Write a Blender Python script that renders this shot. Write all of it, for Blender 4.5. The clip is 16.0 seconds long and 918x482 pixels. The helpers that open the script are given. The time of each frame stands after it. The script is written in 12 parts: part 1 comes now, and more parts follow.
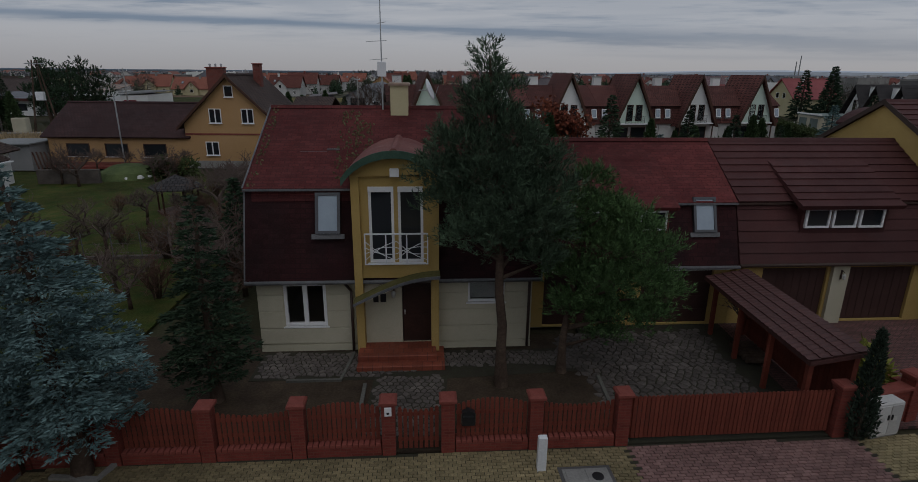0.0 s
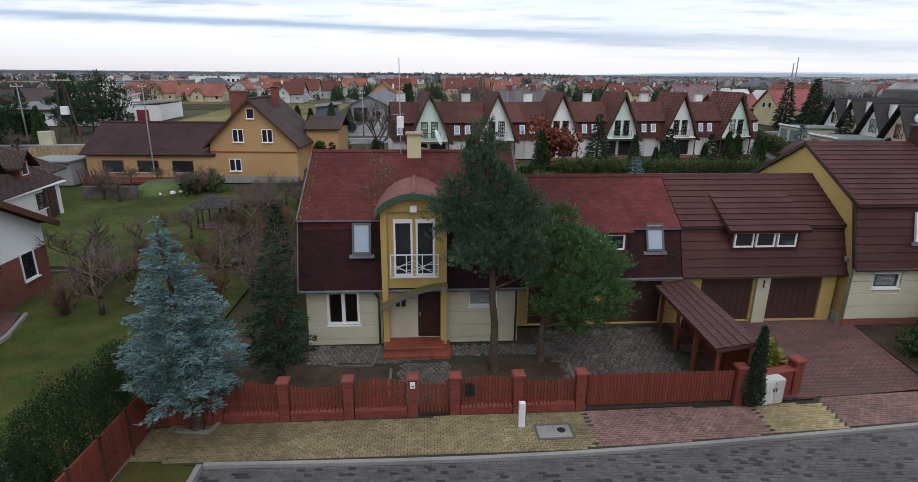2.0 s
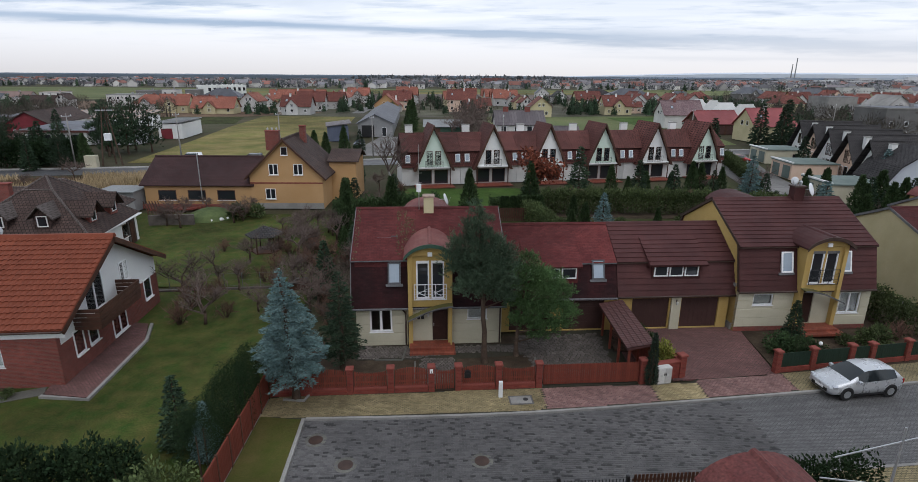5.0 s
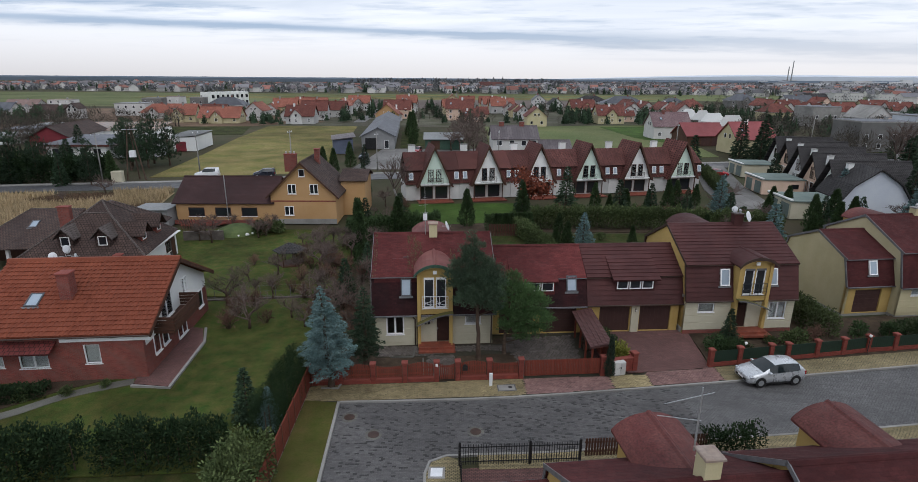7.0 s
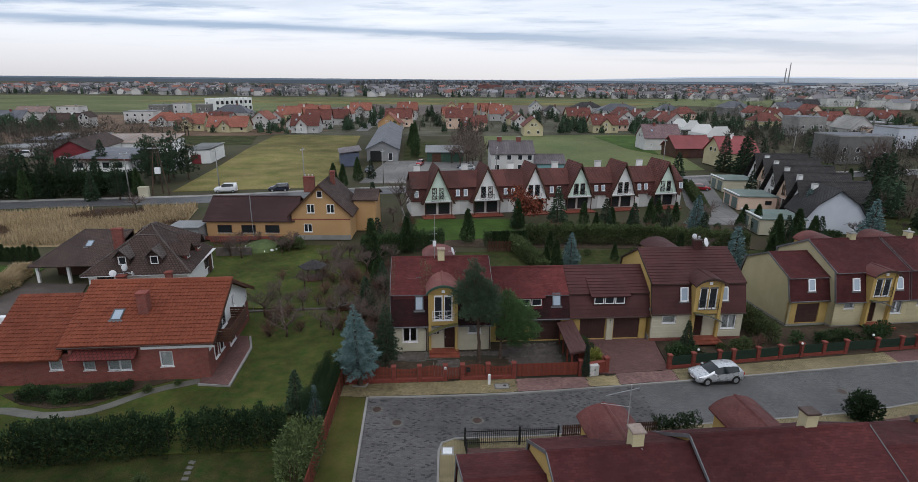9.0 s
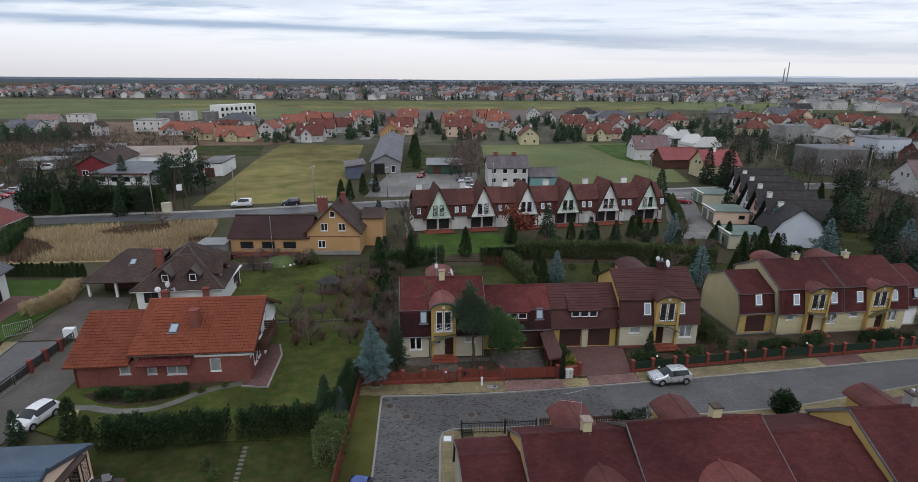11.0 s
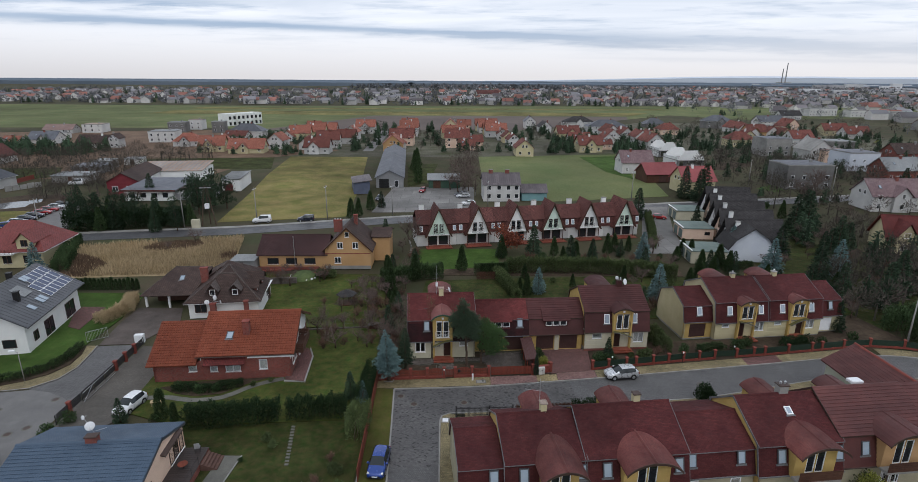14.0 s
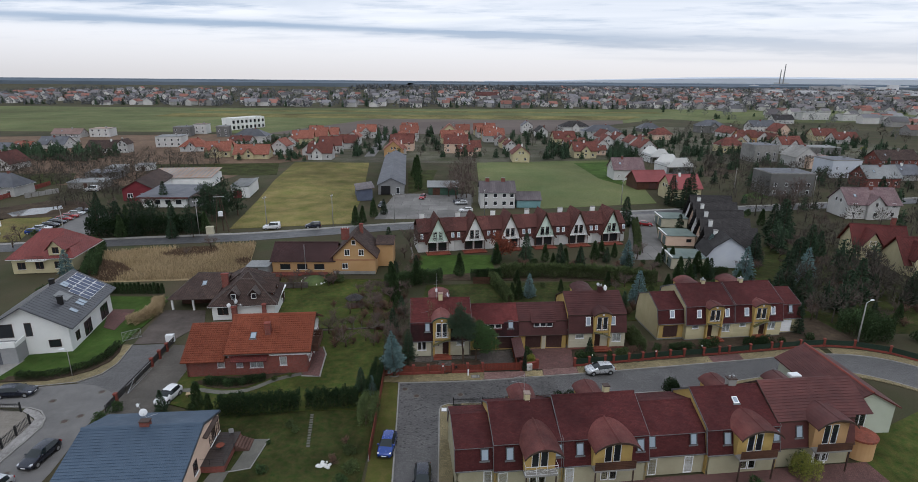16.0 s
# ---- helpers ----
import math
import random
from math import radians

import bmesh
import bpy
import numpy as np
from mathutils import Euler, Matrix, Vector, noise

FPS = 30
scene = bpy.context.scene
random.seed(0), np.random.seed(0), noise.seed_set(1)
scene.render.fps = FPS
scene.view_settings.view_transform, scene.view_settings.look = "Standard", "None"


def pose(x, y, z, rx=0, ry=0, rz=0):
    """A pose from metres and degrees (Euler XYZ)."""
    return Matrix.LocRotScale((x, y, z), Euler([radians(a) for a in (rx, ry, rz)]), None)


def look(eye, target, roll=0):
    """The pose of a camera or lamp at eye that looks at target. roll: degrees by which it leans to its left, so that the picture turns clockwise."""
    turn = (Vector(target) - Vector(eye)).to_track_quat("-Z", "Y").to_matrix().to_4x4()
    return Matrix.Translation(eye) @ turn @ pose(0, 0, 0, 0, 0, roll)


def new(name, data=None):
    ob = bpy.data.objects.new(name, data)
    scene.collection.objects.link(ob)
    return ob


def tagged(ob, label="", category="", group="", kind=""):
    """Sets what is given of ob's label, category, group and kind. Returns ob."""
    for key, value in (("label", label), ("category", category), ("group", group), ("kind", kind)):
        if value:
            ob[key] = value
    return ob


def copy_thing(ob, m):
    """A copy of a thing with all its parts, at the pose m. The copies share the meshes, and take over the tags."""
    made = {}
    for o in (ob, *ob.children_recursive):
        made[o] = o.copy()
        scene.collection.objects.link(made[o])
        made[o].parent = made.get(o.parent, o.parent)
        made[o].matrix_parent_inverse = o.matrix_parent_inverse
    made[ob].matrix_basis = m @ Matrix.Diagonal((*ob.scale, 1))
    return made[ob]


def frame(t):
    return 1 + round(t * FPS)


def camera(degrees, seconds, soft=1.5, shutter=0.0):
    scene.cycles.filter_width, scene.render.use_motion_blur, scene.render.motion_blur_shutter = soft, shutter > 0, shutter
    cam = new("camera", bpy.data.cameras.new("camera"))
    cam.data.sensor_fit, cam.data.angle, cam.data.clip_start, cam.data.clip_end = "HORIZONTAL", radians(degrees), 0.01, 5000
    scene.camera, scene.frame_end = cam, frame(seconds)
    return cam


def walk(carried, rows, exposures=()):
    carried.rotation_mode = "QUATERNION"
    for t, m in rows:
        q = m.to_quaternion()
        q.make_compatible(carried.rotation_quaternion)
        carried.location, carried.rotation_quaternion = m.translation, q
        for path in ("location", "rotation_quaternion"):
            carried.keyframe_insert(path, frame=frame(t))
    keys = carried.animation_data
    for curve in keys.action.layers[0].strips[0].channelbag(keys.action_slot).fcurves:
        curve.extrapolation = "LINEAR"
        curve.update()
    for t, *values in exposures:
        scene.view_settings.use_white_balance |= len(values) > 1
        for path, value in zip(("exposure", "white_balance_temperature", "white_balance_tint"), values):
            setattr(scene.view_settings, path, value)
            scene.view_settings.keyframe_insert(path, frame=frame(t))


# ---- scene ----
# ---- camera ----
cam = camera(79.9, 16.0, soft=0.75)
PATH = [
    (0, (-0.139, -0.602, 8.557), (-0.154, 1.311, 7.974), 0.5),
    (0.5, (-0.115, -1.526, 8.949), (-0.13, 0.388, 8.368), 0.4),
    (1, (-0.129, -2.636, 9.488), (-0.143, -0.722, 8.908), 0.4),
    (1.5, (-0.165, -3.884, 10.073), (-0.178, -1.97, 9.494), 0.5),
    (2, (-0.28, -5.263, 10.711), (-0.29, -3.348, 10.131), 0.5),
    (2.5, (-0.373, -6.548, 11.294), (-0.383, -4.634, 10.715), 0.5),
    (3, (-0.521, -8.178, 12.061), (-0.53, -6.264, 11.482), 0.5),
    (3.5, (-0.553, -9.539, 12.754), (-0.563, -7.625, 12.175), 0.4),
    (4, (-0.487, -11.207, 13.687), (-0.498, -9.292, 13.108), 0.4),
    (6.5, (-0.22, -19.412, 18.044), (-0.229, -17.496, 17.471), 0.4),
    (7, (-0.345, -21.397, 18.987), (-0.35, -19.481, 18.416), 0.4),
    (7.5, (-0.476, -23.109, 19.872), (-0.481, -21.192, 19.302), 0.5),
    (8, (-0.61, -25.053, 21.016), (-0.612, -23.137, 20.445), 0.4),
    (8.5, (-0.73, -26.748, 22.061), (-0.732, -24.831, 21.491), 0.4),
    (9, (-0.833, -28.768, 23.334), (-0.832, -26.851, 22.764), 0.5),
    (11.5, (-0.539, -38.995, 29.598), (-0.537, -37.079, 29.025), 0.4),
    (12, (-0.411, -41.258, 30.74), (-0.411, -39.341, 30.169), 0.5),
    (12.5, (-0.378, -43.161, 31.782), (-0.378, -41.244, 31.21), 0.5),
    (13, (-0.395, -45.426, 33.086), (-0.392, -43.51, 32.513), 0.4),
    (13.5, (-0.263, -47.365, 34.215), (-0.261, -45.449, 33.641), 0.4),
    (14, (-0.166, -49.57, 35.553), (-0.164, -47.654, 34.979), 0.4),
    (14.5, (-0.027, -51.415, 36.567), (-0.024, -49.5, 35.993), 0.4),
    (15, (0.047, -53.561, 37.685), (0.05, -51.646, 37.11), 0.4),
    (15.5, (0.009, -55.347, 38.599), (0.014, -53.432, 38.023), 0.4),
    (16, (0.035, -57.557, 39.637), (0.041, -55.642, 39.062), 0.5),
]
walk(cam, [(t, look(eye, target, roll)) for t, eye, target, roll in PATH],
     exposures=[(0.0, -1.28, 6250, 12), (0.15, -0.8, 6250, 12), (0.3, -0.42, 6250, 12), (0.45, -0.06, 6250, 12), (0.65, 0.2, 6250, 12), (2.5, 0.18, 6250, 12), (4.5, 0.08, 6250, 12), (7.0, 0.05, 6250, 12), (16.0, 0.0, 6250, 12)])

# ---- world, sun, exposure ----
SUN_EL, SUN_AZ = 56.0, 160.0     # degrees above the horizon; degrees to the right of straight ahead
world = bpy.data.worlds.new("overcast_sky")
scene.world = world
world.use_nodes = True
wn, wl = world.node_tree.nodes, world.node_tree.links
wn.clear()


def wnode(kind, **values):
    n = wn.new(kind)
    for k, v in values.items():
        n.inputs[k].default_value = v
    return n


w_out = wn.new("ShaderNodeOutputWorld")
w_sky = wn.new("ShaderNodeTexSky")
w_sky.sky_type, w_sky.sun_disc = "NISHITA", False
w_sky.sun_elevation, w_sky.sun_rotation = radians(SUN_EL), radians(SUN_AZ)
w_sky.air_density, w_sky.dust_density = 1.0, 2.0
w_clear = wnode("ShaderNodeBackground", Strength=0.06)
wl.new(w_sky.outputs[0], w_clear.inputs["Color"])
w_tc = wn.new("ShaderNodeTexCoord")
w_sep = wn.new("ShaderNodeSeparateXYZ")
wl.new(w_tc.outputs["Generated"], w_sep.inputs[0])


def wmath(op, a, b=None, clamp=False):
    n = wn.new("ShaderNodeMath")
    n.operation, n.use_clamp = op, clamp
    for i, s in enumerate((a, b)):
        if s is None:
            continue
        if isinstance(s, (int, float)):
            n.inputs[i].default_value = s
        else:
            wl.new(s, n.inputs[i])
    return n.outputs[0]


# a flat cloud layer seen in perspective: direction divided by its height
w_up = wmath("ADD", wmath("MAXIMUM", w_sep.outputs[2], 0.0), 0.05)
w_px, w_py = wmath("DIVIDE", w_sep.outputs[0], w_up), wmath("DIVIDE", w_sep.outputs[1], w_up)
w_plane = wn.new("ShaderNodeCombineXYZ")
wl.new(wmath("MULTIPLY", w_px, 0.5), w_plane.inputs[0])
wl.new(wmath("ADD", w_py, wmath("MULTIPLY", w_px, 0.3)), w_plane.inputs[1])
w_noise = wnode("ShaderNodeTexNoise", Scale=0.55, Detail=6.0, Roughness=0.5, Distortion=0.6)
wl.new(w_plane.outputs[0], w_noise.inputs["Vector"])
# slant and height of the sky ahead, for the long stratus bands
w_ahead = wmath("MAXIMUM", w_sep.outputs[1], 0.05)
w_az, w_el = wmath("DIVIDE", w_sep.outputs[0], w_ahead), wmath("DIVIDE", w_sep.outputs[2], w_ahead)
w_front = wmath("GREATER_THAN", w_sep.outputs[1], 0.0)
w_fine = wnode("ShaderNodeTexNoise", Scale=1.0, Detail=5.0, Roughness=0.6)
w_stretch = wn.new("ShaderNodeCombineXYZ")
wl.new(wmath("MULTIPLY", w_az, 5.0), w_stretch.inputs[0])
wl.new(wmath("MULTIPLY", w_el, 60.0), w_stretch.inputs[1])
wl.new(w_stretch.outputs[0], w_fine.inputs["Vector"])
w_wob = wmath("SUBTRACT", w_fine.outputs[0], 0.5)


def band(height, slope, thick, taper, wobble, start, end, strength):
    """A long thin cloud bank: its height over the horizon, slant and thickness, and the stretch it covers."""
    mid = wmath("ADD", wmath("MULTIPLY", w_az, slope), height)
    v = wmath("ADD", wmath("SUBTRACT", w_el, mid), wmath("MULTIPLY", w_wob, wobble))
    wide = wmath("MAXIMUM", wmath("ADD", wmath("MULTIPLY", w_az, taper), thick), 0.0015)
    g = wmath("DIVIDE", v, wide)
    soft = wmath("DIVIDE", 1.0, wmath("ADD", wmath("POWER", wmath("ABSOLUTE", g), 3.0), 1.0))
    rise = wmath("DIVIDE", wmath("SUBTRACT", w_az, start), 0.2, True)
    fall = wmath("DIVIDE", wmath("SUBTRACT", end, w_az), 0.2, True)
    return wmath("MULTIPLY", wmath("MULTIPLY", soft, wmath("MULTIPLY", rise, fall)), wmath("MULTIPLY", w_front, strength))


w_bands = wmath("ADD", band(0.0705, -0.031, 0.0050, -0.0030, 0.012, -4.0, 0.25, 0.9),
                wmath("ADD", band(0.0690, -0.026, 0.0105, 0.006, 0.045, -0.05, 4.0, 0.85),
                      wmath("ADD", band(0.112, -0.012, 0.006, 0.0, 0.02, -4.0, -0.25, 0.6), band(0.034, -0.006, 0.003, 0.0, 0.012, 0.15, 4.0, 0.35))))
w_mott = wn.new("ShaderNodeMapRange")
w_mott.inputs["From Min"].default_value, w_mott.inputs["From Max"].default_value = 0.62, 0.36
wl.new(w_noise.outputs[0], w_mott.inputs[0])
w_high = wn.new("ShaderNodeMapRange")
w_high.inputs["From Min"].default_value, w_high.inputs["From Max"].default_value = 0.05, 0.13
wl.new(w_sep.outputs[2], w_high.inputs[0])
w_patch = wn.new("ShaderNodeMapRange")
w_patch.inputs["From Min"].default_value, w_patch.inputs["From Max"].default_value = 0.5, 0.72
wl.new(w_fine.outputs[0], w_patch.inputs[0])
w_over = wn.new("ShaderNodeMapRange")
w_over.inputs["From Min"].default_value, w_over.inputs["From Max"].default_value = 0.03, 0.075
wl.new(w_sep.outputs[2], w_over.inputs[0])
w_wisp = wmath("MULTIPLY", wmath("MULTIPLY", w_patch.outputs[0], w_over.outputs[0]), wmath("MULTIPLY", w_front, 0.5))
w_dark = wmath("ADD", wmath("ADD", w_bands, w_wisp), wmath("MULTIPLY", wmath("MULTIPLY", w_mott.outputs[0], w_high.outputs[0]), 0.6), True)
w_grey = wn.new("ShaderNodeMix")
w_grey.data_type = "RGBA"
wl.new(w_dark, w_grey.inputs[0])
w_grey.inputs[6].default_value, w_grey.inputs[7].default_value = (0.92, 0.94, 0.965, 1), (0.37, 0.47, 0.60, 1)
# the pale warm band over the horizon
w_low = wn.new("ShaderNodeMapRange")
w_low.inputs["From Min"].default_value, w_low.inputs["From Max"].default_value = 0.0, 0.08
wl.new(w_sep.outputs[2], w_low.inputs[0])
w_mix = wn.new("ShaderNodeMix")
w_mix.data_type = "RGBA"
wl.new(w_low.outputs[0], w_mix.inputs[0])
w_side = wn.new("ShaderNodeMix")
w_side.data_type = "RGBA"
wl.new(wmath("ADD", wmath("MULTIPLY", w_az, 0.75), 0.65, True), w_side.inputs[0])
w_side.inputs[6].default_value, w_side.inputs[7].default_value = (0.66, 0.645, 0.64, 1), (0.80, 0.775, 0.755, 1)
wl.new(w_side.outputs[2], w_mix.inputs[6])
wl.new(w_grey.outputs[2], w_mix.inputs[7])
w_cloud = wnode("ShaderNodeBackground", Strength=1.18)
wl.new(w_mix.outputs[2], w_cloud.inputs["Color"])
w_shader = wnode("ShaderNodeMixShader", Fac=0.88)
wl.new(w_clear.outputs[0], w_shader.inputs[1])
wl.new(w_cloud.outputs[0], w_shader.inputs[2])
wl.new(w_shader.outputs[0], w_out.inputs[0])

sun = new("sun", bpy.data.lights.new("sun", "SUN"))
sun.data.energy, sun.data.angle, sun.data.color = 0.85, radians(50), (1.0, 0.985, 0.96)
_e, _a = radians(SUN_EL), radians(SUN_AZ)
sun.matrix_world = look((0, 0, 0), (-math.sin(_a) * math.cos(_e), -math.cos(_a) * math.cos(_e), -math.sin(_e)))

# ---- mesh helpers ----


class Mesh:
    """Collects vertices and faces; put() makes one mesh object of them."""

    def __init__(self):
        self.v, self.f, self.s = [], [], 0

    def add(self, verts, faces):
        n = len(self.v)
        self.v.extend(tuple(p) for p in verts)
        self.f.extend(tuple(i + n for i in q) for q in faces)
        return self

    def box(self, x0, x1, y0, y1, z0, z1):
        return self.add([(x0, y0, z0), (x1, y0, z0), (x1, y1, z0), (x0, y1, z0), (x0, y0, z1), (x1, y0, z1), (x1, y1, z1), (x0, y1, z1)],
                        [(3, 2, 1, 0), (4, 5, 6, 7), (0, 1, 5, 4), (1, 2, 6, 5), (2, 3, 7, 6), (3, 0, 4, 7)])

    def cbox(self, x0, x1, y0, y1, z0, z1, c=0.02):
        """A box with its upper edges taken off."""
        lo = [(x0, y0), (x1, y0), (x1, y1), (x0, y1)]
        hi = [(x0 + c, y0 + c), (x1 - c, y0 + c), (x1 - c, y1 - c), (x0 + c, y1 - c)]
        vs = [(*p, z0) for p in lo] + [(*p, z1 - c) for p in lo] + [(*p, z1) for p in hi]
        fs = [(3, 2, 1, 0), (8, 9, 10, 11)]
        for k in (0, 4):
            fs += [(k + i, k + (i + 1) % 4, k + 4 + (i + 1) % 4, k + 4 + i) for i in range(4)]
        return self.add(vs, fs)

    def prism(self, pts, x0, x1):
        """A polygon of (y, z) points drawn out along x."""
        n = len(pts)
        vs = [(x0, y, z) for y, z in pts] + [(x1, y, z) for y, z in pts]
        fs = [tuple(range(n - 1, -1, -1)), tuple(range(n, 2 * n))] + [(i, (i + 1) % n, n + (i + 1) % n, n + i) for i in range(n)]
        return self.add(vs, fs)

    def prism_y(self, pts, y0, y1):
        """A polygon of (x, z) points drawn out along y."""
        n = len(pts)
        vs = [(x, y0, z) for x, z in pts] + [(x, y1, z) for x, z in pts]
        fs = [tuple(range(n)), tuple(range(2 * n - 1, n - 1, -1))] + [(i, n + i, n + (i + 1) % n, (i + 1) % n) for i in range(n)]
        return self.add(vs, fs)

    def slab(self, pts, z0, z1):
        """A polygon of (x, y) points drawn up from z0 to z1."""
        n = len(pts)
        vs = [(x, y, z0) for x, y in pts] + [(x, y, z1) for x, y in pts]
        fs = [tuple(range(n - 1, -1, -1)), tuple(range(n, 2 * n))] + [(i, (i + 1) % n, n + (i + 1) % n, n + i) for i in range(n)]
        return self.add(vs, fs)

    def tube(self, p, q, r0, r1=None, n=8):
        r1 = r0 if r1 is None else r1
        p, q = Vector(p), Vector(q)
        d = (q - p).normalized()
        a = d.orthogonal().normalized()
        b = d.cross(a)
        vs = []
        for c, r in ((p, r0), (q, r1)):
            vs += [c + r * (math.cos(2 * math.pi * i / n) * a + math.sin(2 * math.pi * i / n) * b) for i in range(n)]
        fs = [(i, (i + 1) % n, n + (i + 1) % n, n + i) for i in range(n)] + [tuple(range(n - 1, -1, -1)), tuple(range(n, 2 * n))]
        return self.add(vs, fs)

    def lathe(self, prof, n=12, c=(0, 0)):
        """(radius, z) points turned round an upright axis at c."""
        m = len(prof)
        vs = [(c[0] + r * math.cos(2 * math.pi * i / n), c[1] + r * math.sin(2 * math.pi * i / n), z) for r, z in prof for i in range(n)]
        fs = [(k * n + i, k * n + (i + 1) % n, (k + 1) * n + (i + 1) % n, (k + 1) * n + i) for k in range(m - 1) for i in range(n)]
        fs += [tuple(range(n - 1, -1, -1)), tuple(range((m - 1) * n, m * n))]
        return self.add(vs, fs)

    def wall(self, x0, x1, z0, z1, y, t, holes=()):
        """A wall in the plane y, t thick to the back, with openings (x0, x1, z0, z1) cut through it."""
        xs = sorted({x0, x1, *[h[0] for h in holes], *[h[1] for h in holes]})
        zs = sorted({z0, z1, *[h[2] for h in holes], *[h[3] for h in holes]})
        for a, b in zip(xs, xs[1:]):
            for c, d in zip(zs, zs[1:]):
                if any(h[0] <= a + 1e-6 and b <= h[1] + 1e-6 and h[2] <= c + 1e-6 and d <= h[3] + 1e-6 for h in holes):
                    continue
                self.add([(a, y, c), (b, y, c), (b, y, d), (a, y, d)], [(0, 1, 2, 3)])
                self.add([(a, y + t, c), (b, y + t, c), (b, y + t, d), (a, y + t, d)], [(3, 2, 1, 0)])
        for a, b, c, d in [(x0, x1, z0, z1), *holes]:
            self.add([(a, y, c), (b, y, c), (b, y, d), (a, y, d), (a, y + t, c), (b, y + t, c), (b, y + t, d), (a, y + t, d)],
                     [(0, 1, 5, 4), (1, 2, 6, 5), (2, 3, 7, 6), (3, 0, 4, 7)])
        return self

    def weld(self):
        """Joins vertices that lie at one place, and drops faces between touching boxes."""
        key = [tuple(round(c, 4) for c in p) for p in self.v]
        index, verts = {}, []
        for k in key:
            if k not in index:
                index[k] = len(verts)
                verts.append(k)
        faces, count = [], {}
        for q in self.f:
            t = tuple(index[key[i]] for i in q)
            count[tuple(sorted(t))] = count.get(tuple(sorted(t)), 0) + 1
            faces.append(t)
        self.v, self.f = verts, [t for t in faces if count[tuple(sorted(t))] == 1]
        return self

    def data(self, name, material, smooth=False):
        me = bpy.data.meshes.new(name)
        me.from_pydata(self.v, [], self.f)
        if material:
            me.materials.append(material)
        if smooth:
            me.polygons.foreach_set("use_smooth", [True] * len(me.polygons))
        me.update()
        return me


def part(name, mesh, material, parent, label="", smooth=False, m=None):
    """One mesh object under a thing or a part."""
    data = mesh.data(name, material, smooth) if isinstance(mesh, Mesh) else mesh
    ob = new(name, data)
    ob.parent = parent
    if m is not None:
        ob.matrix_basis = m
    return tagged(ob, label) if label else ob


def thing(name, x=0, y=0, z=0, rz=0, label="", category="", group="", kind=""):
    """An empty at a thing's base, which parents its parts."""
    ob = new(name)
    ob.empty_display_size = 0.2
    ob.matrix_basis = pose(x, y, z, 0, 0, rz)
    return tagged(ob, label, category, group, kind)


def solid(name, mesh, material, label, category, kind="", group="", m=None, smooth=False):
    """A thing of one mesh."""
    ob = new(name, mesh.data(name, material, smooth))
    if m is not None:
        ob.matrix_basis = m
    return tagged(ob, label, category, group, kind)


# ---- materials ----


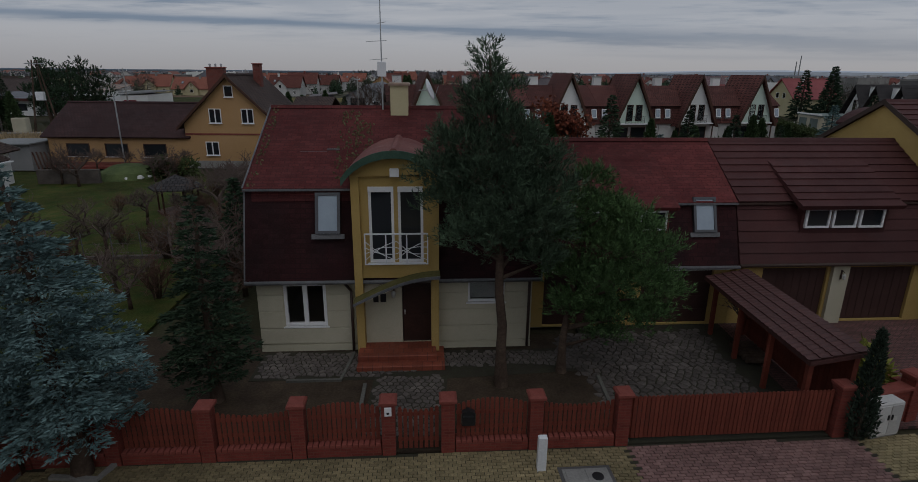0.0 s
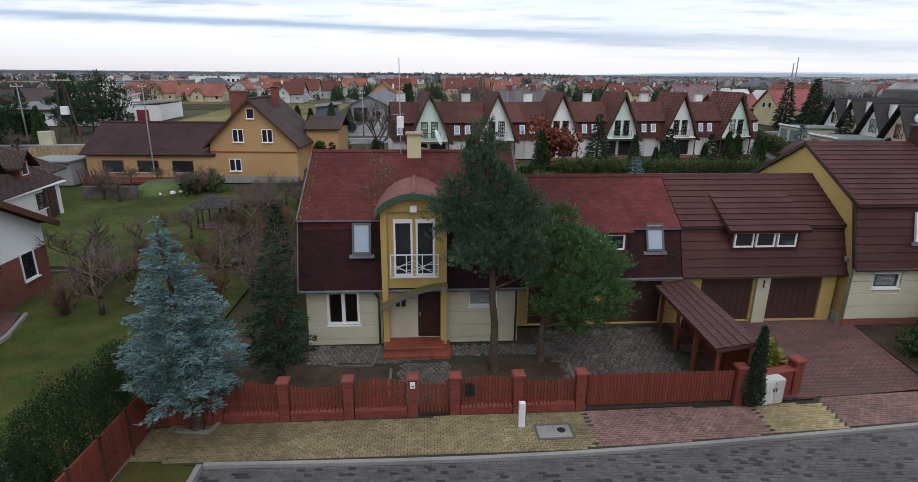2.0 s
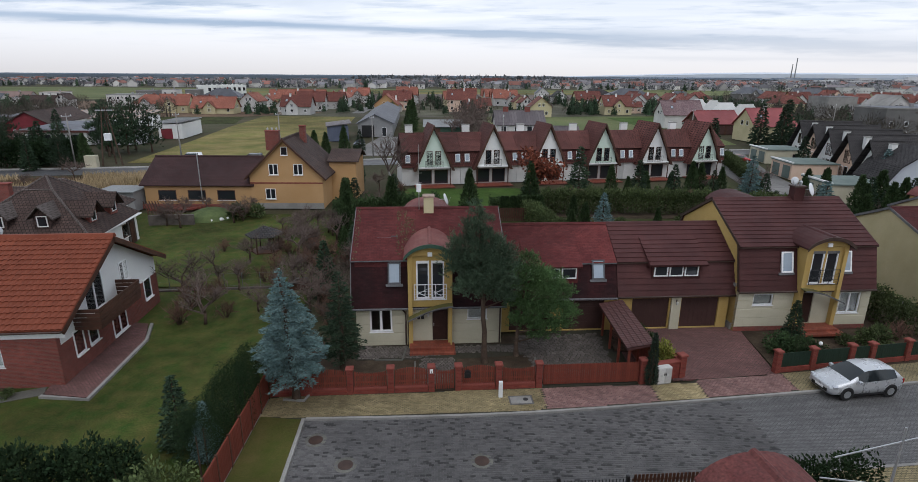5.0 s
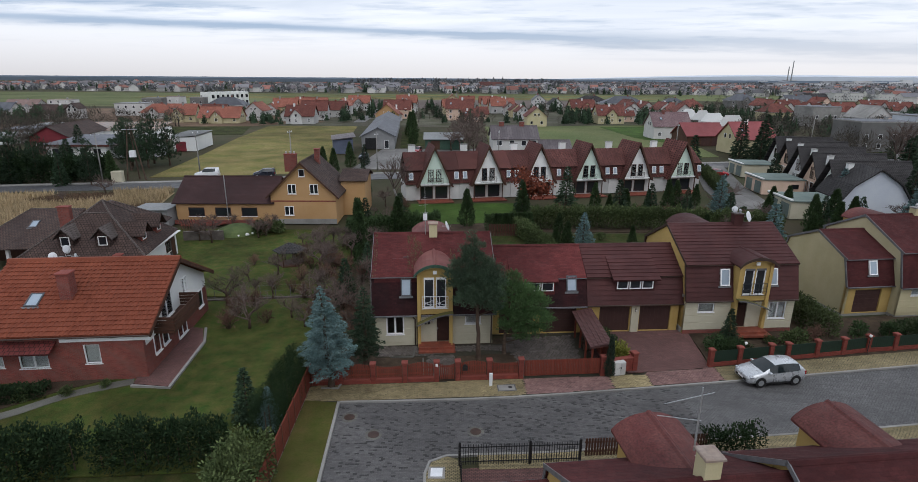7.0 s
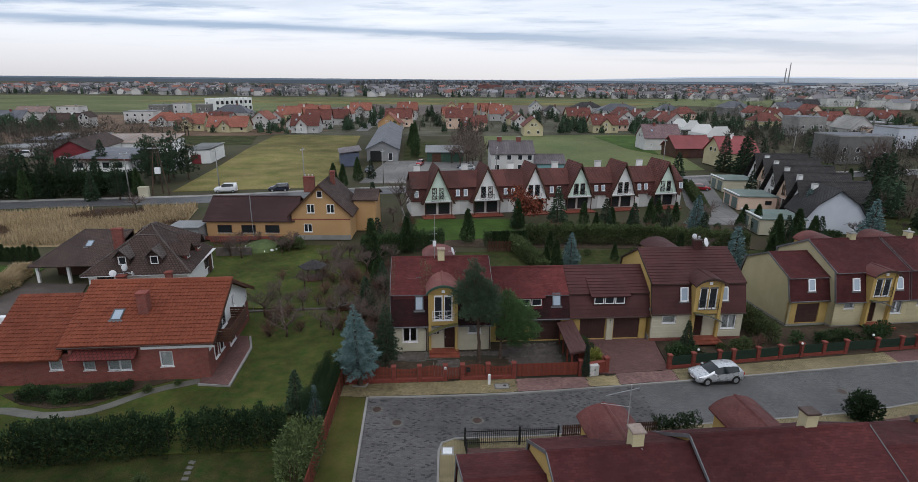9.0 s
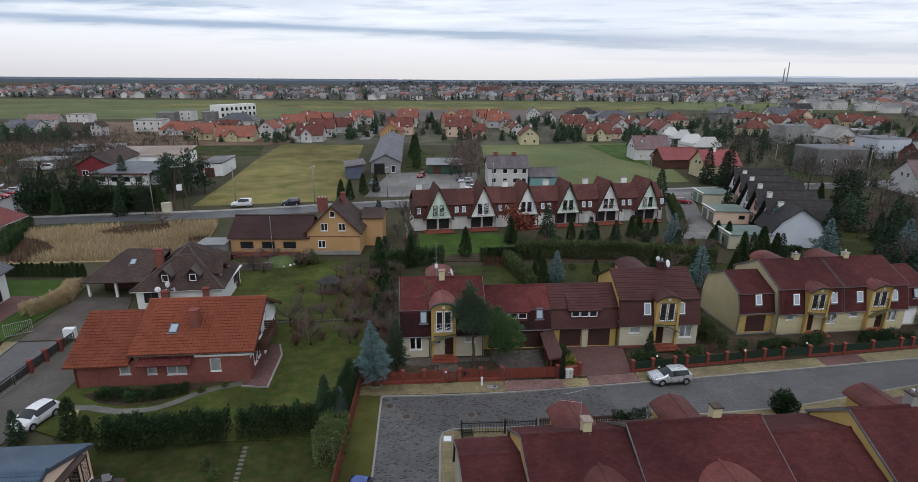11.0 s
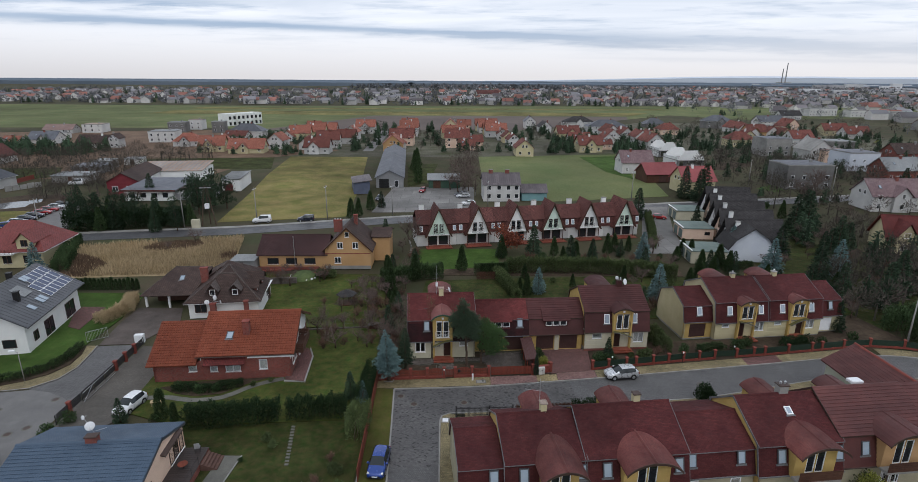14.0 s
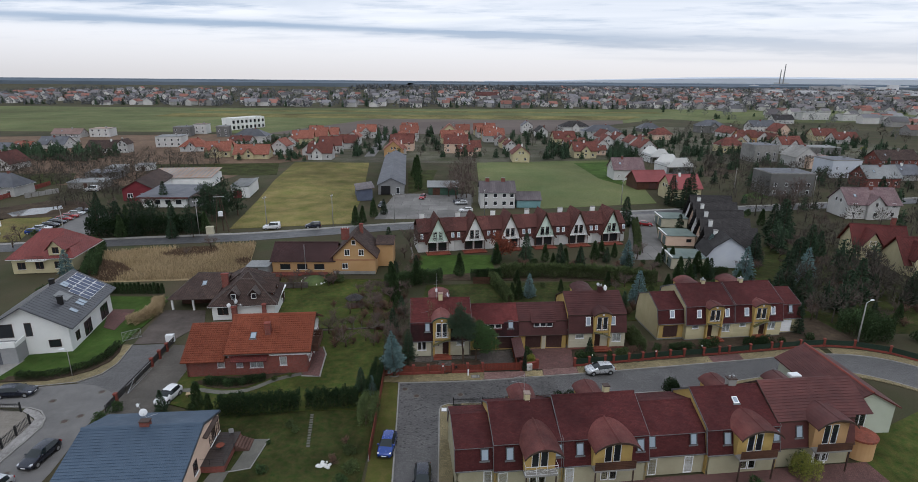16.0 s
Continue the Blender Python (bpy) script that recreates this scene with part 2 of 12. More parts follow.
def surface(name, a, b, scale=1.5, rough=0.8, bump=0.25, fine=30.0, metal=0.0, spec=0.3, rnd=0.0, island=0.0, blotch=0.25, pattern=None, sheen=0.0, dark=None):
    """A procedural surface: two colours in a coarse and a fine noise, blotches at a larger scale, fine relief; rnd and island vary pieces.
    pattern: (kind, width, height, joint colour, joint width) lays courses over it."""
    mat = bpy.data.materials.new(name)
    mat.use_nodes = True
    nt = mat.node_tree
    nodes, links = nt.nodes, nt.links
    bsdf = nodes["Principled BSDF"]
    tc = nodes.new("ShaderNodeTexCoord")
    coord = tc.outputs["Object"]

    def noise_fac(s, detail, rough_=0.6):
        n = nodes.new("ShaderNodeTexNoise")
        n.inputs["Scale"].default_value, n.inputs["Detail"].default_value, n.inputs["Roughness"].default_value = s, detail, rough_
        links.new(coord, n.inputs["Vector"])
        return n.outputs[0]

    def remap(x, lo, hi, fmin=0.3, fmax=0.7):
        n = nodes.new("ShaderNodeMapRange")
        n.inputs["From Min"].default_value, n.inputs["From Max"].default_value = fmin, fmax
        n.inputs["To Min"].default_value, n.inputs["To Max"].default_value = lo, hi
        links.new(x, n.inputs[0])
        return n.outputs[0]

    def blend(kind, fac, x, y):
        n = nodes.new("ShaderNodeMix")
        n.data_type, n.blend_type = "RGBA", kind
        for i, s in ((0, fac), (6, x), (7, y)):
            if isinstance(s, (int, float)):
                n.inputs[i].default_value = s
            elif isinstance(s, tuple):
                n.inputs[i].default_value = (*s, 1)
            else:
                links.new(s, n.inputs[i])
        return n.outputs[2]

    def grey(x):
        n = nodes.new("ShaderNodeCombineColor")
        for i in range(3):
            links.new(x, n.inputs[i])
        return n.outputs[0]

    col = blend("MIX", remap(noise_fac(scale, 5), 0.0, 1.0), a, b)
    if blotch:
        col = blend("MULTIPLY", 1.0, col, grey(remap(noise_fac(scale * 0.17, 3), 1 - blotch, 1 + blotch * 0.6)))
        col = blend("MULTIPLY", 1.0, col, grey(remap(noise_fac(fine * 0.6, 2), 1 - blotch * 0.6, 1 + blotch * 0.5)))
    if rnd:
        oi = nodes.new("ShaderNodeObjectInfo")
        col = blend("MULTIPLY", 1.0, col, grey(remap(oi.outputs["Random"], 1 - rnd, 1 + rnd, 0, 1)))
    if island:
        ge = nodes.new("ShaderNodeNewGeometry")
        col = blend("MULTIPLY", 1.0, col, grey(remap(ge.outputs["Random Per Island"], 1 - island, 1 + island, 0, 1)))
    if dark:
        ge2 = nodes.new("ShaderNodeNewGeometry")
        col = blend("MULTIPLY", 1.0, col, grey(remap(ge2.outputs["Random Per Island"], dark[1], 1.0, dark[0], dark[0] + 0.02)))
    height = noise_fac(fine, 4)
    if pattern:
        kind, pw, ph, joint, jw = pattern
        sep = nodes.new("ShaderNodeSeparateXYZ")
        links.new(coord, sep.inputs[0])
        com = nodes.new("ShaderNodeCombineXYZ")
        if kind == "flat":
            links.new(sep.outputs[0], com.inputs[0])
            links.new(sep.outputs[1], com.inputs[1])
        else:
            add = nodes.new("ShaderNodeMath")
            add.operation = "ADD"
            links.new(sep.outputs[0] if kind == "wall" else sep.outputs[2], add.inputs[0])
            links.new(sep.outputs[1], add.inputs[1])
            links.new(add.outputs[0] if kind == "wall" else sep.outputs[0], com.inputs[0])
            links.new(sep.outputs[2] if kind == "wall" else add.outputs[0], com.inputs[1])
        br = nodes.new("ShaderNodeTexBrick")
        br.inputs["Color1"].default_value, br.inputs["Color2"].default_value, br.inputs["Mortar"].default_value = (0.72, 0.72, 0.72, 1), (1.25, 1.25, 1.25, 1), (0.3, 0.3, 0.3, 1)
        br.inputs["Scale"].default_value = 1.0
        br.inputs["Brick Width"].default_value, br.inputs["Row Height"].default_value = pw, ph
        br.inputs["Mortar Size"].default_value, br.inputs["Bias"].default_value = jw, 0.0
        links.new(com.outputs[0], br.inputs["Vector"])
        col = blend("MIX", br.outputs["Fac"], blend("MULTIPLY", 0.6, col, br.outputs["Color"]), joint)
        sub = nodes.new("ShaderNodeMath")
        sub.operation = "SUBTRACT"
        links.new(height, sub.inputs[0])
        links.new(br.outputs["Fac"], sub.inputs[1])
        height = sub.outputs[0]
    links.new(col, bsdf.inputs["Base Color"])
    links.new(remap(noise_fac(scale * 2.3, 3), max(rough - 0.1, 0.02), min(rough + 0.08, 1)), bsdf.inputs["Roughness"])
    bsdf.inputs["Metallic"].default_value, bsdf.inputs["Specular IOR Level"].default_value = metal, spec
    if sheen:
        bsdf.inputs["Sheen Weight"].default_value = sheen
    if bump:
        bn = nodes.new("ShaderNodeBump")
        bn.inputs["Strength"].default_value, bn.inputs["Distance"].default_value = bump, 0.02
        links.new(height, bn.inputs["Height"])
        links.new(bn.outputs[0], bsdf.inputs["Normal"])
    return mat


M = {}
# ground
M["grass"] = surface("lawn_grass", (0.022, 0.044, 0.009), (0.06, 0.052, 0.02), 1.3, 0.95, 0.9, 22, blotch=0.55, spec=0.1)
M["lawn2"] = surface("watered_lawn_grass", (0.04, 0.084, 0.016), (0.062, 0.096, 0.023), 1.1, 0.95, 0.8, 24, blotch=0.4, spec=0.1)
M["apron"] = surface("grey_brown_block_paving", (0.085, 0.077, 0.069), (0.12, 0.108, 0.095), 0.5, 0.85, 0.3, 40, blotch=0.3, pattern=("flat", 0.2, 0.1, (0.07, 0.065, 0.055), 0.01))
M["greyslab"] = surface("weathered_grey_slab", (0.11, 0.108, 0.095), (0.16, 0.155, 0.135), 0.7, 0.9, 0.4, 40, blotch=0.35)
M["pebbles"] = surface("pale_gravel", (0.20, 0.19, 0.18), (0.34, 0.33, 0.32), 3.0, 0.95, 0.9, 20, blotch=0.4)
M["forecourt"] = surface("beige_block_paving", (0.21, 0.19, 0.165), (0.27, 0.245, 0.215), 0.6, 0.85, 0.3, 40, blotch=0.2, pattern=("flat", 0.2, 0.1, (0.13, 0.12, 0.10), 0.01))
M["lawn3"] = surface("winter_lawn", (0.032, 0.064, 0.012), (0.086, 0.079, 0.024), 1.2, 0.95, 0.9, 22, blotch=0.5, spec=0.1)
M["mossgrass"] = surface("mossy_verge_grass", (0.060, 0.074, 0.016), (0.095, 0.080, 0.028), 0.9, 0.95, 0.9, 50, blotch=0.45, spec=0.1)
M["wetroad"] = surface("wet_asphalt", (0.062, 0.063, 0.067), (0.088, 0.088, 0.09), 0.3, 0.5, 0.4, 60, blotch=0.3)
M["yard"] = surface("stained_yard_concrete", (0.14, 0.135, 0.128), (0.20, 0.193, 0.183), 0.25, 0.85, 0.4, 30, blotch=0.35, pattern=("flat", 6.0, 6.0, (0.10, 0.095, 0.09), 0.08))
M["wild"] = surface("rough_ground", (0.048, 0.056, 0.026), (0.075, 0.06, 0.04), 0.08, 0.95, 0.6, 12, blotch=0.4, spec=0.1)
M["gardens"] = surface("village_garden_ground", (0.06, 0.066, 0.034), (0.135, 0.125, 0.1), 0.09, 0.95, 0.6, 6, blotch=0.55, spec=0.1)
M["drive"] = surface("worn_brown_drive", (0.062, 0.05, 0.044), (0.1, 0.082, 0.072), 0.4, 0.85, 0.4, 30, blotch=0.45)
M["meadow"] = surface("meadow_grass", (0.105, 0.112, 0.03), (0.215, 0.170, 0.07), 0.16, 0.95, 0.9, 5, blotch=0.55, spec=0.1)
# crop and ploughed soil are lightened in colour for the haze over far fields
M["field"] = surface("winter_crop", (0.09, 0.118, 0.046), (0.15, 0.156, 0.07), 0.045, 0.95, 0.5, 3, blotch=0.45, spec=0.1)
M["plough"] = surface("ploughed_soil", (0.105, 0.085, 0.076), (0.14, 0.115, 0.103), 0.02, 0.95, 0.3, 3, blotch=0.2, spec=0.1)
M["soil"] = surface("garden_soil", (0.045, 0.032, 0.024), (0.08, 0.06, 0.04), 1.6, 0.95, 0.9, 25, blotch=0.4, spec=0.1)
M["sett"] = surface("grey_concrete_sett", (0.098, 0.095, 0.095), (0.135, 0.131, 0.13), 2.0, 0.6, 0.35, 60, blotch=0.2, pattern=("flat", 0.2, 0.1, (0.035, 0.034, 0.033), 0.012), spec=0.4)
M["settblock"] = surface("grey_concrete_sett_block", (0.078, 0.075, 0.075), (0.115, 0.11, 0.108), 0.35, 0.6, 0.3, 60, blotch=0.35, spec=0.35, island=0.24, dark=(0.10, 0.5))
M["asphalt"] = surface("asphalt", (0.125, 0.122, 0.12), (0.16, 0.155, 0.15), 0.5, 0.75, 0.4, 70, blotch=0.25)
M["concrete"] = surface("pale_concrete", (0.22, 0.215, 0.20), (0.30, 0.29, 0.275), 0.8, 0.85, 0.4, 40, blotch=0.25)
M["paver_y"] = surface("yellow_paver", (0.215, 0.175, 0.092), (0.31, 0.25, 0.138), 0.9, 0.85, 0.35, 70, blotch=0.5, rnd=0.2, island=0.22)
M["paver_r"] = surface("red_paver", (0.185, 0.105, 0.095), (0.26, 0.155, 0.142), 3.0, 0.85, 0.35, 70, blotch=0.25, rnd=0.16, island=0.18)
M["bed_y"] = surface("yellow_paving_bed", (0.22, 0.178, 0.094), (0.3, 0.245, 0.135), 1.3, 0.9, 0.4, 50, blotch=0.3, pattern=("flat", 0.2, 0.1, (0.06, 0.055, 0.035), 0.012))
M["bed_r"] = surface("red_paving_bed", (0.125, 0.062, 0.057), (0.175, 0.085, 0.078), 1.3, 0.9, 0.4, 50, blotch=0.3, pattern=("flat", 0.2, 0.1, (0.05, 0.035, 0.03), 0.012))
M["joint"] = surface("mossy_joint_sand", (0.036, 0.03, 0.023), (0.042, 0.042, 0.024), 2.0, 0.95, 0.5, 40)
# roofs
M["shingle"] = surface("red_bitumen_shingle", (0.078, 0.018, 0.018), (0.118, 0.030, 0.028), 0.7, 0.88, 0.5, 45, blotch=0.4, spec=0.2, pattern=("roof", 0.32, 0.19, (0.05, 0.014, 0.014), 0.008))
M["lowshingle"] = surface("blackish_red_shingle", (0.018, 0.01, 0.011), (0.052, 0.016, 0.017), 0.45, 0.9, 0.5, 45, blotch=0.4, spec=0.15, pattern=("roof", 0.32, 0.19, (0.02, 0.01, 0.01), 0.008))
M["shingle_s"] = surface("dark_red_bitumen_shingle", (0.052, 0.013, 0.014), (0.082, 0.022, 0.021), 0.6, 0.88, 0.5, 45, blotch=0.4, spec=0.2, pattern=("roof", 0.32, 0.19, (0.035, 0.010, 0.010), 0.008))
# cream darkened in its colour for the dimmer light on the garden side
M["cream_s"] = surface("dimmed_cream_render", (0.302, 0.277, 0.185), (0.353, 0.328, 0.227), 0.7, 0.9, 0.3, 60, blotch=0.18)
M["tile_b"] = surface("brown_red_metal_tile", (0.046, 0.0165, 0.016), (0.068, 0.025, 0.0235), 0.6, 0.68, 0.2, 35, blotch=0.3, spec=0.2, rnd=0.08)
M["tile_o"] = surface("orange_clay_tile", (0.16, 0.042, 0.022), (0.205, 0.058, 0.031), 0.5, 0.75, 0.3, 30, blotch=0.18, rnd=0.1, island=0.1, spec=0.2)
M["tile_s"] = surface("mauve_red_pressed_tile", (0.068, 0.028, 0.026), (0.11, 0.048, 0.042), 0.8, 0.6, 0.2, 30, blotch=0.3, spec=0.3, rnd=0.12)
M["tile_e"] = surface("deep_red_roof_tile", (0.10, 0.022, 0.02), (0.15, 0.035, 0.031), 0.4, 0.75, 0.5, 5, blotch=0.3, rnd=0.15, spec=0.2, pattern=("roof", 0.3, 0.38, (0.04, 0.012, 0.011), 0.03))
M["tile_w"] = surface("old_maroon_brown_tile", (0.045, 0.021, 0.021), (0.072, 0.034, 0.033), 0.4, 0.75, 0.5, 5, blotch=0.35, spec=0.2, pattern=("roof", 0.3, 0.36, (0.02, 0.011, 0.011), 0.03))
M["tile_o2"] = surface("faded_orange_roof_tile", (0.25, 0.088, 0.060), (0.32, 0.125, 0.088), 0.3, 0.8, 0.5, 4, blotch=0.25, rnd=0.2, pattern=("roof", 0.3, 0.4, (0.12, 0.035, 0.02), 0.03))
M["tile_mid"] = surface("brick_red_roof_tile", (0.145, 0.05, 0.04), (0.205, 0.075, 0.058), 0.4, 0.8, 0.5, 5, blotch=0.3, rnd=0.25, spec=0.2, pattern=("roof", 0.3, 0.38, (0.07, 0.026, 0.02), 0.03))
M["tile_d"] = surface("dark_red_roof_tile", (0.095, 0.036, 0.031), (0.135, 0.053, 0.045), 0.4, 0.8, 0.5, 5, blotch=0.3, rnd=0.2, spec=0.2, pattern=("roof", 0.3, 0.38, (0.035, 0.014, 0.012), 0.03))
M["tile_n"] = surface("dark_brown_roof_tile", (0.056, 0.036, 0.031), (0.086, 0.056, 0.047), 0.4, 0.75, 0.5, 5, blotch=0.3, rnd=0.15, spec=0.2, pattern=("roof", 0.3, 0.36, (0.02, 0.014, 0.012), 0.03))
# lighter copy of tile_n: sky light painted onto hips and front dormer roofs
M["tile_g"] = surface("lit_brown_roof_tile", (0.085, 0.068, 0.062), (0.12, 0.098, 0.09), 0.4, 0.7, 0.5, 5, blotch=0.3, rnd=0.15, spec=0.3, pattern=("roof", 0.3, 0.36, (0.045, 0.035, 0.03), 0.03))
M["char"] = surface("charcoal_roof_tile", (0.04, 0.037, 0.038), (0.062, 0.058, 0.058), 0.4, 0.75, 0.5, 5, blotch=0.3, rnd=0.15, spec=0.2, pattern=("roof", 0.3, 0.36, (0.012, 0.011, 0.011), 0.03))
M["tile_u"] = surface("blue_grey_metal_tile", (0.045, 0.072, 0.11), (0.062, 0.094, 0.138), 0.5, 0.55, 0.2, 30, blotch=0.2, spec=0.35, rnd=0.06)
M["tile_p"] = surface("pink_red_metal_roof", (0.23, 0.055, 0.058), (0.29, 0.075, 0.075), 0.3, 0.6, 0.3, 10, blotch=0.2, rnd=0.15)
M["tile_v"] = surface("mauve_metal_tile", (0.15, 0.085, 0.09), (0.24, 0.17, 0.17), 0.4, 0.55, 0.4, 8, blotch=0.3, pattern=("roof", 0.3, 0.38, (0.09, 0.05, 0.055), 0.03))
M["tile_k"] = surface("faded_brown_pink_tile", (0.20, 0.135, 0.12), (0.26, 0.18, 0.16), 0.4, 0.8, 0.4, 8, blotch=0.25)
M["tile_c"] = surface("wet_red_metal_tile", (0.068, 0.0195, 0.018), (0.1, 0.032, 0.028), 0.6, 0.55, 0.2, 35, blotch=0.35, spec=0.3, rnd=0.1)
M["tile_m"] = surface("purple_brown_sheet_roof", (0.095, 0.08, 0.085), (0.13, 0.11, 0.115), 0.4, 0.6, 0.3, 8, blotch=0.25, pattern=("roof", 0.6, 6.0, (0.05, 0.042, 0.045), 0.03))
M["aqua"] = surface("turquoise_render", (0.16, 0.30, 0.31), (0.20, 0.35, 0.36), 0.5, 0.9, 0.25, 50, blotch=0.12)
M["bluewall"] = surface("slate_blue_boards", (0.08, 0.095, 0.14), (0.11, 0.125, 0.175), 0.5, 0.8, 0.3, 30, blotch=0.2)
M["winered"] = surface("wine_red_render", (0.15, 0.022, 0.03), (0.20, 0.034, 0.042), 0.5, 0.85, 0.25, 40, blotch=0.2)
M["puddle"] = surface("shallow_puddle_water", (0.10, 0.10, 0.095), (0.13, 0.13, 0.12), 0.3, 0.06, 0.0, 30, spec=0.6, blotch=0.1)
M["slate"] = surface("slate_grey_roof", (0.075, 0.08, 0.095), (0.12, 0.125, 0.14), 0.3, 0.6, 0.3, 10, blotch=0.2, rnd=0.2)
M["seam"] = surface("anthracite_seam_roof", (0.055, 0.058, 0.066), (0.075, 0.078, 0.086), 0.4, 0.4, 0.1, 25, blotch=0.15, spec=0.5)
M["vaultp"] = surface("faded_pinkish_roofing_felt", (0.135, 0.040, 0.037), (0.20, 0.080, 0.068), 0.8, 0.75, 0.35, 25, blotch=0.4)
M["tile_q"] = surface("red_metal_roof_tile", (0.175, 0.042, 0.038), (0.225, 0.058, 0.052), 0.3, 0.6, 0.3, 10, blotch=0.2, pattern=("roof", 0.25, 0.35, (0.10, 0.025, 0.022), 0.025))
M["greyblock"] = surface("grey_cement_render", (0.135, 0.132, 0.128), (0.185, 0.18, 0.172), 0.4, 0.9, 0.25, 40, blotch=0.25, rnd=0.12)
M["vault"] = surface("weathered_red_roofing_felt", (0.084, 0.02, 0.018), (0.135, 0.045, 0.038), 0.7, 0.7, 0.35, 20, blotch=0.6)
M["flat"] = surface("grey_felt_flat_roof", (0.20, 0.21, 0.215), (0.30, 0.31, 0.31), 0.15, 0.8, 0.3, 10, blotch=0.3)
M["rust"] = surface("rusty_sheet_roof", (0.34, 0.30, 0.27), (0.30, 0.16, 0.08), 0.25, 0.6, 0.2, 10, blotch=0.3)
M["greenroof"] = surface("grey_green_felt_roof", (0.12, 0.16, 0.145), (0.17, 0.21, 0.19), 0.4, 0.8, 0.2, 12, blotch=0.25)
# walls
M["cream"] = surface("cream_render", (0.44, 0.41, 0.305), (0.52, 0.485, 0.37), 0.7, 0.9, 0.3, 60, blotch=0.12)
M["ochre"] = surface("ochre_render", (0.40, 0.27, 0.085), (0.47, 0.33, 0.12), 0.6, 0.9, 0.3, 60, blotch=0.18)
M["yellow"] = surface("warm_yellow_render", (0.41, 0.243, 0.108), (0.455, 0.282, 0.138), 0.4, 0.9, 0.3, 50, blotch=0.12)
M["pale"] = surface("pale_yellow_render", (0.45, 0.40, 0.24), (0.52, 0.46, 0.29), 0.5, 0.9, 0.3, 50, blotch=0.12, rnd=0.1)
M["white"] = surface("white_render", (0.66, 0.67, 0.66), (0.74, 0.74, 0.72), 0.5, 0.9, 0.25, 50, blotch=0.1, rnd=0.08)
M["dullwhite"] = surface("dull_white_render", (0.46, 0.455, 0.44), (0.56, 0.55, 0.53), 0.4, 0.9, 0.25, 40, blotch=0.15, rnd=0.15)
M["mint"] = surface("mint_render", (0.55, 0.68, 0.58), (0.62, 0.72, 0.64), 0.5, 0.9, 0.25, 50, blotch=0.1)
M["palemint"] = surface("pale_grey_green_render", (0.36, 0.39, 0.31), (0.42, 0.45, 0.37), 0.5, 0.9, 0.25, 50, blotch=0.12)
M["greyw"] = surface("grey_render", (0.22, 0.225, 0.23), (0.30, 0.30, 0.30), 0.4, 0.9, 0.25, 40, blotch=0.2, rnd=0.15)
M["peach"] = surface("peach_render", (0.625, 0.450, 0.338), (0.700, 0.525, 0.413), 0.4, 0.9, 0.25, 40, blotch=0.15)
M["bluegrey"] = surface("pale_blue_grey_render", (0.47, 0.50, 0.56), (0.53, 0.56, 0.60), 0.4, 0.9, 0.25, 40, blotch=0.1)
M["brick"] = surface("red_clinker_brick", (0.17, 0.042, 0.034), (0.24, 0.065, 0.05), 2.0, 0.85, 0.5, 50, blotch=0.25, pattern=("wall", 0.25, 0.075, (0.16, 0.11, 0.09), 0.008))
M["postbrick"] = surface("painted_red_brick", (0.18, 0.036, 0.026), (0.24, 0.052, 0.037), 2.5, 0.8, 0.5, 50, blotch=0.3, pattern=("wall", 0.25, 0.075, (0.17, 0.06, 0.045), 0.007))
M["coping"] = surface("red_brick_coping", (0.185, 0.045, 0.034), (0.235, 0.065, 0.05), 2.5, 0.8, 0.3, 40, blotch=0.2)
# joinery, metal, small surfaces
M["picket"] = surface("red_brown_stained_wood", (0.155, 0.035, 0.022), (0.20, 0.05, 0.03), 2.5, 0.75, 0.35, 50, blotch=0.3, rnd=0.14)
M["darkwood"] = surface("dark_brown_wood", (0.055, 0.024, 0.015), (0.08, 0.036, 0.022), 3.0, 0.6, 0.35, 40, blotch=0.3, rnd=0.1)
M["wetdeck"] = surface("dark_wet_decking", (0.035, 0.027, 0.025), (0.055, 0.042, 0.038), 2.0, 0.55, 0.3, 40, blotch=0.3, rnd=0.1)
M["oldstep"] = surface("worn_brown_step", (0.085, 0.045, 0.036), (0.12, 0.065, 0.05), 2.0, 0.8, 0.3, 40, blotch=0.3)
M["greenpanel"] = surface("dark_green_fence_panel", (0.014, 0.03, 0.02), (0.022, 0.042, 0.028), 2.0, 0.6, 0.2, 40, blotch=0.2)
M["pvc"] = surface("white_plastic_frame", (0.74, 0.75, 0.76), (0.80, 0.80, 0.80), 2.0, 0.4, 0.05, 40, blotch=0.06, spec=0.5)
M["doorbrown"] = surface("dark_brown_door", (0.03, 0.014, 0.011), (0.045, 0.02, 0.015), 3.0, 0.5, 0.2, 40, blotch=0.2)
M["garage"] = surface("brown_steel_garage_door", (0.05, 0.025, 0.022), (0.065, 0.034, 0.03), 1.5, 0.5, 0.1, 40, blotch=0.2)
M["steel"] = surface("galvanised_steel", (0.40, 0.42, 0.44), (0.50, 0.51, 0.52), 3.0, 0.4, 0.1, 40, metal=0.7, blotch=0.15)
M["whitesteel"] = surface("white_painted_steel", (0.66, 0.68, 0.70), (0.74, 0.75, 0.76), 3.0, 0.4, 0.05, 40, blotch=0.1)
M["gutter"] = surface("grey_gutter", (0.10, 0.10, 0.105), (0.155, 0.155, 0.16), 3.0, 0.5, 0.1, 40, blotch=0.2)
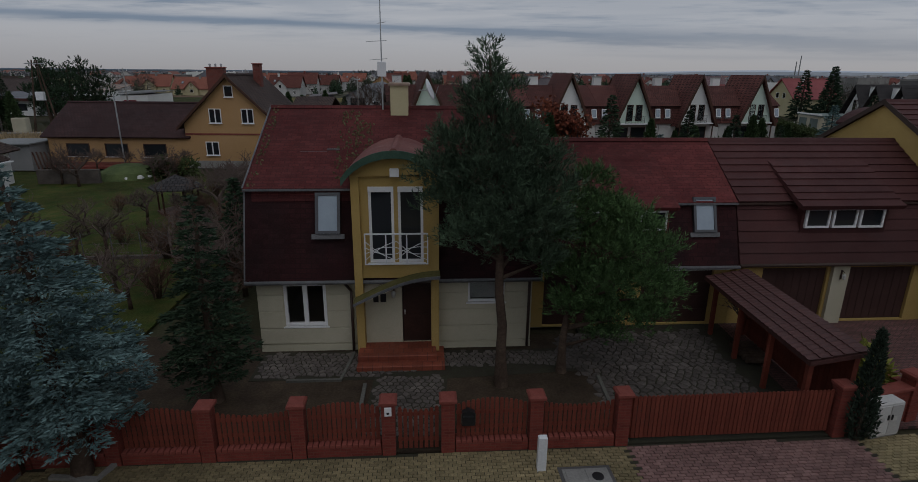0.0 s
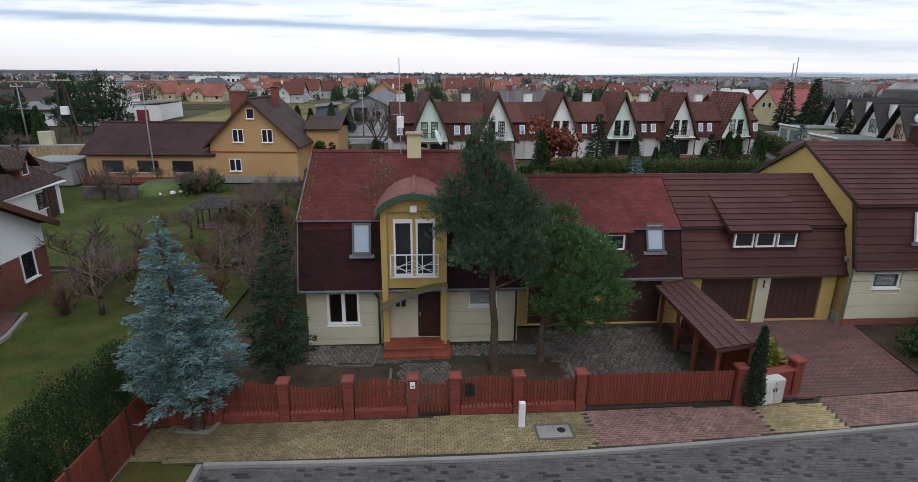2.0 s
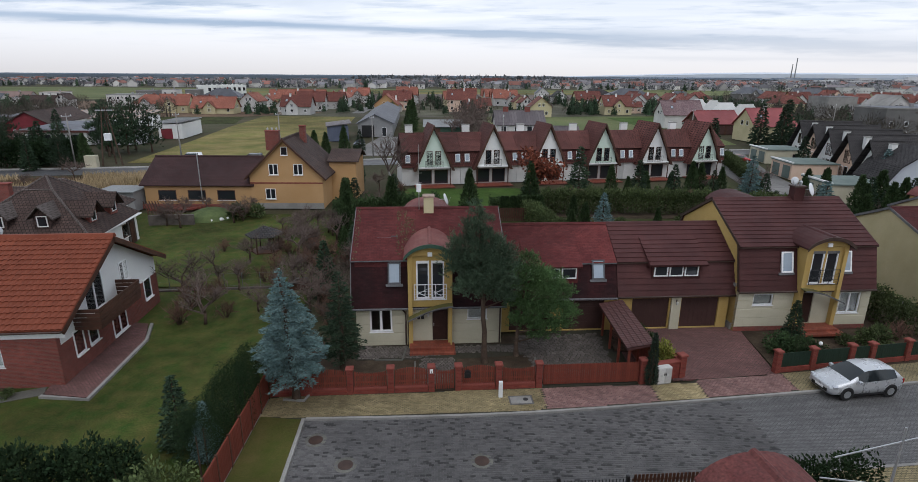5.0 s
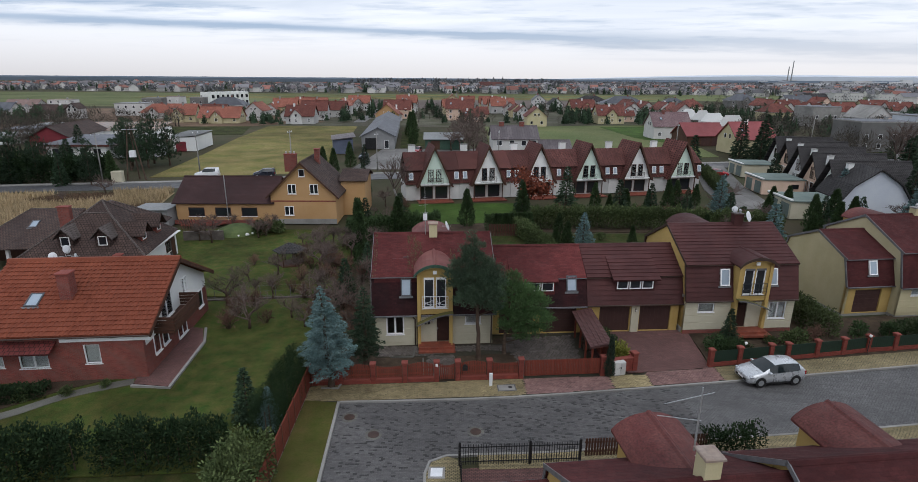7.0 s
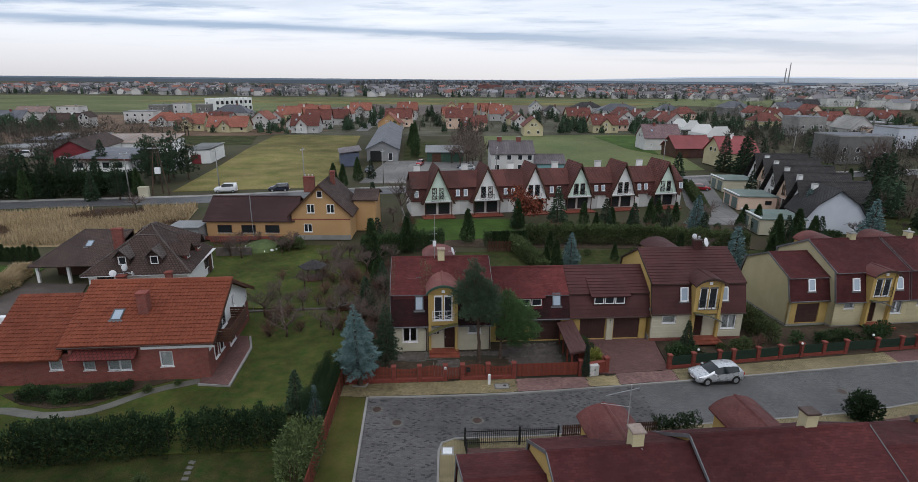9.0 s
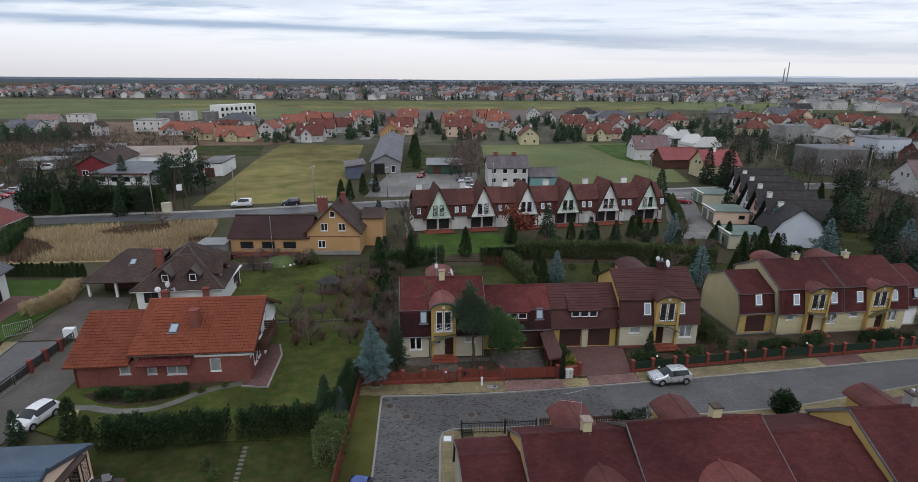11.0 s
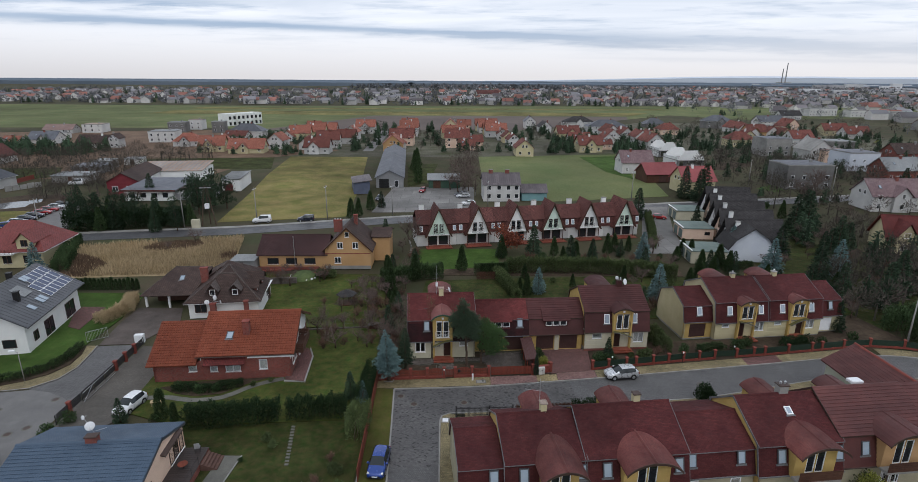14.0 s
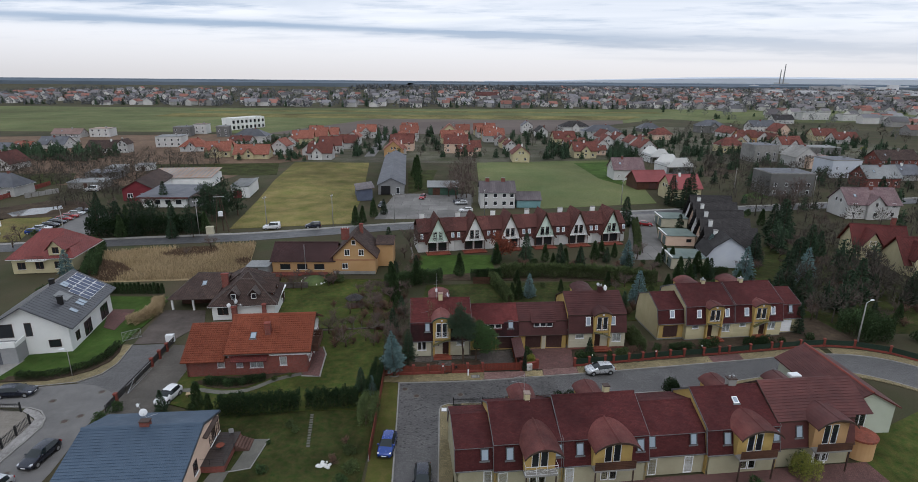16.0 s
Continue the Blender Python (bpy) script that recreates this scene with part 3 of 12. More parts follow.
M["brownmetal"] = surface("brown_painted_metal", (0.045, 0.028, 0.022), (0.065, 0.04, 0.032), 3.0, 0.5, 0.1, 40, blotch=0.2)
M["black"] = surface("black_painted_metal", (0.012, 0.012, 0.013), (0.022, 0.022, 0.023), 3.0, 0.45, 0.1, 40, blotch=0.2)
M["rail"] = surface("dark_steel_rail", (0.02, 0.022, 0.024), (0.03, 0.031, 0.033), 3.0, 0.5, 0.1, 40, blotch=0.2)
M["terracotta"] = surface("terracotta_step_tile", (0.18, 0.045, 0.026), (0.24, 0.066, 0.038), 3.0, 0.6, 0.25, 40, blotch=0.25, pattern=("flat", 0.3, 0.3, (0.12, 0.04, 0.03), 0.01))
M["moss"] = surface("mossy_canopy_sheet", (0.085, 0.08, 0.022), (0.13, 0.115, 0.04), 2.0, 0.85, 0.4, 40, blotch=0.3)
M["greentrim"] = surface("green_painted_trim", (0.03, 0.075, 0.05), (0.055, 0.10, 0.072), 3.0, 0.6, 0.1, 40, blotch=0.2)
M["curtain"] = surface("white_net_curtain", (0.50, 0.50, 0.50), (0.62, 0.62, 0.61), 6.0, 0.9, 0.2, 60, blotch=0.1)
M["blind"] = surface("grey_roller_blind", (0.44, 0.44, 0.42), (0.52, 0.52, 0.49), 6.0, 0.8, 0.1, 60, blotch=0.1)
M["tyre"] = surface("black_rubber", (0.012, 0.012, 0.012), (0.02, 0.02, 0.02), 6.0, 0.8, 0.1, 60, blotch=0.1)
M["stone"] = surface("grey_brown_paving_stone", (0.072, 0.061, 0.055), (0.135, 0.116, 0.104), 1.5, 0.85, 0.5, 30, blotch=0.3, island=0.22, rnd=0.2)
M["solar"] = surface("solar_cell", (0.026, 0.04, 0.085), (0.038, 0.058, 0.12), 1.0, 0.18, 0.0, 40, spec=0.6, blotch=0.1)
# plants
M["bark"] = surface("brown_bark", (0.06, 0.04, 0.03), (0.11, 0.08, 0.06), 4.0, 0.95, 0.8, 30, blotch=0.3, spec=0.1)
M["twig"] = surface("bare_twigs", (0.095, 0.070, 0.062), (0.15, 0.115, 0.10), 2.0, 0.95, 0.3, 30, blotch=0.3, spec=0.1, rnd=0.2)
M["redtwig"] = surface("red_brown_twigs", (0.12, 0.068, 0.052), (0.19, 0.115, 0.088), 2.0, 0.95, 0.2, 30, blotch=0.3, spec=0.1, rnd=0.25)
M["birch"] = surface("birch_bark", (0.45, 0.44, 0.42), (0.16, 0.15, 0.14), 3.0, 0.9, 0.3, 30, blotch=0.3, spec=0.1)
M["blue"] = surface("blue_spruce_needles", (0.094, 0.161, 0.160), (0.167, 0.248, 0.242), 1.2, 0.85, 0.0, 30, blotch=0.3, spec=0.2, island=0.4)
M["spruce"] = surface("dark_spruce_needles", (0.028, 0.052, 0.030), (0.046, 0.076, 0.040), 1.2, 0.85, 0.0, 30, blotch=0.35, spec=0.2, island=0.45, rnd=0.25)
M["pine"] = surface("pine_needles", (0.044, 0.078, 0.046), (0.082, 0.124, 0.072), 1.2, 0.8, 0.0, 30, blotch=0.35, spec=0.25, island=0.45)
M["pine2"] = surface("young_pine_needles", (0.052, 0.105, 0.036), (0.096, 0.165, 0.058), 1.2, 0.8, 0.0, 30, blotch=0.35, spec=0.25, island=0.45)
M["thuja"] = surface("thuja_leaves", (0.032, 0.060, 0.024), (0.058, 0.090, 0.035), 1.2, 0.85, 0.0, 30, blotch=0.35, spec=0.15, island=0.45, rnd=0.25)
M["juniper"] = surface("grey_green_juniper_sprays", (0.034, 0.052, 0.036), (0.06, 0.08, 0.056), 1.2, 0.9, 0.0, 30, blotch=0.35, spec=0.1, island=0.4)
M["yew"] = surface("dark_hedge_leaves", (0.015, 0.032, 0.014), (0.030, 0.050, 0.021), 1.2, 0.9, 0.0, 30, blotch=0.35, spec=0.1, island=0.35)
M["olive"] = surface("olive_green_leaves", (0.055, 0.08, 0.03), (0.09, 0.115, 0.045), 1.2, 0.85, 0.0, 30, blotch=0.35, spec=0.15, island=0.4, rnd=0.2)
M["gold"] = surface("yellow_green_leaves", (0.17, 0.19, 0.035), (0.25, 0.25, 0.06), 1.2, 0.85, 0.0, 30, blotch=0.3, spec=0.15, island=0.4)
M["rustleaf"] = surface("rust_red_leaves", (0.15, 0.042, 0.026), (0.21, 0.07, 0.04), 1.2, 0.9, 0.0, 30, blotch=0.3, spec=0.1, island=0.4)
M["reed"] = surface("dry_reeds", (0.34, 0.26, 0.148), (0.46, 0.36, 0.225), 0.15, 0.95, 0.0, 30, blotch=0.3, spec=0.1, island=0.35)
M["reed2"] = surface("dry_brown_weeds", (0.115, 0.075, 0.052), (0.165, 0.115, 0.08), 0.3, 0.95, 0.0, 30, blotch=0.3, spec=0.1, island=0.4)
M["thicket"] = surface("winter_thicket", (0.060, 0.055, 0.045), (0.105, 0.088, 0.074), 0.12, 0.95, 0.0, 6, blotch=0.3, spec=0.1, island=0.4)
# far surfaces: distance haze is put into these paler, bluer base colours
M["farwood"] = surface("hazed_far_woods", (0.105, 0.112, 0.12), (0.15, 0.152, 0.158), 0.05, 0.95, 0.0, 3, blotch=0.3, spec=0.1, island=0.35)
M["horizon"] = surface("hazed_horizon_forest", (0.12, 0.15, 0.185), (0.155, 0.185, 0.22), 0.004, 0.95, 0.0, 1, blotch=0.12, spec=0.0)
M["hill"] = surface("hazed_horizon_hills", (0.52, 0.57, 0.64), (0.56, 0.61, 0.68), 0.001, 0.95, 0.0, 1, blotch=0.05, spec=0.0)
M["farmix"] = surface("far_house_render", (0.32, 0.31, 0.3), (0.64, 0.62, 0.59), 0.01, 0.9, 0.0, 1, blotch=0.1, island=0.5)
M["farblock"] = surface("far_grey_blocks", (0.34, 0.35, 0.37), (0.56, 0.56, 0.57), 0.01, 0.9, 0.0, 1, blotch=0.1, island=0.4)
M["farred"] = surface("far_red_roofs", (0.19, 0.09, 0.074), (0.27, 0.125, 0.1), 0.012, 0.9, 0.0, 1, blotch=0.1, island=0.45)
M["farroof"] = surface("far_house_roofs", (0.12, 0.1, 0.102), (0.2, 0.205, 0.22), 0.012, 0.9, 0.0, 1, blotch=0.1, island=0.45)


def glass_material(name, see_through):
    mat = bpy.data.materials.new(name)
    mat.use_nodes = True
    b = mat.node_tree.nodes["Principled BSDF"]
    b.inputs["Roughness"].default_value, b.inputs["IOR"].default_value = 0.03, 1.5
    if see_through:
        b.inputs["Base Color"].default_value, b.inputs["Transmission Weight"].default_value = (0.92, 0.95, 0.95, 1), 1.0
    else:
        b.inputs["Base Color"].default_value, b.inputs["Specular IOR Level"].default_value = (0.018, 0.021, 0.025, 1), 0.6
    return mat


def paint(name, colour, rough=0.25, metal=0.3, coat=0.6):
    mat = surface(name, colour, tuple(c * 0.9 for c in colour), 1.0, rough, 0.0, 30, metal=metal, spec=0.5, blotch=0.05)
    mat.node_tree.nodes["Principled BSDF"].inputs["Coat Weight"].default_value = coat
    return mat


# roof panes: the sky's reflection is painted as a pale blue base colour
M["skypane"] = surface("roof_glass_with_painted_sky", (0.26, 0.32, 0.38), (0.33, 0.39, 0.45), 1.0, 0.08, 0.0, 30, spec=0.6, blotch=0.05)
M["lichen"] = surface("grey_yellow_lichen", (0.085, 0.07, 0.035), (0.13, 0.11, 0.065), 4.0, 0.95, 0.3, 40, blotch=0.3, spec=0.1, island=0.3)
M["glass"] = glass_material("window_glass", True)
M["dglass"] = glass_material("dark_room_window_glass", False)
M["silver"] = paint("silver_car_paint", (0.52, 0.54, 0.56), 0.3, 0.4)
M["carglass"] = paint("tinted_car_glass", (0.012, 0.018, 0.02), 0.08, 0.0, 0.0)
M["bluecar"] = paint("blue_car_paint", (0.015, 0.05, 0.24))
M["darkcar"] = paint("dark_blue_car_paint", (0.012, 0.016, 0.03))
M["whitecar"] = paint("white_car_paint", (0.66, 0.67, 0.68), metal=0.0)
M["redcar"] = paint("red_car_paint", (0.28, 0.012, 0.016))
M["headlamp"] = paint("clear_headlamp", (0.55, 0.57, 0.60), 0.1, 0.6)
M["taillamp"] = paint("red_tail_lamp", (0.30, 0.01, 0.01), 0.15, 0.0)

# ---- ground, roads, pavements ----


def sheet(name, pts, z, mat, label, category="ground", thick=0.08):
    return solid(name, Mesh().slab(pts, z - thick, z), mat, label, category, "structure")


def ribbon(pts, a, b, z0, z1, mesh=None):
    """A strip along a polyline, from a to b metres to its left."""
    mesh = mesh or Mesh()
    n = len(pts)
    side = []
    for i in range(n):
        p, q = Vector(pts[max(i - 1, 0)]), Vector(pts[min(i + 1, n - 1)])
        d = (q - p).normalized()
        side.append(Vector((-d.y, d.x)))
    for i in range(n - 1):
        c = [Vector(pts[k]) + s * w for k, w in ((i, a), (i + 1, a), (i + 1, b), (i, b)) for s in (side[k],)]
        mesh.slab([tuple(v) for v in c], z0, z1)
    return mesh


def grow(pts, step=2.0):
    """A polyline with points every few metres, rounded by a spline."""
    out = []
    for i in range(len(pts) - 1):
        p0, p1, p2, p3 = (Vector(pts[max(0, min(len(pts) - 1, i + k))]) for k in (-1, 0, 1, 2))
        n = max(1, int((p2 - p1).length / step))
        for j in range(n):
            t = j / n
            out.append(tuple(0.5 * (2 * p1 + (p2 - p0) * t + (2 * p0 - 5 * p1 + 4 * p2 - p3) * t * t + (3 * p1 - p0 - 3 * p2 + p3) * t ** 3)))
    return out + [tuple(pts[-1])]


solid("ground", Mesh().add([(-4900, -4900, -0.14), (4900, -4900, -0.14), (4900, 4900, -0.14), (-4900, 4900, -0.14)], [(0, 1, 2, 3)]),
      M["wild"], "rough winter ground of grass and earth", "ground", "structure")

NORTH_KERB = grow([(-7.6, 7.75), (3, 8.45), (18, 10.6), (32, 12.9), (45, 15.1), (52, 16.3), (57, 16.7), (62, 15.9), (66.3, 13.4), (70, 8.5), (72, 2)])
SOUTH_KERB = grow([(-1.5, -32), (-1.8, -11), (-2.1, 1.6), (-1.9, 2.5), (-1.0, 3.0), (5, 3.4), (11.3, 4.3), (19.2, 5.2), (28.7, 6.5), (36, 8.3), (43, 10.2), (49, 11.6), (53.5, 11.9), (57.6, 10.7), (61.8, 7.6), (64.5, 3), (66, -3)])
sheet("road", NORTH_KERB + SOUTH_KERB[::-1] + [(-5.2, -32), (-6.35, -10.8), (-7.02, -0.3)], -0.1, M["sett"], "dark grey concrete sett road, damp in patches", "road", 0.03)
kerb = ribbon(NORTH_KERB, 0.0, 0.14, -0.12, 0.012)
solid("kerb", kerb, M["concrete"], "grey concrete kerb along the pavement", "kerb", "structure")
solid("kerb", ribbon(SOUTH_KERB, -0.14, 0.0, -0.12, 0.012), M["concrete"], "grey concrete kerb along the far pavement", "kerb", "structure")
WEST_KERB = [(-5.2, -32), (-6.35, -10.8), (-7.02, -0.3), (-7.6, 7.75)]
solid("kerb", ribbon(WEST_KERB, 0.0, 0.16, -0.12, 0.06), M["concrete"], "pale concrete kerb beside a grass strip", "kerb", "structure")

FX, FY, FR = -0.45, 10.45, 4.7      # the front fence of the end house: a point on it and its turn


def fence_y(x):
    return FY + (x - FX) * math.tan(radians(FR))


def kerb_y(x):
    for (xa, ya), (xb, yb) in zip(NORTH_KERB, NORTH_KERB[1:]):
        if xa <= x <= xb:
            return ya + (yb - ya) * (x - xa) / (xb - xa)
    return 7.65 if x < 0 else 16.0


def inner_y(x):
    """The pavement's house side."""
    return fence_y(x) - 0.12 if x < 12 else kerb_y(x) + 1.9 + 0.0 * x


def pave(name, x0, x1, mat, label, slant=0.0):
    xs = [x0 + (x1 - x0) * i / 6 for i in range(7)]
    lo = [(x + slant * 0.0, kerb_y(x) + 0.14) for x in xs]
    hi = [(x - slant, inner_y(x)) for x in xs]
    return sheet(name, lo + hi[::-1], 0.0, mat, label, "pavement", 0.1)


pave("pavement", -10.2, 3.9, M["joint"], "yellow block-paved pavement with mossy joints")
pave("pavement", 3.9, 9.6, M["joint"], "red block-paved driveway crossing the pavement")
pave("pavement", 9.6, 12.2, M["joint"], "yellow block-paved pavement between two driveways")
pave("pavement", 12.2, 17.2, M["joint"], "red block-paved driveway crossing the pavement")
pave("pavement", 17.2, 37.5, M["bed_y"], "yellow block-paved pavement")
pave("pavement", 37.5, 42.5, M["bed_r"], "red block-paved driveway crossing the pavement")
pave("pavement", 42.5, 55.9, M["bed_y"], "yellow block-paved pavement before the last houses")
BEND = [p for p in NORTH_KERB if p[0] > 55.8]
solid("pavement", ribbon(BEND, 0.14, 2.0, -0.1, 0.0), M["bed_y"], "yellow block-paved pavement round the bend", "pavement", "structure")
# the corner pavement and the strip before the row across the road
sheet("pavement", [(-1.4, -32), (-0.2, -32), (-0.2, 2.2), (-0.4, 2.6), (-0.95, 2.86), (-1.75, 2.4), (-1.95, 1.6), (-1.66, -11)], 0.0, M["bed_y"], "yellow block-paved corner pavement", "pavement", 0.1)
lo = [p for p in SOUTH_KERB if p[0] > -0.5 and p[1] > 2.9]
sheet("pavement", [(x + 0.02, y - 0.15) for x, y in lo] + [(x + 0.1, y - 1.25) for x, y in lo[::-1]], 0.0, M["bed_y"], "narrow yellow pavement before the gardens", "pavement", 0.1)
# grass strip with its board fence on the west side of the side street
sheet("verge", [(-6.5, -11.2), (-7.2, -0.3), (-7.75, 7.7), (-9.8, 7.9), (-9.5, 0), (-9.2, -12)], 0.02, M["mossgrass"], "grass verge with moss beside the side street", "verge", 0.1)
# yards of the end house
sheet("front_yard", [(-10.3, 9.75), (3.9, 10.75), (3.9, 16.6), (-10.8, 16.0)], 0.0, M["soil"], "bare dark garden soil with leaf litter", "garden")
sheet("driveway", [(3.9, 10.75), (9.1, 11.2), (9.1, 17.6), (3.9, 17.2)], 0.0, M["joint"], "crazy-paved stone driveway with mossy joints", "driveway")
sheet("driveway", [(11.0, 11.55), (16.9, 12.2), (17.6, 18.6), (9.1, 18.0), (9.1, 12.6), (11.0, 12.6)], 0.0, M["bed_r"], "red block-paved driveway before the garages", "driveway")
sheet("front_garden", [(17.1, 12.45), (37, 15.1), (37, 21.5), (17.6, 18.6)], -0.02, M["soil"], "planted front garden bed", "garden")
sheet("front_garden", [(37, 15.1), (64, 19.6), (62, 30), (37, 24)], -0.024, M["soil"], "planted front garden bed", "garden")
sheet("back_garden", [(-7, 25), (34, 28.5), (62, 34), (60, 46), (30, 47), (-6, 44)], -0.034, M["grass"], "back gardens of patchy winter grass", "garden")
# gardens of the brick house and its neighbours
sheet("lawn", [(-37, 2.8), (-30, 0.3), (-9.95, 1.8), (-10.5, 9.9), (-11.6, 24.4), (-24, 23), (-38.5, 21)], 0.0, M["lawn3"], "mown lawn beside the brick house", "lawn")
sheet("lawn", [(-27, -16), (-9.5, -16), (-9.8, 1.7), (-30, 0.2), (-30, -2)], -0.02, M["grass"], "worn lawn with bare earth patches", "lawn")
sheet("lawn", [(-33, 24), (-11.6, 24.6), (-12, 47), (-40, 47), (-33, 33)], 0.0, M["lawn3"], "lawn behind the yellow house", "lawn")
sheet("lawn", [(-9.5, 49), (8, 52), (8, 63.5), (-9, 62.5)], 0.0, M["lawn2"], "green lawn before the terraced houses", "lawn")
sheet("soil_patch", [(-12, 47), (42, 47), (44, 56), (8, 52), (-9.5, 49)], -0.04, M["soil"], "garden strip of bare earth", "garden")
solid("stone_edge", ribbon([(-24.5, 22.9), (-19, 23.6), (-11.5, 24.6)], 0, 0.25, -0.05, 0.12), M["stone"], "low pale stone edging across the lawn", "edging", "structure")
# western street
PAV_N = [(-80, 4.3), (-61.6, 6.9), (-58.4, 7.3), (-55.1, 7.5), (-52.4, 8.9), (-50.6, 10.4), (-49.6, 12.9), (-49.9, 15.6), (-50.9, 18.1)]
PAV_S = [(-80, 2.6), (-60.3, 5.3), (-56.4, 6.0), (-50.8, 7.3), (-48.8, 9.5), (-48.3, 12.3), (-49.0, 16.3), (-49.4, 18.1)]
ARC = [(-50.2, 7.2), (-47.9, 6.7), (-45.5, 5.6), (-43.7, 4.3)]
YARD = [(-80, 0.8), (-56.5, 1.7), (-52.6, 1.5), (-50.7, 0.8), (-49.2, -0.6), (-48.4, -2.3), (-48.3, -4.8), (-48.3, -9.4), (-48.6, -26)]
sheet("road", PAV_S[:3] + ARC + [(-43.5, 1.9), (-43.5, -1.2), (-42.0, -10), (-41.4, -26)] + YARD[::-1], -0.1, M["asphalt"], "pale grey paved residential street", "road", 0.03)
sheet("road", PAV_S[3:] + [(-44.6, 18.5), (-43.9, 10), (-43.7, 4.3)] + ARC[::-1][1:-1], -0.09, M["sett"], "dark sett-paved drive branching off the street", "road", 0.03)
solid("kerb", ribbon(PAV_S, 0.0, 0.14, -0.12, 0.02), M["concrete"], "pale kerb along the curving pavement", "kerb", "structure")
solid("kerb", ribbon(YARD, -0.16, 0.0, -0.12, 0.03), M["concrete"], "pale kerb round the forecourt corner", "kerb", "structure")
sheet("pavement", PAV_S + PAV_N[::-1], 0.0, M["bed_y"], "yellow block-paved pavement along the curve", "pavement", 0.1)
sheet("driveway", [(-43.1, -1.2), (-38.4, -1.2), (-35.6, 2.9), (-34.4, 6.6), (-37.1, 9.1), (-37.6, 10.4), (-38.0, 17.4), (-43.2, 18.2)], -0.02, M["apron"], "grey-brown paved driveway beside the brick house", "driveway")
sheet("driveway", [(-49.4, 18.3), (-44.4, 18.8), (-42, 26), (-44, 31), (-51, 31), (-50.6, 25)], -0.03, M["drive"], "grey-brown worn drive to an open garage", "driveway")
sheet("lawn", [(-62, 7.9), (-55.1, 7.9), (-52.6, 9.2), (-50.9, 10.7), (-49.9, 13.1), (-50.2, 15.8), (-51.2, 18.3), (-51.4, 27), (-53, 37), (-67, 37), (-67, 20)], 0.0, M["lawn2"], "bright green lawn of the white house", "lawn")
sheet("planting_bed", [(-61, 7.3), (-55.1, 7.6), (-52.5, 9.0), (-50.8, 10.5), (-49.75, 12.9), (-50.0, 15.6), (-51.0, 18.1), (-52.0, 18.1), (-51.2, 13.3), (-53.3, 10.6), (-55.6, 9.1), (-61, 8.7)], 0.02, M["soil"], "dark planting bed with a hedge along the pavement", "flower bed", 0.05)
sheet("driveway", [(-80, 5.4), (-62.2, 7.9), (-62.0, 13.0), (-80, 13.0)], 0.01, M["concrete"], "pale concrete drive before a garage", "driveway")
sheet("terrace_paving", [(-60.9, 31.0), (-56.3, 31.0), (-55.1, 22.9), (-57.4, 23.8)], 0.06, M["bed_r"], "brownish terrace slabs beside the white house", "terrace")
sheet("forecourt", [(-80, 0.0), (-56.5, 0.9), (-53.0, 0.6), (-50.4, -1.0), (-50.0, -2.6), (-49.8, -7.1), (-50.4, -26), (-80, -26)], 0.0, M["forecourt"], "pale beige paved forecourt with manhole covers", "forecourt")
# the cross street to the north, the car park, the meadow and the fields
ROAD2 = grow([(-140, 58), (-81, 71.5), (-53, 76.5), (-20, 86.5), (20, 96), (66, 107), (120, 118), (190, 135)], 10)
solid("road", ribbon(ROAD2, -3.0, 3.0, -0.12, -0.08), M["wetroad"], "wet grey asphalt cross street", "road", "structure")
solid("pavement", ribbon(ROAD2, 3.0, 4.6, -0.12, 0.0), M["concrete"], "pale concrete pavement along the cross street", "pavement", "structure")
sheet("meadow", [(-61.2, 84.5), (-30, 91), (-33, 130), (-42.2, 203), (-77.5, 203), (-72, 155), (-66, 120)], -0.06, M["meadow"], "yellowish unmown meadow", "meadow")
sheet("field", [(9, 206), (82, 219), (66, 120), (27, 111), (8, 135)], -0.06, M["field"], "green winter-crop field", "field")
sheet("car_park", [(-24, 96), (4, 98), (5, 133), (-22, 132)], -0.06, M["yard"], "cracked pale concrete car park", "car park")
sheet("courtyard", [(40.8, 61), (48.5, 61), (52.5, 80), (60, 105), (53, 105), (43.5, 76)], -0.06, M["yard"], "grey paved yard before a row of garages", "courtyard")
sheet("reed_bed", [(-73, 44), (-43, 47), (-49, 70), (-82, 62)], -0.05, M["reed"], "dry weeds and reeds on waste ground", "waste ground")
sheet("field", [(-900, 300), (-172, 345), (-137, 330), (49, 344), (210, 515), (265, 450), (600, 560), (560, 720), (240, 690), (0, 660), (-300, 640), (-900, 640)], -0.1, M["field"], "wide green winter-crop fields", "field", 0.02)
sheet("field", [(-137, 331), (49, 344), (150, 450), (160, 486), (-80, 480)], -0.03, M["plough"], "brown ploughed field", "field", 0.04)
sheet("field", [(-80, 488), (165, 494), (200, 545), (-300, 540), (-300, 490)], -0.04, M["meadow"], "pale green strip field", "field", 0.04)
sheet("field", [(-300, 575), (240, 600), (240, 625), (-300, 600)], -0.04, M["meadow"], "pale green strip field", "field", 0.04)
sheet("waste_ground", [(-260, 150), (-95, 140), (-85, 200), (-60, 225), (-160, 330), (-300, 300)], -0.08, M["reed2"], "brown waste ground between houses", "waste ground", 0.03)
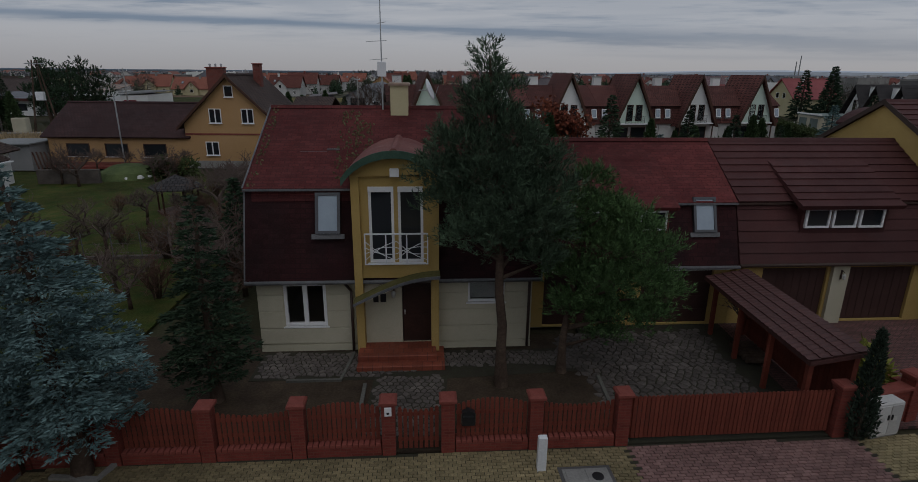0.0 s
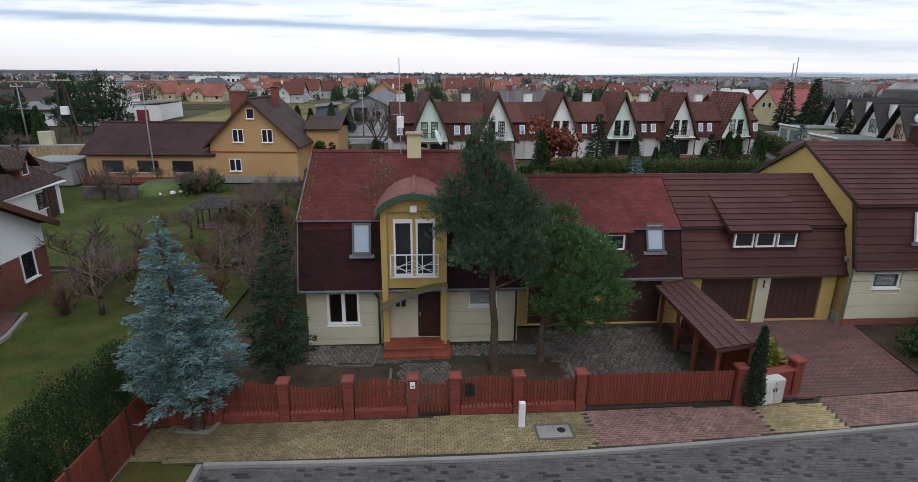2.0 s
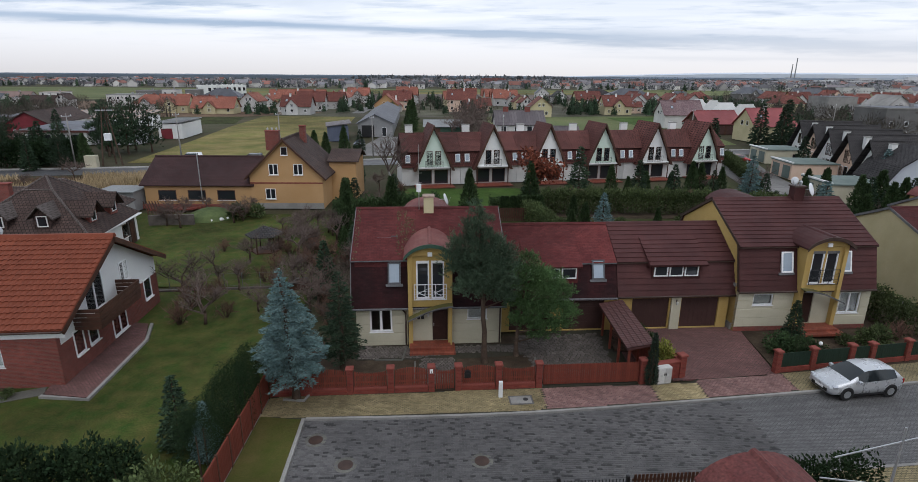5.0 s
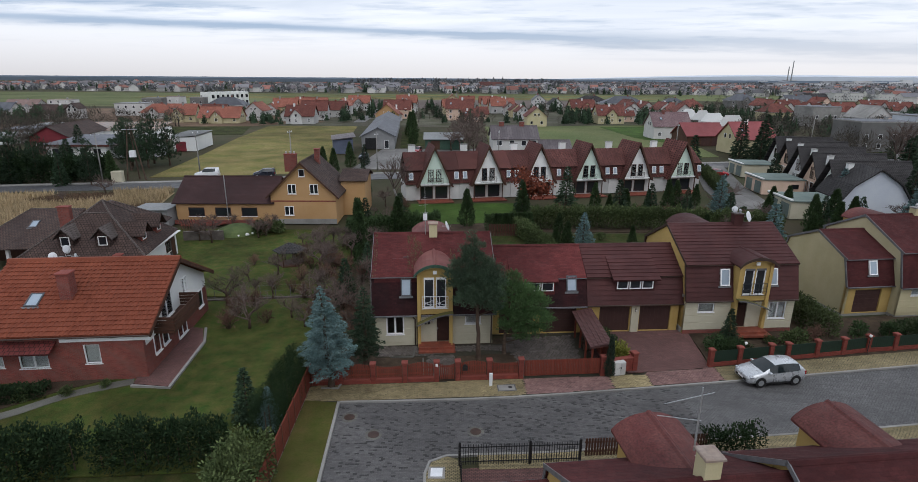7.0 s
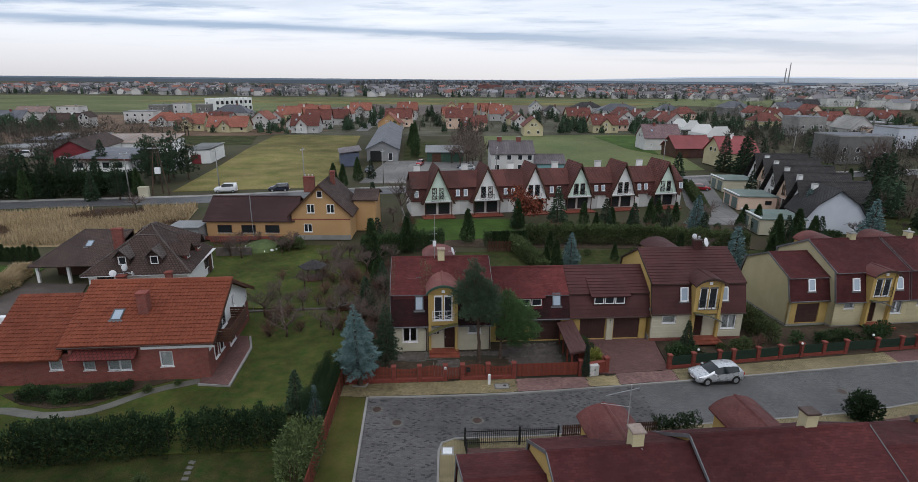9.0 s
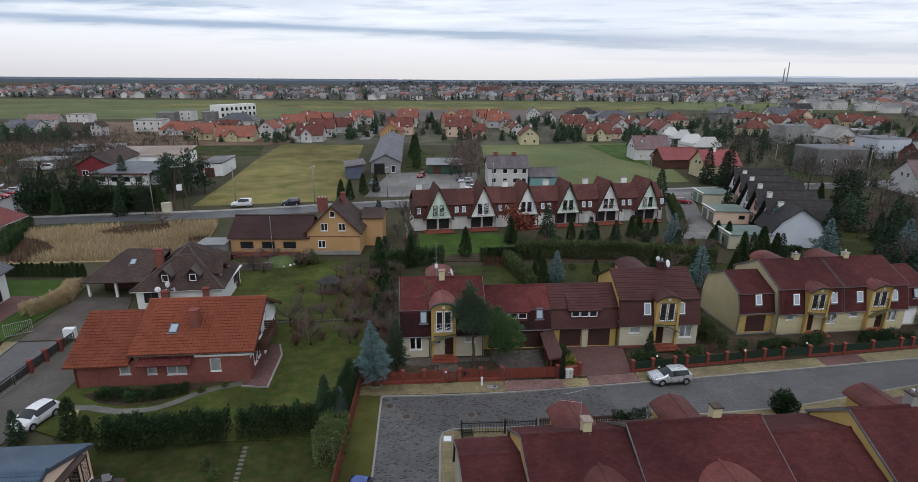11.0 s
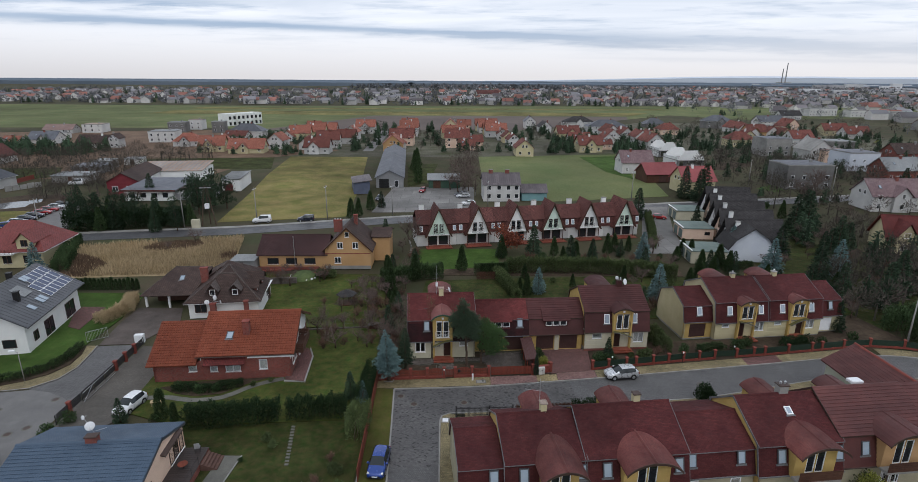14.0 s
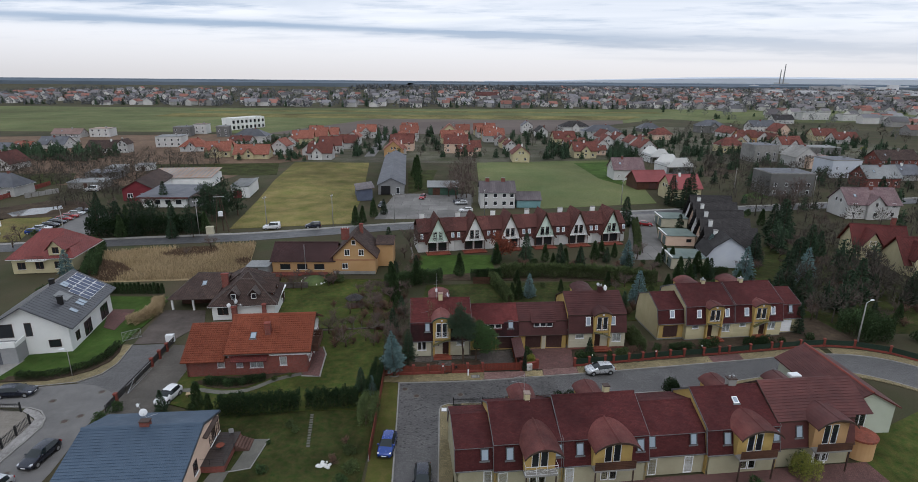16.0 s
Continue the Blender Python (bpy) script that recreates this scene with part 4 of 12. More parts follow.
sheet("waste_ground", [(-141, 105), (-132, 117), (-116, 115), (-112, 106), (-111.6, 96), (-127, 94.5), (-129, 89)], -0.07, M["soil"], "muddy bare earth round a puddle", "waste ground", 0.03)
sheet("puddle", [(-132.7, 99.4), (-131.4, 103), (-129.9, 105.8), (-126, 107.4), (-123.8, 110), (-121.4, 106.2), (-122.5, 103), (-121.4, 99.8), (-125, 97.2), (-128, 95.6)], -0.064, M["puddle"], "large pale puddle on muddy ground", "puddle", 0.004)
sheet("meadow", [(-135, 92), (-116.4, 95.3), (-110.7, 78), (-108, 72), (-122, 68), (-140, 80)], -0.07, M["meadow"], "yellowish grass at the street corner", "meadow", 0.03)
sheet("car_park", [(-110.5, 98), (-107.5, 104), (-96, 92), (-94.3, 78), (-104, 76), (-107, 84)], -0.07, M["asphalt"], "grey car park by the workshop", "car park", 0.03)
sheet("lawn", [(-184, 165), (-158, 168), (-146, 147), (-156, 138), (-185, 150)], -0.07, M["grass"], "garden lawn on the western side", "lawn", 0.03)
sheet("lawn", [(-139, 193), (-84, 200), (-75, 168), (-94, 166), (-130, 175)], -0.07, M["grass"], "grassy plot below the orange roofs", "lawn", 0.03)
sheet("lawn", [(-17.4, 133), (-21.8, 181), (-9, 184), (-10.9, 140)], -0.07, M["grass"], "strip of lawn beside the storage hall", "lawn", 0.03)
sheet("road", [(-48, 224), (-43, 225), (-46.7, 338), (-53.6, 338)], -0.09, M["asphalt"], "estate street between red roofs", "road", 0.03)
sheet("overgrown_garden", [(58, 25), (74, 24), (110, 30), (108, 44), (84, 48), (80, 74), (60, 62)], -0.115, M["grass"], "rough green garden ground under the trees", "garden", 0.02)
sheet("village_gardens", [(-95, 204), (10, 204), (86, 222), (150, 205), (270, 225), (270, 400), (160, 420), (48, 342), (-130, 328)], -0.12, M["gardens"], "winter gardens and yards between the village houses", "garden", 0.015)
sheet("field", [(56, 208), (77, 212), (64, 150), (58, 165)], -0.05, M["lawn2"], "brighter green strip at the field's edge", "field", 0.02)
sheet("lawn", [(101, 134), (113, 143), (109, 131), (104, 128)], -0.07, M["lawn2"], "small bright lawn before a grey house", "lawn", 0.03)
sheet("soil_patch", [(100, 178), (122, 196), (128, 186), (106, 172)], -0.05, M["soil"], "heap of building earth", "soil", 0.05)

# ---- houses ----
CACHE = {}


def cached(key, make):
    if key not in CACHE:
        CACHE[key] = make()
    return CACHE[key]


def window(parent, x, y, z, w, h, n=2, rz=0.0, fm="pvc", gm="dglass", sill=True, behind=None, tilt=0.0, name="window", bar=0.07, label=""):
    """A framed window with n panes; x, y, z is the lower left corner of its outer face, which looks along -y turned by rz."""
    def fr():
        m = Mesh()
        b = bar
        posts = [(0, b)] + [(w * i / n - b * 0.7, w * i / n + b * 0.7) for i in range(1, n)] + [(w - b, w)]
        for p, q in posts:
            m.box(p, q, -0.03, 0.07, 0, b).box(p, q, -0.03, 0.07, b, h - b).box(p, q, -0.03, 0.07, h - b, h)
        for (_, p), (q, _) in zip(posts, posts[1:]):
            m.box(p, q, -0.03, 0.07, 0, b).box(p, q, -0.03, 0.07, h - b, h)
        return m.weld().data("window_frame", M[fm])

    def pn():
        return Mesh().box(bar * 0.8, w / n - bar * 0.6, 0.02, 0.035, bar * 0.8, h - bar * 0.8).data("pane", M[gm])

    ob = part(name, cached(("wf", w, h, n, fm, sill, bar), fr), None, parent, label, m=pose(x, y, z, tilt, 0, rz))
    for i in range(n):
        part("pane", cached(("wp", w, h, n, gm, bar), pn), None, ob, m=Matrix.Translation((w * i / n, 0, 0)))
    if sill:
        part("sill", cached(("ws", w), lambda: Mesh().box(-0.06, w + 0.06, -0.12, -0.032, -0.05, 0.0).data("sill", M["pvc"])), None, ob)
    if behind:
        part("curtain", cached(("wc", w, h, behind), lambda: Mesh().prism_y(
            [(bar, bar), (w - bar, bar), (w - bar, h - bar), (bar, h - bar)], 0.12, 0.13).data("curtain", M[behind])), None, ob)
    return ob


def slope_slab(y0, z0, y1, z1, x0, x1, t=0.12):
    """A slab from the edge (y0, z0) to the edge (y1, z1), t thick downwards, drawn out along x."""
    d = Vector((y1 - y0, z1 - z0)).normalized()
    nrm = Vector((-d.y, d.x))
    if nrm.y < 0:
        nrm = -nrm
    a, b = Vector((y0, z0)), Vector((y1, z1))
    return [tuple(a), tuple(a - t * nrm), tuple(b - t * nrm), tuple(b)], x0, x1


def coursed(y0, z0, y1, z1, x0, x1, step, lift=0.05):
    """Roof courses from the edge (y0, z0) up to (y1, z1): for each its profile, proud at the lower edge."""
    a, b = Vector((y0, z0)), Vector((y1, z1))
    d = (b - a).normalized()
    nrm = Vector((-d.y, d.x))
    if nrm.y < 0:
        nrm = -nrm
    n = max(1, round((b - a).length / step))
    for i in range(n):
        p, q = a + (b - a) * i / n, a + (b - a) * min((i + 1) / n + 0.02, 1)
        yield [tuple(p + nrm * 0.003), tuple(p + nrm * (lift + 0.003)), tuple(q + nrm * 0.008), tuple(q + nrm * 0.002)]


def roof_side(house, y0, z0, y1, z1, x0, x1, mat, step=0.0, name="roof_slope", lift=0.05):
    ob = part(name, Mesh().prism(*slope_slab(y0, z0, y1, z1, x0, x1)), mat, house)
    if step:
        for prof in coursed(y0, z0, y1, z1, x0, x1, step, lift):
            part("roof_course", Mesh().prism(prof, x0, x1), mat, ob)
    return ob


def mansard(house, x0, x1, yf, ze, zb, yr, zr, up, low, step=0.0, bk=0.55, over=0.22, lip=0.22, trim="gutter", ends="lr", gable="ochre", base=0.0, yb=None, lap=0.12):
    """Mansard roof with gable walls over the stretch x0 to x1. yf front wall, ze eave, zb break, yr and zr ridge."""
    yb = 2 * yr - yf if yb is None else yb
    s = (zr - zb) / (yr - yf - bk)
    a, b = (x0 - (lap if "l" in ends else 0), x1 + (lap if "r" in ends else 0))
    sb = (zr - zb) / (yb - bk - yr)
    for o, sg, ss, far in ((yf, 1, s, False), (yb, -1, sb, True)):
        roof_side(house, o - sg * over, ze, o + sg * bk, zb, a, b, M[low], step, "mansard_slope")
        roof_side(house, o + sg * (bk - lip), zb - lip * ss + 0.05, yr, zr + 0.05, a, b, M[up], step)
        part("gutter", Mesh().tube((a, o - sg * (over + 0.06), ze - 0.02), (b, o - sg * (over + 0.06), ze - 0.02), 0.065, n=8), M[trim], house, smooth=True)
        part("drip_edge", Mesh().box(a, b, o + sg * (bk - lip) - 0.03, o + sg * (bk - lip) + 0.03, zb - lip * ss - 0.03, zb - lip * ss + 0.035), M[trim], house)
    part("ridge_cap", Mesh().prism([(yr - 0.16, zr - 0.01), (yr - 0.05, zr + 0.1), (yr + 0.05, zr + 0.1), (yr + 0.16, zr - 0.01)], a - 0.01, b + 0.01), M[up], house)
    ring = [(yf, base), (yb, base), (yb, ze), (yb - bk - 0.02, zb - 0.12), (yr, zr - 0.1), (yf + bk + 0.02, zb - 0.12), (yf, ze)]
    for side, xx in (("l", x0), ("r", x1 - 0.24)):
        if side in ends:
            part("gable_wall", Mesh().prism(ring, xx, xx + 0.24), M[gable], house)
            xv = a - 0.03 if side == "l" else b - 0.02
            verge = Mesh()
            for p, q in (((yf - over, ze), (yf + bk, zb)), ((yf + bk - lip, zb - lip * s + 0.05), (yr, zr + 0.07)), ((yb - bk + lip, zb - lip * sb + 0.05), (yr, zr + 0.07)), ((yb + over, ze), (yb - bk, zb))):
                verge.prism(slope_slab(p[0], p[1] + 0.025, q[0], q[1] + 0.025, 0, 0, 0.18)[0], xv, xv + 0.045)
            part("verge_board", verge, M[trim], house)
    return yb


def vault(house, xc, hw, y0, y1, zs, rise, mat, trim, t=0.1, name="vault_roof", seam=0.0):
    """A barrel roof drawn out along y, with a moulding round its front edge."""
    n = 12
    arc = [(xc + hw * math.sin(a), zs + rise * (math.cos(a) - math.cos(radians(62))) / (1 - math.cos(radians(62)))) for a in [radians(-62 + 124 * i / n) for i in range(n + 1)]]
    arc = [(xc + (x - xc) / math.sin(radians(62)), z) for x, z in arc]
    ob = part(name, Mesh().prism_y(arc + [(x, z - t) for x, z in arc[::-1]], y0, y1), mat, house)
    if trim:
        part("fascia", Mesh().prism_y([(x, z + 0.02) for x, z in arc] + [(x, z - t - 0.1) for x, z in arc[::-1]], y0 - 0.05, y0 - 0.002), trim, ob)
    if seam:
        part("ridge_cap", Mesh().prism_y([(xc - 0.14, zs + rise - 0.01), (xc - 0.05, zs + rise + 0.07), (xc + 0.05, zs + rise + 0.07), (xc + 0.14, zs + rise - 0.01)], y0 + 0.02, y1), mat, ob)
    return arc


def chimney(house, x, y, z0, z1, w=0.55, d=0.55, mat="cream", cap="rust", pots=0):
    ob = part("chimney", Mesh().box(x - w / 2, x + w / 2, y - d / 2, y + d / 2, z0, z1), M[mat], house)
    part("chimney_cap", Mesh().cbox(x - w / 2 - 0.07, x + w / 2 + 0.07, y - d / 2 - 0.07, y + d / 2 + 0.07, z1, z1 + 0.1, 0.03), M[cap], ob)
    for i in range(pots):
        xx = x + (i - (pots - 1) / 2) * w / max(pots, 1)
        part("chimney_pot", Mesh().lathe([(0.09, z1 + 0.1), (0.09, z1 + 0.3), (0.13, z1 + 0.32), (0.02, z1 + 0.42)], 8, (xx, y)), M["steel"], ob)
    return ob


def roof_window(house, x, y, z, w, h, slope, frame_mat="seam"):
    """A roof window; x, y, z lower left corner on the roof, slope in degrees from level."""
    key = ("rw", w, h, frame_mat)
    fr = cached(key, lambda: Mesh().box(0, 0.09, -0.12, 0.0, 0, h).box(w - 0.09, w, -0.12, 0, 0, h).box(0.09, w - 0.09, -0.12, 0, 0, 0.09).box(0.09, w - 0.09, -0.12, 0, h - 0.09, h)
                .weld().data("roof_window", M[frame_mat]))
    ob = part("roof_window", fr, None, house, m=pose(x, y, z, -(90 - slope), 0, 0))
    part("flashing", cached(("rf", w), lambda: Mesh().box(-0.12, w + 0.12, -0.06, 0.0, -0.16, -0.004).data("flashing", M["gutter"])), None, ob)
    part("pane", cached(("rp", w, h), lambda: Mesh().box(0.08, w - 0.08, -0.09, -0.07, 0.08, h - 0.08).data("pane", M["skypane"])), None, ob)
    return ob


def balcony_rail(parent, x0, x1, y, z0, z1, mat, curved=True, side=0.0):
    ob = part("railing", Mesh().box(x0, x1, y - 0.02, y + 0.02, z1 - 0.04, z1).box(x0, x1, y - 0.015, y + 0.015, z0, z0 + 0.03), mat, parent)
    for i in range(4):
        xx = x0 + (x1 - x0) * i / 3
        part("rail_post", Mesh().box(xx - 0.018, xx + 0.018, y - 0.018, y + 0.018, z0, z1), mat, ob)
    if side:
        for xx in (x0, x1):
            part("side_rail", Mesh().box(xx - 0.015, xx + 0.015, y, y + side, z1 - 0.04, z1).box(xx - 0.015, xx + 0.015, y, y + side, z0, z0 + 0.03), mat, ob)
    if curved:
        for k in range(2):
            xa, xb = x0 + (x1 - x0) * k / 2, x0 + (x1 - x0) * (k + 1) / 2
            for j in range(4):
                z_a, z_b = z0 + (z1 - z0) * (0.15 + 0.2 * j), z0 + (z1 - z0) * (0.75 - 0.2 * j)
                pts = [(xa + (xb - xa) * i / 6, y, z_a + (z_b - z_a) * i / 6 + 0.09 * math.sin(math.pi * i / 6) * (1 if j < 2 else -1)) for i in range(7)]
                m = Mesh()
                for p, q in zip(pts, pts[1:]):
                    m.tube(p, q, 0.011, n=5)
                part("rail_bar", m, mat, ob)
    else:
        n = max(3, int((x1 - x0) / 0.14))
        for i in range(1, n):
            xx = x0 + (x1 - x0) * i / n
            part("rail_bar", cached(("rb", z1 - z0, mat.name), lambda: Mesh().box(-0.009, 0.009, -0.009, 0.009, 0, z1 - z0 - 0.04).data("rail_bar", mat)), None, ob, m=Matrix.Translation((xx, y, z0)))
    return ob


def entrance_bay(house, x0, x1, yf, zt, rise, roof_back, z0=0.0, wall="ochre", infill="cream", roof="shingle", trim="greentrim", rail="steel", door=(1.35, 2.26), open_curtain=False, sets=1.0, door_mat="doorbrown", flip=False):
    """The entrance tower: two piers, an arched head, French windows over a door with a curved canopy, and a barrel roof."""
    y = yf - 0.5
    xc, hw = (x0 + x1) / 2, (x1 - x0) / 2
    for a in (x0, x1 - 0.24):
        part("pier", Mesh().cbox(a, a + 0.24, y - 0.02, yf + 0.4, z0, zt + 0.1, 0.01), M[wall], house)
    zm = z0 + 2.95
    fw0, fw1 = x0 + 0.48, x1 - 0.46
    gap = 0.12
    wid = (fw1 - fw0 - gap) / 2
    holes = [(fw0, fw0 + wid, zm + 0.15, zt - 0.3), (fw1 - wid, fw1, zm + 0.15, zt - 0.3)]
    up = part("bay_front", Mesh().wall(x0 + 0.24, x1 - 0.24, zm - 0.35, zt, y + 0.12, 0.2, holes), M[wall], house)
    arc = [(xc + hw * math.sin(radians(a)) / math.sin(radians(62)), zt + rise * (math.cos(radians(a)) - math.cos(radians(62))) / (1 - math.cos(radians(62)))) for a in range(-62, 63, 8)]
    part("arched_head", Mesh().prism_y(arc, y + 0.0, y + 0.25), M[wall], house)
    for a in (x0, x1 - 0.2):
        part("bay_side", Mesh().box(a + 0.01, a + 0.19, y + 0.1, roof_back, zm - 0.3, zt + 0.02), M[wall], house)
    part("bay_ceiling", Mesh().box(x0 + 0.2, x1 - 0.2, y + 0.2, roof_back, zt - 0.1, zt), M[wall], house)
    for k, h in enumerate(holes):
        window(house, h[0], y + 0.17, h[2], h[1] - h[0], h[3] - h[2], 1, gm="dglass", bar=0.08, behind=None, name="french_window", label="white-framed French window")
        part("shutter_box", Mesh().box(h[0], h[1], y + 0.1, y + 0.16, h[3] - 0.16, h[3]), M["pvc" if rail == "whitesteel" else "gutter"], house)
    balcony_rail(house, fw0 - 0.12, fw1 + 0.12, y - 0.1, zm + 0.15, zm + 1.12, M[rail])
    part("wall_lamp", Mesh().cbox(xc - 0.13, xc + 0.13, y - 0.12, y - 0.01, zt + 0.02, zt + 0.26, 0.02), M["pvc"], house, "small white alarm box")
    # the ground floor behind the piers, with its door
    d0 = xc + 0.12 if not flip else x0 + 0.3
    d1 = d0 + 0.92
    dz = z0 + 0.33
    part("porch_wall", Mesh().wall(x0 + 0.24, x1 - 0.24, z0, zm - 0.35, y + 0.32, 0.2, [(d0, d1, dz, dz + 2.08)]), M[infill], house)
    dr = part("door", Mesh().cbox(d0 + 0.02, d1 - 0.02, y + 0.38, y + 0.44, dz, dz + 2.06, 0.01), M[door_mat], house, "dark wooden front door")
    for zz in (0.2, 1.1):
        part("door_panel", Mesh().box(d0 + 0.14, d1 - 0.14, y + 0.36, y + 0.378, dz + zz, dz + zz + 0.75), M[door_mat], dr)
    part("handle", Mesh().box(d0 + 0.06, d0 + 0.1, y + 0.33, y + 0.38, dz + 0.95, dz + 1.1), M["steel"], dr)
    # canopy: a curved sheet rising to one side
    n = 10
    pts = []
    for i in range(n + 1):
        t = i / n
        xx = (x0 - 0.02) + (x1 - x0 + 0.04) * t
        if flip:
            xx = x1 + x0 - xx
        pts.append((xx, z0 + 2.02 + 0.85 * math.sin(t * math.pi / 2)))
    if flip:
        pts = pts[::-1]
    cm = Mesh().prism_y(pts + [(x, z - 0.05) for x, z in pts[::-1]], y - 0.55, y - 0.03)
    part("canopy", cm, M["moss"], house, "curved mossy canopy over the door")
    part("canopy_rim", Mesh().prism_y([(x, z + 0.01) for x, z in pts] + [(x, z - 0.08) for x, z in pts[::-1]], y - 0.585, y - 0.552), M["gutter"], house)
    vault(house, xc, hw + 0.22, y - 0.3, roof_back, zt + 0.0, rise + 0.12, M[roof], M[trim], seam=0.1)
    # steps
    st = part("steps", Mesh().cbox(x0 + 0.05, x1 + 0.15, y - 0.95, y + 0.3, z0, z0 + 0.17, 0.02).cbox(x0 + 0.05, x1 - 0.1, y - 0.6, y + 0.34, z0 + 0.16, z0 + 0.33, 0.02), M["terracotta"], house, "terracotta-tiled entrance steps")
    return up


def lantern(parent, x, y, z):
    ob = part("wall_lantern", Mesh().box(x - 0.03, x + 0.03, y - 0.02, y, z - 0.05, z + 0.3).tube((x, y - 0.02, z + 0.28), (x, y - 0.15, z + 0.24), 0.012, n=5), M["brownmetal"], parent, "small wrought lantern")
    part("lantern_glass", Mesh().lathe([(0.02, z - 0.02), (0.06, z + 0.03), (0.075, z + 0.14), (0.03, z + 0.2)], 6, (x, y - 0.15)), M["blind"], ob)
    return ob


def dish(parent, x, y, z, r=0.35, rz=0.0, tilt=60):
    """A satellite dish on a short arm."""
    n = 16
    prof = [(r * i / 5, 0.25 * r * (i / 5) ** 2) for i in range(1, 6)]
    m = Mesh().lathe([(0.005, 0)] + prof + [(r * 0.98, 0.25 * r + 0.015), (0.005, 0.02)], n)
    ob = part("satellite_dish", m, M["whitesteel"], parent, "pale satellite dish", smooth=True, m=pose(x, y, z, tilt, 0, rz))
    part("dish_arm", Mesh().tube((0, -r, 0.1), (0, 0, r * 1.1), 0.012, n=5).tube((0, 0, 0), (0, 0.1, -0.3), 0.02, n=5), M["steel"], ob)
    return ob


ROW_X, ROW_Y, ROW_R = -6.5, 15.1, 4.2

# -- the end house with its garage link --
h1 = thing("row_house", ROW_X, ROW_Y, 0, ROW_R, "end-of-row house with red mansard roof and ochre entrance tower", "house", "mansard row houses")
A = dict(yf=0.0, ze=2.5, zb=5.3, yr=4.4, zr=7.35, over=0.34, lap=0.22)
mansard(h1, 0, 8.6, up="shingle", low="lowshingle", gable="cream", **A)
bay0, bay1 = 3.08, 5.62
win_a = [(0.79, 2.1, 0.87, 2.31), (6.55, 7.72, 1.6, 2.31)]
part("front_wall", Mesh().wall(0.0, 3.02, 0, 2.55, 0.0, 0.24, win_a[:1]), M["cream"], h1)
part("front_wall", Mesh().wall(5.6, 8.6, 0, 2.55, 0.0, 0.24, win_a[1:]), M["cream"], h1)
for a, b, holes in ((0.0, 3.0, win_a[:1]), (5.62, 8.6, win_a[1:])):
    for z0, z1 in ((0.28, 0.80), (0.83, 1.37), (1.40, 1.94), (1.97, 2.4)):
        cuts = [a] + [v for h in holes if h[2] < z1 - 0.02 and h[3] > z0 + 0.02 for v in (h[0] - 0.02, h[1] + 0.02)] + [b]
        for p, q in zip(cuts[::2], cuts[1::2]):
            part("siding_board", Mesh().cbox(p, q, -0.04, 0.0, z0, z1, 0.012), M["cream"], h1)
for a, b in ((-0.02, 3.0), (5.62, 8.62)):
    part("plinth", Mesh().box(a, b, -0.03, 0.0, 0, 0.22), M["cream"], h1)
part("back_wall", Mesh().wall(0.24, 8.36, 0, 2.5, 8.66, 0.24), M["cream"], h1)
part("house_floor", Mesh().box(0.24, 8.36, 0.24, 8.66, 0.0, 0.3), M["concrete"], h1)
part("upper_floor", Mesh().box(0.24, 8.36, 0.3, 8.6, 2.6, 2.8), M["concrete"], h1)
window(h1, 0.79, 0.06, 0.87, 1.31, 1.44, 2, bar=0.1, gm="glass", label="white double casement window")
window(h1, 6.55, 0.06, 1.6, 1.17, 0.71, 1, gm="glass", behind="blind", label="small white window with a lowered blind")
roof_window(h1, 1.92, 0.0, 3.9, 0.74, 1.24, 73)
entrance_bay(h1, bay0, bay1, 0.0, 5.72, 0.66, 3.7, rail="whitesteel", roof="vaultp")
lantern(h1, 4.22, -0.2, 1.95)
part("number_plate", Mesh().box(3.58, 3.74, -0.2, -0.18, 1.72, 2.0).box(3.8, 3.98, -0.2, -0.18, 1.72, 2.0), M["black"], h1, "two dark bars on the porch wall")
chimney(h1, 4.35, 4.2, 6.6, 8.15, 0.62, 0.62, "pale", "rust")
part("aerial_mast", Mesh().tube((3.75, 4.2, 7.3), (3.75, 4.2, 11.4), 0.028, 0.018, 6), M["steel"], h1, "tall thin aerial mast on the ridge")
for zz, ln in ((9.6, 0.5), (9.0, 0.4), (10.2, 0.12)):
    part("aerial_rod", Mesh().tube((3.75 - ln, 4.2, zz), (3.75 + 0.2, 4.2, zz + 0.05), 0.012, n=4), M["steel"], h1)
part("aerial_box", Mesh().cbox(3.6, 3.9, 4.12, 4.28, 8.45, 8.95, 0.02), M["whitesteel"], h1)
dish(h1, 5.35, 4.0, 8.0, 0.38, 78, 70)
part("downpipe", Mesh().tube((2.9, -0.14, 0.05), (2.9, -0.14, 2.1), 0.045, n=8).tube((2.9, -0.14, 2.1), (2.75, -0.25, 2.36), 0.045, n=8), M["brownmetal"], h1, smooth=True)
part("downpipe", Mesh().tube((8.5, -0.1, 0.05), (8.5, -0.1, 2.3), 0.045, n=8), M["brownmetal"], h1, smooth=True)
vault(h1, 4.3, 1.7, 5.2, 10.3, 6.1, 0.75, M["vault"], M["gutter"])
part("rear_dormer", Mesh().box(2.75, 5.85, 7.4, 10.0, 2.5, 6.2), M["ochre"], h1)
part("roof_patch", Mesh().box(1.2, 2.05, 1.98, 2.0, 6.03, 6.12).box(2.05, 2.45, 2.05, 2.07, 6.07, 6.2), M["gutter"], h1, "grey repair strip on the shingles")
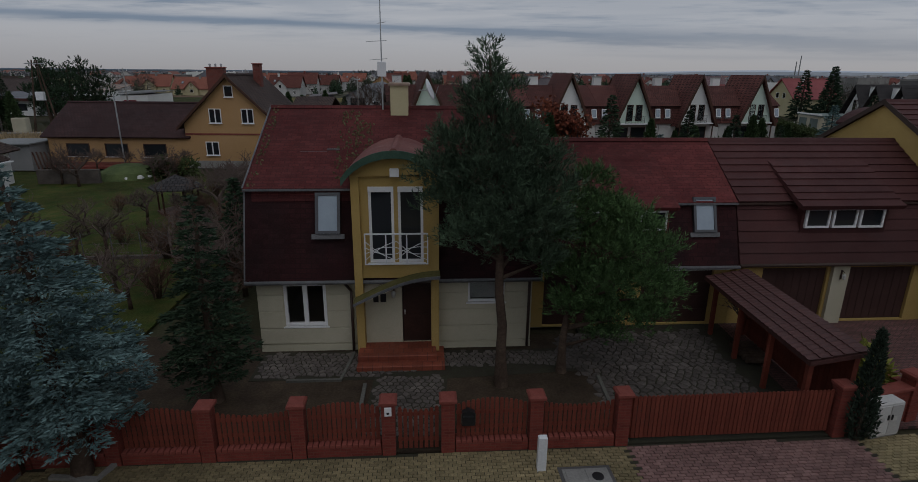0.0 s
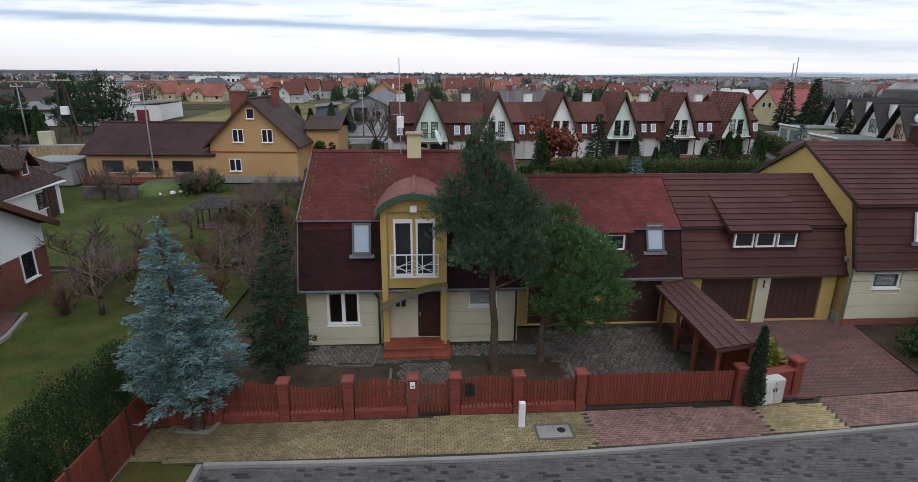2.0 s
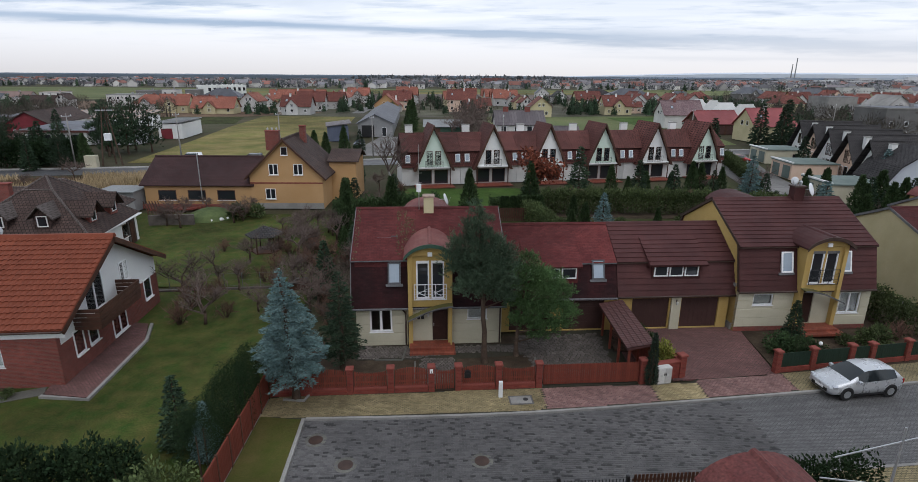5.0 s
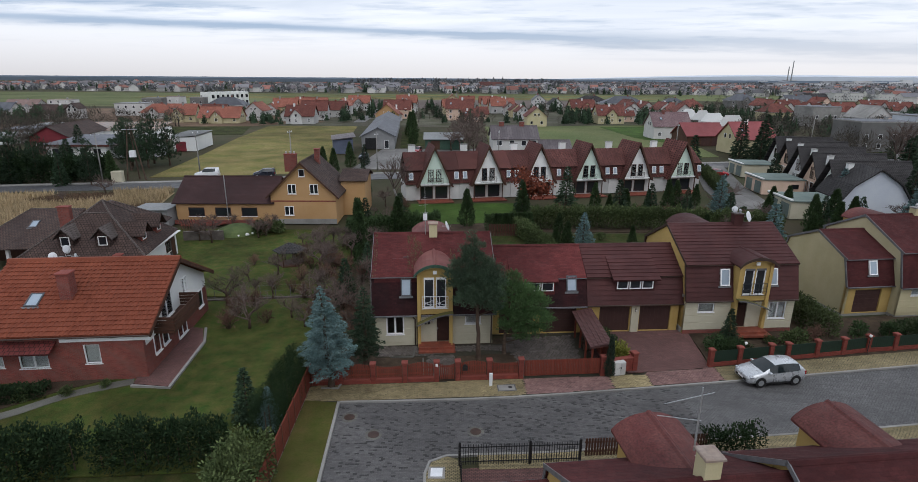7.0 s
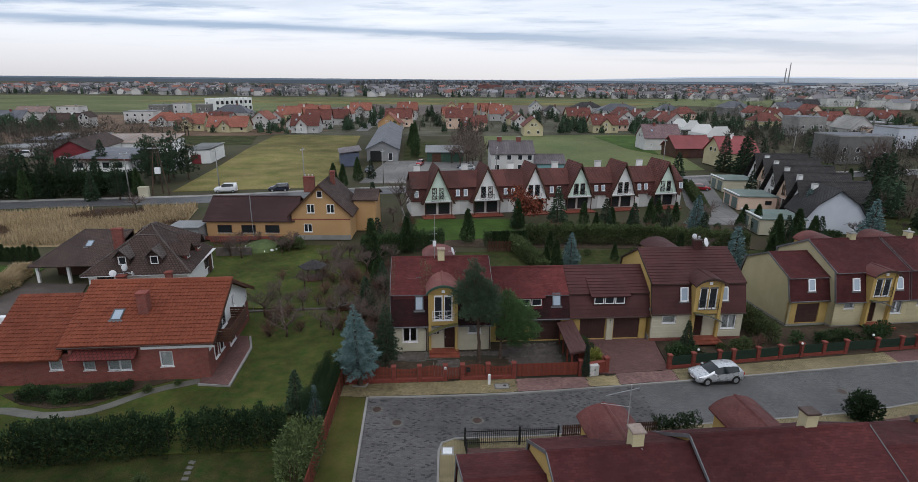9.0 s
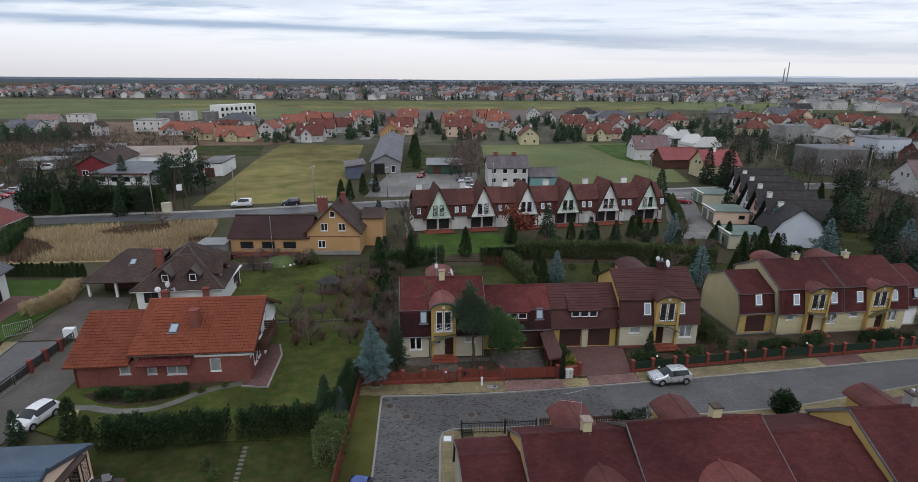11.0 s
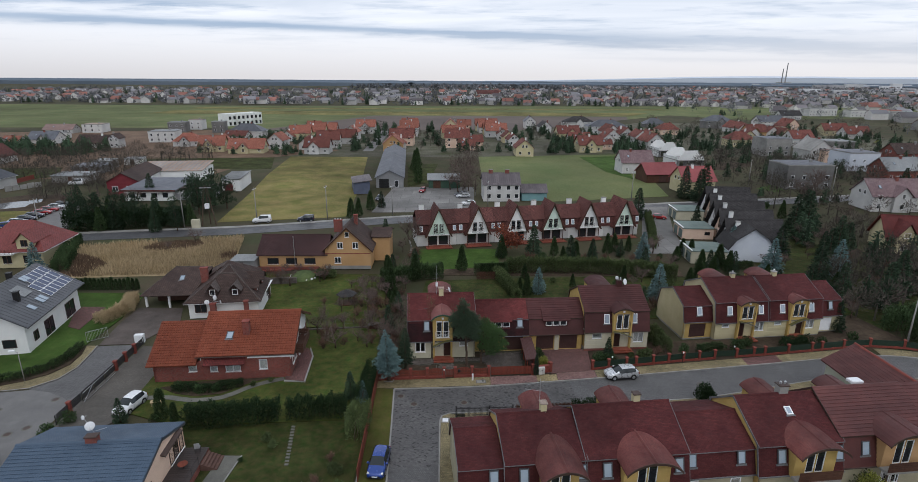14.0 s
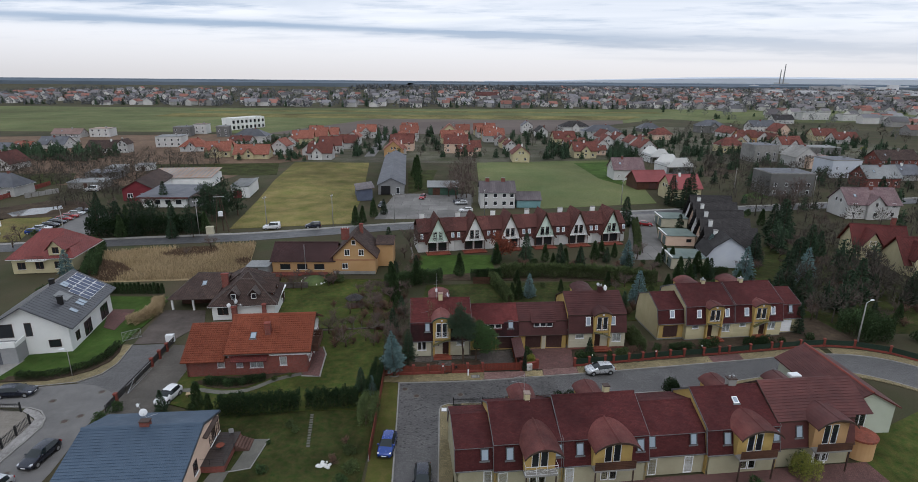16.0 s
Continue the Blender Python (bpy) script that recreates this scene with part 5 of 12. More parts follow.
# courses under the roof's lip, redder than the blackish slope below
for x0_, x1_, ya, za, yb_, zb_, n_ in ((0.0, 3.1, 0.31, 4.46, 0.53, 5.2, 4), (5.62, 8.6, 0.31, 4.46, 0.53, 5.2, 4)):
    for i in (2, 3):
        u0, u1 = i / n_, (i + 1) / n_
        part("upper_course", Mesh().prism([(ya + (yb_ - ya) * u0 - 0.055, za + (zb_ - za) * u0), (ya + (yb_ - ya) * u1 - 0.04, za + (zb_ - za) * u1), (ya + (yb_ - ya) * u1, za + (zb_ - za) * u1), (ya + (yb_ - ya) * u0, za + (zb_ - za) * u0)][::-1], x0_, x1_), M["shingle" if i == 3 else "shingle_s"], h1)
# lichen and moss on its shingles
lich = Mesh()
lr = np.random.default_rng(12)
for (x0, x1, v0, v1, n) in ((2.35, 3.0, 0.1, 0.95, 150), (-0.1, 0.12, 0.0, 1.0, 70), (2.9, 3.5, 0.35, 0.8, 90), (5.6, 6.0, 0.1, 0.6, 40)):
    for _ in range(n):
        xx, v, q = lr.uniform(x0, x1), lr.uniform(v0, v1), lr.uniform(0.015, 0.05)
        yy, zz = 0.33 + 4.05 * v, 5.24 + 2.17 * v
        lich.lathe([(q, zz - 0.02), (q * 0.8, zz + 0.02), (q * 0.3, zz + 0.035)], 5, (xx, yy))
for _ in range(28):
    v = lr.uniform(0, 1)
    xx, q = (lr.uniform(-0.1, 0.5) if lr.random() < 0.6 else lr.uniform(0.5, 2.8)), lr.uniform(0.012, 0.035)
    lich.lathe([(q, 2.45 + 2.7 * v), (q * 0.6, 2.45 + 2.7 * v + 0.05)], 5, (xx, -0.22 + 0.76 * v - 0.015))
tagged(part("lichen", lich, M["lichen"], h1), "grey-yellow lichen spots on the shingles", kind="stuff")
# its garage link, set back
mansard(h1, 8.62, 16.0, 1.35, 2.3, 4.5, 4.45, 6.2, "shingle", "lowshingle", ends="", gable="cream", over=0.3)
part("garage_wall", Mesh().wall(8.62, 16.0, 0, 2.4, 1.35, 0.24, [(9.3, 11.9, 0.05, 2.12), (12.75, 15.3, 0.05, 2.12)]), M["ochre"], h1)
for gx in (9.3, 12.75):
    gd = part("garage_door", Mesh().box(gx, gx + 2.58, 1.47, 1.52, 0.05, 2.12), M["garage"], h1, "brown sectional garage door")
    for i in range(4):
        part("door_section", Mesh().cbox(gx + 0.03, gx + 2.55, 1.455, 1.47, 0.08 + i * 0.51, 0.56 + i * 0.51, 0.004), M["garage"], gd)
part("garage_floor", Mesh().box(8.62, 16.0, 1.36, 7.8, -0.02, 0.03), M["concrete"], h1)
part("back_wall", Mesh().wall(8.62, 16.0, 0, 2.4, 7.6, 0.24), M["cream"], h1)
lo = part("garage_lintel", Mesh().box(8.7, 15.9, 1.18, 1.3, 2.12, 2.28), M["pvc"], h1)
# wide low dormer with a band of windows
part("dormer", Mesh().box(10.3, 13.5, 1.4, 3.0, 3.2, 4.42), M["shingle"], h1)
for i in range(3):
    window(h1, 10.4 + i * 1.03, 1.34, 3.52, 0.93, 0.7, 1, gm="dglass", sill=False)
roof_side(h1, 1.12, 4.36, 3.6, 5.66, 10.1, 13.7, M["shingle"], name="dormer_roof")
roof_window(h1, 14.42, 1.46, 3.4, 0.8, 1.22, 70)

# -- the second house: tile roof, two garages, its own tower --
h2 = thing("row_house", ROW_X, ROW_Y, 0, ROW_R, "row house with brown-red tiled mansard roof and double garage", "house", "mansard row houses")
mansard(h2, 16.02, 23.62, 1.35, 2.35, 4.5, 4.5, 6.2, "tile_b", "tile_b", 0.36, ends="", gable="ochre", over=0.3, trim="brownmetal")
part("garage_wall", Mesh().wall(16.02, 23.4, 0, 2.5, 1.35, 0.24, [(17.1, 19.5, 0.05, 2.1), (20.3, 22.75, 0.05, 2.1)]), M["ochre"], h2)
part("garage_pier", Mesh().cbox(19.6, 20.2, 1.2, 1.34, 0, 2.3, 0.02), M["cream"], h2)
lantern(h2, 19.9, 1.2, 1.75)
for gx in (17.1, 20.3):
    gd = part("garage_door", Mesh().box(gx, gx + 2.45, 1.47, 1.52, 0.05, 2.1), M["garage"], h2, "brown up-and-over garage door")
    for i in range(8):
        part("door_section", Mesh().cbox(gx + 0.03 + i * 0.3, gx + 0.31 + i * 0.3, 1.455, 1.47, 0.08, 2.06, 0.004), M["garage"], gd)
part("garage_floor", Mesh().box(16.02, 23.4, 1.36, 7.8, -0.02, 0.03), M["concrete"], h2)
part("back_wall", Mesh().wall(16.02, 23.4, 0, 2.5, 7.8, 0.24), M["cream"], h2)
part("dormer", Mesh().box(18.2, 21.3, 1.42, 3.0, 3.2, 4.42), M["tile_b"], h2)
for i in range(3):
    window(h2, 18.3 + i * 0.98, 1.36, 3.56, 0.88, 0.7, 1, gm="dglass", behind=None, sill=False)
roof_side(h2, 1.08, 4.36, 3.4, 5.58, 17.9, 21.6, M["tile_b"], 0.36, name="dormer_roof")
C = dict(yf=0.75, ze=2.75, zb=5.55, yr=5.2, zr=7.65)
mansard(h2, 23.6, 32.3, up="tile_b", low="tile_b", step=0.36, gable="ochre", trim="brownmetal", **C)
cz = 0.2
part("front_wall", Mesh().wall(23.6, 27.3, cz, 2.9, 0.75, 0.24, [(24.6, 25.9, 1.75, 2.5)]), M["cream"], h2)
part("front_wall", Mesh().wall(29.8, 32.3, cz, 2.9, 0.75, 0.24, [(30.3, 31.7, 1.1, 2.5)]), M["cream"], h2)
for a, b in ((23.58, 27.3), (29.8, 32.32)):
    part("plinth", Mesh().box(a, b, 0.7, 0.75, 0, 0.3), M["brick"], h2)
for a, b, holes in ((23.6, 27.25, [(24.6, 25.9, 1.75, 2.5)]), (29.85, 32.3, [(30.3, 31.7, 1.1, 2.5)])):
    for z0, z1 in ((0.32, 0.9), (0.93, 1.5), (1.53, 2.1), (2.13, 2.7)):
        cuts = [a] + [v for h in holes if h[2] < z1 - 0.02 and h[3] > z0 + 0.02 for v in (h[0] - 0.02, h[1] + 0.02)] + [b]
        for p, q in zip(cuts[::2], cuts[1::2]):
            part("siding_board", Mesh().cbox(p, q, 0.71, 0.75, z0, z1, 0.012), M["cream"], h2)
part("house_floor", Mesh().box(23.5, 32.1, 1.0, 9.5, 0.0, 0.4), M["concrete"], h2)
part("upper_floor", Mesh().box(23.5, 32.1, 1.1, 9.5, 2.9, 3.1), M["concrete"], h2)
part("back_wall", Mesh().wall(23.5, 32.1, 0, 2.9, 9.5, 0.24), M["cream"], h2)
window(h2, 24.6, 0.81, 1.75, 1.3, 0.75, 1, gm="glass", behind="blind", label="white window with a lowered blind")
window(h2, 30.3, 0.81, 1.1, 1.4, 1.4, 2, gm="glass", behind="curtain", label="white double window with net curtains")
roof_window(h2, 26.1, 0.78, 3.9, 0.75, 1.3, 76, "pvc")
roof_window(h2, 29.9, 0.78, 3.9, 0.75, 1.3, 76, "pvc")
entrance_bay(h2, 27.2, 29.8, 0.75, 5.7, 0.55, 4.6, z0=0.2, roof="tile_b", trim="brownmetal", rail="rail", flip=True)
chimney(h2, 29.3, 5.1, 7.0, 8.45, 0.7, 0.6, "tile_b", "brownmetal", 2)
dish(h2, 29.95, 4.8, 8.3, 0.45, 40, 70)
dish(h2, 28.9, 4.9, 8.9, 0.25, -60, 80)
vault(h2, 27.8, 1.7, 6.0, 11.0, 6.4, 0.75, M["tile_b"], M["brownmetal"])
part("rear_dormer", Mesh().box(26.2, 29.4, 8.2, 10.7, 2.5, 6.5), M["ochre"], h2)

# -- the pair of houses round the bend --
DX, DY, DR = 31.75, 21.3, 7.0


def bend_house(x0, bay_c, wing, label, skylights, chim, group="mansard row houses", z=0.1):
    h = thing("row_house", DX, DY, z, DR, label, "house", group)
    x1 = 12.28 if wing < 0 else x0 + 8.2
    mansard(h, x0, x1, -0.8, 2.5, 5.45, 4.0, 7.5, "shingle_s", "shingle_s", gable="pale")
    a, b = bay_c - 1.3, bay_c + 1.3
    left = [(x0 + 1.0, x0 + 2.1, 1.75, 2.35)] if a - x0 > 2.2 else []
    right = [(b + 0.4, min(b + 1.7, x1 - 0.3), 1.0, 2.35)]
    part("front_wall", Mesh().wall(x0, a + 0.1, 0, 2.6, -0.8, 0.24, left), M["pale"], h)
    part("front_wall", Mesh().wall(b - 0.1, x1, 0, 2.6, -0.8, 0.24, right), M["pale"], h)
    for p0, p1, holes in ((x0, a, left), (b, x1, right)):
        for z0, z1 in ((0.25, 0.8), (0.83, 1.38), (1.41, 1.96), (1.99, 2.45)):
            cuts = [p0] + [v for q in holes if q[2] < z1 - 0.02 and q[3] > z0 + 0.02 for v in (q[0] - 0.02, q[1] + 0.02)] + [p1]
            for p, q in zip(cuts[::2], cuts[1::2]):
                part("siding_board", Mesh().cbox(p, q, -0.84, -0.8, z0, z1, 0.012), M["pale"], h)
    for q in left + right:
        window(h, q[0], -0.74, q[2], q[1] - q[0], q[3] - q[2], 2 if q[3] - q[2] > 1 else 1, gm="glass", behind="curtain")
    part("plinth", Mesh().box(x0, x1, -0.78, 8.6, -0.6, 0.02), M["concrete"], h)
    part("house_floor", Mesh().box(x0 + 0.2, x1 - 0.2, -0.5, 8.5, 0.02, 0.3), M["concrete"], h)
    part("upper_floor", Mesh().box(x0 + 0.2, x1 - 0.2, -0.3, 8.5, 2.6, 2.8), M["concrete"], h)
    part("back_wall", Mesh().wall(x0 + 0.2, x1 - 0.2, 0, 2.6, 8.5, 0.24), M["pale"], h)
    entrance_bay(h, a, b, -0.8, 5.3, 0.5, 3.0, rail="rail", roof="vault", trim="brownmetal", flip=wing < 0, wall="ochre", infill="pale")
    for sx in skylights:
        roof_window(h, sx, -0.78, 3.6, 0.75, 1.25, 74, "pvc")
    chimney(h, chim, 4.0, 6.8, 8.05, 0.6, 0.6, "pale", "concrete", 1)
    vault(h, bay_c, 1.8, 4.8, 9.6, 6.05, 0.8, M["vault"], M["gutter"])
    part("rear_dormer", Mesh().box(bay_c - 1.65, bay_c + 1.65, 7.2, 9.4, 2.5, 6.1), M["ochre"], h)
    w0, w1 = (x0 - 4.25, x0 - 0.02) if wing < 0 else (x1 + 0.02, x1 + 3.8)
    mansard(h, w0, w1, 0.0, 2.45, 4.75, 4.0, 6.25, "shingle_s", "shingle_s", ends="l" if wing < 0 else "r", gable="pale")
    if wing < 0:
        part("garage_wall", Mesh().wall(w0, w1, 0, 2.5, 0.0, 0.24, [(w0 + 0.9, w1 - 0.9, 0.05, 2.1)]), M["ochre"], h)
        gd = part("garage_door", Mesh().box(w0 + 0.9, w1 - 0.9, 0.12, 0.18, 0.05, 2.1), M["garage"], h)
        for i in range(5):
            part("door_section", Mesh().cbox(w0 + 0.93, w1 - 0.93, 0.105, 0.12, 0.08 + i * 0.4, 0.45 + i * 0.4, 0.004), M["garage"], gd)
    else:
        part("garage_wall", Mesh().wall(w0, w1, 0, 2.5, 0.0, 0.24, [(w0 + 0.7, w1 - 1.2, 0.05, 2.1)]), M["pale"], h)
        gd = part("garage_door", Mesh().box(w0 + 0.7, w1 - 1.2, 0.12, 0.18, 0.05, 2.1), M["pvc"], h, "white garage door")
        for i in range(5):
            part("door_section", Mesh().cbox(w0 + 0.73, w1 - 1.23, 0.105, 0.12, 0.08 + i * 0.4, 0.45 + i * 0.4, 0.004), M["pvc"], gd)
    roof_window(h, (w0 + w1) / 2 - 0.3, 0.04, 3.4, 0.75, 1.2, 72, "pvc" if wing < 0 else "brownmetal")
    part("plinth", Mesh().box(w0, w1, 0.02, 7.9, -0.6, 0.02), M["concrete"], h)
    part("back_wall", Mesh().wall(w0, w1, 0, 2.5, 7.7, 0.24), M["pale"], h)
    return h


bend_house(4.3, 8.7, -1, "pale yellow row house with weathered red barrel dormers", (5.9, 10.6), 9.0)
bend_house(12.3, 16.5, 1, "end row house with red mansard roof and white garage", (13.9, 18.4), 15.6)

# -- the row across the road, seen from its garden side --
SX, SY, SR = -0.18, -12.8, 6.4


def garden_bay(h, x0, x1, yf, zt, rise, back, roof, wall, rail_mat, glazing=2, solid_rail=False, out=1.85):
    """The garden side: a wide barrel dormer with French windows and a balcony."""
    y, xc, hw = yf - 0.6, (x0 + x1) / 2, (x1 - x0) / 2
    wid = 0.78
    xs = [xc - 0.06 - wid, xc + 0.06] if glazing == 2 else [xc - wid / 2]
    holes = [(a, a + wid, 2.95, zt - 0.12) for a in xs]
    part("dormer_front", Mesh().wall(x0, x1, 2.7, zt, y, 0.2, holes), M[wall], h)
    arc = [(xc + hw * math.sin(radians(a)) / math.sin(radians(62)), zt + (rise - 0.08) * (math.cos(radians(a)) - math.cos(radians(62))) / (1 - math.cos(radians(62)))) for a in range(-62, 63, 8)]
    part("arched_head", Mesh().prism_y(arc, y, y + 0.2), M[wall], h)
    for a in (x0, x1 - 0.2):
        part("dormer_side", Mesh().box(a, a + 0.2, y + 0.2, back, 2.5, zt), M[wall], h)
    for q in holes:
        window(h, q[0], y + 0.05, q[2], wid, q[3] - q[2], 1, gm="dglass", sill=False, name="french_window")
    part("balcony_slab", Mesh().cbox(x0 - 0.1, x1 + 0.1, y - 0.85, y, 2.55, 2.75, 0.02), M["concrete"], h)
    if solid_rail:
        for i in range(5):
            part("balcony_board", Mesh().cbox(x0 - 0.1, x1 + 0.1, y - 0.88, y - 0.84, 2.78 + 0.19 * i, 2.95 + 0.19 * i, 0.008), M["darkwood"], h)
    else:
        balcony_rail(h, x0 - 0.05, x1 + 0.05, y - 0.82, 2.78, 3.75, M[rail_mat], side=0.8)
    for a in (x0, x1 - 0.12):
        part("balcony_post", Mesh().box(a, a + 0.12, y - 0.8, y - 0.68, 0, 2.55), M["brownmetal"], h)
    for a in xs:
        window(h, a, yf - 0.02, 0.4, wid, 1.95, 1, gm="dglass", sill=False, name="garden_door")
    vault(h, xc, hw + 0.38, yf - out, back, zt - 0.02, rise, M[roof], M["brownmetal"], seam=0.1)


def cross_house(x0, x1, yf, zr, label, roof, step, wall, gb, front_bay, skylights, chim, rail_mat="steel", ends="lr", solid_rail=False, zb=5.2, ze=2.5, yr=4.85, doors=(), out=1.85):
    h = thing("row_house", SX, SY, 0, SR, label, "house", "mansard row houses")
    trim = "brownmetal" if step else "gutter"
    mansard(h, x0, x1, yf, ze, zb, yr, zr, roof, roof, step, gable=wall, trim=trim, ends=ends, yb=2 * yr - yf - 1.0)
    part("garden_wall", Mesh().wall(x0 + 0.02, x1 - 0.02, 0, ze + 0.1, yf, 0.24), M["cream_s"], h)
    part("street_wall", Mesh().wall(x0 + 0.02, x1 - 0.02, 0, ze + 0.1, 2 * yr - yf - 1.24, 0.24), M["cream"], h)
    if gb:
        garden_bay(h, gb[0], gb[1], yf, zb + 0.0, 1.0, yr - 0.6, "vault" if not step else roof, wall, rail_mat, solid_rail=solid_rail, out=out)
    if front_bay:
        fb = front_bay
        part("entrance_tower", Mesh().box(fb - 1.25, fb + 1.25, yr + 1.0, 2 * yr - yf - 0.45, 0, 5.6), M["ochre"], h)
        vault(h, fb, 1.5, 2 * yr - yf - 0.2, yr + 0.4, 5.6, 0.7, M["vault" if not step else roof], None, seam=0.1)
    for sx in skylights:
        roof_window(h, sx, yf + 0.02, 3.55, 0.8, 1.3, 74)
    for d0, wdt in doors:
        window(h, d0, yf - 0.02, 0.1, wdt, 2.05, 1, gm="blind", sill=False, name="garden_door", label="white panelled door")
    if chim:
        chimney(h, chim[0], yr + 0.2, zr - 0.6, zr + 0.75, *chim[1:])
    return h


s1 = cross_house(4.1, 10.9, 0.0, 7.0, "red-roofed row house with barrel dormer and blue-grey balcony rail", "shingle_s", 0, "ochre", (6.9, 10.0), 8.5, (5.2, 10.1), (8.3, 0.55, 0.6, "pale", "rust"), rail_mat="whitesteel", doors=((4.5, 0.9),), out=2.15)
mansard(s1, 0.3, 4.08, 0.35, 2.5, 4.7, 4.95, 5.65, "shingle_s", "shingle_s", ends="l", gable="cream_s", yb=8.4)
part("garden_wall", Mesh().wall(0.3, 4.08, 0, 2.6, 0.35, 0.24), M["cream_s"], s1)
part("street_wall", Mesh().wall(0.3, 4.08, 0, 2.6, 8.16, 0.24), M["cream"], s1)
roof_window(s1, 2.75, 0.37, 3.4, 0.8, 1.2, 74)
window(s1, 3.05, 0.33, 0.2, 0.85, 2.0, 1, gm="blind", sill=False, name="garden_door", label="white garden door")
part("aerial_mast", Mesh().tube((8.1, 5.6, 7.5), (8.1, 5.6, 9.8), 0.03, 0.02, 6).tube((6.9, 5.6, 9.3), (8.5, 5.6, 9.6), 0.014, n=4).tube((6.7, 5.6, 8.9), (8.2, 5.6, 8.6), 0.014, n=4), M["steel"], s1, "rooftop television aerial")
part("aerial_cable", Mesh().tube((8.1, 5.5, 7.4), (9.2, 3.0, 6.1), 0.012, n=4).tube((9.2, 3.0, 6.1), (10.2, 0.6, 5.0), 0.012, n=4), M["whitesteel"], s1)
s2 = cross_house(10.95, 19.85, 0.0, 7.4, "red-roofed row house with wide weathered barrel dormer", "shingle_s", 0, "ochre", (13.85, 17.85), 16.2, (12.3, 18.6), (16.9, 0.6, 0.55, "pale", "brownmetal"), solid_rail=True, doors=((11.3, 0.9),))
mansard(s2, 19.9, 26.35, 0.55, 2.45, 4.7, 4.5, 6.25, "shingle_s", "shingle_s", ends="", gable="cream_s", yb=8.9)
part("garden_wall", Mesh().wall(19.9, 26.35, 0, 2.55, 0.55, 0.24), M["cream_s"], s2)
part("street_wall", Mesh().wall(19.9, 26.35, 0, 2.55, 8.66, 0.24), M["cream"], s2)
for sx in (20.1, 24.6):
    roof_window(s2, sx, 0.6, 3.45, 0.75, 1.2, 74)
window(s2, 20.3, 0.53, 0.1, 0.9, 2.0, 1, gm="blind", sill=False, name="garden_door", label="white garden door")
window(s2, 24.2, 0.53, 0.1, 0.95, 2.0, 1, gm="blind", sill=False, name="garden_door", label="white garden door")
s3 = cross_house(26.4, 34.2, 0.1, 7.4, "ochre row house with cream gable, barrel dormer and skylight", "shingle_s", 0, "ochre", (29.1, 32.9), 31.6, (28.0, 33.4), (31.2, 0.9, 0.7, "concrete", "brownmetal", 2), solid_rail=True, yr=4.9, out=1.65)
roof_window(s3, 30.4, 2.9, 6.42, 0.6, 0.8, 30, "pvc")
s4 = cross_house(34.25, 42.9, 0.4, 7.75, "row house with dark red tiled mansard and tiled barrel dormer", "tile_c", 0.36, "yellow", (37.7, 41.5), 39.4, (36.2,), None, solid_rail=True, zb=5.45, yr=4.95, doors=((38.6, 1.6),), out=1.4)
part("vent_hood", Mesh().cbox(38.6, 39.8, 5.3, 6.1, 7.62, 7.9, 0.06), M["whitesteel"], s4, "white roof vent hood")
part("link_wall", Mesh().box(42.9, 44.9, 2.6, 7.6, 0, 5.2), M["yellow"], s4, "ochre wall linking to the cross wing")
roof_side(s4, 0.95, 5.5, 4.95, 7.75, 42.9, 45.2, M["tile_c"], 0.36)
# the cross wing at its end: big gable over a pale mint wall
cw = thing("gabled_house", 47.33, 2.75, 0, 2.6, "pale house end with a steep dark red tiled roof", "house")
part("wall", Mesh().prism_y([(-3.3, 0), (3.3, 0), (3.3, 3.62), (0.0, 5.38), (-3.3, 3.62)], -5.3, 6.2), M["palemint"], cw)
for sg in (-1, 1):
    m = Mesh()
    a, b = ((-3.8, 3.5), (0.0, 5.55)) if sg < 0 else ((3.8, 3.5), (0.0, 5.55))
    m.prism_y([a, b, (b[0], b[1] - 0.14), (a[0], a[1] - 0.14)] if sg > 0 else [a, (a[0], a[1] - 0.14), (b[0], b[1] - 0.14), b], -5.6, 6.6)
    sl = part("roof_slope", m, M["tile_c"], cw)
    n = 12
    for i in range(n):
        t0, t1 = i / n, (i + 1) / n + 0.015
        p, q = (a[0] + (b[0] - a[0]) * t0, a[1] + (b[1] - a[1]) * t0), (a[0] + (b[0] - a[0]) * min(t1, 1), a[1] + (b[1] - a[1]) * min(t1, 1))
        nx, nz = (-0.47, 0.88) if sg < 0 else (0.47, 0.88)
        prof = [(p[0], p[1]), (p[0] + nx * 0.045, p[1] + nz * 0.045), (q[0] + nx * 0.008, q[1] + nz * 0.008), (q[0], q[1])]
        part("roof_course", Mesh().prism_y(prof if sg > 0 else prof[::-1], -5.6, 6.6), M["tile_c"], sl)
part("ridge_cap", Mesh().prism_y([(-0.16, 5.53), (0.16, 5.53), (0.06, 5.67), (-0.06, 5.67)], -5.62, 6.62), M["coping"], cw)
window(cw, -1.5, -5.32, 0.9, 1.5, 2.0, 2)
part("round_bay", Mesh().lathe([(1.55, 0), (1.55, 2.3)], 24, (45.1, 1.7)), M["yellow"], s4, "round ochre bay with a flat cap", smooth=False)
part("bay_cap", Mesh().lathe([(1.7, 2.3), (1.7, 2.5)], 24, (45.1, 1.7)), M["terracotta"], s4)

# ---- plants ----
RNG = np.random.default_rng(11)


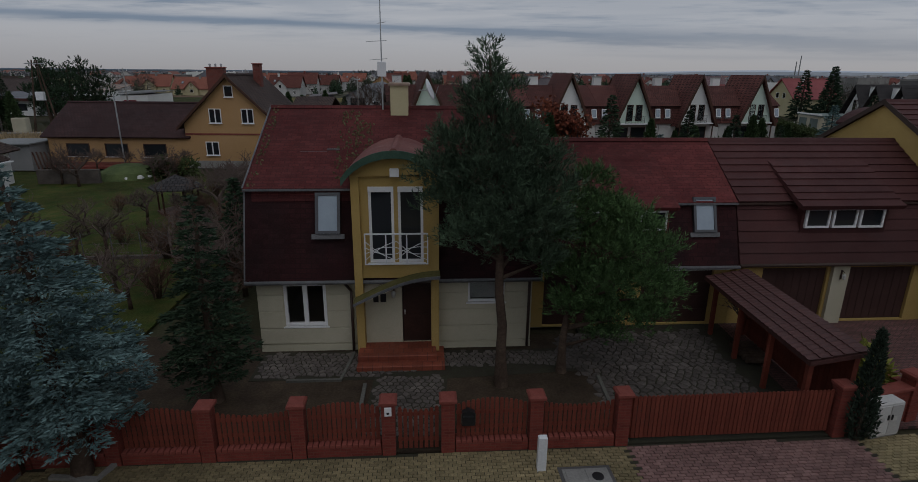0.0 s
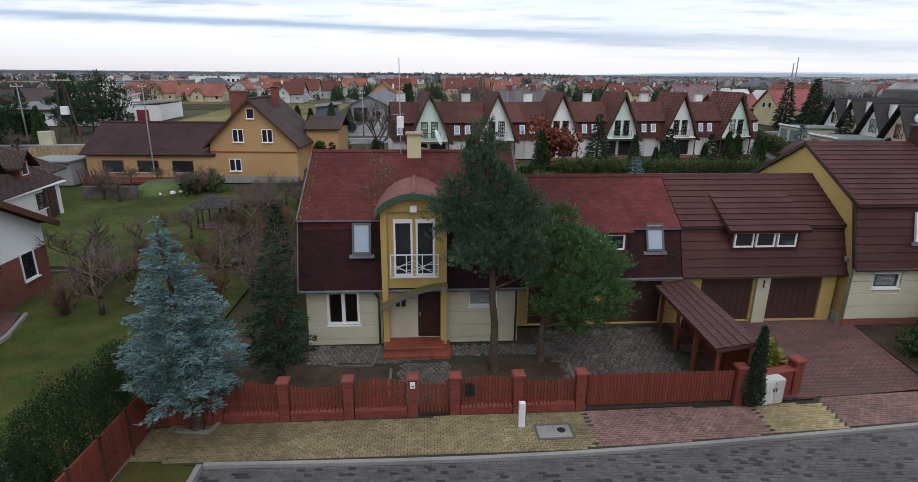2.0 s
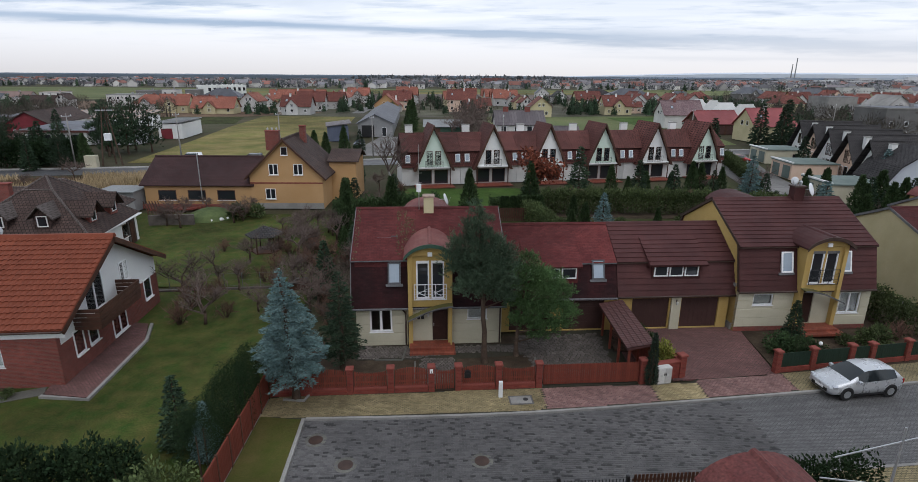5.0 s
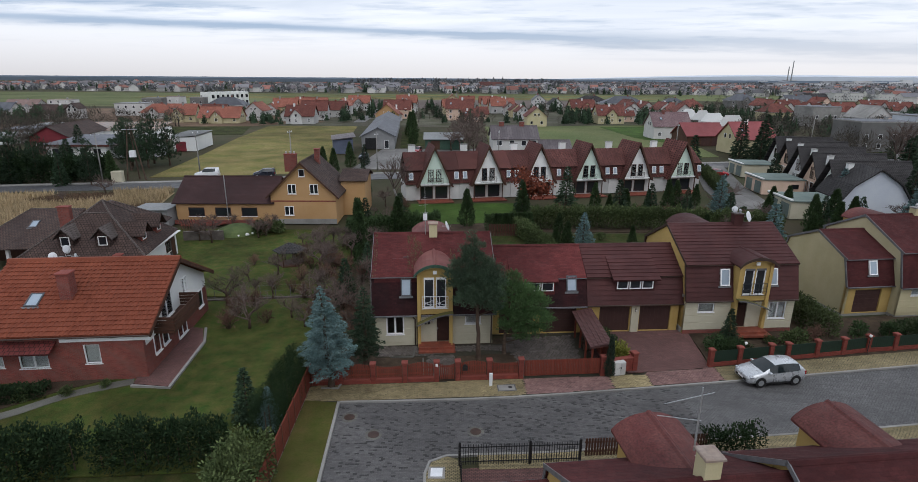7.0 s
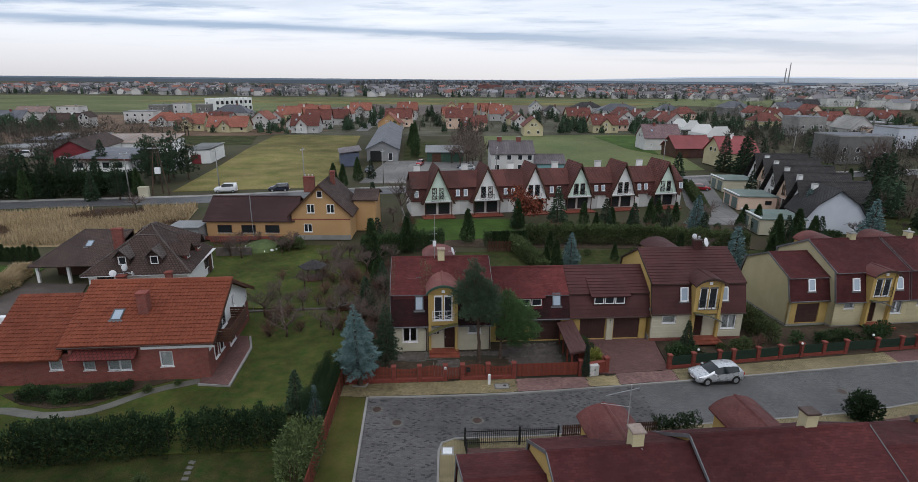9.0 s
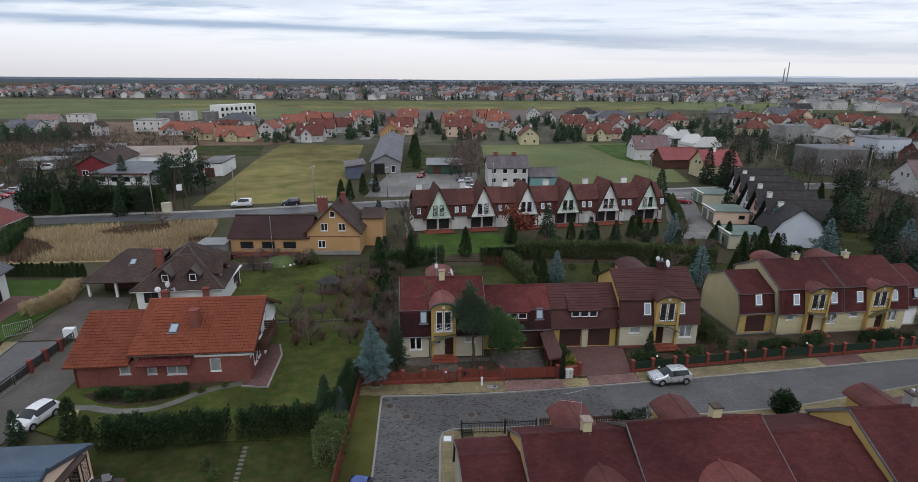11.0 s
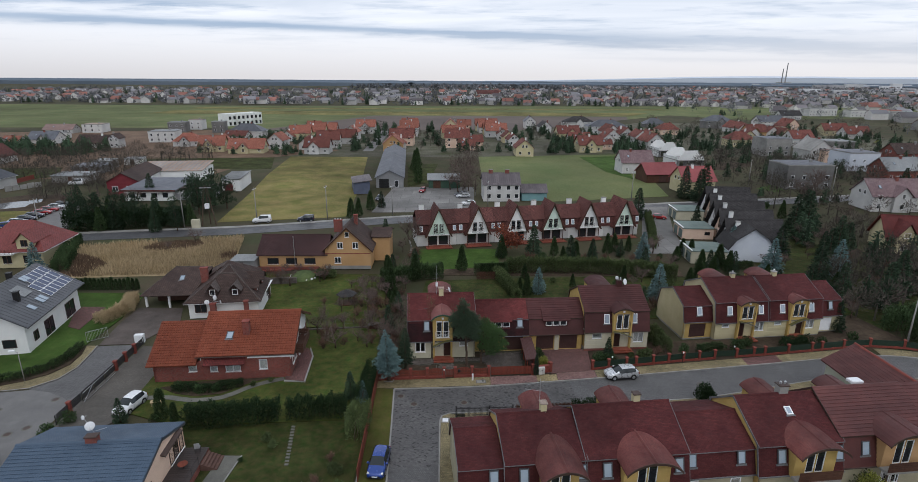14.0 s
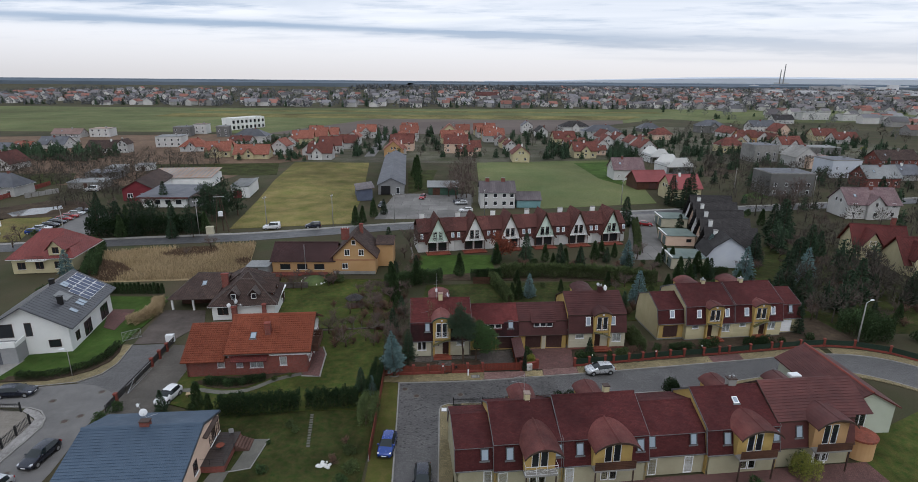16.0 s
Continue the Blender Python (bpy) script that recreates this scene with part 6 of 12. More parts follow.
def blades(mesh, base, way, length, width, rng):
    """Adds one thin diamond leaf for each base point, along its direction."""
    base, way = np.asarray(base, float), np.asarray(way, float)
    n = len(base)
    way = way / np.maximum(np.linalg.norm(way, axis=1, keepdims=True), 1e-9)
    side = np.cross(way, rng.normal(size=(n, 3)))
    side /= np.maximum(np.linalg.norm(side, axis=1, keepdims=True), 1e-9)
    ln = np.broadcast_to(np.asarray(length, float), (n,))[:, None]
    wd = np.broadcast_to(np.asarray(width, float), (n,))[:, None]
    quad = np.stack([base, base + way * ln * 0.45 + side * wd / 2, base + way * ln, base + way * ln * 0.45 - side * wd / 2], axis=1).reshape(-1, 3)
    k = len(mesh.v)
    mesh.v.extend(map(tuple, quad.tolist()))
    mesh.f.extend([(k + 4 * i, k + 4 * i + 1, k + 4 * i + 2, k + 4 * i + 3) for i in range(n)])


def trunk_mesh(h, r, lean=(0.0, 0.0), n=8, rings=7, rng=None):
    m = Mesh()
    rng = rng or RNG
    pts = [Vector((lean[0] * (i / rings) ** 1.3 + rng.normal() * r * 0.25 * (i > 0), lean[1] * (i / rings) ** 1.3 + rng.normal() * r * 0.25 * (i > 0), h * i / rings)) for i in range(rings + 1)]
    rad = [r * (1.35 if i == 0 else 1.0) * (1 - 0.85 * i / rings) + 0.012 for i in range(rings + 1)]
    vs = [(p.x + q * math.cos(2 * math.pi * k / n), p.y + q * math.sin(2 * math.pi * k / n), p.z) for p, q in zip(pts, rad) for k in range(n)]
    fs = [(i * n + k, i * n + (k + 1) % n, (i + 1) * n + (k + 1) % n, (i + 1) * n + k) for i in range(rings) for k in range(n)]
    return m.add(vs, fs + [tuple(range(rings * n, rings * n + n))])


def spruce(name, mat, h=6.0, r=2.0, foot=0.7, whorls=26, arms=11, sprays=16, leaf=0.26, width=0.07, droop=0.25, seed=1, power=0.85, label="", lean=(0, 0), per=3):
    """A spruce: a trunk with tiers of nearly level branches, each a flat fan of short needle sprays."""
    rng = np.random.default_rng(seed)
    t = thing(name, label=label, category="tree")
    part("trunk", trunk_mesh(h * 0.97, 0.022 * h + 0.02, rng=rng, lean=lean), M["bark"], t, smooth=True)
    m = Mesh()
    base, way, ln = [], [], []
    for w in range(whorls):
        f = w / (whorls - 1)
        z = foot + (h - foot) * f ** 0.95
        rr = r * (1 - f) ** power * (0.70 + 0.30 * min(1, f * 6)) + 0.05
        na = max(4, int(arms * (1 - 0.5 * f)))
        a0 = rng.uniform(0, 6.3)
        off = np.array([lean[0] * (z / h) ** 1.3, lean[1] * (z / h) ** 1.3, 0])
        for a in range(na):
            ang = a0 + 2 * math.pi * a / na + rng.normal() * 0.16
            out = np.array([math.cos(ang), math.sin(ang), 0])
            lat = np.array([-math.sin(ang), math.cos(ang), 0])
            reach = rr * rng.uniform(0.74, 1.12)
            lift = rng.normal() * 0.05 * reach + z + rng.normal() * 0.06
            ns = max(4, int(sprays * (reach / r) ** 0.9))
            u = 0.12 + 0.88 * rng.uniform(0, 1, ns) ** 0.75
            sd = 0.36 * reach * (1 - 0.72 * u) * rng.uniform(-1, 1, ns) + rng.normal(size=ns) * 0.02
            zz = lift - droop * reach * u * u + 0.12 * reach * u - np.abs(sd) * 0.25
            p = off + out * (reach * u)[:, None] + lat * sd[:, None] + np.column_stack([np.zeros(ns), np.zeros(ns), zz])
            p = np.repeat(p, per, axis=0) + rng.normal(size=(ns * per, 3)) * np.array([0.04, 0.04, 0.018])
            sg = np.repeat(np.sign(sd), per)[:, None]
            d = out * rng.uniform(0.4, 1.1, (ns * per, 1)) + lat * (sg * 0.55 + rng.normal(size=(ns * per, 1)) * 0.5) + np.array([0, 0, 1]) * (rng.normal(size=(ns * per, 1)) * 0.16 + 0.06)
            base.append(p)
            way.append(d)
            ln.append(leaf * rng.uniform(0.6, 1.25, ns * per))
    blades(m, np.concatenate(base), np.concatenate(way), np.concatenate(ln), width, rng)
    tip = np.array([[lean[0], lean[1], h - 0.25]] * 6)
    blades(m, tip, np.column_stack([rng.normal(size=6) * 0.3, rng.normal(size=6) * 0.3, np.ones(6)]), leaf * 1.3, width, rng)
    part("crown", m, mat, t)
    return t


def pine(name, mat, clumps, h, r0, foot, lean=(0, 0), tufts=900, seed=3, tuft=0.24, label="", candles=60):
    """A pine: a leaning trunk, limbs to each clump, and tufts of long needles on the clumps' shells."""
    rng = np.random.default_rng(seed)
    t = thing(name, label=label, category="tree")
    part("trunk", trunk_mesh(h * 0.93, r0, lean, 10, 9, rng), M["bark"], t, smooth=True)
    limbs, m = Mesh(), Mesh()
    vol = [c[3] ** 2 for c in clumps]
    base, way, ln = [], [], []
    for (cx, cy, cz, cr), v in zip(clumps, vol):
        f = max(0.15, min(0.95, (cz - cr * 0.3) / h))
        root = (lean[0] * f ** 1.3, lean[1] * f ** 1.3, f * h * 0.93)
        limbs.tube(root, (cx, cy, cz), 0.05 * r0 / 0.14 + 0.015, 0.015, 6)
        k = int(tufts * v / sum(vol))
        d = rng.normal(size=(k, 3))
        d /= np.linalg.norm(d, axis=1, keepdims=True)
        d[:, 2] = np.where(d[:, 2] < -0.35, -d[:, 2] * 0.5, d[:, 2])
        rad = cr * rng.uniform(0.35, 1.08, size=(k, 1)) * (1 + 0.18 * np.sin(d[:, :1] * 5 + cx * 3) * np.cos(d[:, 1:2] * 4 + cz))
        pts = np.array([cx, cy, cz]) + d * rad * np.array([1, 1, 0.78])
        for p, q in zip(pts, d):
            ax = q * 0.8 + np.array([0, 0, 0.75]) + rng.normal(size=3) * 0.25
            ax /= np.linalg.norm(ax)
            nn = 17
            s = rng.uniform(0, 1, nn)
            spread = rng.normal(size=(nn, 3))
            spread -= (spread @ ax)[:, None] * ax
            spread /= np.linalg.norm(spread, axis=1, keepdims=True)
            base.append(p + ax * (s[:, None] * tuft * 1.15))
            way.append(ax * 1.0 + spread * 0.72)
            ln.append(np.full(nn, tuft) * rng.uniform(0.42, 0.66, nn))
    blades(m, np.concatenate(base), np.concatenate(way), np.concatenate(ln), 0.024 if tuft < 0.5 else 0.1, rng)
    part("limb_frame", limbs, M["bark"], t, smooth=True)
    part("crown", m, mat, t)
    return t


def bush_blob(mesh, c, r, n, leaf, width, rng, up=0.3, squash=1.0, core=0.5):
    d = rng.normal(size=(n, 3))
    d /= np.linalg.norm(d, axis=1, keepdims=True)
    wob = 1 + 0.16 * np.sin(4 * d[:, :1] + 3 * c[0]) + 0.14 * np.cos(5 * d[:, 2:3] + 2 * c[1] + d[:, 1:2] * 3)
    p = np.array(c) + d * np.array([1, 1, squash]) * r * wob * rng.uniform(core, 1.0, size=(n, 1)) ** 0.5
    blades(mesh, p, d + rng.normal(size=(n, 3)) * 0.5 + np.array([0, 0, up]), leaf * rng.uniform(0.6, 1.3, n), width, rng)


def shrub(name, mat, r=0.8, h=1.0, n=900, leaf=0.16, width=0.09, seed=1, label="", lumps=5, category="bush"):
    rng = np.random.default_rng(seed)
    t = thing(name, label=label, category=category)
    m, st = Mesh(), Mesh()
    for i in range(lumps):
        a, q = rng.uniform(0, 6.3), rng.uniform(0.1, 0.55)
        c = (r * q * math.cos(a), r * q * math.sin(a), h * rng.uniform(0.38, 0.62))
        bush_blob(m, c, r * rng.uniform(0.55, 0.75), n // lumps, leaf, width, rng, squash=0.5 * h / r / 0.65 if r else 1, core=0.35)
        st.tube((0, 0, 0), c, 0.03, 0.015, 5)
    part("stem", st, M["bark"], t)
    part("foliage", m, mat, t)
    return t


def thuja(name, mat, h=2.2, r=0.5, n=1100, leaf=0.2, width=0.08, seed=1, label="", cone=1.2):
    """A columnar conifer of upright flat sprays."""
    rng = np.random.default_rng(seed)
    t = thing(name, label=label, category="tree")
    part("trunk", Mesh().tube((0, 0, 0), (0, 0, h * 0.8), 0.05, 0.02, 6), M["bark"], t)
    m = Mesh()
    f = rng.uniform(0, 1, n) ** 0.85
    rad = r * np.minimum(1, np.sqrt(f * 9 + 0.15)) * (1 - f) ** (1 / cone) * rng.uniform(0.55, 1.08, n)
    a = rng.uniform(0, 6.283, n)
    rad *= 1 + 0.16 * np.sin(3 * a + 7 * f + seed) + 0.1 * np.sin(7 * a - 9 * f)
    p = np.column_stack([rad * np.cos(a), rad * np.sin(a), f * h * 0.97 + 0.03])
    d = np.column_stack([np.cos(a) * 0.55, np.sin(a) * 0.55, np.full(n, 1.0)]) + rng.normal(size=(n, 3)) * 0.35
    blades(m, p, d, leaf * rng.uniform(0.6, 1.2, n), width, rng)
    part("foliage", m, mat, t)
    return t


def bare_tree(name, h=5.0, seed=1, bark="twig", spread=0.75, depth=4, kids=4, trunk=0.28, label="", leaves=None, leaf_n=0):
    """A leafless tree: a trunk that forks into ever thinner limbs and twigs."""
    rng = np.random.default_rng(seed)
    t = thing(name, label=label, category="tree")
    st, tw, lf = Mesh(), Mesh(), Mesh()
    tips = []

    def limb(p, d, ln, r, k):
        d = d / np.linalg.norm(d)
        mid = p + d * ln * 0.5 + rng.normal(size=3) * ln * 0.06
        q = p + d * ln + rng.normal(size=3) * ln * 0.08
        m = st if k == 0 else tw
        m.tube(p, mid, r, r * 0.8, 6 if k == 0 else 4 if k == 1 else 3)
        m.tube(mid, q, r * 0.8, r * 0.6, 6 if k == 0 else 4 if k == 1 else 3)
        if k >= depth:
            tips.append(q)
            return
        for i in range(kids + (1 if k == 0 else 0)):
            a = rng.uniform(0, 6.28)
            nd = d * rng.uniform(0.5, 0.9) + spread * np.array([math.cos(a), math.sin(a), rng.uniform(-0.2, 0.75)])
            start = p + (q - p) * rng.uniform(0.45, 1.0) if i else q
            limb(start, nd, ln * rng.uniform(0.55, 0.82), r * 0.55, k + 1)

    limb(np.zeros(3), np.array([rng.normal() * 0.08, rng.normal() * 0.08, 1.0]), h * trunk, 0.022 * h + 0.01, 0)
    part("trunk", st, M["bark" if bark == "twig" else bark], t, smooth=True)
    part("branch_work", tw, M[bark if bark == "twig" else "twig"], t)
    if leaves:
        tp = np.array(tips)
        pick = tp[rng.integers(0, len(tp), leaf_n)] + rng.normal(size=(leaf_n, 3)) * 0.22
        blades(lf, pick, rng.normal(size=(leaf_n, 3)) + np.array([0, 0, -0.4]), 0.2, 0.13, rng)
        part("foliage", lf, leaves, t)
    return t


def twig_bush(name, h, stems, seed, label, spread=0.8):
    """A leafless bush: many thin stems from one foot, forking three times."""
    rng = np.random.default_rng(seed)
    t = thing(name, label=label, category="bush")
    thick, fine = Mesh(), Mesh()

    def shoot(p, d, ln, r, k):
        d = d / np.linalg.norm(d)
        q = p + d * ln + np.array([0, 0, 0.05 * ln])
        (thick if k == 0 else fine).tube(p, q, r, r * 0.6, 3)
        if k < 3:
            for _ in range(3):
                shoot(p + (q - p) * rng.uniform(0.4, 1.0), d * 0.8 + rng.normal(size=3) * 0.42 + np.array([0, 0, 0.12]), ln * rng.uniform(0.5, 0.8), r * 0.6, k + 1)

    for i in range(stems):
        a, e = rng.uniform(0, 6.283), rng.uniform(0.1, 1.0) * spread
        shoot(np.array([math.cos(a), math.sin(a), 0]) * rng.uniform(0, 0.15) * h, np.array([math.cos(a) * e, math.sin(a) * e, 1.0]), h * rng.uniform(0.32, 0.45), 0.016 * h, 0)
    part("stem_work", thick, M["bark"], t)
    part("twig_work", fine, M["redtwig"], t)
    return t


def hedge(pts, w, h, mat, seed, label, per=260, leaf=0.2, width=0.1, z=0.0, wob=0.12):
    """A clipped or loose hedge along a line: a dark inner body of stems and a shell of leaves."""
    rng = np.random.default_rng(seed)
    t = thing("hedge", label=label, category="hedge")
    m, core = Mesh(), Mesh()
    for (xa, ya), (xb, yb) in zip(pts, pts[1:]):
        ln = math.hypot(xb - xa, yb - ya)
        ux, uy = (xb - xa) / ln, (yb - ya) / ln
        n = int(ln * per * 2.6 * (h + w))
        s = rng.uniform(0, ln, n)
        ph = rng.uniform(0, math.pi, n)
        k = rng.uniform(0.72, 1.05, n) * (1 + wob * np.sin(s * 2.1 + seed) + wob * 0.8 * np.sin(s * 5.3 + 2 * seed))
        lat = np.sign(np.cos(ph)) * np.abs(np.cos(ph)) ** 0.55 * w / 2 * k
        zz = np.where(rng.uniform(size=n) < 0.5, h * np.sin(ph) ** 0.55 * k, h * rng.uniform(0.03, 1, n))
        p = np.column_stack([xa + ux * s - uy * lat, ya + uy * s + ux * lat, z + np.maximum(zz, 0.02)])
        d = np.column_stack([-uy * np.cos(ph), ux * np.cos(ph), np.sin(ph) + 0.3]) + rng.normal(size=(n, 3)) * 0.5
        blades(m, p, d, leaf * 0.72 * rng.uniform(0.6, 1.3, n), width * 0.85, rng)
        for i in range(max(2, int(ln / 0.5))):
            q = (i + 0.5) / max(2, int(ln / 0.5))
            core.tube((xa + (xb - xa) * q, ya + (yb - ya) * q, z), (xa + (xb - xa) * q, ya + (yb - ya) * q, z + h * 0.7), 0.04, 0.02, 5)
    part("stem_work", core, M["bark"], t)
    part("foliage", m, mat, t)
    return t


def grow_at(proto, x, y, s=1.0, sz=None, rz=None, z=0.0, label=""):
    m = pose(x, y, z, 0, 0, random.uniform(0, 360) if rz is None else rz) @ Matrix.Diagonal((s, s, sz or s, 1))
    ob = copy_thing(proto, m)
    if label:
        ob["label"] = label
    return ob


def first_at(proto, x, y, s=1.0, sz=None, rz=0, z=0.0):
    proto.matrix_basis = pose(x, y, z, 0, 0, rz) @ Matrix.Diagonal((s, s, sz or s, 1))
    return proto


# near trees in front of the end house
bs = spruce("blue_spruce", M["blue"], 6.7, 2.05, 1.55, 15, 14, 95, 0.15, 0.042, 0.16, 4, 0.85, "silvery blue spruce with a bare foot, in the pavement's edge", lean=(-0.3, 0), per=4)
first_at(bs, -8.5, 9.42)
p1 = pine("pine_tree", M["pine"], [(-0.55, 0, 9.0, 0.22), (-0.52, 0, 8.55, 0.36), (-0.2, 0.1, 8.1, 0.45), (-0.85, 0, 7.9, 0.45), (-0.5, 0, 7.45, 0.7), (0.1, 0.1, 6.95, 0.75), (-1.2, 0, 6.8, 0.75), (0.7, 0.2, 6.35, 0.8), (-1.75, -0.1, 6.1, 0.7), (-0.5, -0.3, 6.1, 1.05), (1.0, 0, 5.6, 0.8), (-1.35, 0.2, 5.3, 0.9), (0.2, -0.4, 5.2, 1.05), (-0.6, -0.5, 4.6, 0.95), (0.9, 0.1, 4.6, 0.85), (0.3, 0.3, 4.0, 0.85), (-1.0, 0.2, 4.3, 0.7), (1.0, 0.2, 3.7, 0.65), (0.2, 0.6, 5.7, 0.95)],
          9.2, 0.15, 3.0, (-0.5, 0.0), 3700, 5, 0.3, "tall dark green pine with a leaning bare trunk")
first_at(p1, 1.0, 13.3)
p2 = pine("pine_tree", M["pine2"], [(0.45, 0, 5.75, 0.5), (0.1, 0, 5.0, 0.7), (0.9, 0, 4.9, 0.75), (1.7, 0.1, 4.5, 0.75), (0.3, 0.2, 4.1, 0.9), (1.2, -0.2, 3.9, 0.95), (2.2, 0, 3.8, 0.8), (0.0, 0.1, 3.1, 0.75), (1.0, -0.2, 2.9, 1.05), (2.2, 0.1, 2.8, 0.95), (2.9, 0, 2.5, 0.55), (0.6, 0.2, 2.0, 0.85), (1.6, -0.1, 1.8, 0.9), (2.4, 0.1, 1.8, 0.65), (1.2, 0.2, 1.1, 0.55), (0.1, -0.2, 2.2, 0.55)],
          5.8, 0.12, 0.9, (0.45, 0), 3500, 8, 0.28, "bushy bright green pine beside the driveway")
first_at(p2, 2.85, 14.1)
ds = spruce("spruce_tree", M["spruce"], 5.6, 1.3, 0.9, 18, 10, 46, 0.16, 0.045, 0.2, 9, 0.8, "slender dark green spruce by the house corner", per=3)
first_at(ds, -6.77, 12.35)
th = thuja("juniper_column", M["juniper"], 3.0, 0.32, 2600, 0.15, 0.045, 3, "narrow dark juniper beside the gate pier", 1.6)
first_at(th, 9.6, 11.0)
gb = shrub("golden_bush", M["gold"], 0.75, 1.5, 1500, 0.22, 0.07, 5, "yellow-green feathery conifer bush", 6)
first_at(gb, 10.55, 12.7)

# stock of plants to copy
SPRUCE = spruce("spruce_tree", M["spruce"], 8.0, 2.3, 0.3, 26, 11, 9, 0.46, 0.19, 0.35, 21, 0.8, "dark green spruce in a garden")
BLUE = spruce("blue_spruce", M["blue"], 6.0, 1.9, 0.3, 24, 12, 14, 0.3, 0.11, 0.25, 22, 0.8, "silvery blue spruce in a back garden")
THUJA = thuja("thuja_tree", M["thuja"], 4.0, 0.95, 1900, 0.3, 0.12, 23, "dark green conical thuja", 1.3)
COLUMN = thuja("thuja_tree", M["thuja"], 4.0, 0.6, 1300, 0.34, 0.12, 24, "narrow upright dark thuja", 2.2)
BARE = [bare_tree("bare_tree", 6.0, 31 + i, "twig", 0.8, 4, 4, 0.26, "leafless garden tree with fine twigs") for i in range(3)]
RUST = bare_tree("red_leaved_tree", 5.0, 41, "twig", 0.75, 4, 4, 0.22, "tree still holding rust-red leaves", M["rustleaf"], 1500)
BIRCH = bare_tree("birch_tree", 8.0, 42, "birch", 0.5, 4, 4, 0.34, "slim leafless birch with pale bark")
SHRUB = [shrub("bush", M["thuja"], 1.0, 1.3, 700, 0.22, 0.12, 51, "dark green garden bush"), shrub("bush", M["olive"], 1.0, 1.3, 700, 0.22, 0.12, 52, "olive green garden bush")]
BROWN = twig_bush("bush", 1.6, 16, 53, "bare red-brown winter bush")
PINEF = pine("pine_tree", M["spruce"], [(0, 0, 9.2, 1.3), (-0.9, 0, 8.0, 1.5), (1.0, 0.3, 7.6, 1.6), (0, 0.5, 6.2, 2.0), (-1.6, -0.5, 5.4, 1.7), (1.6, 0, 5.0, 1.8), (0, -0.6, 3.9, 2.1), (-1.5, 0.6, 2.9, 1.9), (1.6, -0.3, 2.6, 1.9), (0, 0, 1.6, 1.8)], 10.5, 0.2, 1, (0, 0), 520, 61, 0.5, "broad dark pine tree")
for proto, px, py, ps in ((SPRUCE, 47.1, 91, 1.0), (BLUE, 33.1, 35.4, 1.05), (THUJA, 0.5, 49.1, 1.25), (COLUMN, -12.9, 43.7, 1.2), (BARE[0], -20.4, 22.3, 0.95), (BARE[1], -17, 23.8, 0.7), (BARE[2], -14.5, 30.5, 1.0),
                          (RUST, 10.0, 60.0, 2.2), (BIRCH, -10.2, 60, 1.2), (SHRUB[0], 18.2, 14.6, 0.9), (SHRUB[1], 25.0, 16.0, 0.9), (BROWN, 26.6, 16.6, 1.0), (PINEF, -69, 92, 1.0)):
    first_at(proto, px, py, ps)
for x, y, s in ((58.4, 47.2, 1.15), (69.8, 45.8, 1.2), (13.6, 38.3, 0.72), (-79, 47, 0.9), (37.5, 57, 0.9), (57, 60, 1.0)):
    grow_at(BLUE, x, y, s)
for x, y, s in ((15.4, 59, 1.0), (22.5, 56, 0.8), (-9.5, 30, 0.42), (52.1, 48.7, 0.55), (69.6, 117, 1.2), (72, 112, 1.2), (76, 118, 1.3), (82, 80, 1.1), (85, 80, 1.2), (88, 86, 1.1), (-78.3, 78.5, 0.95), (-82, 77, 1.0), (-87, 77, 1.15), (-74, 80, 0.95), (-69.5, 80, 1.0), (-90, 75, 1.1), (-84.5, 75, 0.9), (-80, 82, 1.1), (-76, 84, 1.05), (-65.5, 80, 0.85), (-72, 75.5, 0.8), (-67, 76, 0.8), (-36.0, 0.8, 0.36), (-88, 80, 1.2), (-83, 79, 1.25), (-92, 78, 1.2),
                (-16.2, 67, 0.85), (-22, 102, 0.7), (57.5, 79.4, 0.75), (55.7, 24.3, 0.55), (19.9, 16.2, 0.33), (-12.4, 5.7, 0.42), (60, 38, 0.7), (64, 36, 0.8), (70, 34, 0.9), (75, 38, 1.0), (72, 52, 1.0), (66, 58, 0.9)):
    if x < -60 and y > 70:
        kind = random.choice((SPRUCE, PINEF, PINEF, THUJA))
        grow_at(kind, x, y, s * (0.85 if kind is SPRUCE else 0.72 if kind is PINEF else 1.3))
    else:
        grow_at(SPRUCE, x, y, s * (0.8 if y > 50 and x < 40 else 1.0))
grow_at(BLUE, -10.9, 5.0, 0.42)
for x, y, s in ((-28, 88.5, 1.1), (-26.5, 91, 1.0), (-24.5, 98, 1.1), (-17.3, 164, 1.6), (-15.5, 152, 1.5), (-14.3, 139, 1.3), (-17, 172, 1.6), (46.7, 59.9, 0.9), (47.3, 57, 0.9), (24, 58, 0.9), (27, 57, 0.7), (31, 60, 0.9), (11.5, 37.0, 0.75), (10.3, 37.5, 0.7),
                (50.8, 52, 1.15), (20, 41, 0.5), (-11, 34.8, 0.8), (-11.6, 37.5, 1.0), (-12.2, 40.5, 1.1), (-10.6, 31.5, 0.55), (44, 56, 0.8), (33, 62, 0.9), (36, 62, 0.7), (12, 45, 0.6)):
    grow_at(THUJA, x, y, s, s * random.uniform(0.75, 1.05) if x < 60 and y < 70 else s)
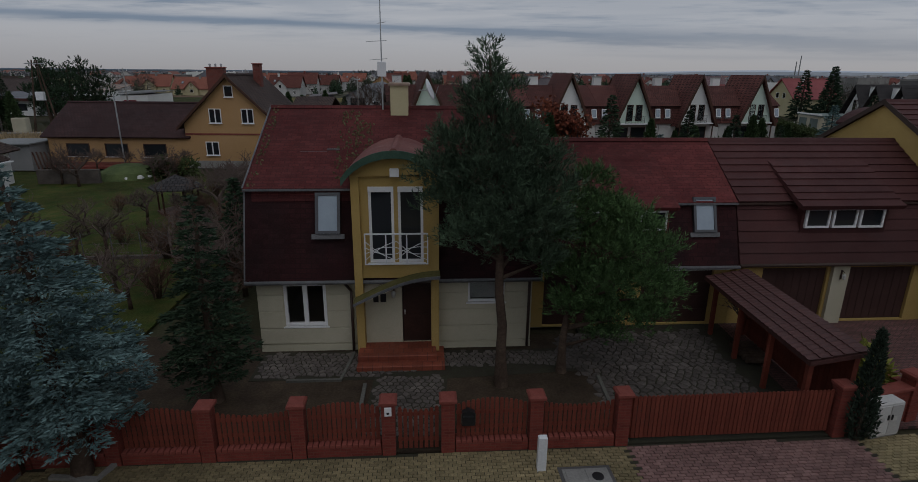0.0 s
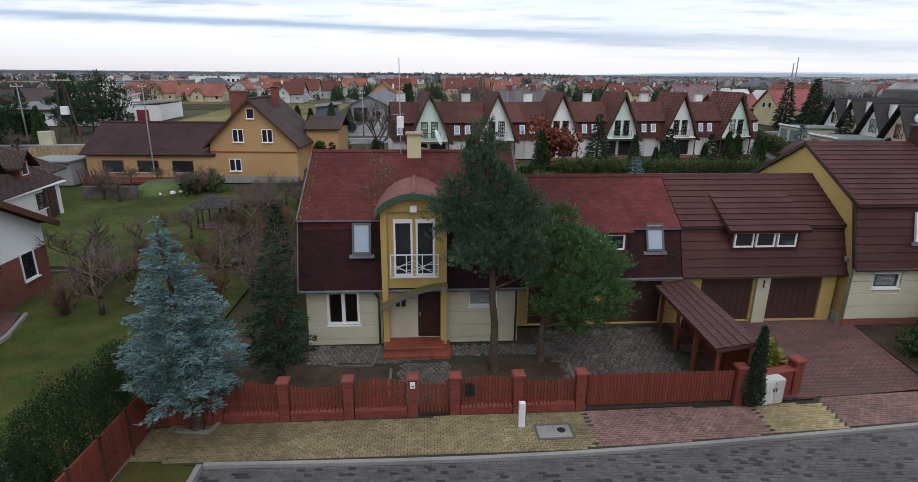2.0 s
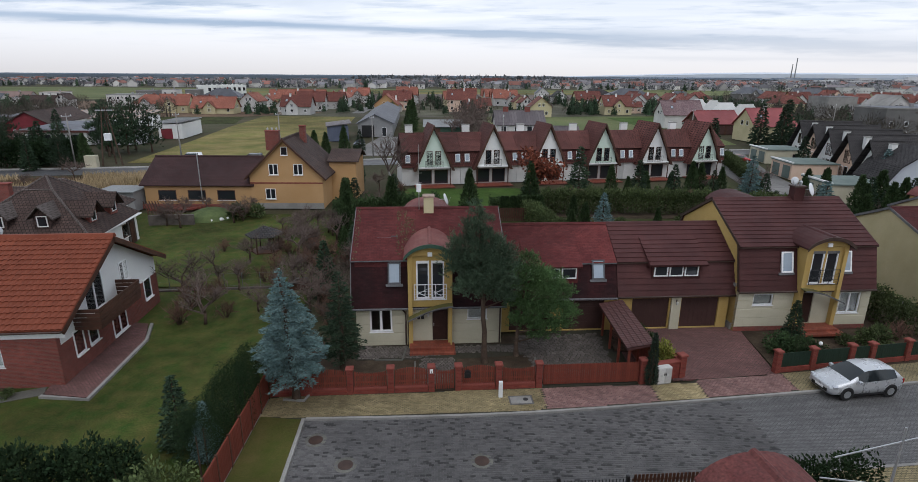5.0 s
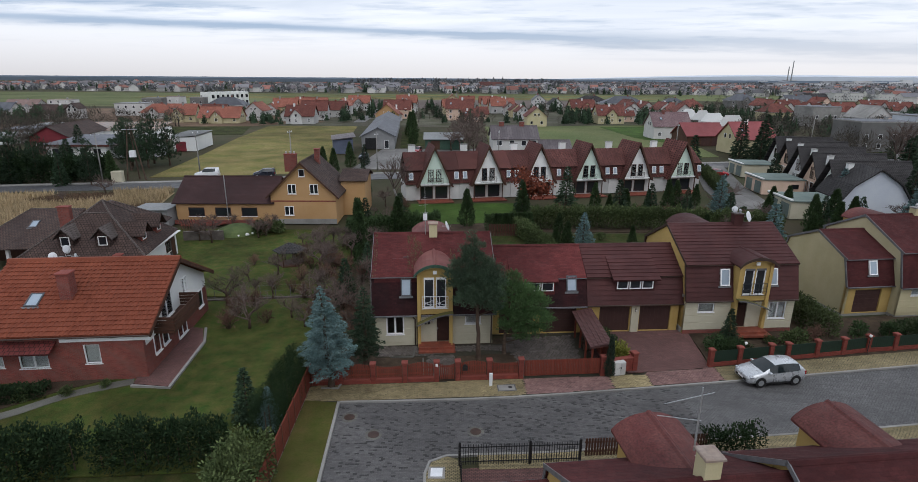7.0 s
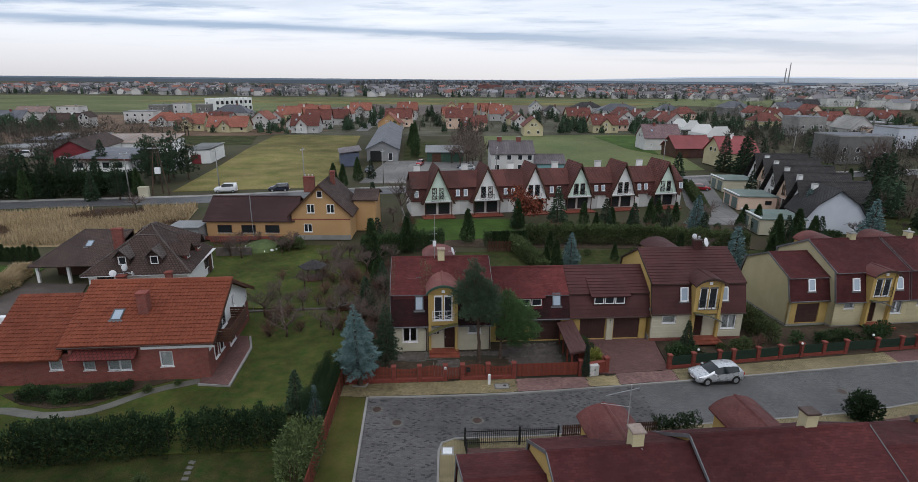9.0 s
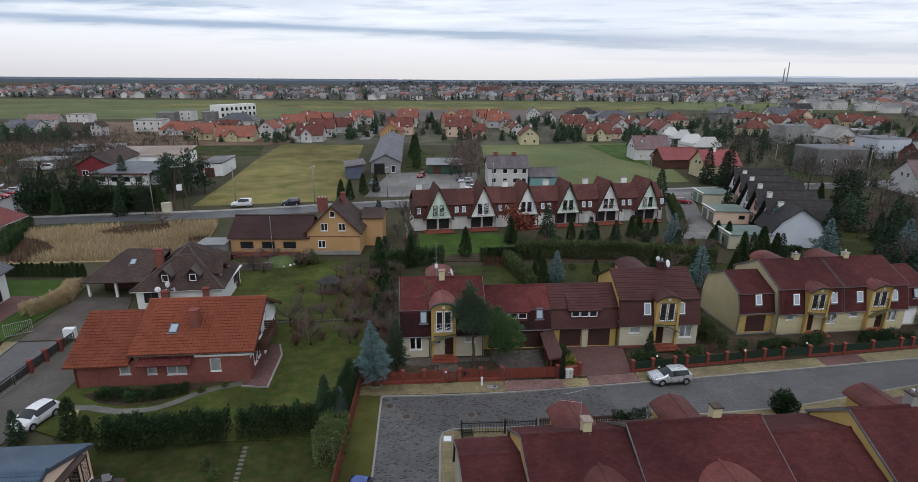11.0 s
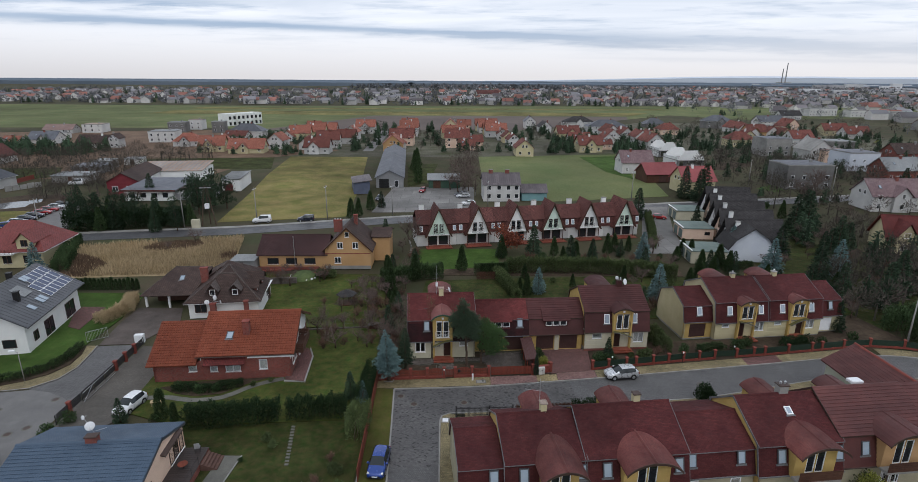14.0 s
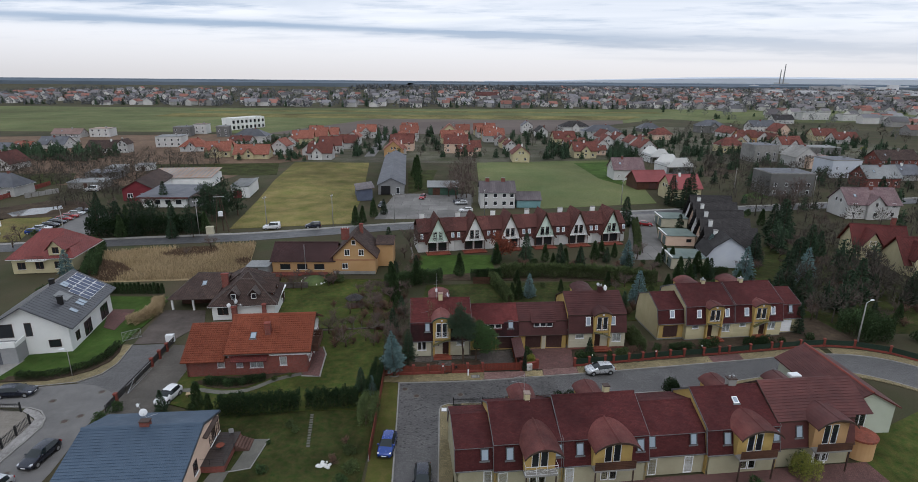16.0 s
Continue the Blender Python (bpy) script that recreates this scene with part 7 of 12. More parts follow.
for i in range(16):
    grow_at(COLUMN, -66 + i * 0.72, 38.1 + 0.01 * i, 0.55, random.uniform(0.42, 0.5), label="small clipped thuja in a row")
for i in range(14):
    grow_at(COLUMN, 4.2 + i * 0.35 + random.uniform(-.1, .1), 46.6 + i * 0.05, 0.55, 0.5)
for x, y, s in ((-20.6, 28, 0.8), (-18.5, 30, 0.7), (-14.5, 33, 0.9), (-11.6, 27, 0.8), (-9.8, 25.5, 0.7), (-16, 37, 0.9), (-9.0, 28.4, 0.75), (-13, 26.5, 0.8), (-36, 47.0, 0.55), (-32.5, 47.2, 0.6), (-30, 47.4, 0.6), (-27.6, 47.2, 0.45), (33, 60, 0.9), (38, 58, 1.0), (41, 61, 1.1), (44, 66, 1.0),
                (9.6, 17.1, 0.42), (28, 58, 0.7), (-58, 66, 1.0), (-61, 60, 0.9), (-0.4, 124, 1.9), (-3, 128, 1.6), (3, 126, 1.5), (74, 62, 1.1), (79, 55, 1.2), (86, 60, 1.1), (84, 48, 1.0), (78, 70, 1.2), (95, 84, 1.2), (101, 90, 1.3), (112, 96, 1.1), (105, 110, 1.3)):
    grow_at(random.choice(BARE), x, y, s)
for x, y, s in ((-67, 95, 0.95), (-71, 96, 1.0), (-74, 99, 0.9), (-64.5, 99, 0.9), (-69, 101, 1.05)):
    grow_at(PINEF, x, y, s)
grow_at(COLUMN, -31.7, 1.1, 0.9, 0.8), grow_at(COLUMN, -30.3, 0.9, 0.6, 0.5)
grow_at(BIRCH, 96, 100, 1.2), grow_at(BIRCH, 110, 118, 1.2), grow_at(BIRCH, 5, 118, 0.6)

# hedges and garden bushes
hedge([(-10.5, 10.2), (-10.6, 7.0), (-10.7, 3.6)], 1.5, 2.7, M["yew"], 71, "dense dark thuja hedge along the board fence", 760, 0.085, 0.035)
hedge([(-29.0, 0.4), (-24.4, 0.9), (-19.3, 1.6)], 2.0, 2.2, M["yew"], 72, "loose evergreen hedge across the garden", 110, 0.28, 0.13)
hedge([(-18.6, 1.8), (-12.2, 2.4)], 1.5, 2.3, M["yew"], 73, "dark thuja hedge across the garden", 130, 0.26, 0.12)
hedge([(-10.6, -2.2), (-10.3, 1.5)], 2.0, 2.8, M["olive"], 74, "rounded grey-green juniper hedge", 120, 0.26, 0.1)
hedge([(-13.8, 41.5), (-7.4, 45.0), (-2.9, 45.4)], 1.9, 2.6, M["thuja"], 75, "tall dark hedge behind the house", 80, 0.34, 0.17)
hedge([(2.8, 47.2), (9, 48.3)], 1.2, 1.9, M["thuja"], 76, "clipped dark garden hedge", 90, 0.3, 0.14)
hedge([(9, 48.6), (17, 49.2), (25, 49), (34, 47.2), (40, 45)], 1.9, 2.7, M["olive"], 77, "long mixed olive-green hedge", 80, 0.34, 0.17)
hedge([(7.0, 46.5), (8.6, 39.5), (9.6, 34.5)], 1.5, 2.0, M["olive"], 78, "slanting clipped hedge between gardens", 90, 0.3, 0.14)
hedge([(27.6, 22.5), (27.8, 16.6)], 1.6, 1.9, M["olive"], 79, "ivy-green hedge beside the house", 110, 0.24, 0.12)
hedge([(17.6, 14.0), (20.5, 14.5)], 1.6, 0.9, M["thuja"], 80, "low spreading juniper in the front garden", 140, 0.22, 0.08)
hedge([(-59.4, 8.1), (-55.8, 8.2), (-53.2, 9.5), (-51.3, 11.6), (-50.7, 13.8), (-51.2, 17.6)], 0.8, 0.95, M["thuja"], 81, "low dark hedge round the bright lawn", 130, 0.22, 0.1)
hedge([(-88, 66), (-83, 64), (-76, 50), (-74, 46)], 2.2, 2.6, M["thuja"], 82, "dark hedge beside the waste ground", 55, 0.4, 0.2)
hedge([(50, 52.5), (57, 51)], 1.2, 1.5, M["thuja"], 83, "dark hedge behind the terrace", 80, 0.3, 0.15)
hedge([(12.5, 3.1), (15.6, 3.5)], 1.0, 1.5, M["yew"], 84, "clipped dark hedge before the row", 130, 0.2, 0.1)
hedge([(-33.6, 7.3), (-29.4, 7.0), (-25.8, 8.4)], 1.3, 0.75, M["yew"], 92, "low dark shrubs along the brick wall", 150, 0.2, 0.1)
hedge([(44.5, 18.8), (49.0, 19.6)], 1.5, 1.3, M["yew"], 93, "low dark evergreens in the front garden", 110, 0.22, 0.1)
hedge([(-93, 75.5), (-80, 79), (-67, 82)], 4.0, 4.2, M["yew"], 94, "dark belt of evergreens along the cross street", 26, 0.6, 0.3)
hedge([(32.2, 16.8), (36.0, 17.6)], 1.4, 1.2, M["thuja"], 85, "clipped dark shrubs along the fence", 120, 0.22, 0.1)
hedge([(42, 64), (45.5, 75), (50, 92)], 1.4, 2.0, M["olive"], 86, "rough hedge beside the garage yard", 60, 0.36, 0.18)
hedge([(63, 22.5), (69, 23.5)], 5.5, 3.6, M["thuja"], 87, "great clipped dark green hedge", 60, 0.4, 0.2)
hedge([(-53.4, 24.5), (-51.8, 29), (-53.5, 34)], 1.6, 1.5, M["reed"], 88, "dry straw-coloured grass clumps", 130, 0.5, 0.07)
hedge([(-66, 33), (-76, 36)], 2.5, 2.2, M["thuja"], 89, "dark hedge behind the white house", 60, 0.36, 0.18)
hedge([(35.9, -9.0), (36.6, -11.2)], 1.9, 2.3, M["gold"], 90, "yellow-green clipped hedge in a garden", 120, 0.24, 0.1)
for x, y, s, k in ((19, 14.9, 0.7, 0), (22.8, 15.8, 0.6, 1), (24.2, 15.9, 0.75, 1), (30.5, 17.2, 0.9, 0), (33, 17.4, 0.8, 0), (38, 18.2, 1.3, 0), (39.8, 18.9, 1.1, 0), (48.3, 20.2, 0.9, 0), (50.8, 20, 0.8, 0), (-30.2, 6.7, 0.85, 0), (-33.2, 7.3, 0.8, 0), (-28.6, 7.0, 0.75, 0), (-26.9, 7.6, 0.6, 1), (-24.6, 8.3, 0.5, 1),
                   (-32.6, 1.1, 0.6, 0), (-22.8, 9.2, 0.4, 1), (-21.0, -5.2, 0.35, 0), (-20.1, -9.8, 0.75, 0), (-19.5, -2.0, 0.7, 1), (-18.6, -3.0, 0.6, 1), (-11.5, -6.8, 0.9, 1), (-10.9, -9.5, 1.0, 1), (-11.5, -12, 1.0, 0), (-41.4, 0.6, 1.0, 0), (-42.0, -1.6, 1.0, 0), (23.5, 44, 0.8, 1), (28, 42, 0.8, 0), (17, 43.5, 0.7, 1), (55.8, 21.2, 1.0, 0), (73, 21, 1.3, 0),
                   (36.4, -8.3, 1.6, 1), (30.6, -11.4, 0.9, 0), (26.0, -12.6, 0.8, 1), (21.5, -13.2, 0.9, 0), (10.9, 14.0, 0.6, 0), (10.7, 15.2, 0.75, 0), (10.6, 16.4, 0.7, 0)):
    grow_at(SHRUB[k], x, y, s)
for x, y, s in ((26, 16.4, 0.7), (-13, -8.5, 0.9), (-12.4, -5.0, 0.7), (-17, 33.5, 1.0), (-13.4, 29, 1.3), (-12.5, 31.5, 1.4), (-15.8, 28.5, 1.2), (-10, 23, 1.0), (-9, 20.5, 0.9), (-8.6, 17, 0.8), (-22, 33, 0.9), (-9.2, 18.8, 1.1), (30, 57, 1.0), (35, 56, 1.1), (40, 55, 1.0)):
    grow_at(BROWN, x, y, s)

first_at(shrub("bush", M["yew"], 1.05, 2.0, 3200, 0.2, 0.1, 55, "dark rounded evergreen bush before the row", lumps=7), 28.3, 5.4)

# overgrown garden between the houses and the woods behind the bend
random.seed(23)
for x0, x1, y0, y1, n, mix in ((-19, -8.5, 17, 41, 60, 0.95), (29, 61, 29.5, 46, 50, 0.42), (8, 42, 50, 61, 26, 0.45), (60, 84, 26, 62, 50, 0.86), (-34, -22, 40, 47, 10, 1.0), (45, 52, 46, 52, 6, 0.2), (-13, -8, 44, 62, 14, 0.6)):
    for _ in range(n):
        x, y = random.uniform(x0, x1), random.uniform(y0, y1)
        if x > 60 and abs(x - 66) < 6.5 and y < 27:
            continue
        if random.random() < mix:
            if random.random() < 0.55:
                grow_at(random.choice(BARE), x, y, random.uniform(0.5, 0.95))
            else:
                grow_at(BROWN, x, y, random.uniform(0.8, 1.5))
        else:
            k = random.random()
            grow_at(SPRUCE if k < 0.35 else THUJA if k < 0.7 else random.choice(SHRUB), x, y, (random.uniform(0.4, 0.65) if x > 58 else random.uniform(0.38, 0.6)) if k < 0.35 else random.uniform(0.6, 1.0))

# ---- the other houses ----
ROOFS = {"m": "tile_mid", "o": "tile_o2", "d": "tile_d", "s": "slate", "b": "tile_n", "c": "char", "k": "tile_k", "r": "rust", "w": "flat", "p": "tile_p", "v": "tile_v", "t": "greenroof", "u": "concrete"}
WALLS = {"w": "dullwhite", "y": "pale", "o": "yellow", "s": "greyblock", "r": "brick", "t": "darkwood", "u": "concrete", "k": "peach", "d": "darkwood", "b": "bluegrey"}
ROOF_WORDS = {"m": "brick-red tiled", "o": "orange tiled", "d": "dark red tiled", "s": "slate grey", "b": "brown", "c": "charcoal", "k": "faded pinkish-brown", "r": "rusty", "w": "pale flat", "p": "pinkish red metal", "v": "mauve tiled", "t": "grey-green", "u": "unfinished concrete"}
WALL_WORDS = {"w": "white-rendered", "y": "pale yellow", "o": "orange-yellow", "s": "grey", "r": "red brick", "t": "brown timber", "u": "beige", "k": "peach-coloured", "d": "dark timber", "b": "blue-grey"}


def gable_parts(h, w, d, eave, ridge, wall, roof, over=0.45, axis="x", x0=0.0, y0=0.0, step=0.0, t=0.14, verge=None):
    """Walls and a pitched roof over the rectangle from (x0, y0), ridge along the axis."""
    if axis == "x":
        ym = y0 + d / 2
        part("wall", Mesh().prism([(y0, 0), (y0 + d, 0), (y0 + d, eave), (ym, ridge - 0.12), (y0, eave)], x0, x0 + w), M[wall], h)
        s = (ridge - eave) / (d / 2)
        for a in (y0 - over, y0 + d + over):
            roof_side(h, a, eave - over * s + 0.06, ym, ridge + 0.06, x0 - over, x0 + w + over, M[roof], step)
        part("ridge_cap", Mesh().prism([(ym - 0.16, ridge + 0.03), (ym, ridge + 0.16), (ym + 0.16, ridge + 0.03)], x0 - over, x0 + w + over), M[roof], h)
    else:
        xm = x0 + w / 2
        part("wall", Mesh().prism_y([(x0, 0), (x0 + w, 0), (x0 + w, eave), (xm, ridge - 0.12), (x0, eave)], y0, y0 + d), M[wall], h)
        s = (ridge - eave) / (w / 2)
        for sg, a in ((-1, x0 - over), (1, x0 + w + over)):
            p = [(a, eave - over * s + 0.06), (xm, ridge + 0.06), (xm, ridge - t + 0.06), (a, eave - over * s + 0.06 - t)]
            part("roof_slope", Mesh().prism_y(p if sg > 0 else p[::-1], y0 - over, y0 + d + over), M[roof], h)
        part("ridge_cap", Mesh().prism_y([(xm - 0.16, ridge + 0.03), (xm + 0.16, ridge + 0.03), (xm, ridge + 0.16)], y0 - over, y0 + d + over), M[roof], h)
        if verge:
            for sg, a in ((-1, x0 - over), (1, x0 + w + over)):
                p = [(a, eave - over * s + 0.1), (xm, ridge + 0.1), (xm, ridge - 0.22), (a, eave - over * s - 0.16)]
                part("barge_board", Mesh().prism_y(p if sg > 0 else p[::-1], y0 - over - 0.05, y0 - over - 0.003), M[verge], h)


def hip_parts(h, w, d, eave, ridge, wall, roof, over=0.5, x0=0.0, y0=0.0, rl=0.35):
    part("wall", Mesh().box(x0, x0 + w, y0, y0 + d, 0, eave), M[wall], h)
    a, b, c, e = x0 - over, x0 + w + over, y0 - over, y0 + d + over
    r = (b - a) * rl / 2
    xm, ym = (a + b) / 2, (c + e) / 2
    z = eave - 0.1
    P = [(a, c, z), (b, c, z), (b, e, z), (a, e, z), (xm - r, ym, ridge), (xm + r, ym, ridge)]
    for f in ((0, 1, 5, 4), (1, 2, 5), (2, 3, 4, 5), (3, 0, 4)):
        pts = [Vector(P[i]) for i in f]
        nrm = (pts[1] - pts[0]).cross(pts[2] - pts[0]).normalized()
        n = len(pts)
        vs = [tuple(p) for p in pts] + [tuple(p - nrm * 0.12) for p in pts]
        part("roof_slope", Mesh().add(vs, [tuple(range(n)), tuple(range(2 * n - 1, n - 1, -1))] + [(i, n + i, n + (i + 1) % n, (i + 1) % n) for i in range(n)]), M[roof], h)
    part("eave_board", Mesh().box(a, b, c, e, z - 0.2, z - 0.125), M["pvc"], h)


VILLAGE = []


def village_house(x, y, w, d, top, code, gable=0):
    """A house of the village, its front's middle at (x, y): code is kind, the ridge's axis, wall and roof; gable adds a cross gable to the front."""
    k, ax, wa, ro = code
    VILLAGE.append((x, y))
    w *= 0.78 if k == "f" else 0.9 if ax == "y" or x > 100 else 1.0
    kind = {"g": "house with a pitched roof", "h": "house with a hipped roof", "f": "flat-roofed house"}[k]
    h = thing("house", x, y, 0, random.uniform(-2, 9), WALL_WORDS[wa] + " " + kind + ", " + ROOF_WORDS[ro], "house")
    x0, wall, roof = -w / 2, WALLS[wa], ROOFS[ro]
    span = d if ax == "x" else w
    if k == "f":
        eave = top
        part("wall", Mesh().box(x0, x0 + w, 0, d, 0, top - 0.3), M[wall], h)
        part("parapet", Mesh().box(x0 - 0.12, x0 + w + 0.12, -0.12, d + 0.12, top - 0.3, top), M["concrete"], h)
        part("roof_deck", Mesh().box(x0 + 0.15, x0 + w - 0.15, 0.15, d - 0.15, top, top + 0.06), M[roof], h)
        chimney(h, w * 0.2, d * 0.5, top + 0.06, top + 0.9, 0.9, 0.6, "greyw", "concrete")
    elif k == "h":
        eave = max(2.7, top - span * 0.42)
        hip_parts(h, w, d, eave, top, wall, roof, x0=x0)
        chimney(h, w * 0.12, d * 0.5, top - 0.8, top + 0.7, 0.7, 0.7, "brick", "concrete")
    else:
        eave = max(2.6, top - span * 0.42)
        gable_parts(h, w, d if ax == "x" else d, eave, top, wall, roof, 0.5, ax, x0)
        chimney(h, random.uniform(-w / 4, w / 4), d * 0.45, top - 1.4, top + 0.7, 0.7, 0.7, random.choice(("brick", "white", "concrete")), "concrete")
        if ax == "x":
            roof_window(h, x0 + w * random.uniform(0.1, 0.3), d * 0.2, eave + (top - eave) * 0.42, 0.8, 1.1, math.degrees(math.atan2(top - eave, d / 2)))
    if gable and k != "f":
        gx, gw = random.uniform(-0.15, 0.15) * w, min(w * 0.42, 4.6)
        ge, gt_ = min(eave + 0.2, top - 1.8), min(top - 0.3, eave + 0.2 + gw * 0.5)
        part("cross_gable", Mesh().prism_y([(gx - gw / 2, 0), (gx + gw / 2, 0), (gx + gw / 2, ge), (gx, gt_), (gx - gw / 2, ge)], -0.9, d * 0.4), M[wall], h)
        s_ = (gt_ - ge) / (gw / 2)
        for sg in (-1, 1):
            p = [(gx + sg * (gw / 2 + 0.45), ge - 0.45 * s_ + 0.05), (gx, gt_ + 0.08), (gx, gt_ - 0.06), (gx + sg * (gw / 2 + 0.45), ge - 0.45 * s_ - 0.09)]
            part("gable_roof", Mesh().prism_y(p if sg > 0 else p[::-1], -1.4, d * 0.5), M[roof], h)
        window(h, gx - 0.6, -0.92, 0.9, 1.2, 1.4, 1, sill=False), window(h, gx - 0.5, -0.92, max(3.0, ge - 0.9), 1.0, 1.2, 1, sill=False)
    n = max(2, int(w / 3.4))
    for z in ([0.9] if eave < 4.6 else [0.9, 3.5]):
        for i in range(n):
            xx = x0 + w * (i + 0.5) / n
            if not (gable and abs(xx) < w * 0.3):
                window(h, xx - 0.55, -0.02, z, 1.1, 1.3, 1, sill=False)
    if k == "g" and ax == "y" and top - eave > 2:
        for dx in (-1.3, 0.3):
            window(h, dx, -0.02, eave - 0.1, 1.0, 1.2, 1, sill=False)
    if k == "g" and ax == "x":
        sd, rr = (x0 - 0.02, -90) if x > 0 else (x0 + w + 0.02, 90)
        for dy in (-1.6, 0.6):
            window(h, sd, d / 2 + dy + (1.0 if rr < 0 else 0), eave - 0.3, 1.0, 1.2, 1, rz=rr, sill=False)
    return h


def unfinished_house(x, y, w, d):
    """A house shell of pale blocks with stepped gables and bare posts."""
    VILLAGE.append((x, y))
    h = thing("house", x, y, 0, 8, "unfinished house shell of pale blocks without a roof", "house")
    x0 = -w / 2
    part("wall", Mesh().wall(x0, x0 + w, 0, 3.0, 0, 0.3, [(x0 + 1, x0 + 3, 0.4, 2.4), (x0 + 4.4, x0 + 6, 0.9, 2.4), (x0 + w - 2.6, x0 + w - 1, 0.9, 2.4)]), M["greyw"], h)
    steps = [(x0 + 0.5 * (i // 2) + 0.2, 3.0 + 0.55 * ((i + 1) // 2)) for i in range(14)]
    for yy in (0.0, d - 0.3):
        part("stepped_gable", Mesh().prism_y([(-q, z) for q, z in steps] + steps[::-1], yy, yy + 0.28), M["white"], h)
    for q in (x0, x0 + w - 0.3):
        part("side_wall", Mesh().box(q, q + 0.3, 0.3, d - 0.3, 0, 4.2), M["white"], h)
    part("floor_slab", Mesh().box(x0 - 0.2, x0 + w + 0.2, -0.3, d + 0.2, 2.85, 3.05), M["concrete"], h)
    for i in range(4):
        part("concrete_post", Mesh().box(x0 + i * w / 3 - 0.15, x0 + i * w / 3 + 0.15, -1.6, -1.3, 0, 2.9), M["concrete"], h)
    part("balcony_slab", Mesh().box(x0 - 0.2, x0 + w + 0.2, -1.7, -0.3, 2.9, 3.08), M["concrete"], h)


# -- the red brick house with the orange tile roof --
BX, BY, BR = -32.2, 9.26, 5.3
bh = thing("brick_house", BX, BY, 0, BR, "red brick house with orange clay-tile roof and white gable", "house")
B_EAVE, B_RIDGE = (-0.4, 3.35), (5.6, 6.45)
part("wall", Mesh().wall(1.2, 11.6, 0, 3.3, 0.0, 0.3, [(2.1, 3.0, 1.1, 2.4), (3.9, 5.7, 1.0, 2.4), (7.9, 8.9, 1.2, 2.55)]), M["brick"], bh)
part("end_wall", Mesh().prism([(0.3, 0), (11.2, 0), (11.2, 2.2), (0.3, 2.2)], 11.3, 11.6), M["brick"], bh)
part("gable_wall", Mesh().prism([(0.3, 2.2), (11.2, 2.2), (11.2, 3.3), (5.6, 6.25), (0.3, 3.4)], 11.28, 11.58), M["white"], bh)
part("back_wall", Mesh().box(-4.5, 11.5, 10.9, 11.2, 0, 3.0), M["brick"], bh)
part("west_gable", Mesh().prism([(0.3, 0), (11.2, 0), (11.2, 3.3), (5.6, 6.25), (0.3, 3.4)], 1.0, 1.25), M["white"], bh)
part("house_floor", Mesh().box(-4.4, 11.4, 0.3, 11, 0, 0.2), M["concrete"], bh)
part("fascia", Mesh().box(6.6, 12.1, -0.06, 0.0, 2.78, 3.3), M["pvc"], bh, "white fascia band under the eave")
for q in ((2.1, 1.1, 0.9, 1.3, 1), (3.9, 1.0, 1.8, 1.4, 2), (7.9, 1.2, 1.0, 1.35, 1)):
    window(bh, q[0], 0.08, q[1], q[2], q[3], q[4], gm="glass", behind="curtain", label="white window with glazing bars")
roof_side(bh, *B_EAVE, *B_RIDGE, 0.7, 12.25, M["tile_o"], 0.0)
roof_side(bh, 11.65, 3.35, *B_RIDGE, 0.7, 12.25, M["tile_o"], 0.0)
part("ridge_cap", Mesh().prism([(5.4, 6.4), (5.5, 6.62), (5.7, 6.62), (5.8, 6.4)], 0.68, 12.3), M["tile_o"], bh)
for a, b in (((-0.4, 3.3), (5.6, 6.4)), ((11.65, 3.3), (5.6, 6.4))):
    part("barge_board", Mesh().prism(slope_slab(*a, *b, 0, 0, 0.26)[0], 12.18, 12.28), M["darkwood"], bh)
roof_side(bh, -0.65, 2.4, 5.2, 5.6, -5.0, 0.75, M["tile_o"], 0.0)
roof_side(bh, 11.05, 2.4, 5.2, 5.6, -5.0, 0.75, M["tile_o"], 0.0)
part("wing_wall", Mesh().wall(-4.4, 1.2, 0, 2.5, 0.0, 0.3, [(-0.4, 0.6, 1.2, 2.2)]), M["brick"], bh)
part("wing_gable", Mesh().prism([(0, 0), (10.4, 0), (10.4, 2.5), (5.2, 5.4), (0, 2.5)], -4.45, -4.2), M["brick"], bh)
window(bh, -0.4, 0.08, 1.2, 1.0, 1.0, 1, gm="glass", behind="curtain")
roof_side(bh, -0.95, 2.45, 0.2, 3.0, 1.6, 6.4, M["tile_e"], 0.0, name="porch_roof")
part("gutter", Mesh().tube((0.7, -0.47, 3.27), (12.25, -0.47, 3.27), 0.06, n=6), M["brownmetal"], bh)
chimney(bh, 6.1, 2.6, 4.6, 6.5, 0.75, 0.75, "brick", "coping")
roof_window(bh, 3.7, 1.75, 4.5, 0.85, 1.15, 27)
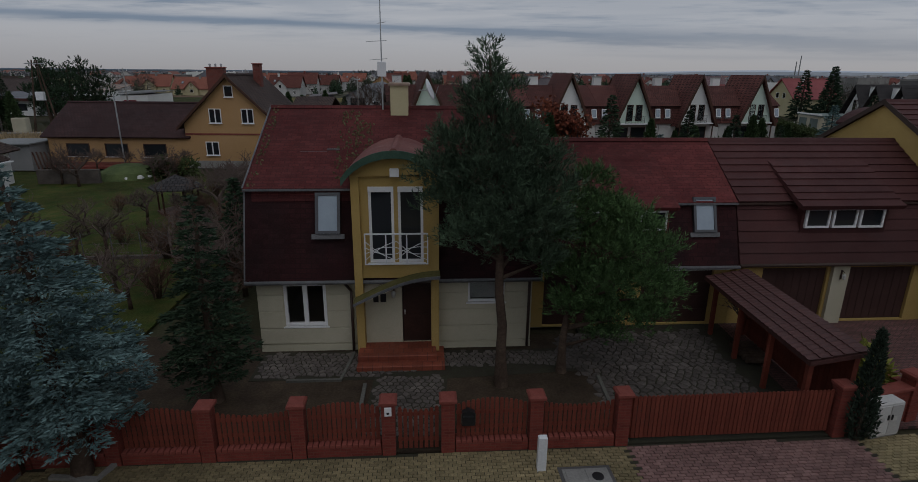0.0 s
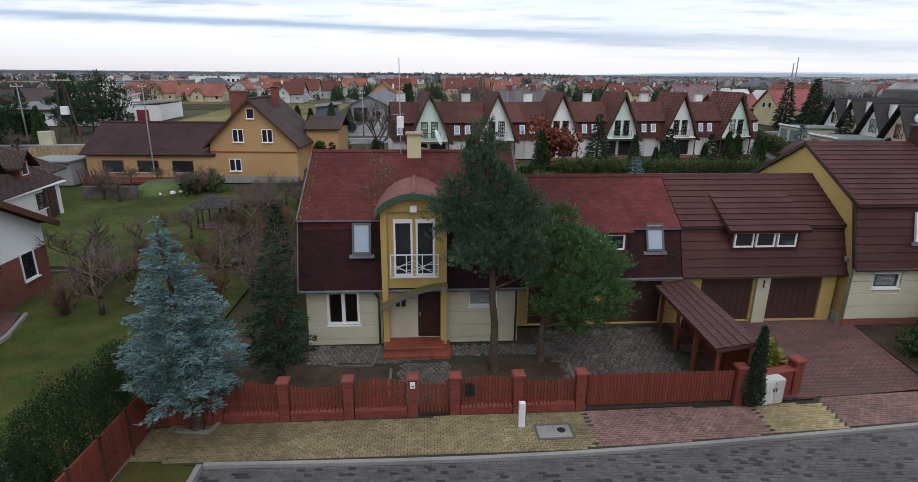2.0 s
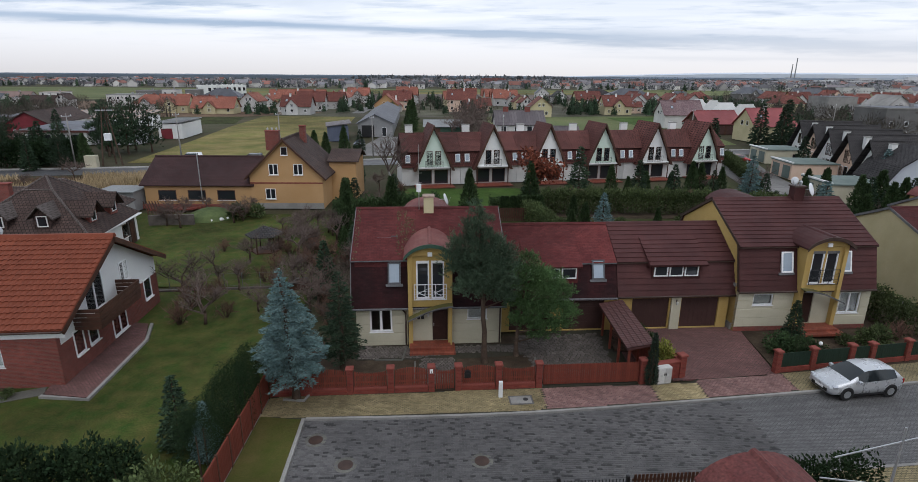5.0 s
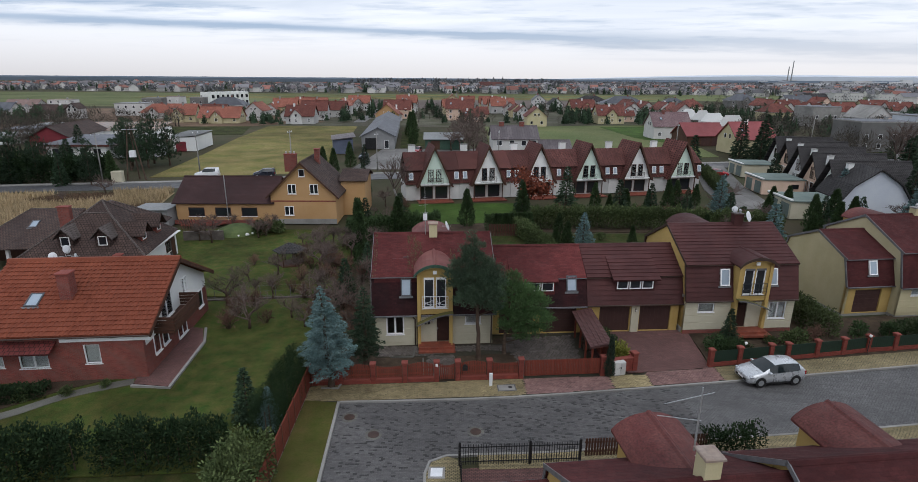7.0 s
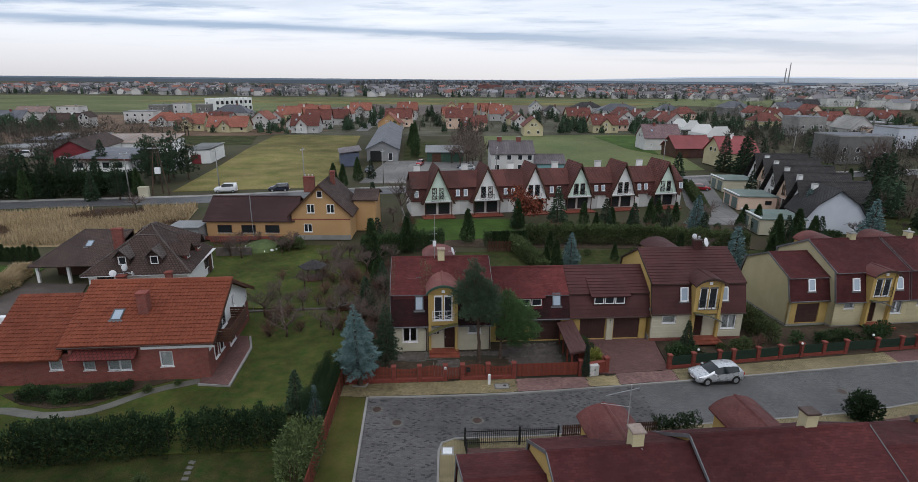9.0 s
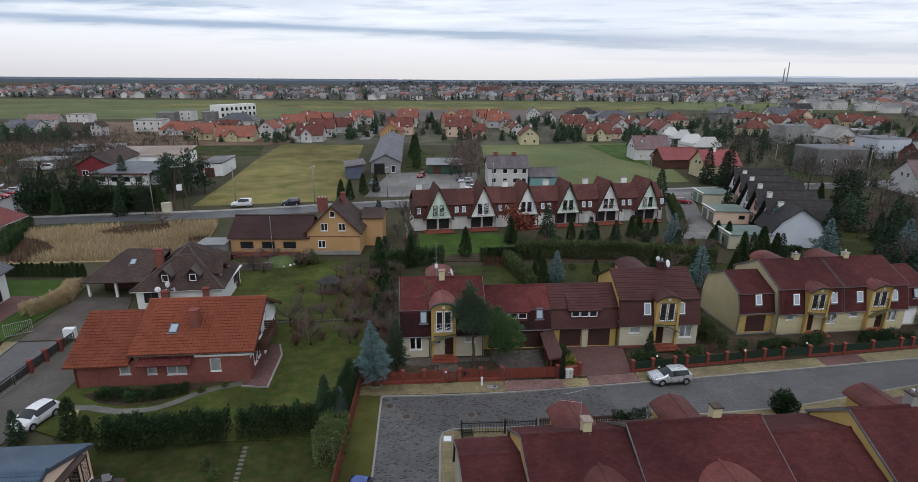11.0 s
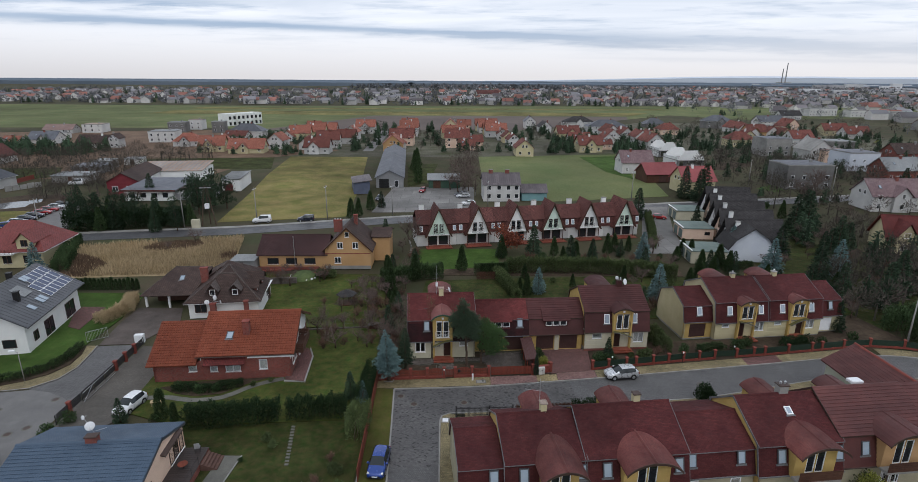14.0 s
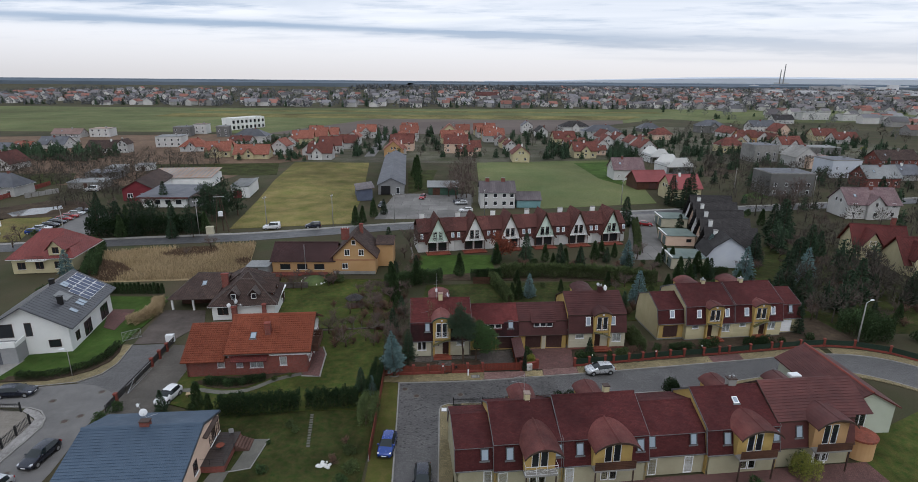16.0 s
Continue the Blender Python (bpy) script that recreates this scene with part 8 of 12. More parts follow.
# the balcony and windows of its east gable
bal = part("balcony", Mesh().box(11.6, 12.95, 1.6, 6.1, 2.4, 2.6), M["darkwood"], bh, "dark timber balcony on the gable")
for i in range(4):
    part("balcony_board", Mesh().cbox(12.93, 12.99, 1.6, 6.1, 2.65 + i * 0.24, 2.85 + i * 0.24, 0.01).cbox(11.6, 12.95, 1.58, 1.64, 2.65 + i * 0.24, 2.85 + i * 0.24, 0.01).cbox(11.6, 12.95, 6.06, 6.12, 2.65 + i * 0.24, 2.85 + i * 0.24, 0.01), M["darkwood"], bal)
window(bh, 11.6, 2.9, 2.65, 1.9, 2.05, 2, rz=90)
window(bh, 11.6, 6.7, 3.1, 0.95, 1.3, 2, rz=90)
window(bh, 11.62, 1.3, 1.0, 0.9, 1.4, 1, rz=90)
window(bh, 11.62, 2.6, 1.0, 0.9, 1.4, 1, rz=90)
window(bh, 11.62, 5.0, 0.3, 1.6, 2.1, 2, rz=90)
window(bh, 11.62, 9.2, 0.9, 1.0, 1.4, 1, rz=90)
sheet("terrace_paving", [(-21.2, 9.5), (-18.8, 9.2), (-19.4, 15.4), (-20.4, 17.6), (-23.0, 18)], 0.12, M["bed_r"], "red block-paved terrace with pale edging", "terrace", 0.2)
solid("terrace_edge", ribbon([(-21.2, 9.4), (-18.8, 9.1), (-19.4, 15.4), (-20.3, 17.6)], -0.2, -0.02, 0.0, 0.14), M["concrete"], "pale edging stones round the terrace", "edging", "structure")
solid("garden_path", ribbon(grow([(-35.9, 5.5), (-33.2, 5.6), (-30.7, 5.1), (-27.3, 5.7), (-24.5, 8.3), (-21.4, 9.9)], 1.0), -0.4, 0.4, -0.02, 0.03), M["greyslab"], "curving grey paved garden path", "path", "structure")
solid("planting_bed", Mesh().slab([(-35.4, 7.6), (-33.0, 6.4), (-30.6, 5.9), (-27.8, 6.4), (-25.2, 8.8), (-23, 10.2), (-32, 8.9)], 0.0, 0.05), M["soil"], "planting bed along the brick wall", "flower bed", "structure")

# -- the hipped house with dormers --
dh = thing("hipped_house", -41.2, 26.6, 0, 7.0, "white house with brown hipped tile roof and small dormers", "house")
part("wall", Mesh().box(0.3, 10.5, 0.3, 9.0, 0, 2.6), M["white"], dh)
part("back_wall", Mesh().box(-0.2, 7.3, 9.0, 14.6, 0, 2.6), M["white"], dh)
part("eave_board", Mesh().box(-0.3, 10.9, -0.15, 9.4, 2.44, 2.52), M["pvc"], dh)
HIP = [(-0.3, -0.2, 2.6), (11.1, -0.2, 2.6), (10.6, 9.5, 2.6), (-0.6, 9.5, 2.6), (4.45, 3.5, 6.05), (6.85, 3.3, 6.05), (5.6, 5.0, 7.0)]
BACK = [(-0.8, 7.0, 2.6), (8.6, 7.0, 2.6), (7.9, 15.1, 2.6), (-1.0, 15.1, 2.6), (3.6, 7.0, 5.9), (3.6, 10.8, 5.7)]


def hip_face(corners, face, parent, name="roof_slope"):
    """One tiled slope of a hipped roof, as a slab under the corners named."""
    ps = [Vector(corners[k]) for k in face]
    nrm = (ps[1] - ps[0]).cross(ps[2] - ps[0]).normalized()
    n = len(ps)
    part(name, Mesh().add([tuple(p) for p in ps] + [tuple(p - nrm * 0.12) for p in ps], [tuple(range(n)), tuple(range(2 * n - 1, n - 1, -1))] + [(k, n + k, n + (k + 1) % n, (k + 1) % n) for k in range(n)]), M["tile_n"], parent)


for face in ((0, 1, 5, 4), (4, 5, 6), (1, 2, 6, 5), (2, 3, 6), (3, 0, 4, 6)):
    hip_face(HIP, face, dh)
for face in ((1, 2, 5, 4), (2, 3, 5), (3, 0, 4, 5)):
    hip_face(BACK, face, dh)
for a_, b_ in ((0, 4), (1, 5), (4, 6), (5, 6), (4, 5), (2, 6), (3, 6)):
    part("hip_tile", Mesh().tube(HIP[a_], HIP[b_], 0.1, n=6), M["tile_g"], dh)
for a_, b_ in ((2, 5), (3, 5), (4, 5)):
    part("hip_tile", Mesh().tube(BACK[a_], BACK[b_], 0.1, n=6), M["tile_g"], dh)
for x in (3.9, 7.2):
    part("dormer", Mesh().prism_y([(x - 0.65, 3.0), (x + 0.65, 3.0), (x + 0.65, 4.55), (x, 5.2), (x - 0.65, 4.55)], 0.6, 3.0), M["tile_n"], dh)
    for sg in (-1, 1):
        p = [(x + sg * 1.0, 4.3), (x, 5.36), (x, 5.24), (x + sg * 1.0, 4.18)]
        part("dormer_roof", Mesh().prism_y(p if sg > 0 else p[::-1], 0.2, 3.4), M["tile_g"], dh)
    window(dh, x - 0.4, 0.56, 3.55, 0.8, 0.9, 1, sill=False)
for y in (2.7, 6.2):
    part("dormer", Mesh().prism([(y - 0.6, 3.0), (y + 0.6, 3.0), (y + 0.6, 4.45), (y, 5.1), (y - 0.6, 4.45)], 7.6, 10.0), M["brick"], dh)
    for sg in (-1, 1):
        p = [(y + sg * 1.05, 4.1), (y, 5.28), (y, 5.16), (y + sg * 1.05, 3.98)]
        part("dormer_roof", Mesh().prism(p if sg > 0 else p[::-1], 7.2, 10.5), M["tile_n"], dh)
    window(dh, 10.03, y - 0.38, 3.5, 0.76, 0.95, 1, rz=90, sill=False)
window(dh, 1.2, 0.27, 0.9, 1.7, 1.5, 2, fm="darkwood")
window(dh, 10.52, 6.0, 0.9, 1.0, 1.2, 1, rz=90, fm="darkwood")
part("porch_pier", Mesh().box(10.5, 10.62, 6.9, 8.3, 0, 2.3), M["stone"], dh, "honey-coloured stone surround of the door")
part("door", Mesh().cbox(10.62, 10.67, 7.2, 8.0, 0.1, 2.1, 0.01), M["darkwood"], dh)
chimney(dh, 9.0, -0.75, 0, 2.95, 0.6, 0.6, "brick", "coping")
chimney(dh, 4.2, -0.75, 0, 2.7, 0.8, 0.6, "brick", "coping")
chimney(dh, 1.2, 6.2, 3.6, 6.1, 1.1, 0.55, "brick", "coping")
dish(dh, 3.4, -0.85, 3.05, 0.36, 40, 70), dish(dh, 4.5, -0.6, 3.6, 0.4, 70, 80), dish(dh, 5.3, -0.8, 2.95, 0.3, 100, 80)
part("mast", Mesh().tube((4.4, -0.5, 2.6), (4.1, -0.5, 4.4), 0.025, n=5).tube((3.4, -0.8, 2.9), (5.3, -0.7, 3.1), 0.02, n=5), M["steel"], dh)
# its garage wing: a hipped roof over open, shaded bays
# the bays' shade is put into this wall as a dark brown colour
part("wing_wall", Mesh().box(-7.2, -0.25, 8.0, 12.8, 0, 2.1), M["darkwood"], dh, "garage wing wall, dark brown for the shade of its open bays")
WING = [(-8.6, 5.0, 2.1), (-0.2, 3.6, 2.5), (-0.2, 13.2, 2.5), (-8.2, 14.2, 2.1), (-4.6, 10.6, 5.0), (1.6, 9.2, 5.2)]
for face in ((0, 1, 5, 4), (2, 3, 4, 5), (3, 0, 4)):
    hip_face(WING, face, dh, "wing_roof")
part("ridge_cap", Mesh().tube(WING[4], WING[5], 0.1, n=6).tube(WING[0], WING[4], 0.09, n=6), M["tile_g"], dh)
for x, y in ((-8.1, 5.5), (-4.4, 4.9), (-0.7, 4.2)):
    part("garage_post", Mesh().box(x, x + 0.3, y, y + 0.3, 0, 2.2), M["white"], dh)
roof_window(dh, -3.2, 7.2, 3.72, 0.8, 1.1, 27)

# -- the blue-grey roofed bungalow --
def tile_sheet(y0, z0, y1, z1, x0, x1, wave=0.22, row=0.35):
    """A pressed metal-tile sheet from the eave (y0, z0) to the ridge (y1, z1): rolled columns and stepped rows."""
    ln = math.hypot(y1 - y0, z1 - z0)
    uy, uz = (y1 - y0) / ln, (z1 - z0) / ln
    ny, nz = (-uz, uy) if uy > 0 else (uz, -uy)
    n, k = int((x1 - x0) / wave) * 4, max(1, int(ln / row))
    m = Mesh()
    vs = []
    for r in range(k):
        for s_, lift in ((r / k, 0.045), ((r + 1) / k, 0.006)):
            for i in range(n + 1):
                h = lift + 0.022 * (0.5 + 0.5 * math.cos(i * math.pi / 2))
                vs.append((x0 + (x1 - x0) * i / n, y0 + uy * s_ * ln + ny * h, z0 + uz * s_ * ln + nz * h))
    fs = [(a * (n + 1) + i, a * (n + 1) + i + 1, (a + 1) * (n + 1) + i + 1, (a + 1) * (n + 1) + i) for a in range(2 * k - 1) for i in range(n)]
    return m.add(vs, fs if uy > 0 else [q[::-1] for q in fs])


bl = thing("bungalow", -38.5, -9.1, 0, 5.1, "bungalow with blue-grey metal tile roof and cream gable", "house")
part("wall", Mesh().prism([(-6.4, 0), (4.3, 0), (4.3, 3.0), (0, 4.42), (-6.4, 2.62)], 0.5, 12.02), M["peach"], bl)
for a, b in (((-7.0, 2.62), (0, 4.6)), ((4.8, 2.98), (0, 4.6))):
    sl = part("roof_slope", Mesh().prism(slope_slab(*a, *b, 0, 0, 0.1)[0], 0.0, 12.15), M["tile_u"], bl)
    part("tile_sheet", tile_sheet(*a, *b, 0.02, 12.13), M["tile_u"], sl)
    part("barge_board", Mesh().prism(slope_slab(a[0], a[1] - 0.04, b[0], b[1] - 0.04, 0, 0, 0.2)[0], 12.11, 12.17), M["seam"], bl)
part("ridge_cap", Mesh().prism([(-0.17, 4.6), (-0.08, 4.74), (0.08, 4.74), (0.17, 4.6)], 0.0, 12.16), M["tile_u"], bl)
window(bl, 12.04, 1.0, 0.9, 1.9, 2.0, 2, rz=90, fm="brownmetal")
window(bl, 12.04, -3.6, 0.9, 1.0, 1.4, 1, rz=90, fm="brownmetal")
window(bl, 12.04, 3.2, 0.8, 0.8, 2.0, 1, rz=90, fm="brownmetal")
part("awning", Mesh().prism_y([(12.02, 3.12), (12.45, 2.98), (12.45, 3.1), (12.02, 3.26)], -0.5, 3.4), M["brownmetal"], bl, "brown folded awning over the terrace window")
chimney(bl, 6.3, 0.1, 4.1, 5.15, 0.95, 0.6, "brick", "brownmetal")
dish(bl, 6.05, 0.5, 5.9, 0.4, 30, 70), dish(bl, 5.6, 0.6, 6.7, 0.2, -20, 70)
part("mast", Mesh().tube((6.3, 0.6, 5.0), (5.6, 0.6, 6.7), 0.025, n=5).tube((6.4, 0.6, 5.3), (7.4, 0.6, 5.6), 0.02, n=5), M["steel"], bl)
deck = thing("deck", -26.7, -10.05, 0, 4.0, "raised terrace with dark boards on a brick base", "terrace")
part("base", Mesh().box(0, 2.7, 0, 5.8, 0, 0.75), M["brick"], deck)
for i in range(19):
    part("board", cached("deckboard", lambda: Mesh().cbox(0, 2.75, 0, 0.29, 0, 0.03, 0.006).data("board", M["wetdeck"])), None, deck, m=Matrix.Translation((0, i * 0.305, 0.752)))
for i in range(5):
    part("step", Mesh().cbox(2.75 + i * 0.3, 3.06 + i * 0.3, 3.3, 5.3, 0.0, 0.66 - i * 0.13, 0.02), M["oldstep"], deck)
rl = part("railing", Mesh().tube((2.7, 0.1, 1.6), (2.7, 3.2, 1.6), 0.02, n=5).tube((0.1, 0.05, 1.6), (2.7, 0.05, 1.6), 0.02, n=5), M["black"], deck, "thin black terrace railing")
for q in ((2.7, 0.1), (2.7, 1.6), (2.7, 3.2), (1.3, 0.05), (0.1, 0.05)):
    part("rail_post", Mesh().tube((*q, 0.75), (*q, 1.6), 0.02, n=5), M["black"], rl)
gch = thing("garden_chair", -25.2, -4.7, 0.78, 200, "grey garden chair on the terrace", "chair")
part("seat", Mesh().cbox(-0.25, 0.25, -0.25, 0.25, 0.4, 0.45, 0.02), M["greyw"], gch)
part("backrest", Mesh().cbox(-0.25, 0.25, 0.22, 0.28, 0.45, 1.0, 0.02), M["greyw"], gch)
for q in ((-0.22, -0.22), (0.22, -0.22), (-0.22, 0.22), (0.22, 0.22)):
    part("leg", Mesh().tube((*q, 0), (*q, 0.42), 0.02, n=5), M["black"], gch)
gtb = thing("garden_table", -25.4, -7.2, 0.78, 10, "low reddish garden table on the terrace", "table")
part("tabletop", Mesh().lathe([(0.0, 0.5), (0.45, 0.5), (0.45, 0.54), (0.0, 0.54)], 16), M["terracotta"], gtb)
part("leg", Mesh().tube((0, 0, 0), (0, 0, 0.5), 0.04, n=6), M["black"], gtb)
sheet("patio", [(-23.1, -4.4), (-21.1, -4.4), (-21.5, -9.3), (-23.6, -9.8), (-23.6, -14), (-26.0, -14), (-25.4, -10.1), (-23.5, -9.6)], 0.02, M["greyslab"], "weathered grey slab patio below the steps", "patio")
solid("patio_edge", ribbon([(-21.1, -4.4), (-21.5, -9.3), (-23.6, -9.9)], -0.12, 0.0, 0, 0.06), M["concrete"], "pale edging round the patio", "edging", "structure")

# -- the white house with solar panels --
wh = thing("modern_house", -57.0, 15.9, 0, 11.5, "white modern house with anthracite roof and solar panels", "house")
part("wall", Mesh().prism_y([(-11.2, 0), (0, 0), (0, 4.25), (-5.2, 7.5), (-11.2, 4.1)], 0, 15.0), M["white"], wh)
for sg, a, b in ((1, (0.9, 4.0), (-5.2, 7.75)), (-1, (-11.6, 4.1), (-5.2, 7.75))):
    p = [a, b, (b[0], b[1] - 0.16), (a[0], a[1] - 0.16)]
    part("roof_slope", Mesh().prism_y(p if sg > 0 else p[::-1], -0.9, 15.7), M["seam"], wh)
slope_w = math.degrees(math.atan2(3.75, 6.1))
up_w = Vector((-6.1, 0, 3.75)).normalized()
for i in range(24):
    part("roof_seam", cached("seamw", lambda: Mesh().box(-0.02, 0.02, 0, 7.1, 0, 0.035).data("roof_seam", M["seam"])), None, wh,
         m=Matrix.Translation((0.85, -0.75 + i * 0.7, 4.03)) @ Euler((0, 0, radians(90))).to_matrix().to_4x4() @ Euler((radians(slope_w), 0, 0)).to_matrix().to_4x4())


def on_east_roof(u, v, lift=0.06):
    """A pose on the white house's east slope: u metres along it, v metres up from the eave."""
    base = Vector((0.9, u, 4.0)) + up_w * v + Vector((3.75, 0, 6.1)).normalized() * lift
    return Matrix.Translation(base) @ Euler((0, 0, radians(90))).to_matrix().to_4x4() @ Euler((radians(slope_w), 0, 0)).to_matrix().to_4x4()


for r in range(3):
    for c in range(6):
        if r == 2 and c == 0:
            continue
        sp = part("solar_panel", cached("solar", lambda: Mesh().box(0, 1.07, 0, 1.55, 0, 0.04).data("solar_panel", M["whitesteel"])), None, wh, m=on_east_roof(8.3 + c * 1.12, 1.5 + r * 1.6))
        part("cell_field", cached("cells", lambda: Mesh().box(0.05, 1.02, 0.05, 1.5, 0.04, 0.046).data("cell_field", M["solar"])), None, sp)
for u, v, w_, h_ in ((5.9, 1.4, 0.7, 1.2), (6.8, 1.4, 0.7, 1.2), (3.4, 1.3, 0.75, 1.1), (9.2, 5.4, 0.7, 1.0), (10.0, 5.4, 0.7, 1.0), (5.4, 3.6, 2.1, 2.0)):
    part("roof_window", Mesh().box(0, w_, 0, h_, 0, 0.07), M["skypane" if w_ < 2 else "flat"], wh, m=on_east_roof(u, v))
chimney(wh, -2.4, 4.2, 5.4, 7.2, 0.6, 0.6, "black", "black"), chimney(wh, -5.4, 9.0, 7.0, 8.4, 0.6, 0.6, "black", "black")
for x, z, a, b in ((-9.0, 2.9, 1.9, 2.1), (-5.6, 2.9, 0.9, 2.1), (-2.9, 0.9, 1.6, 1.2)):
    window(wh, x, -0.03, z, a, b, 1, fm="brownmetal", sill=False)
for y, z, a, b in ((4.5, 0.2, 2.4, 2.3), (1.6, 0.9, 1.2, 1.4), (10.5, 0.2, 2.8, 2.3)):
    window(wh, 0.03, y, z, a, b, 2, rz=90, fm="brownmetal", sill=False)
part("front_block", Mesh().box(-13.5, -5.8, -2.6, 0.0, 0, 2.5), M["greyw"], wh, "grey garage block with a roof terrace")
part("balcony_wall", Mesh().box(-13.5, -5.8, -2.7, -2.5, 2.5, 3.4).box(-5.95, -5.75, -2.5, 0, 2.5, 3.1), M["white"], wh)
gd = part("garage_door", Mesh().box(-12.8, -7.8, -2.66, -2.6, 0.05, 2.2), M["slate"], wh)
for i in range(4):
    part("door_section", Mesh().cbox(-12.78, -7.82, -2.675, -2.66, 0.08 + i * 0.53, 0.58 + i * 0.53, 0.004), M["slate"], gd)

# -- the long yellow house --
yh = thing("yellow_house", -38.2, 49.6, 0, 1.3, "long warm-yellow house with brown roof and steep gable", "house")
gable_parts(yh, 12.7, 8.6, 3.0, 5.6, "yellow", "tile_w", 0.4, "x")
gable_parts(yh, 8.6, 9.0, 4.1, 8.3, "yellow", "tile_n", 0.5, "y", 12.65, -0.15, verge="darkwood")
part("side_wing", Mesh().box(21.0, 24.4, 5.0, 11.0, 0, 5.0), M["yellow"], yh)
roof_side(yh, 4.6, 5.0, 8.0, 6.2, 20.8, 24.8, M["tile_n"]), roof_side(yh, 11.4, 5.0, 8.0, 6.2, 20.8, 24.8, M["tile_n"])
part("string_course", Mesh().box(12.65, 21.25, -0.19, -0.15, 3.05, 3.2), M["coping"], yh)
part("plinth", Mesh().box(12.65, 21.25, -0.2, -0.15, 0, 0.7), M["concrete"], yh)
for x, z, a, b in ((15.0, 4.1, 1.1, 1.3), (17.9, 4.1, 1.1, 1.3), (14.4, 1.2, 1.2, 1.25), (16.55, 6.4, 0.8, 1.0)):
    window(yh, x, -0.19, z, a, b, 2 if a > 1 else 1)
for x in (1.6, 5.1, 8.6):
    window(yh, x, -0.03, 1.0, 2.1, 1.2, 1, fm="darkwood", label="wide dark window")
part("yard_wall", Mesh().box(-0.2, 11.4, -0.5, -0.2, 0, 0.55), M["brick"], yh)
chimney(yh, 14.8, 3.0, 6.6, 8.9, 1.6, 0.7, "brick", "coping", 3), chimney(yh, 17.8, 5.6, 7.2, 9.3, 0.7, 0.7, "brick", "coping")
part("flue_pole", Mesh().tube((6.9, -0.4, 0), (6.9, -0.4, 6.6), 0.06, n=6), M["steel"], yh)

gs = thing("garden_shed", -42.6, 47.4, 0, 2.0, "low grey rendered shed leaning on the yellow house", "shed")
part("wall", Mesh().box(0, 4.2, 0, 3.6, 0, 2.3), M["greyw"], gs)
part("roof", Mesh().box(-0.3, 4.35, -0.3, 3.8, 2.3, 2.42), M["flat"], gs)
part("door", Mesh().cbox(1.2, 2.2, -0.04, 0.0, 0.05, 2.0, 0.01), M["darkwood"], gs)
gw = thing("garden_wall", -33.6, 41.6, 0, 6.0, "weathered grey stone retaining wall with planks leaning on it", "wall")
part("wall", Mesh().cbox(0, 4.6, 0, 0.35, 0, 1.1, 0.03), M["stone"], gw)
for i in range(6):
    part("plank", Mesh().tube((0.2 + i * 0.28, 0.5, 0), (-0.9 + i * 0.3, 1.5, 2.3), 0.06, n=4), M["darkwood"], gw)
for i in range(2):
    part("rail", Mesh().tube((5.2, 3.6 + i * 0.3, 0.75), (10.0, 3.4 + i * 0.3, 0.45), 0.06, n=5), M["terracotta"], gw, "long reddish timber lying on trestles")
for hx, hy, hs in ((-25.4, 44.6, 1.5), (-23.6, 45.4, 1.3)):
    grow_at(SHRUB[1], hx, hy, hs)

# -- the steep-gabled terrace --
TX, TY, TR = -9.1, 64.4, 12.0


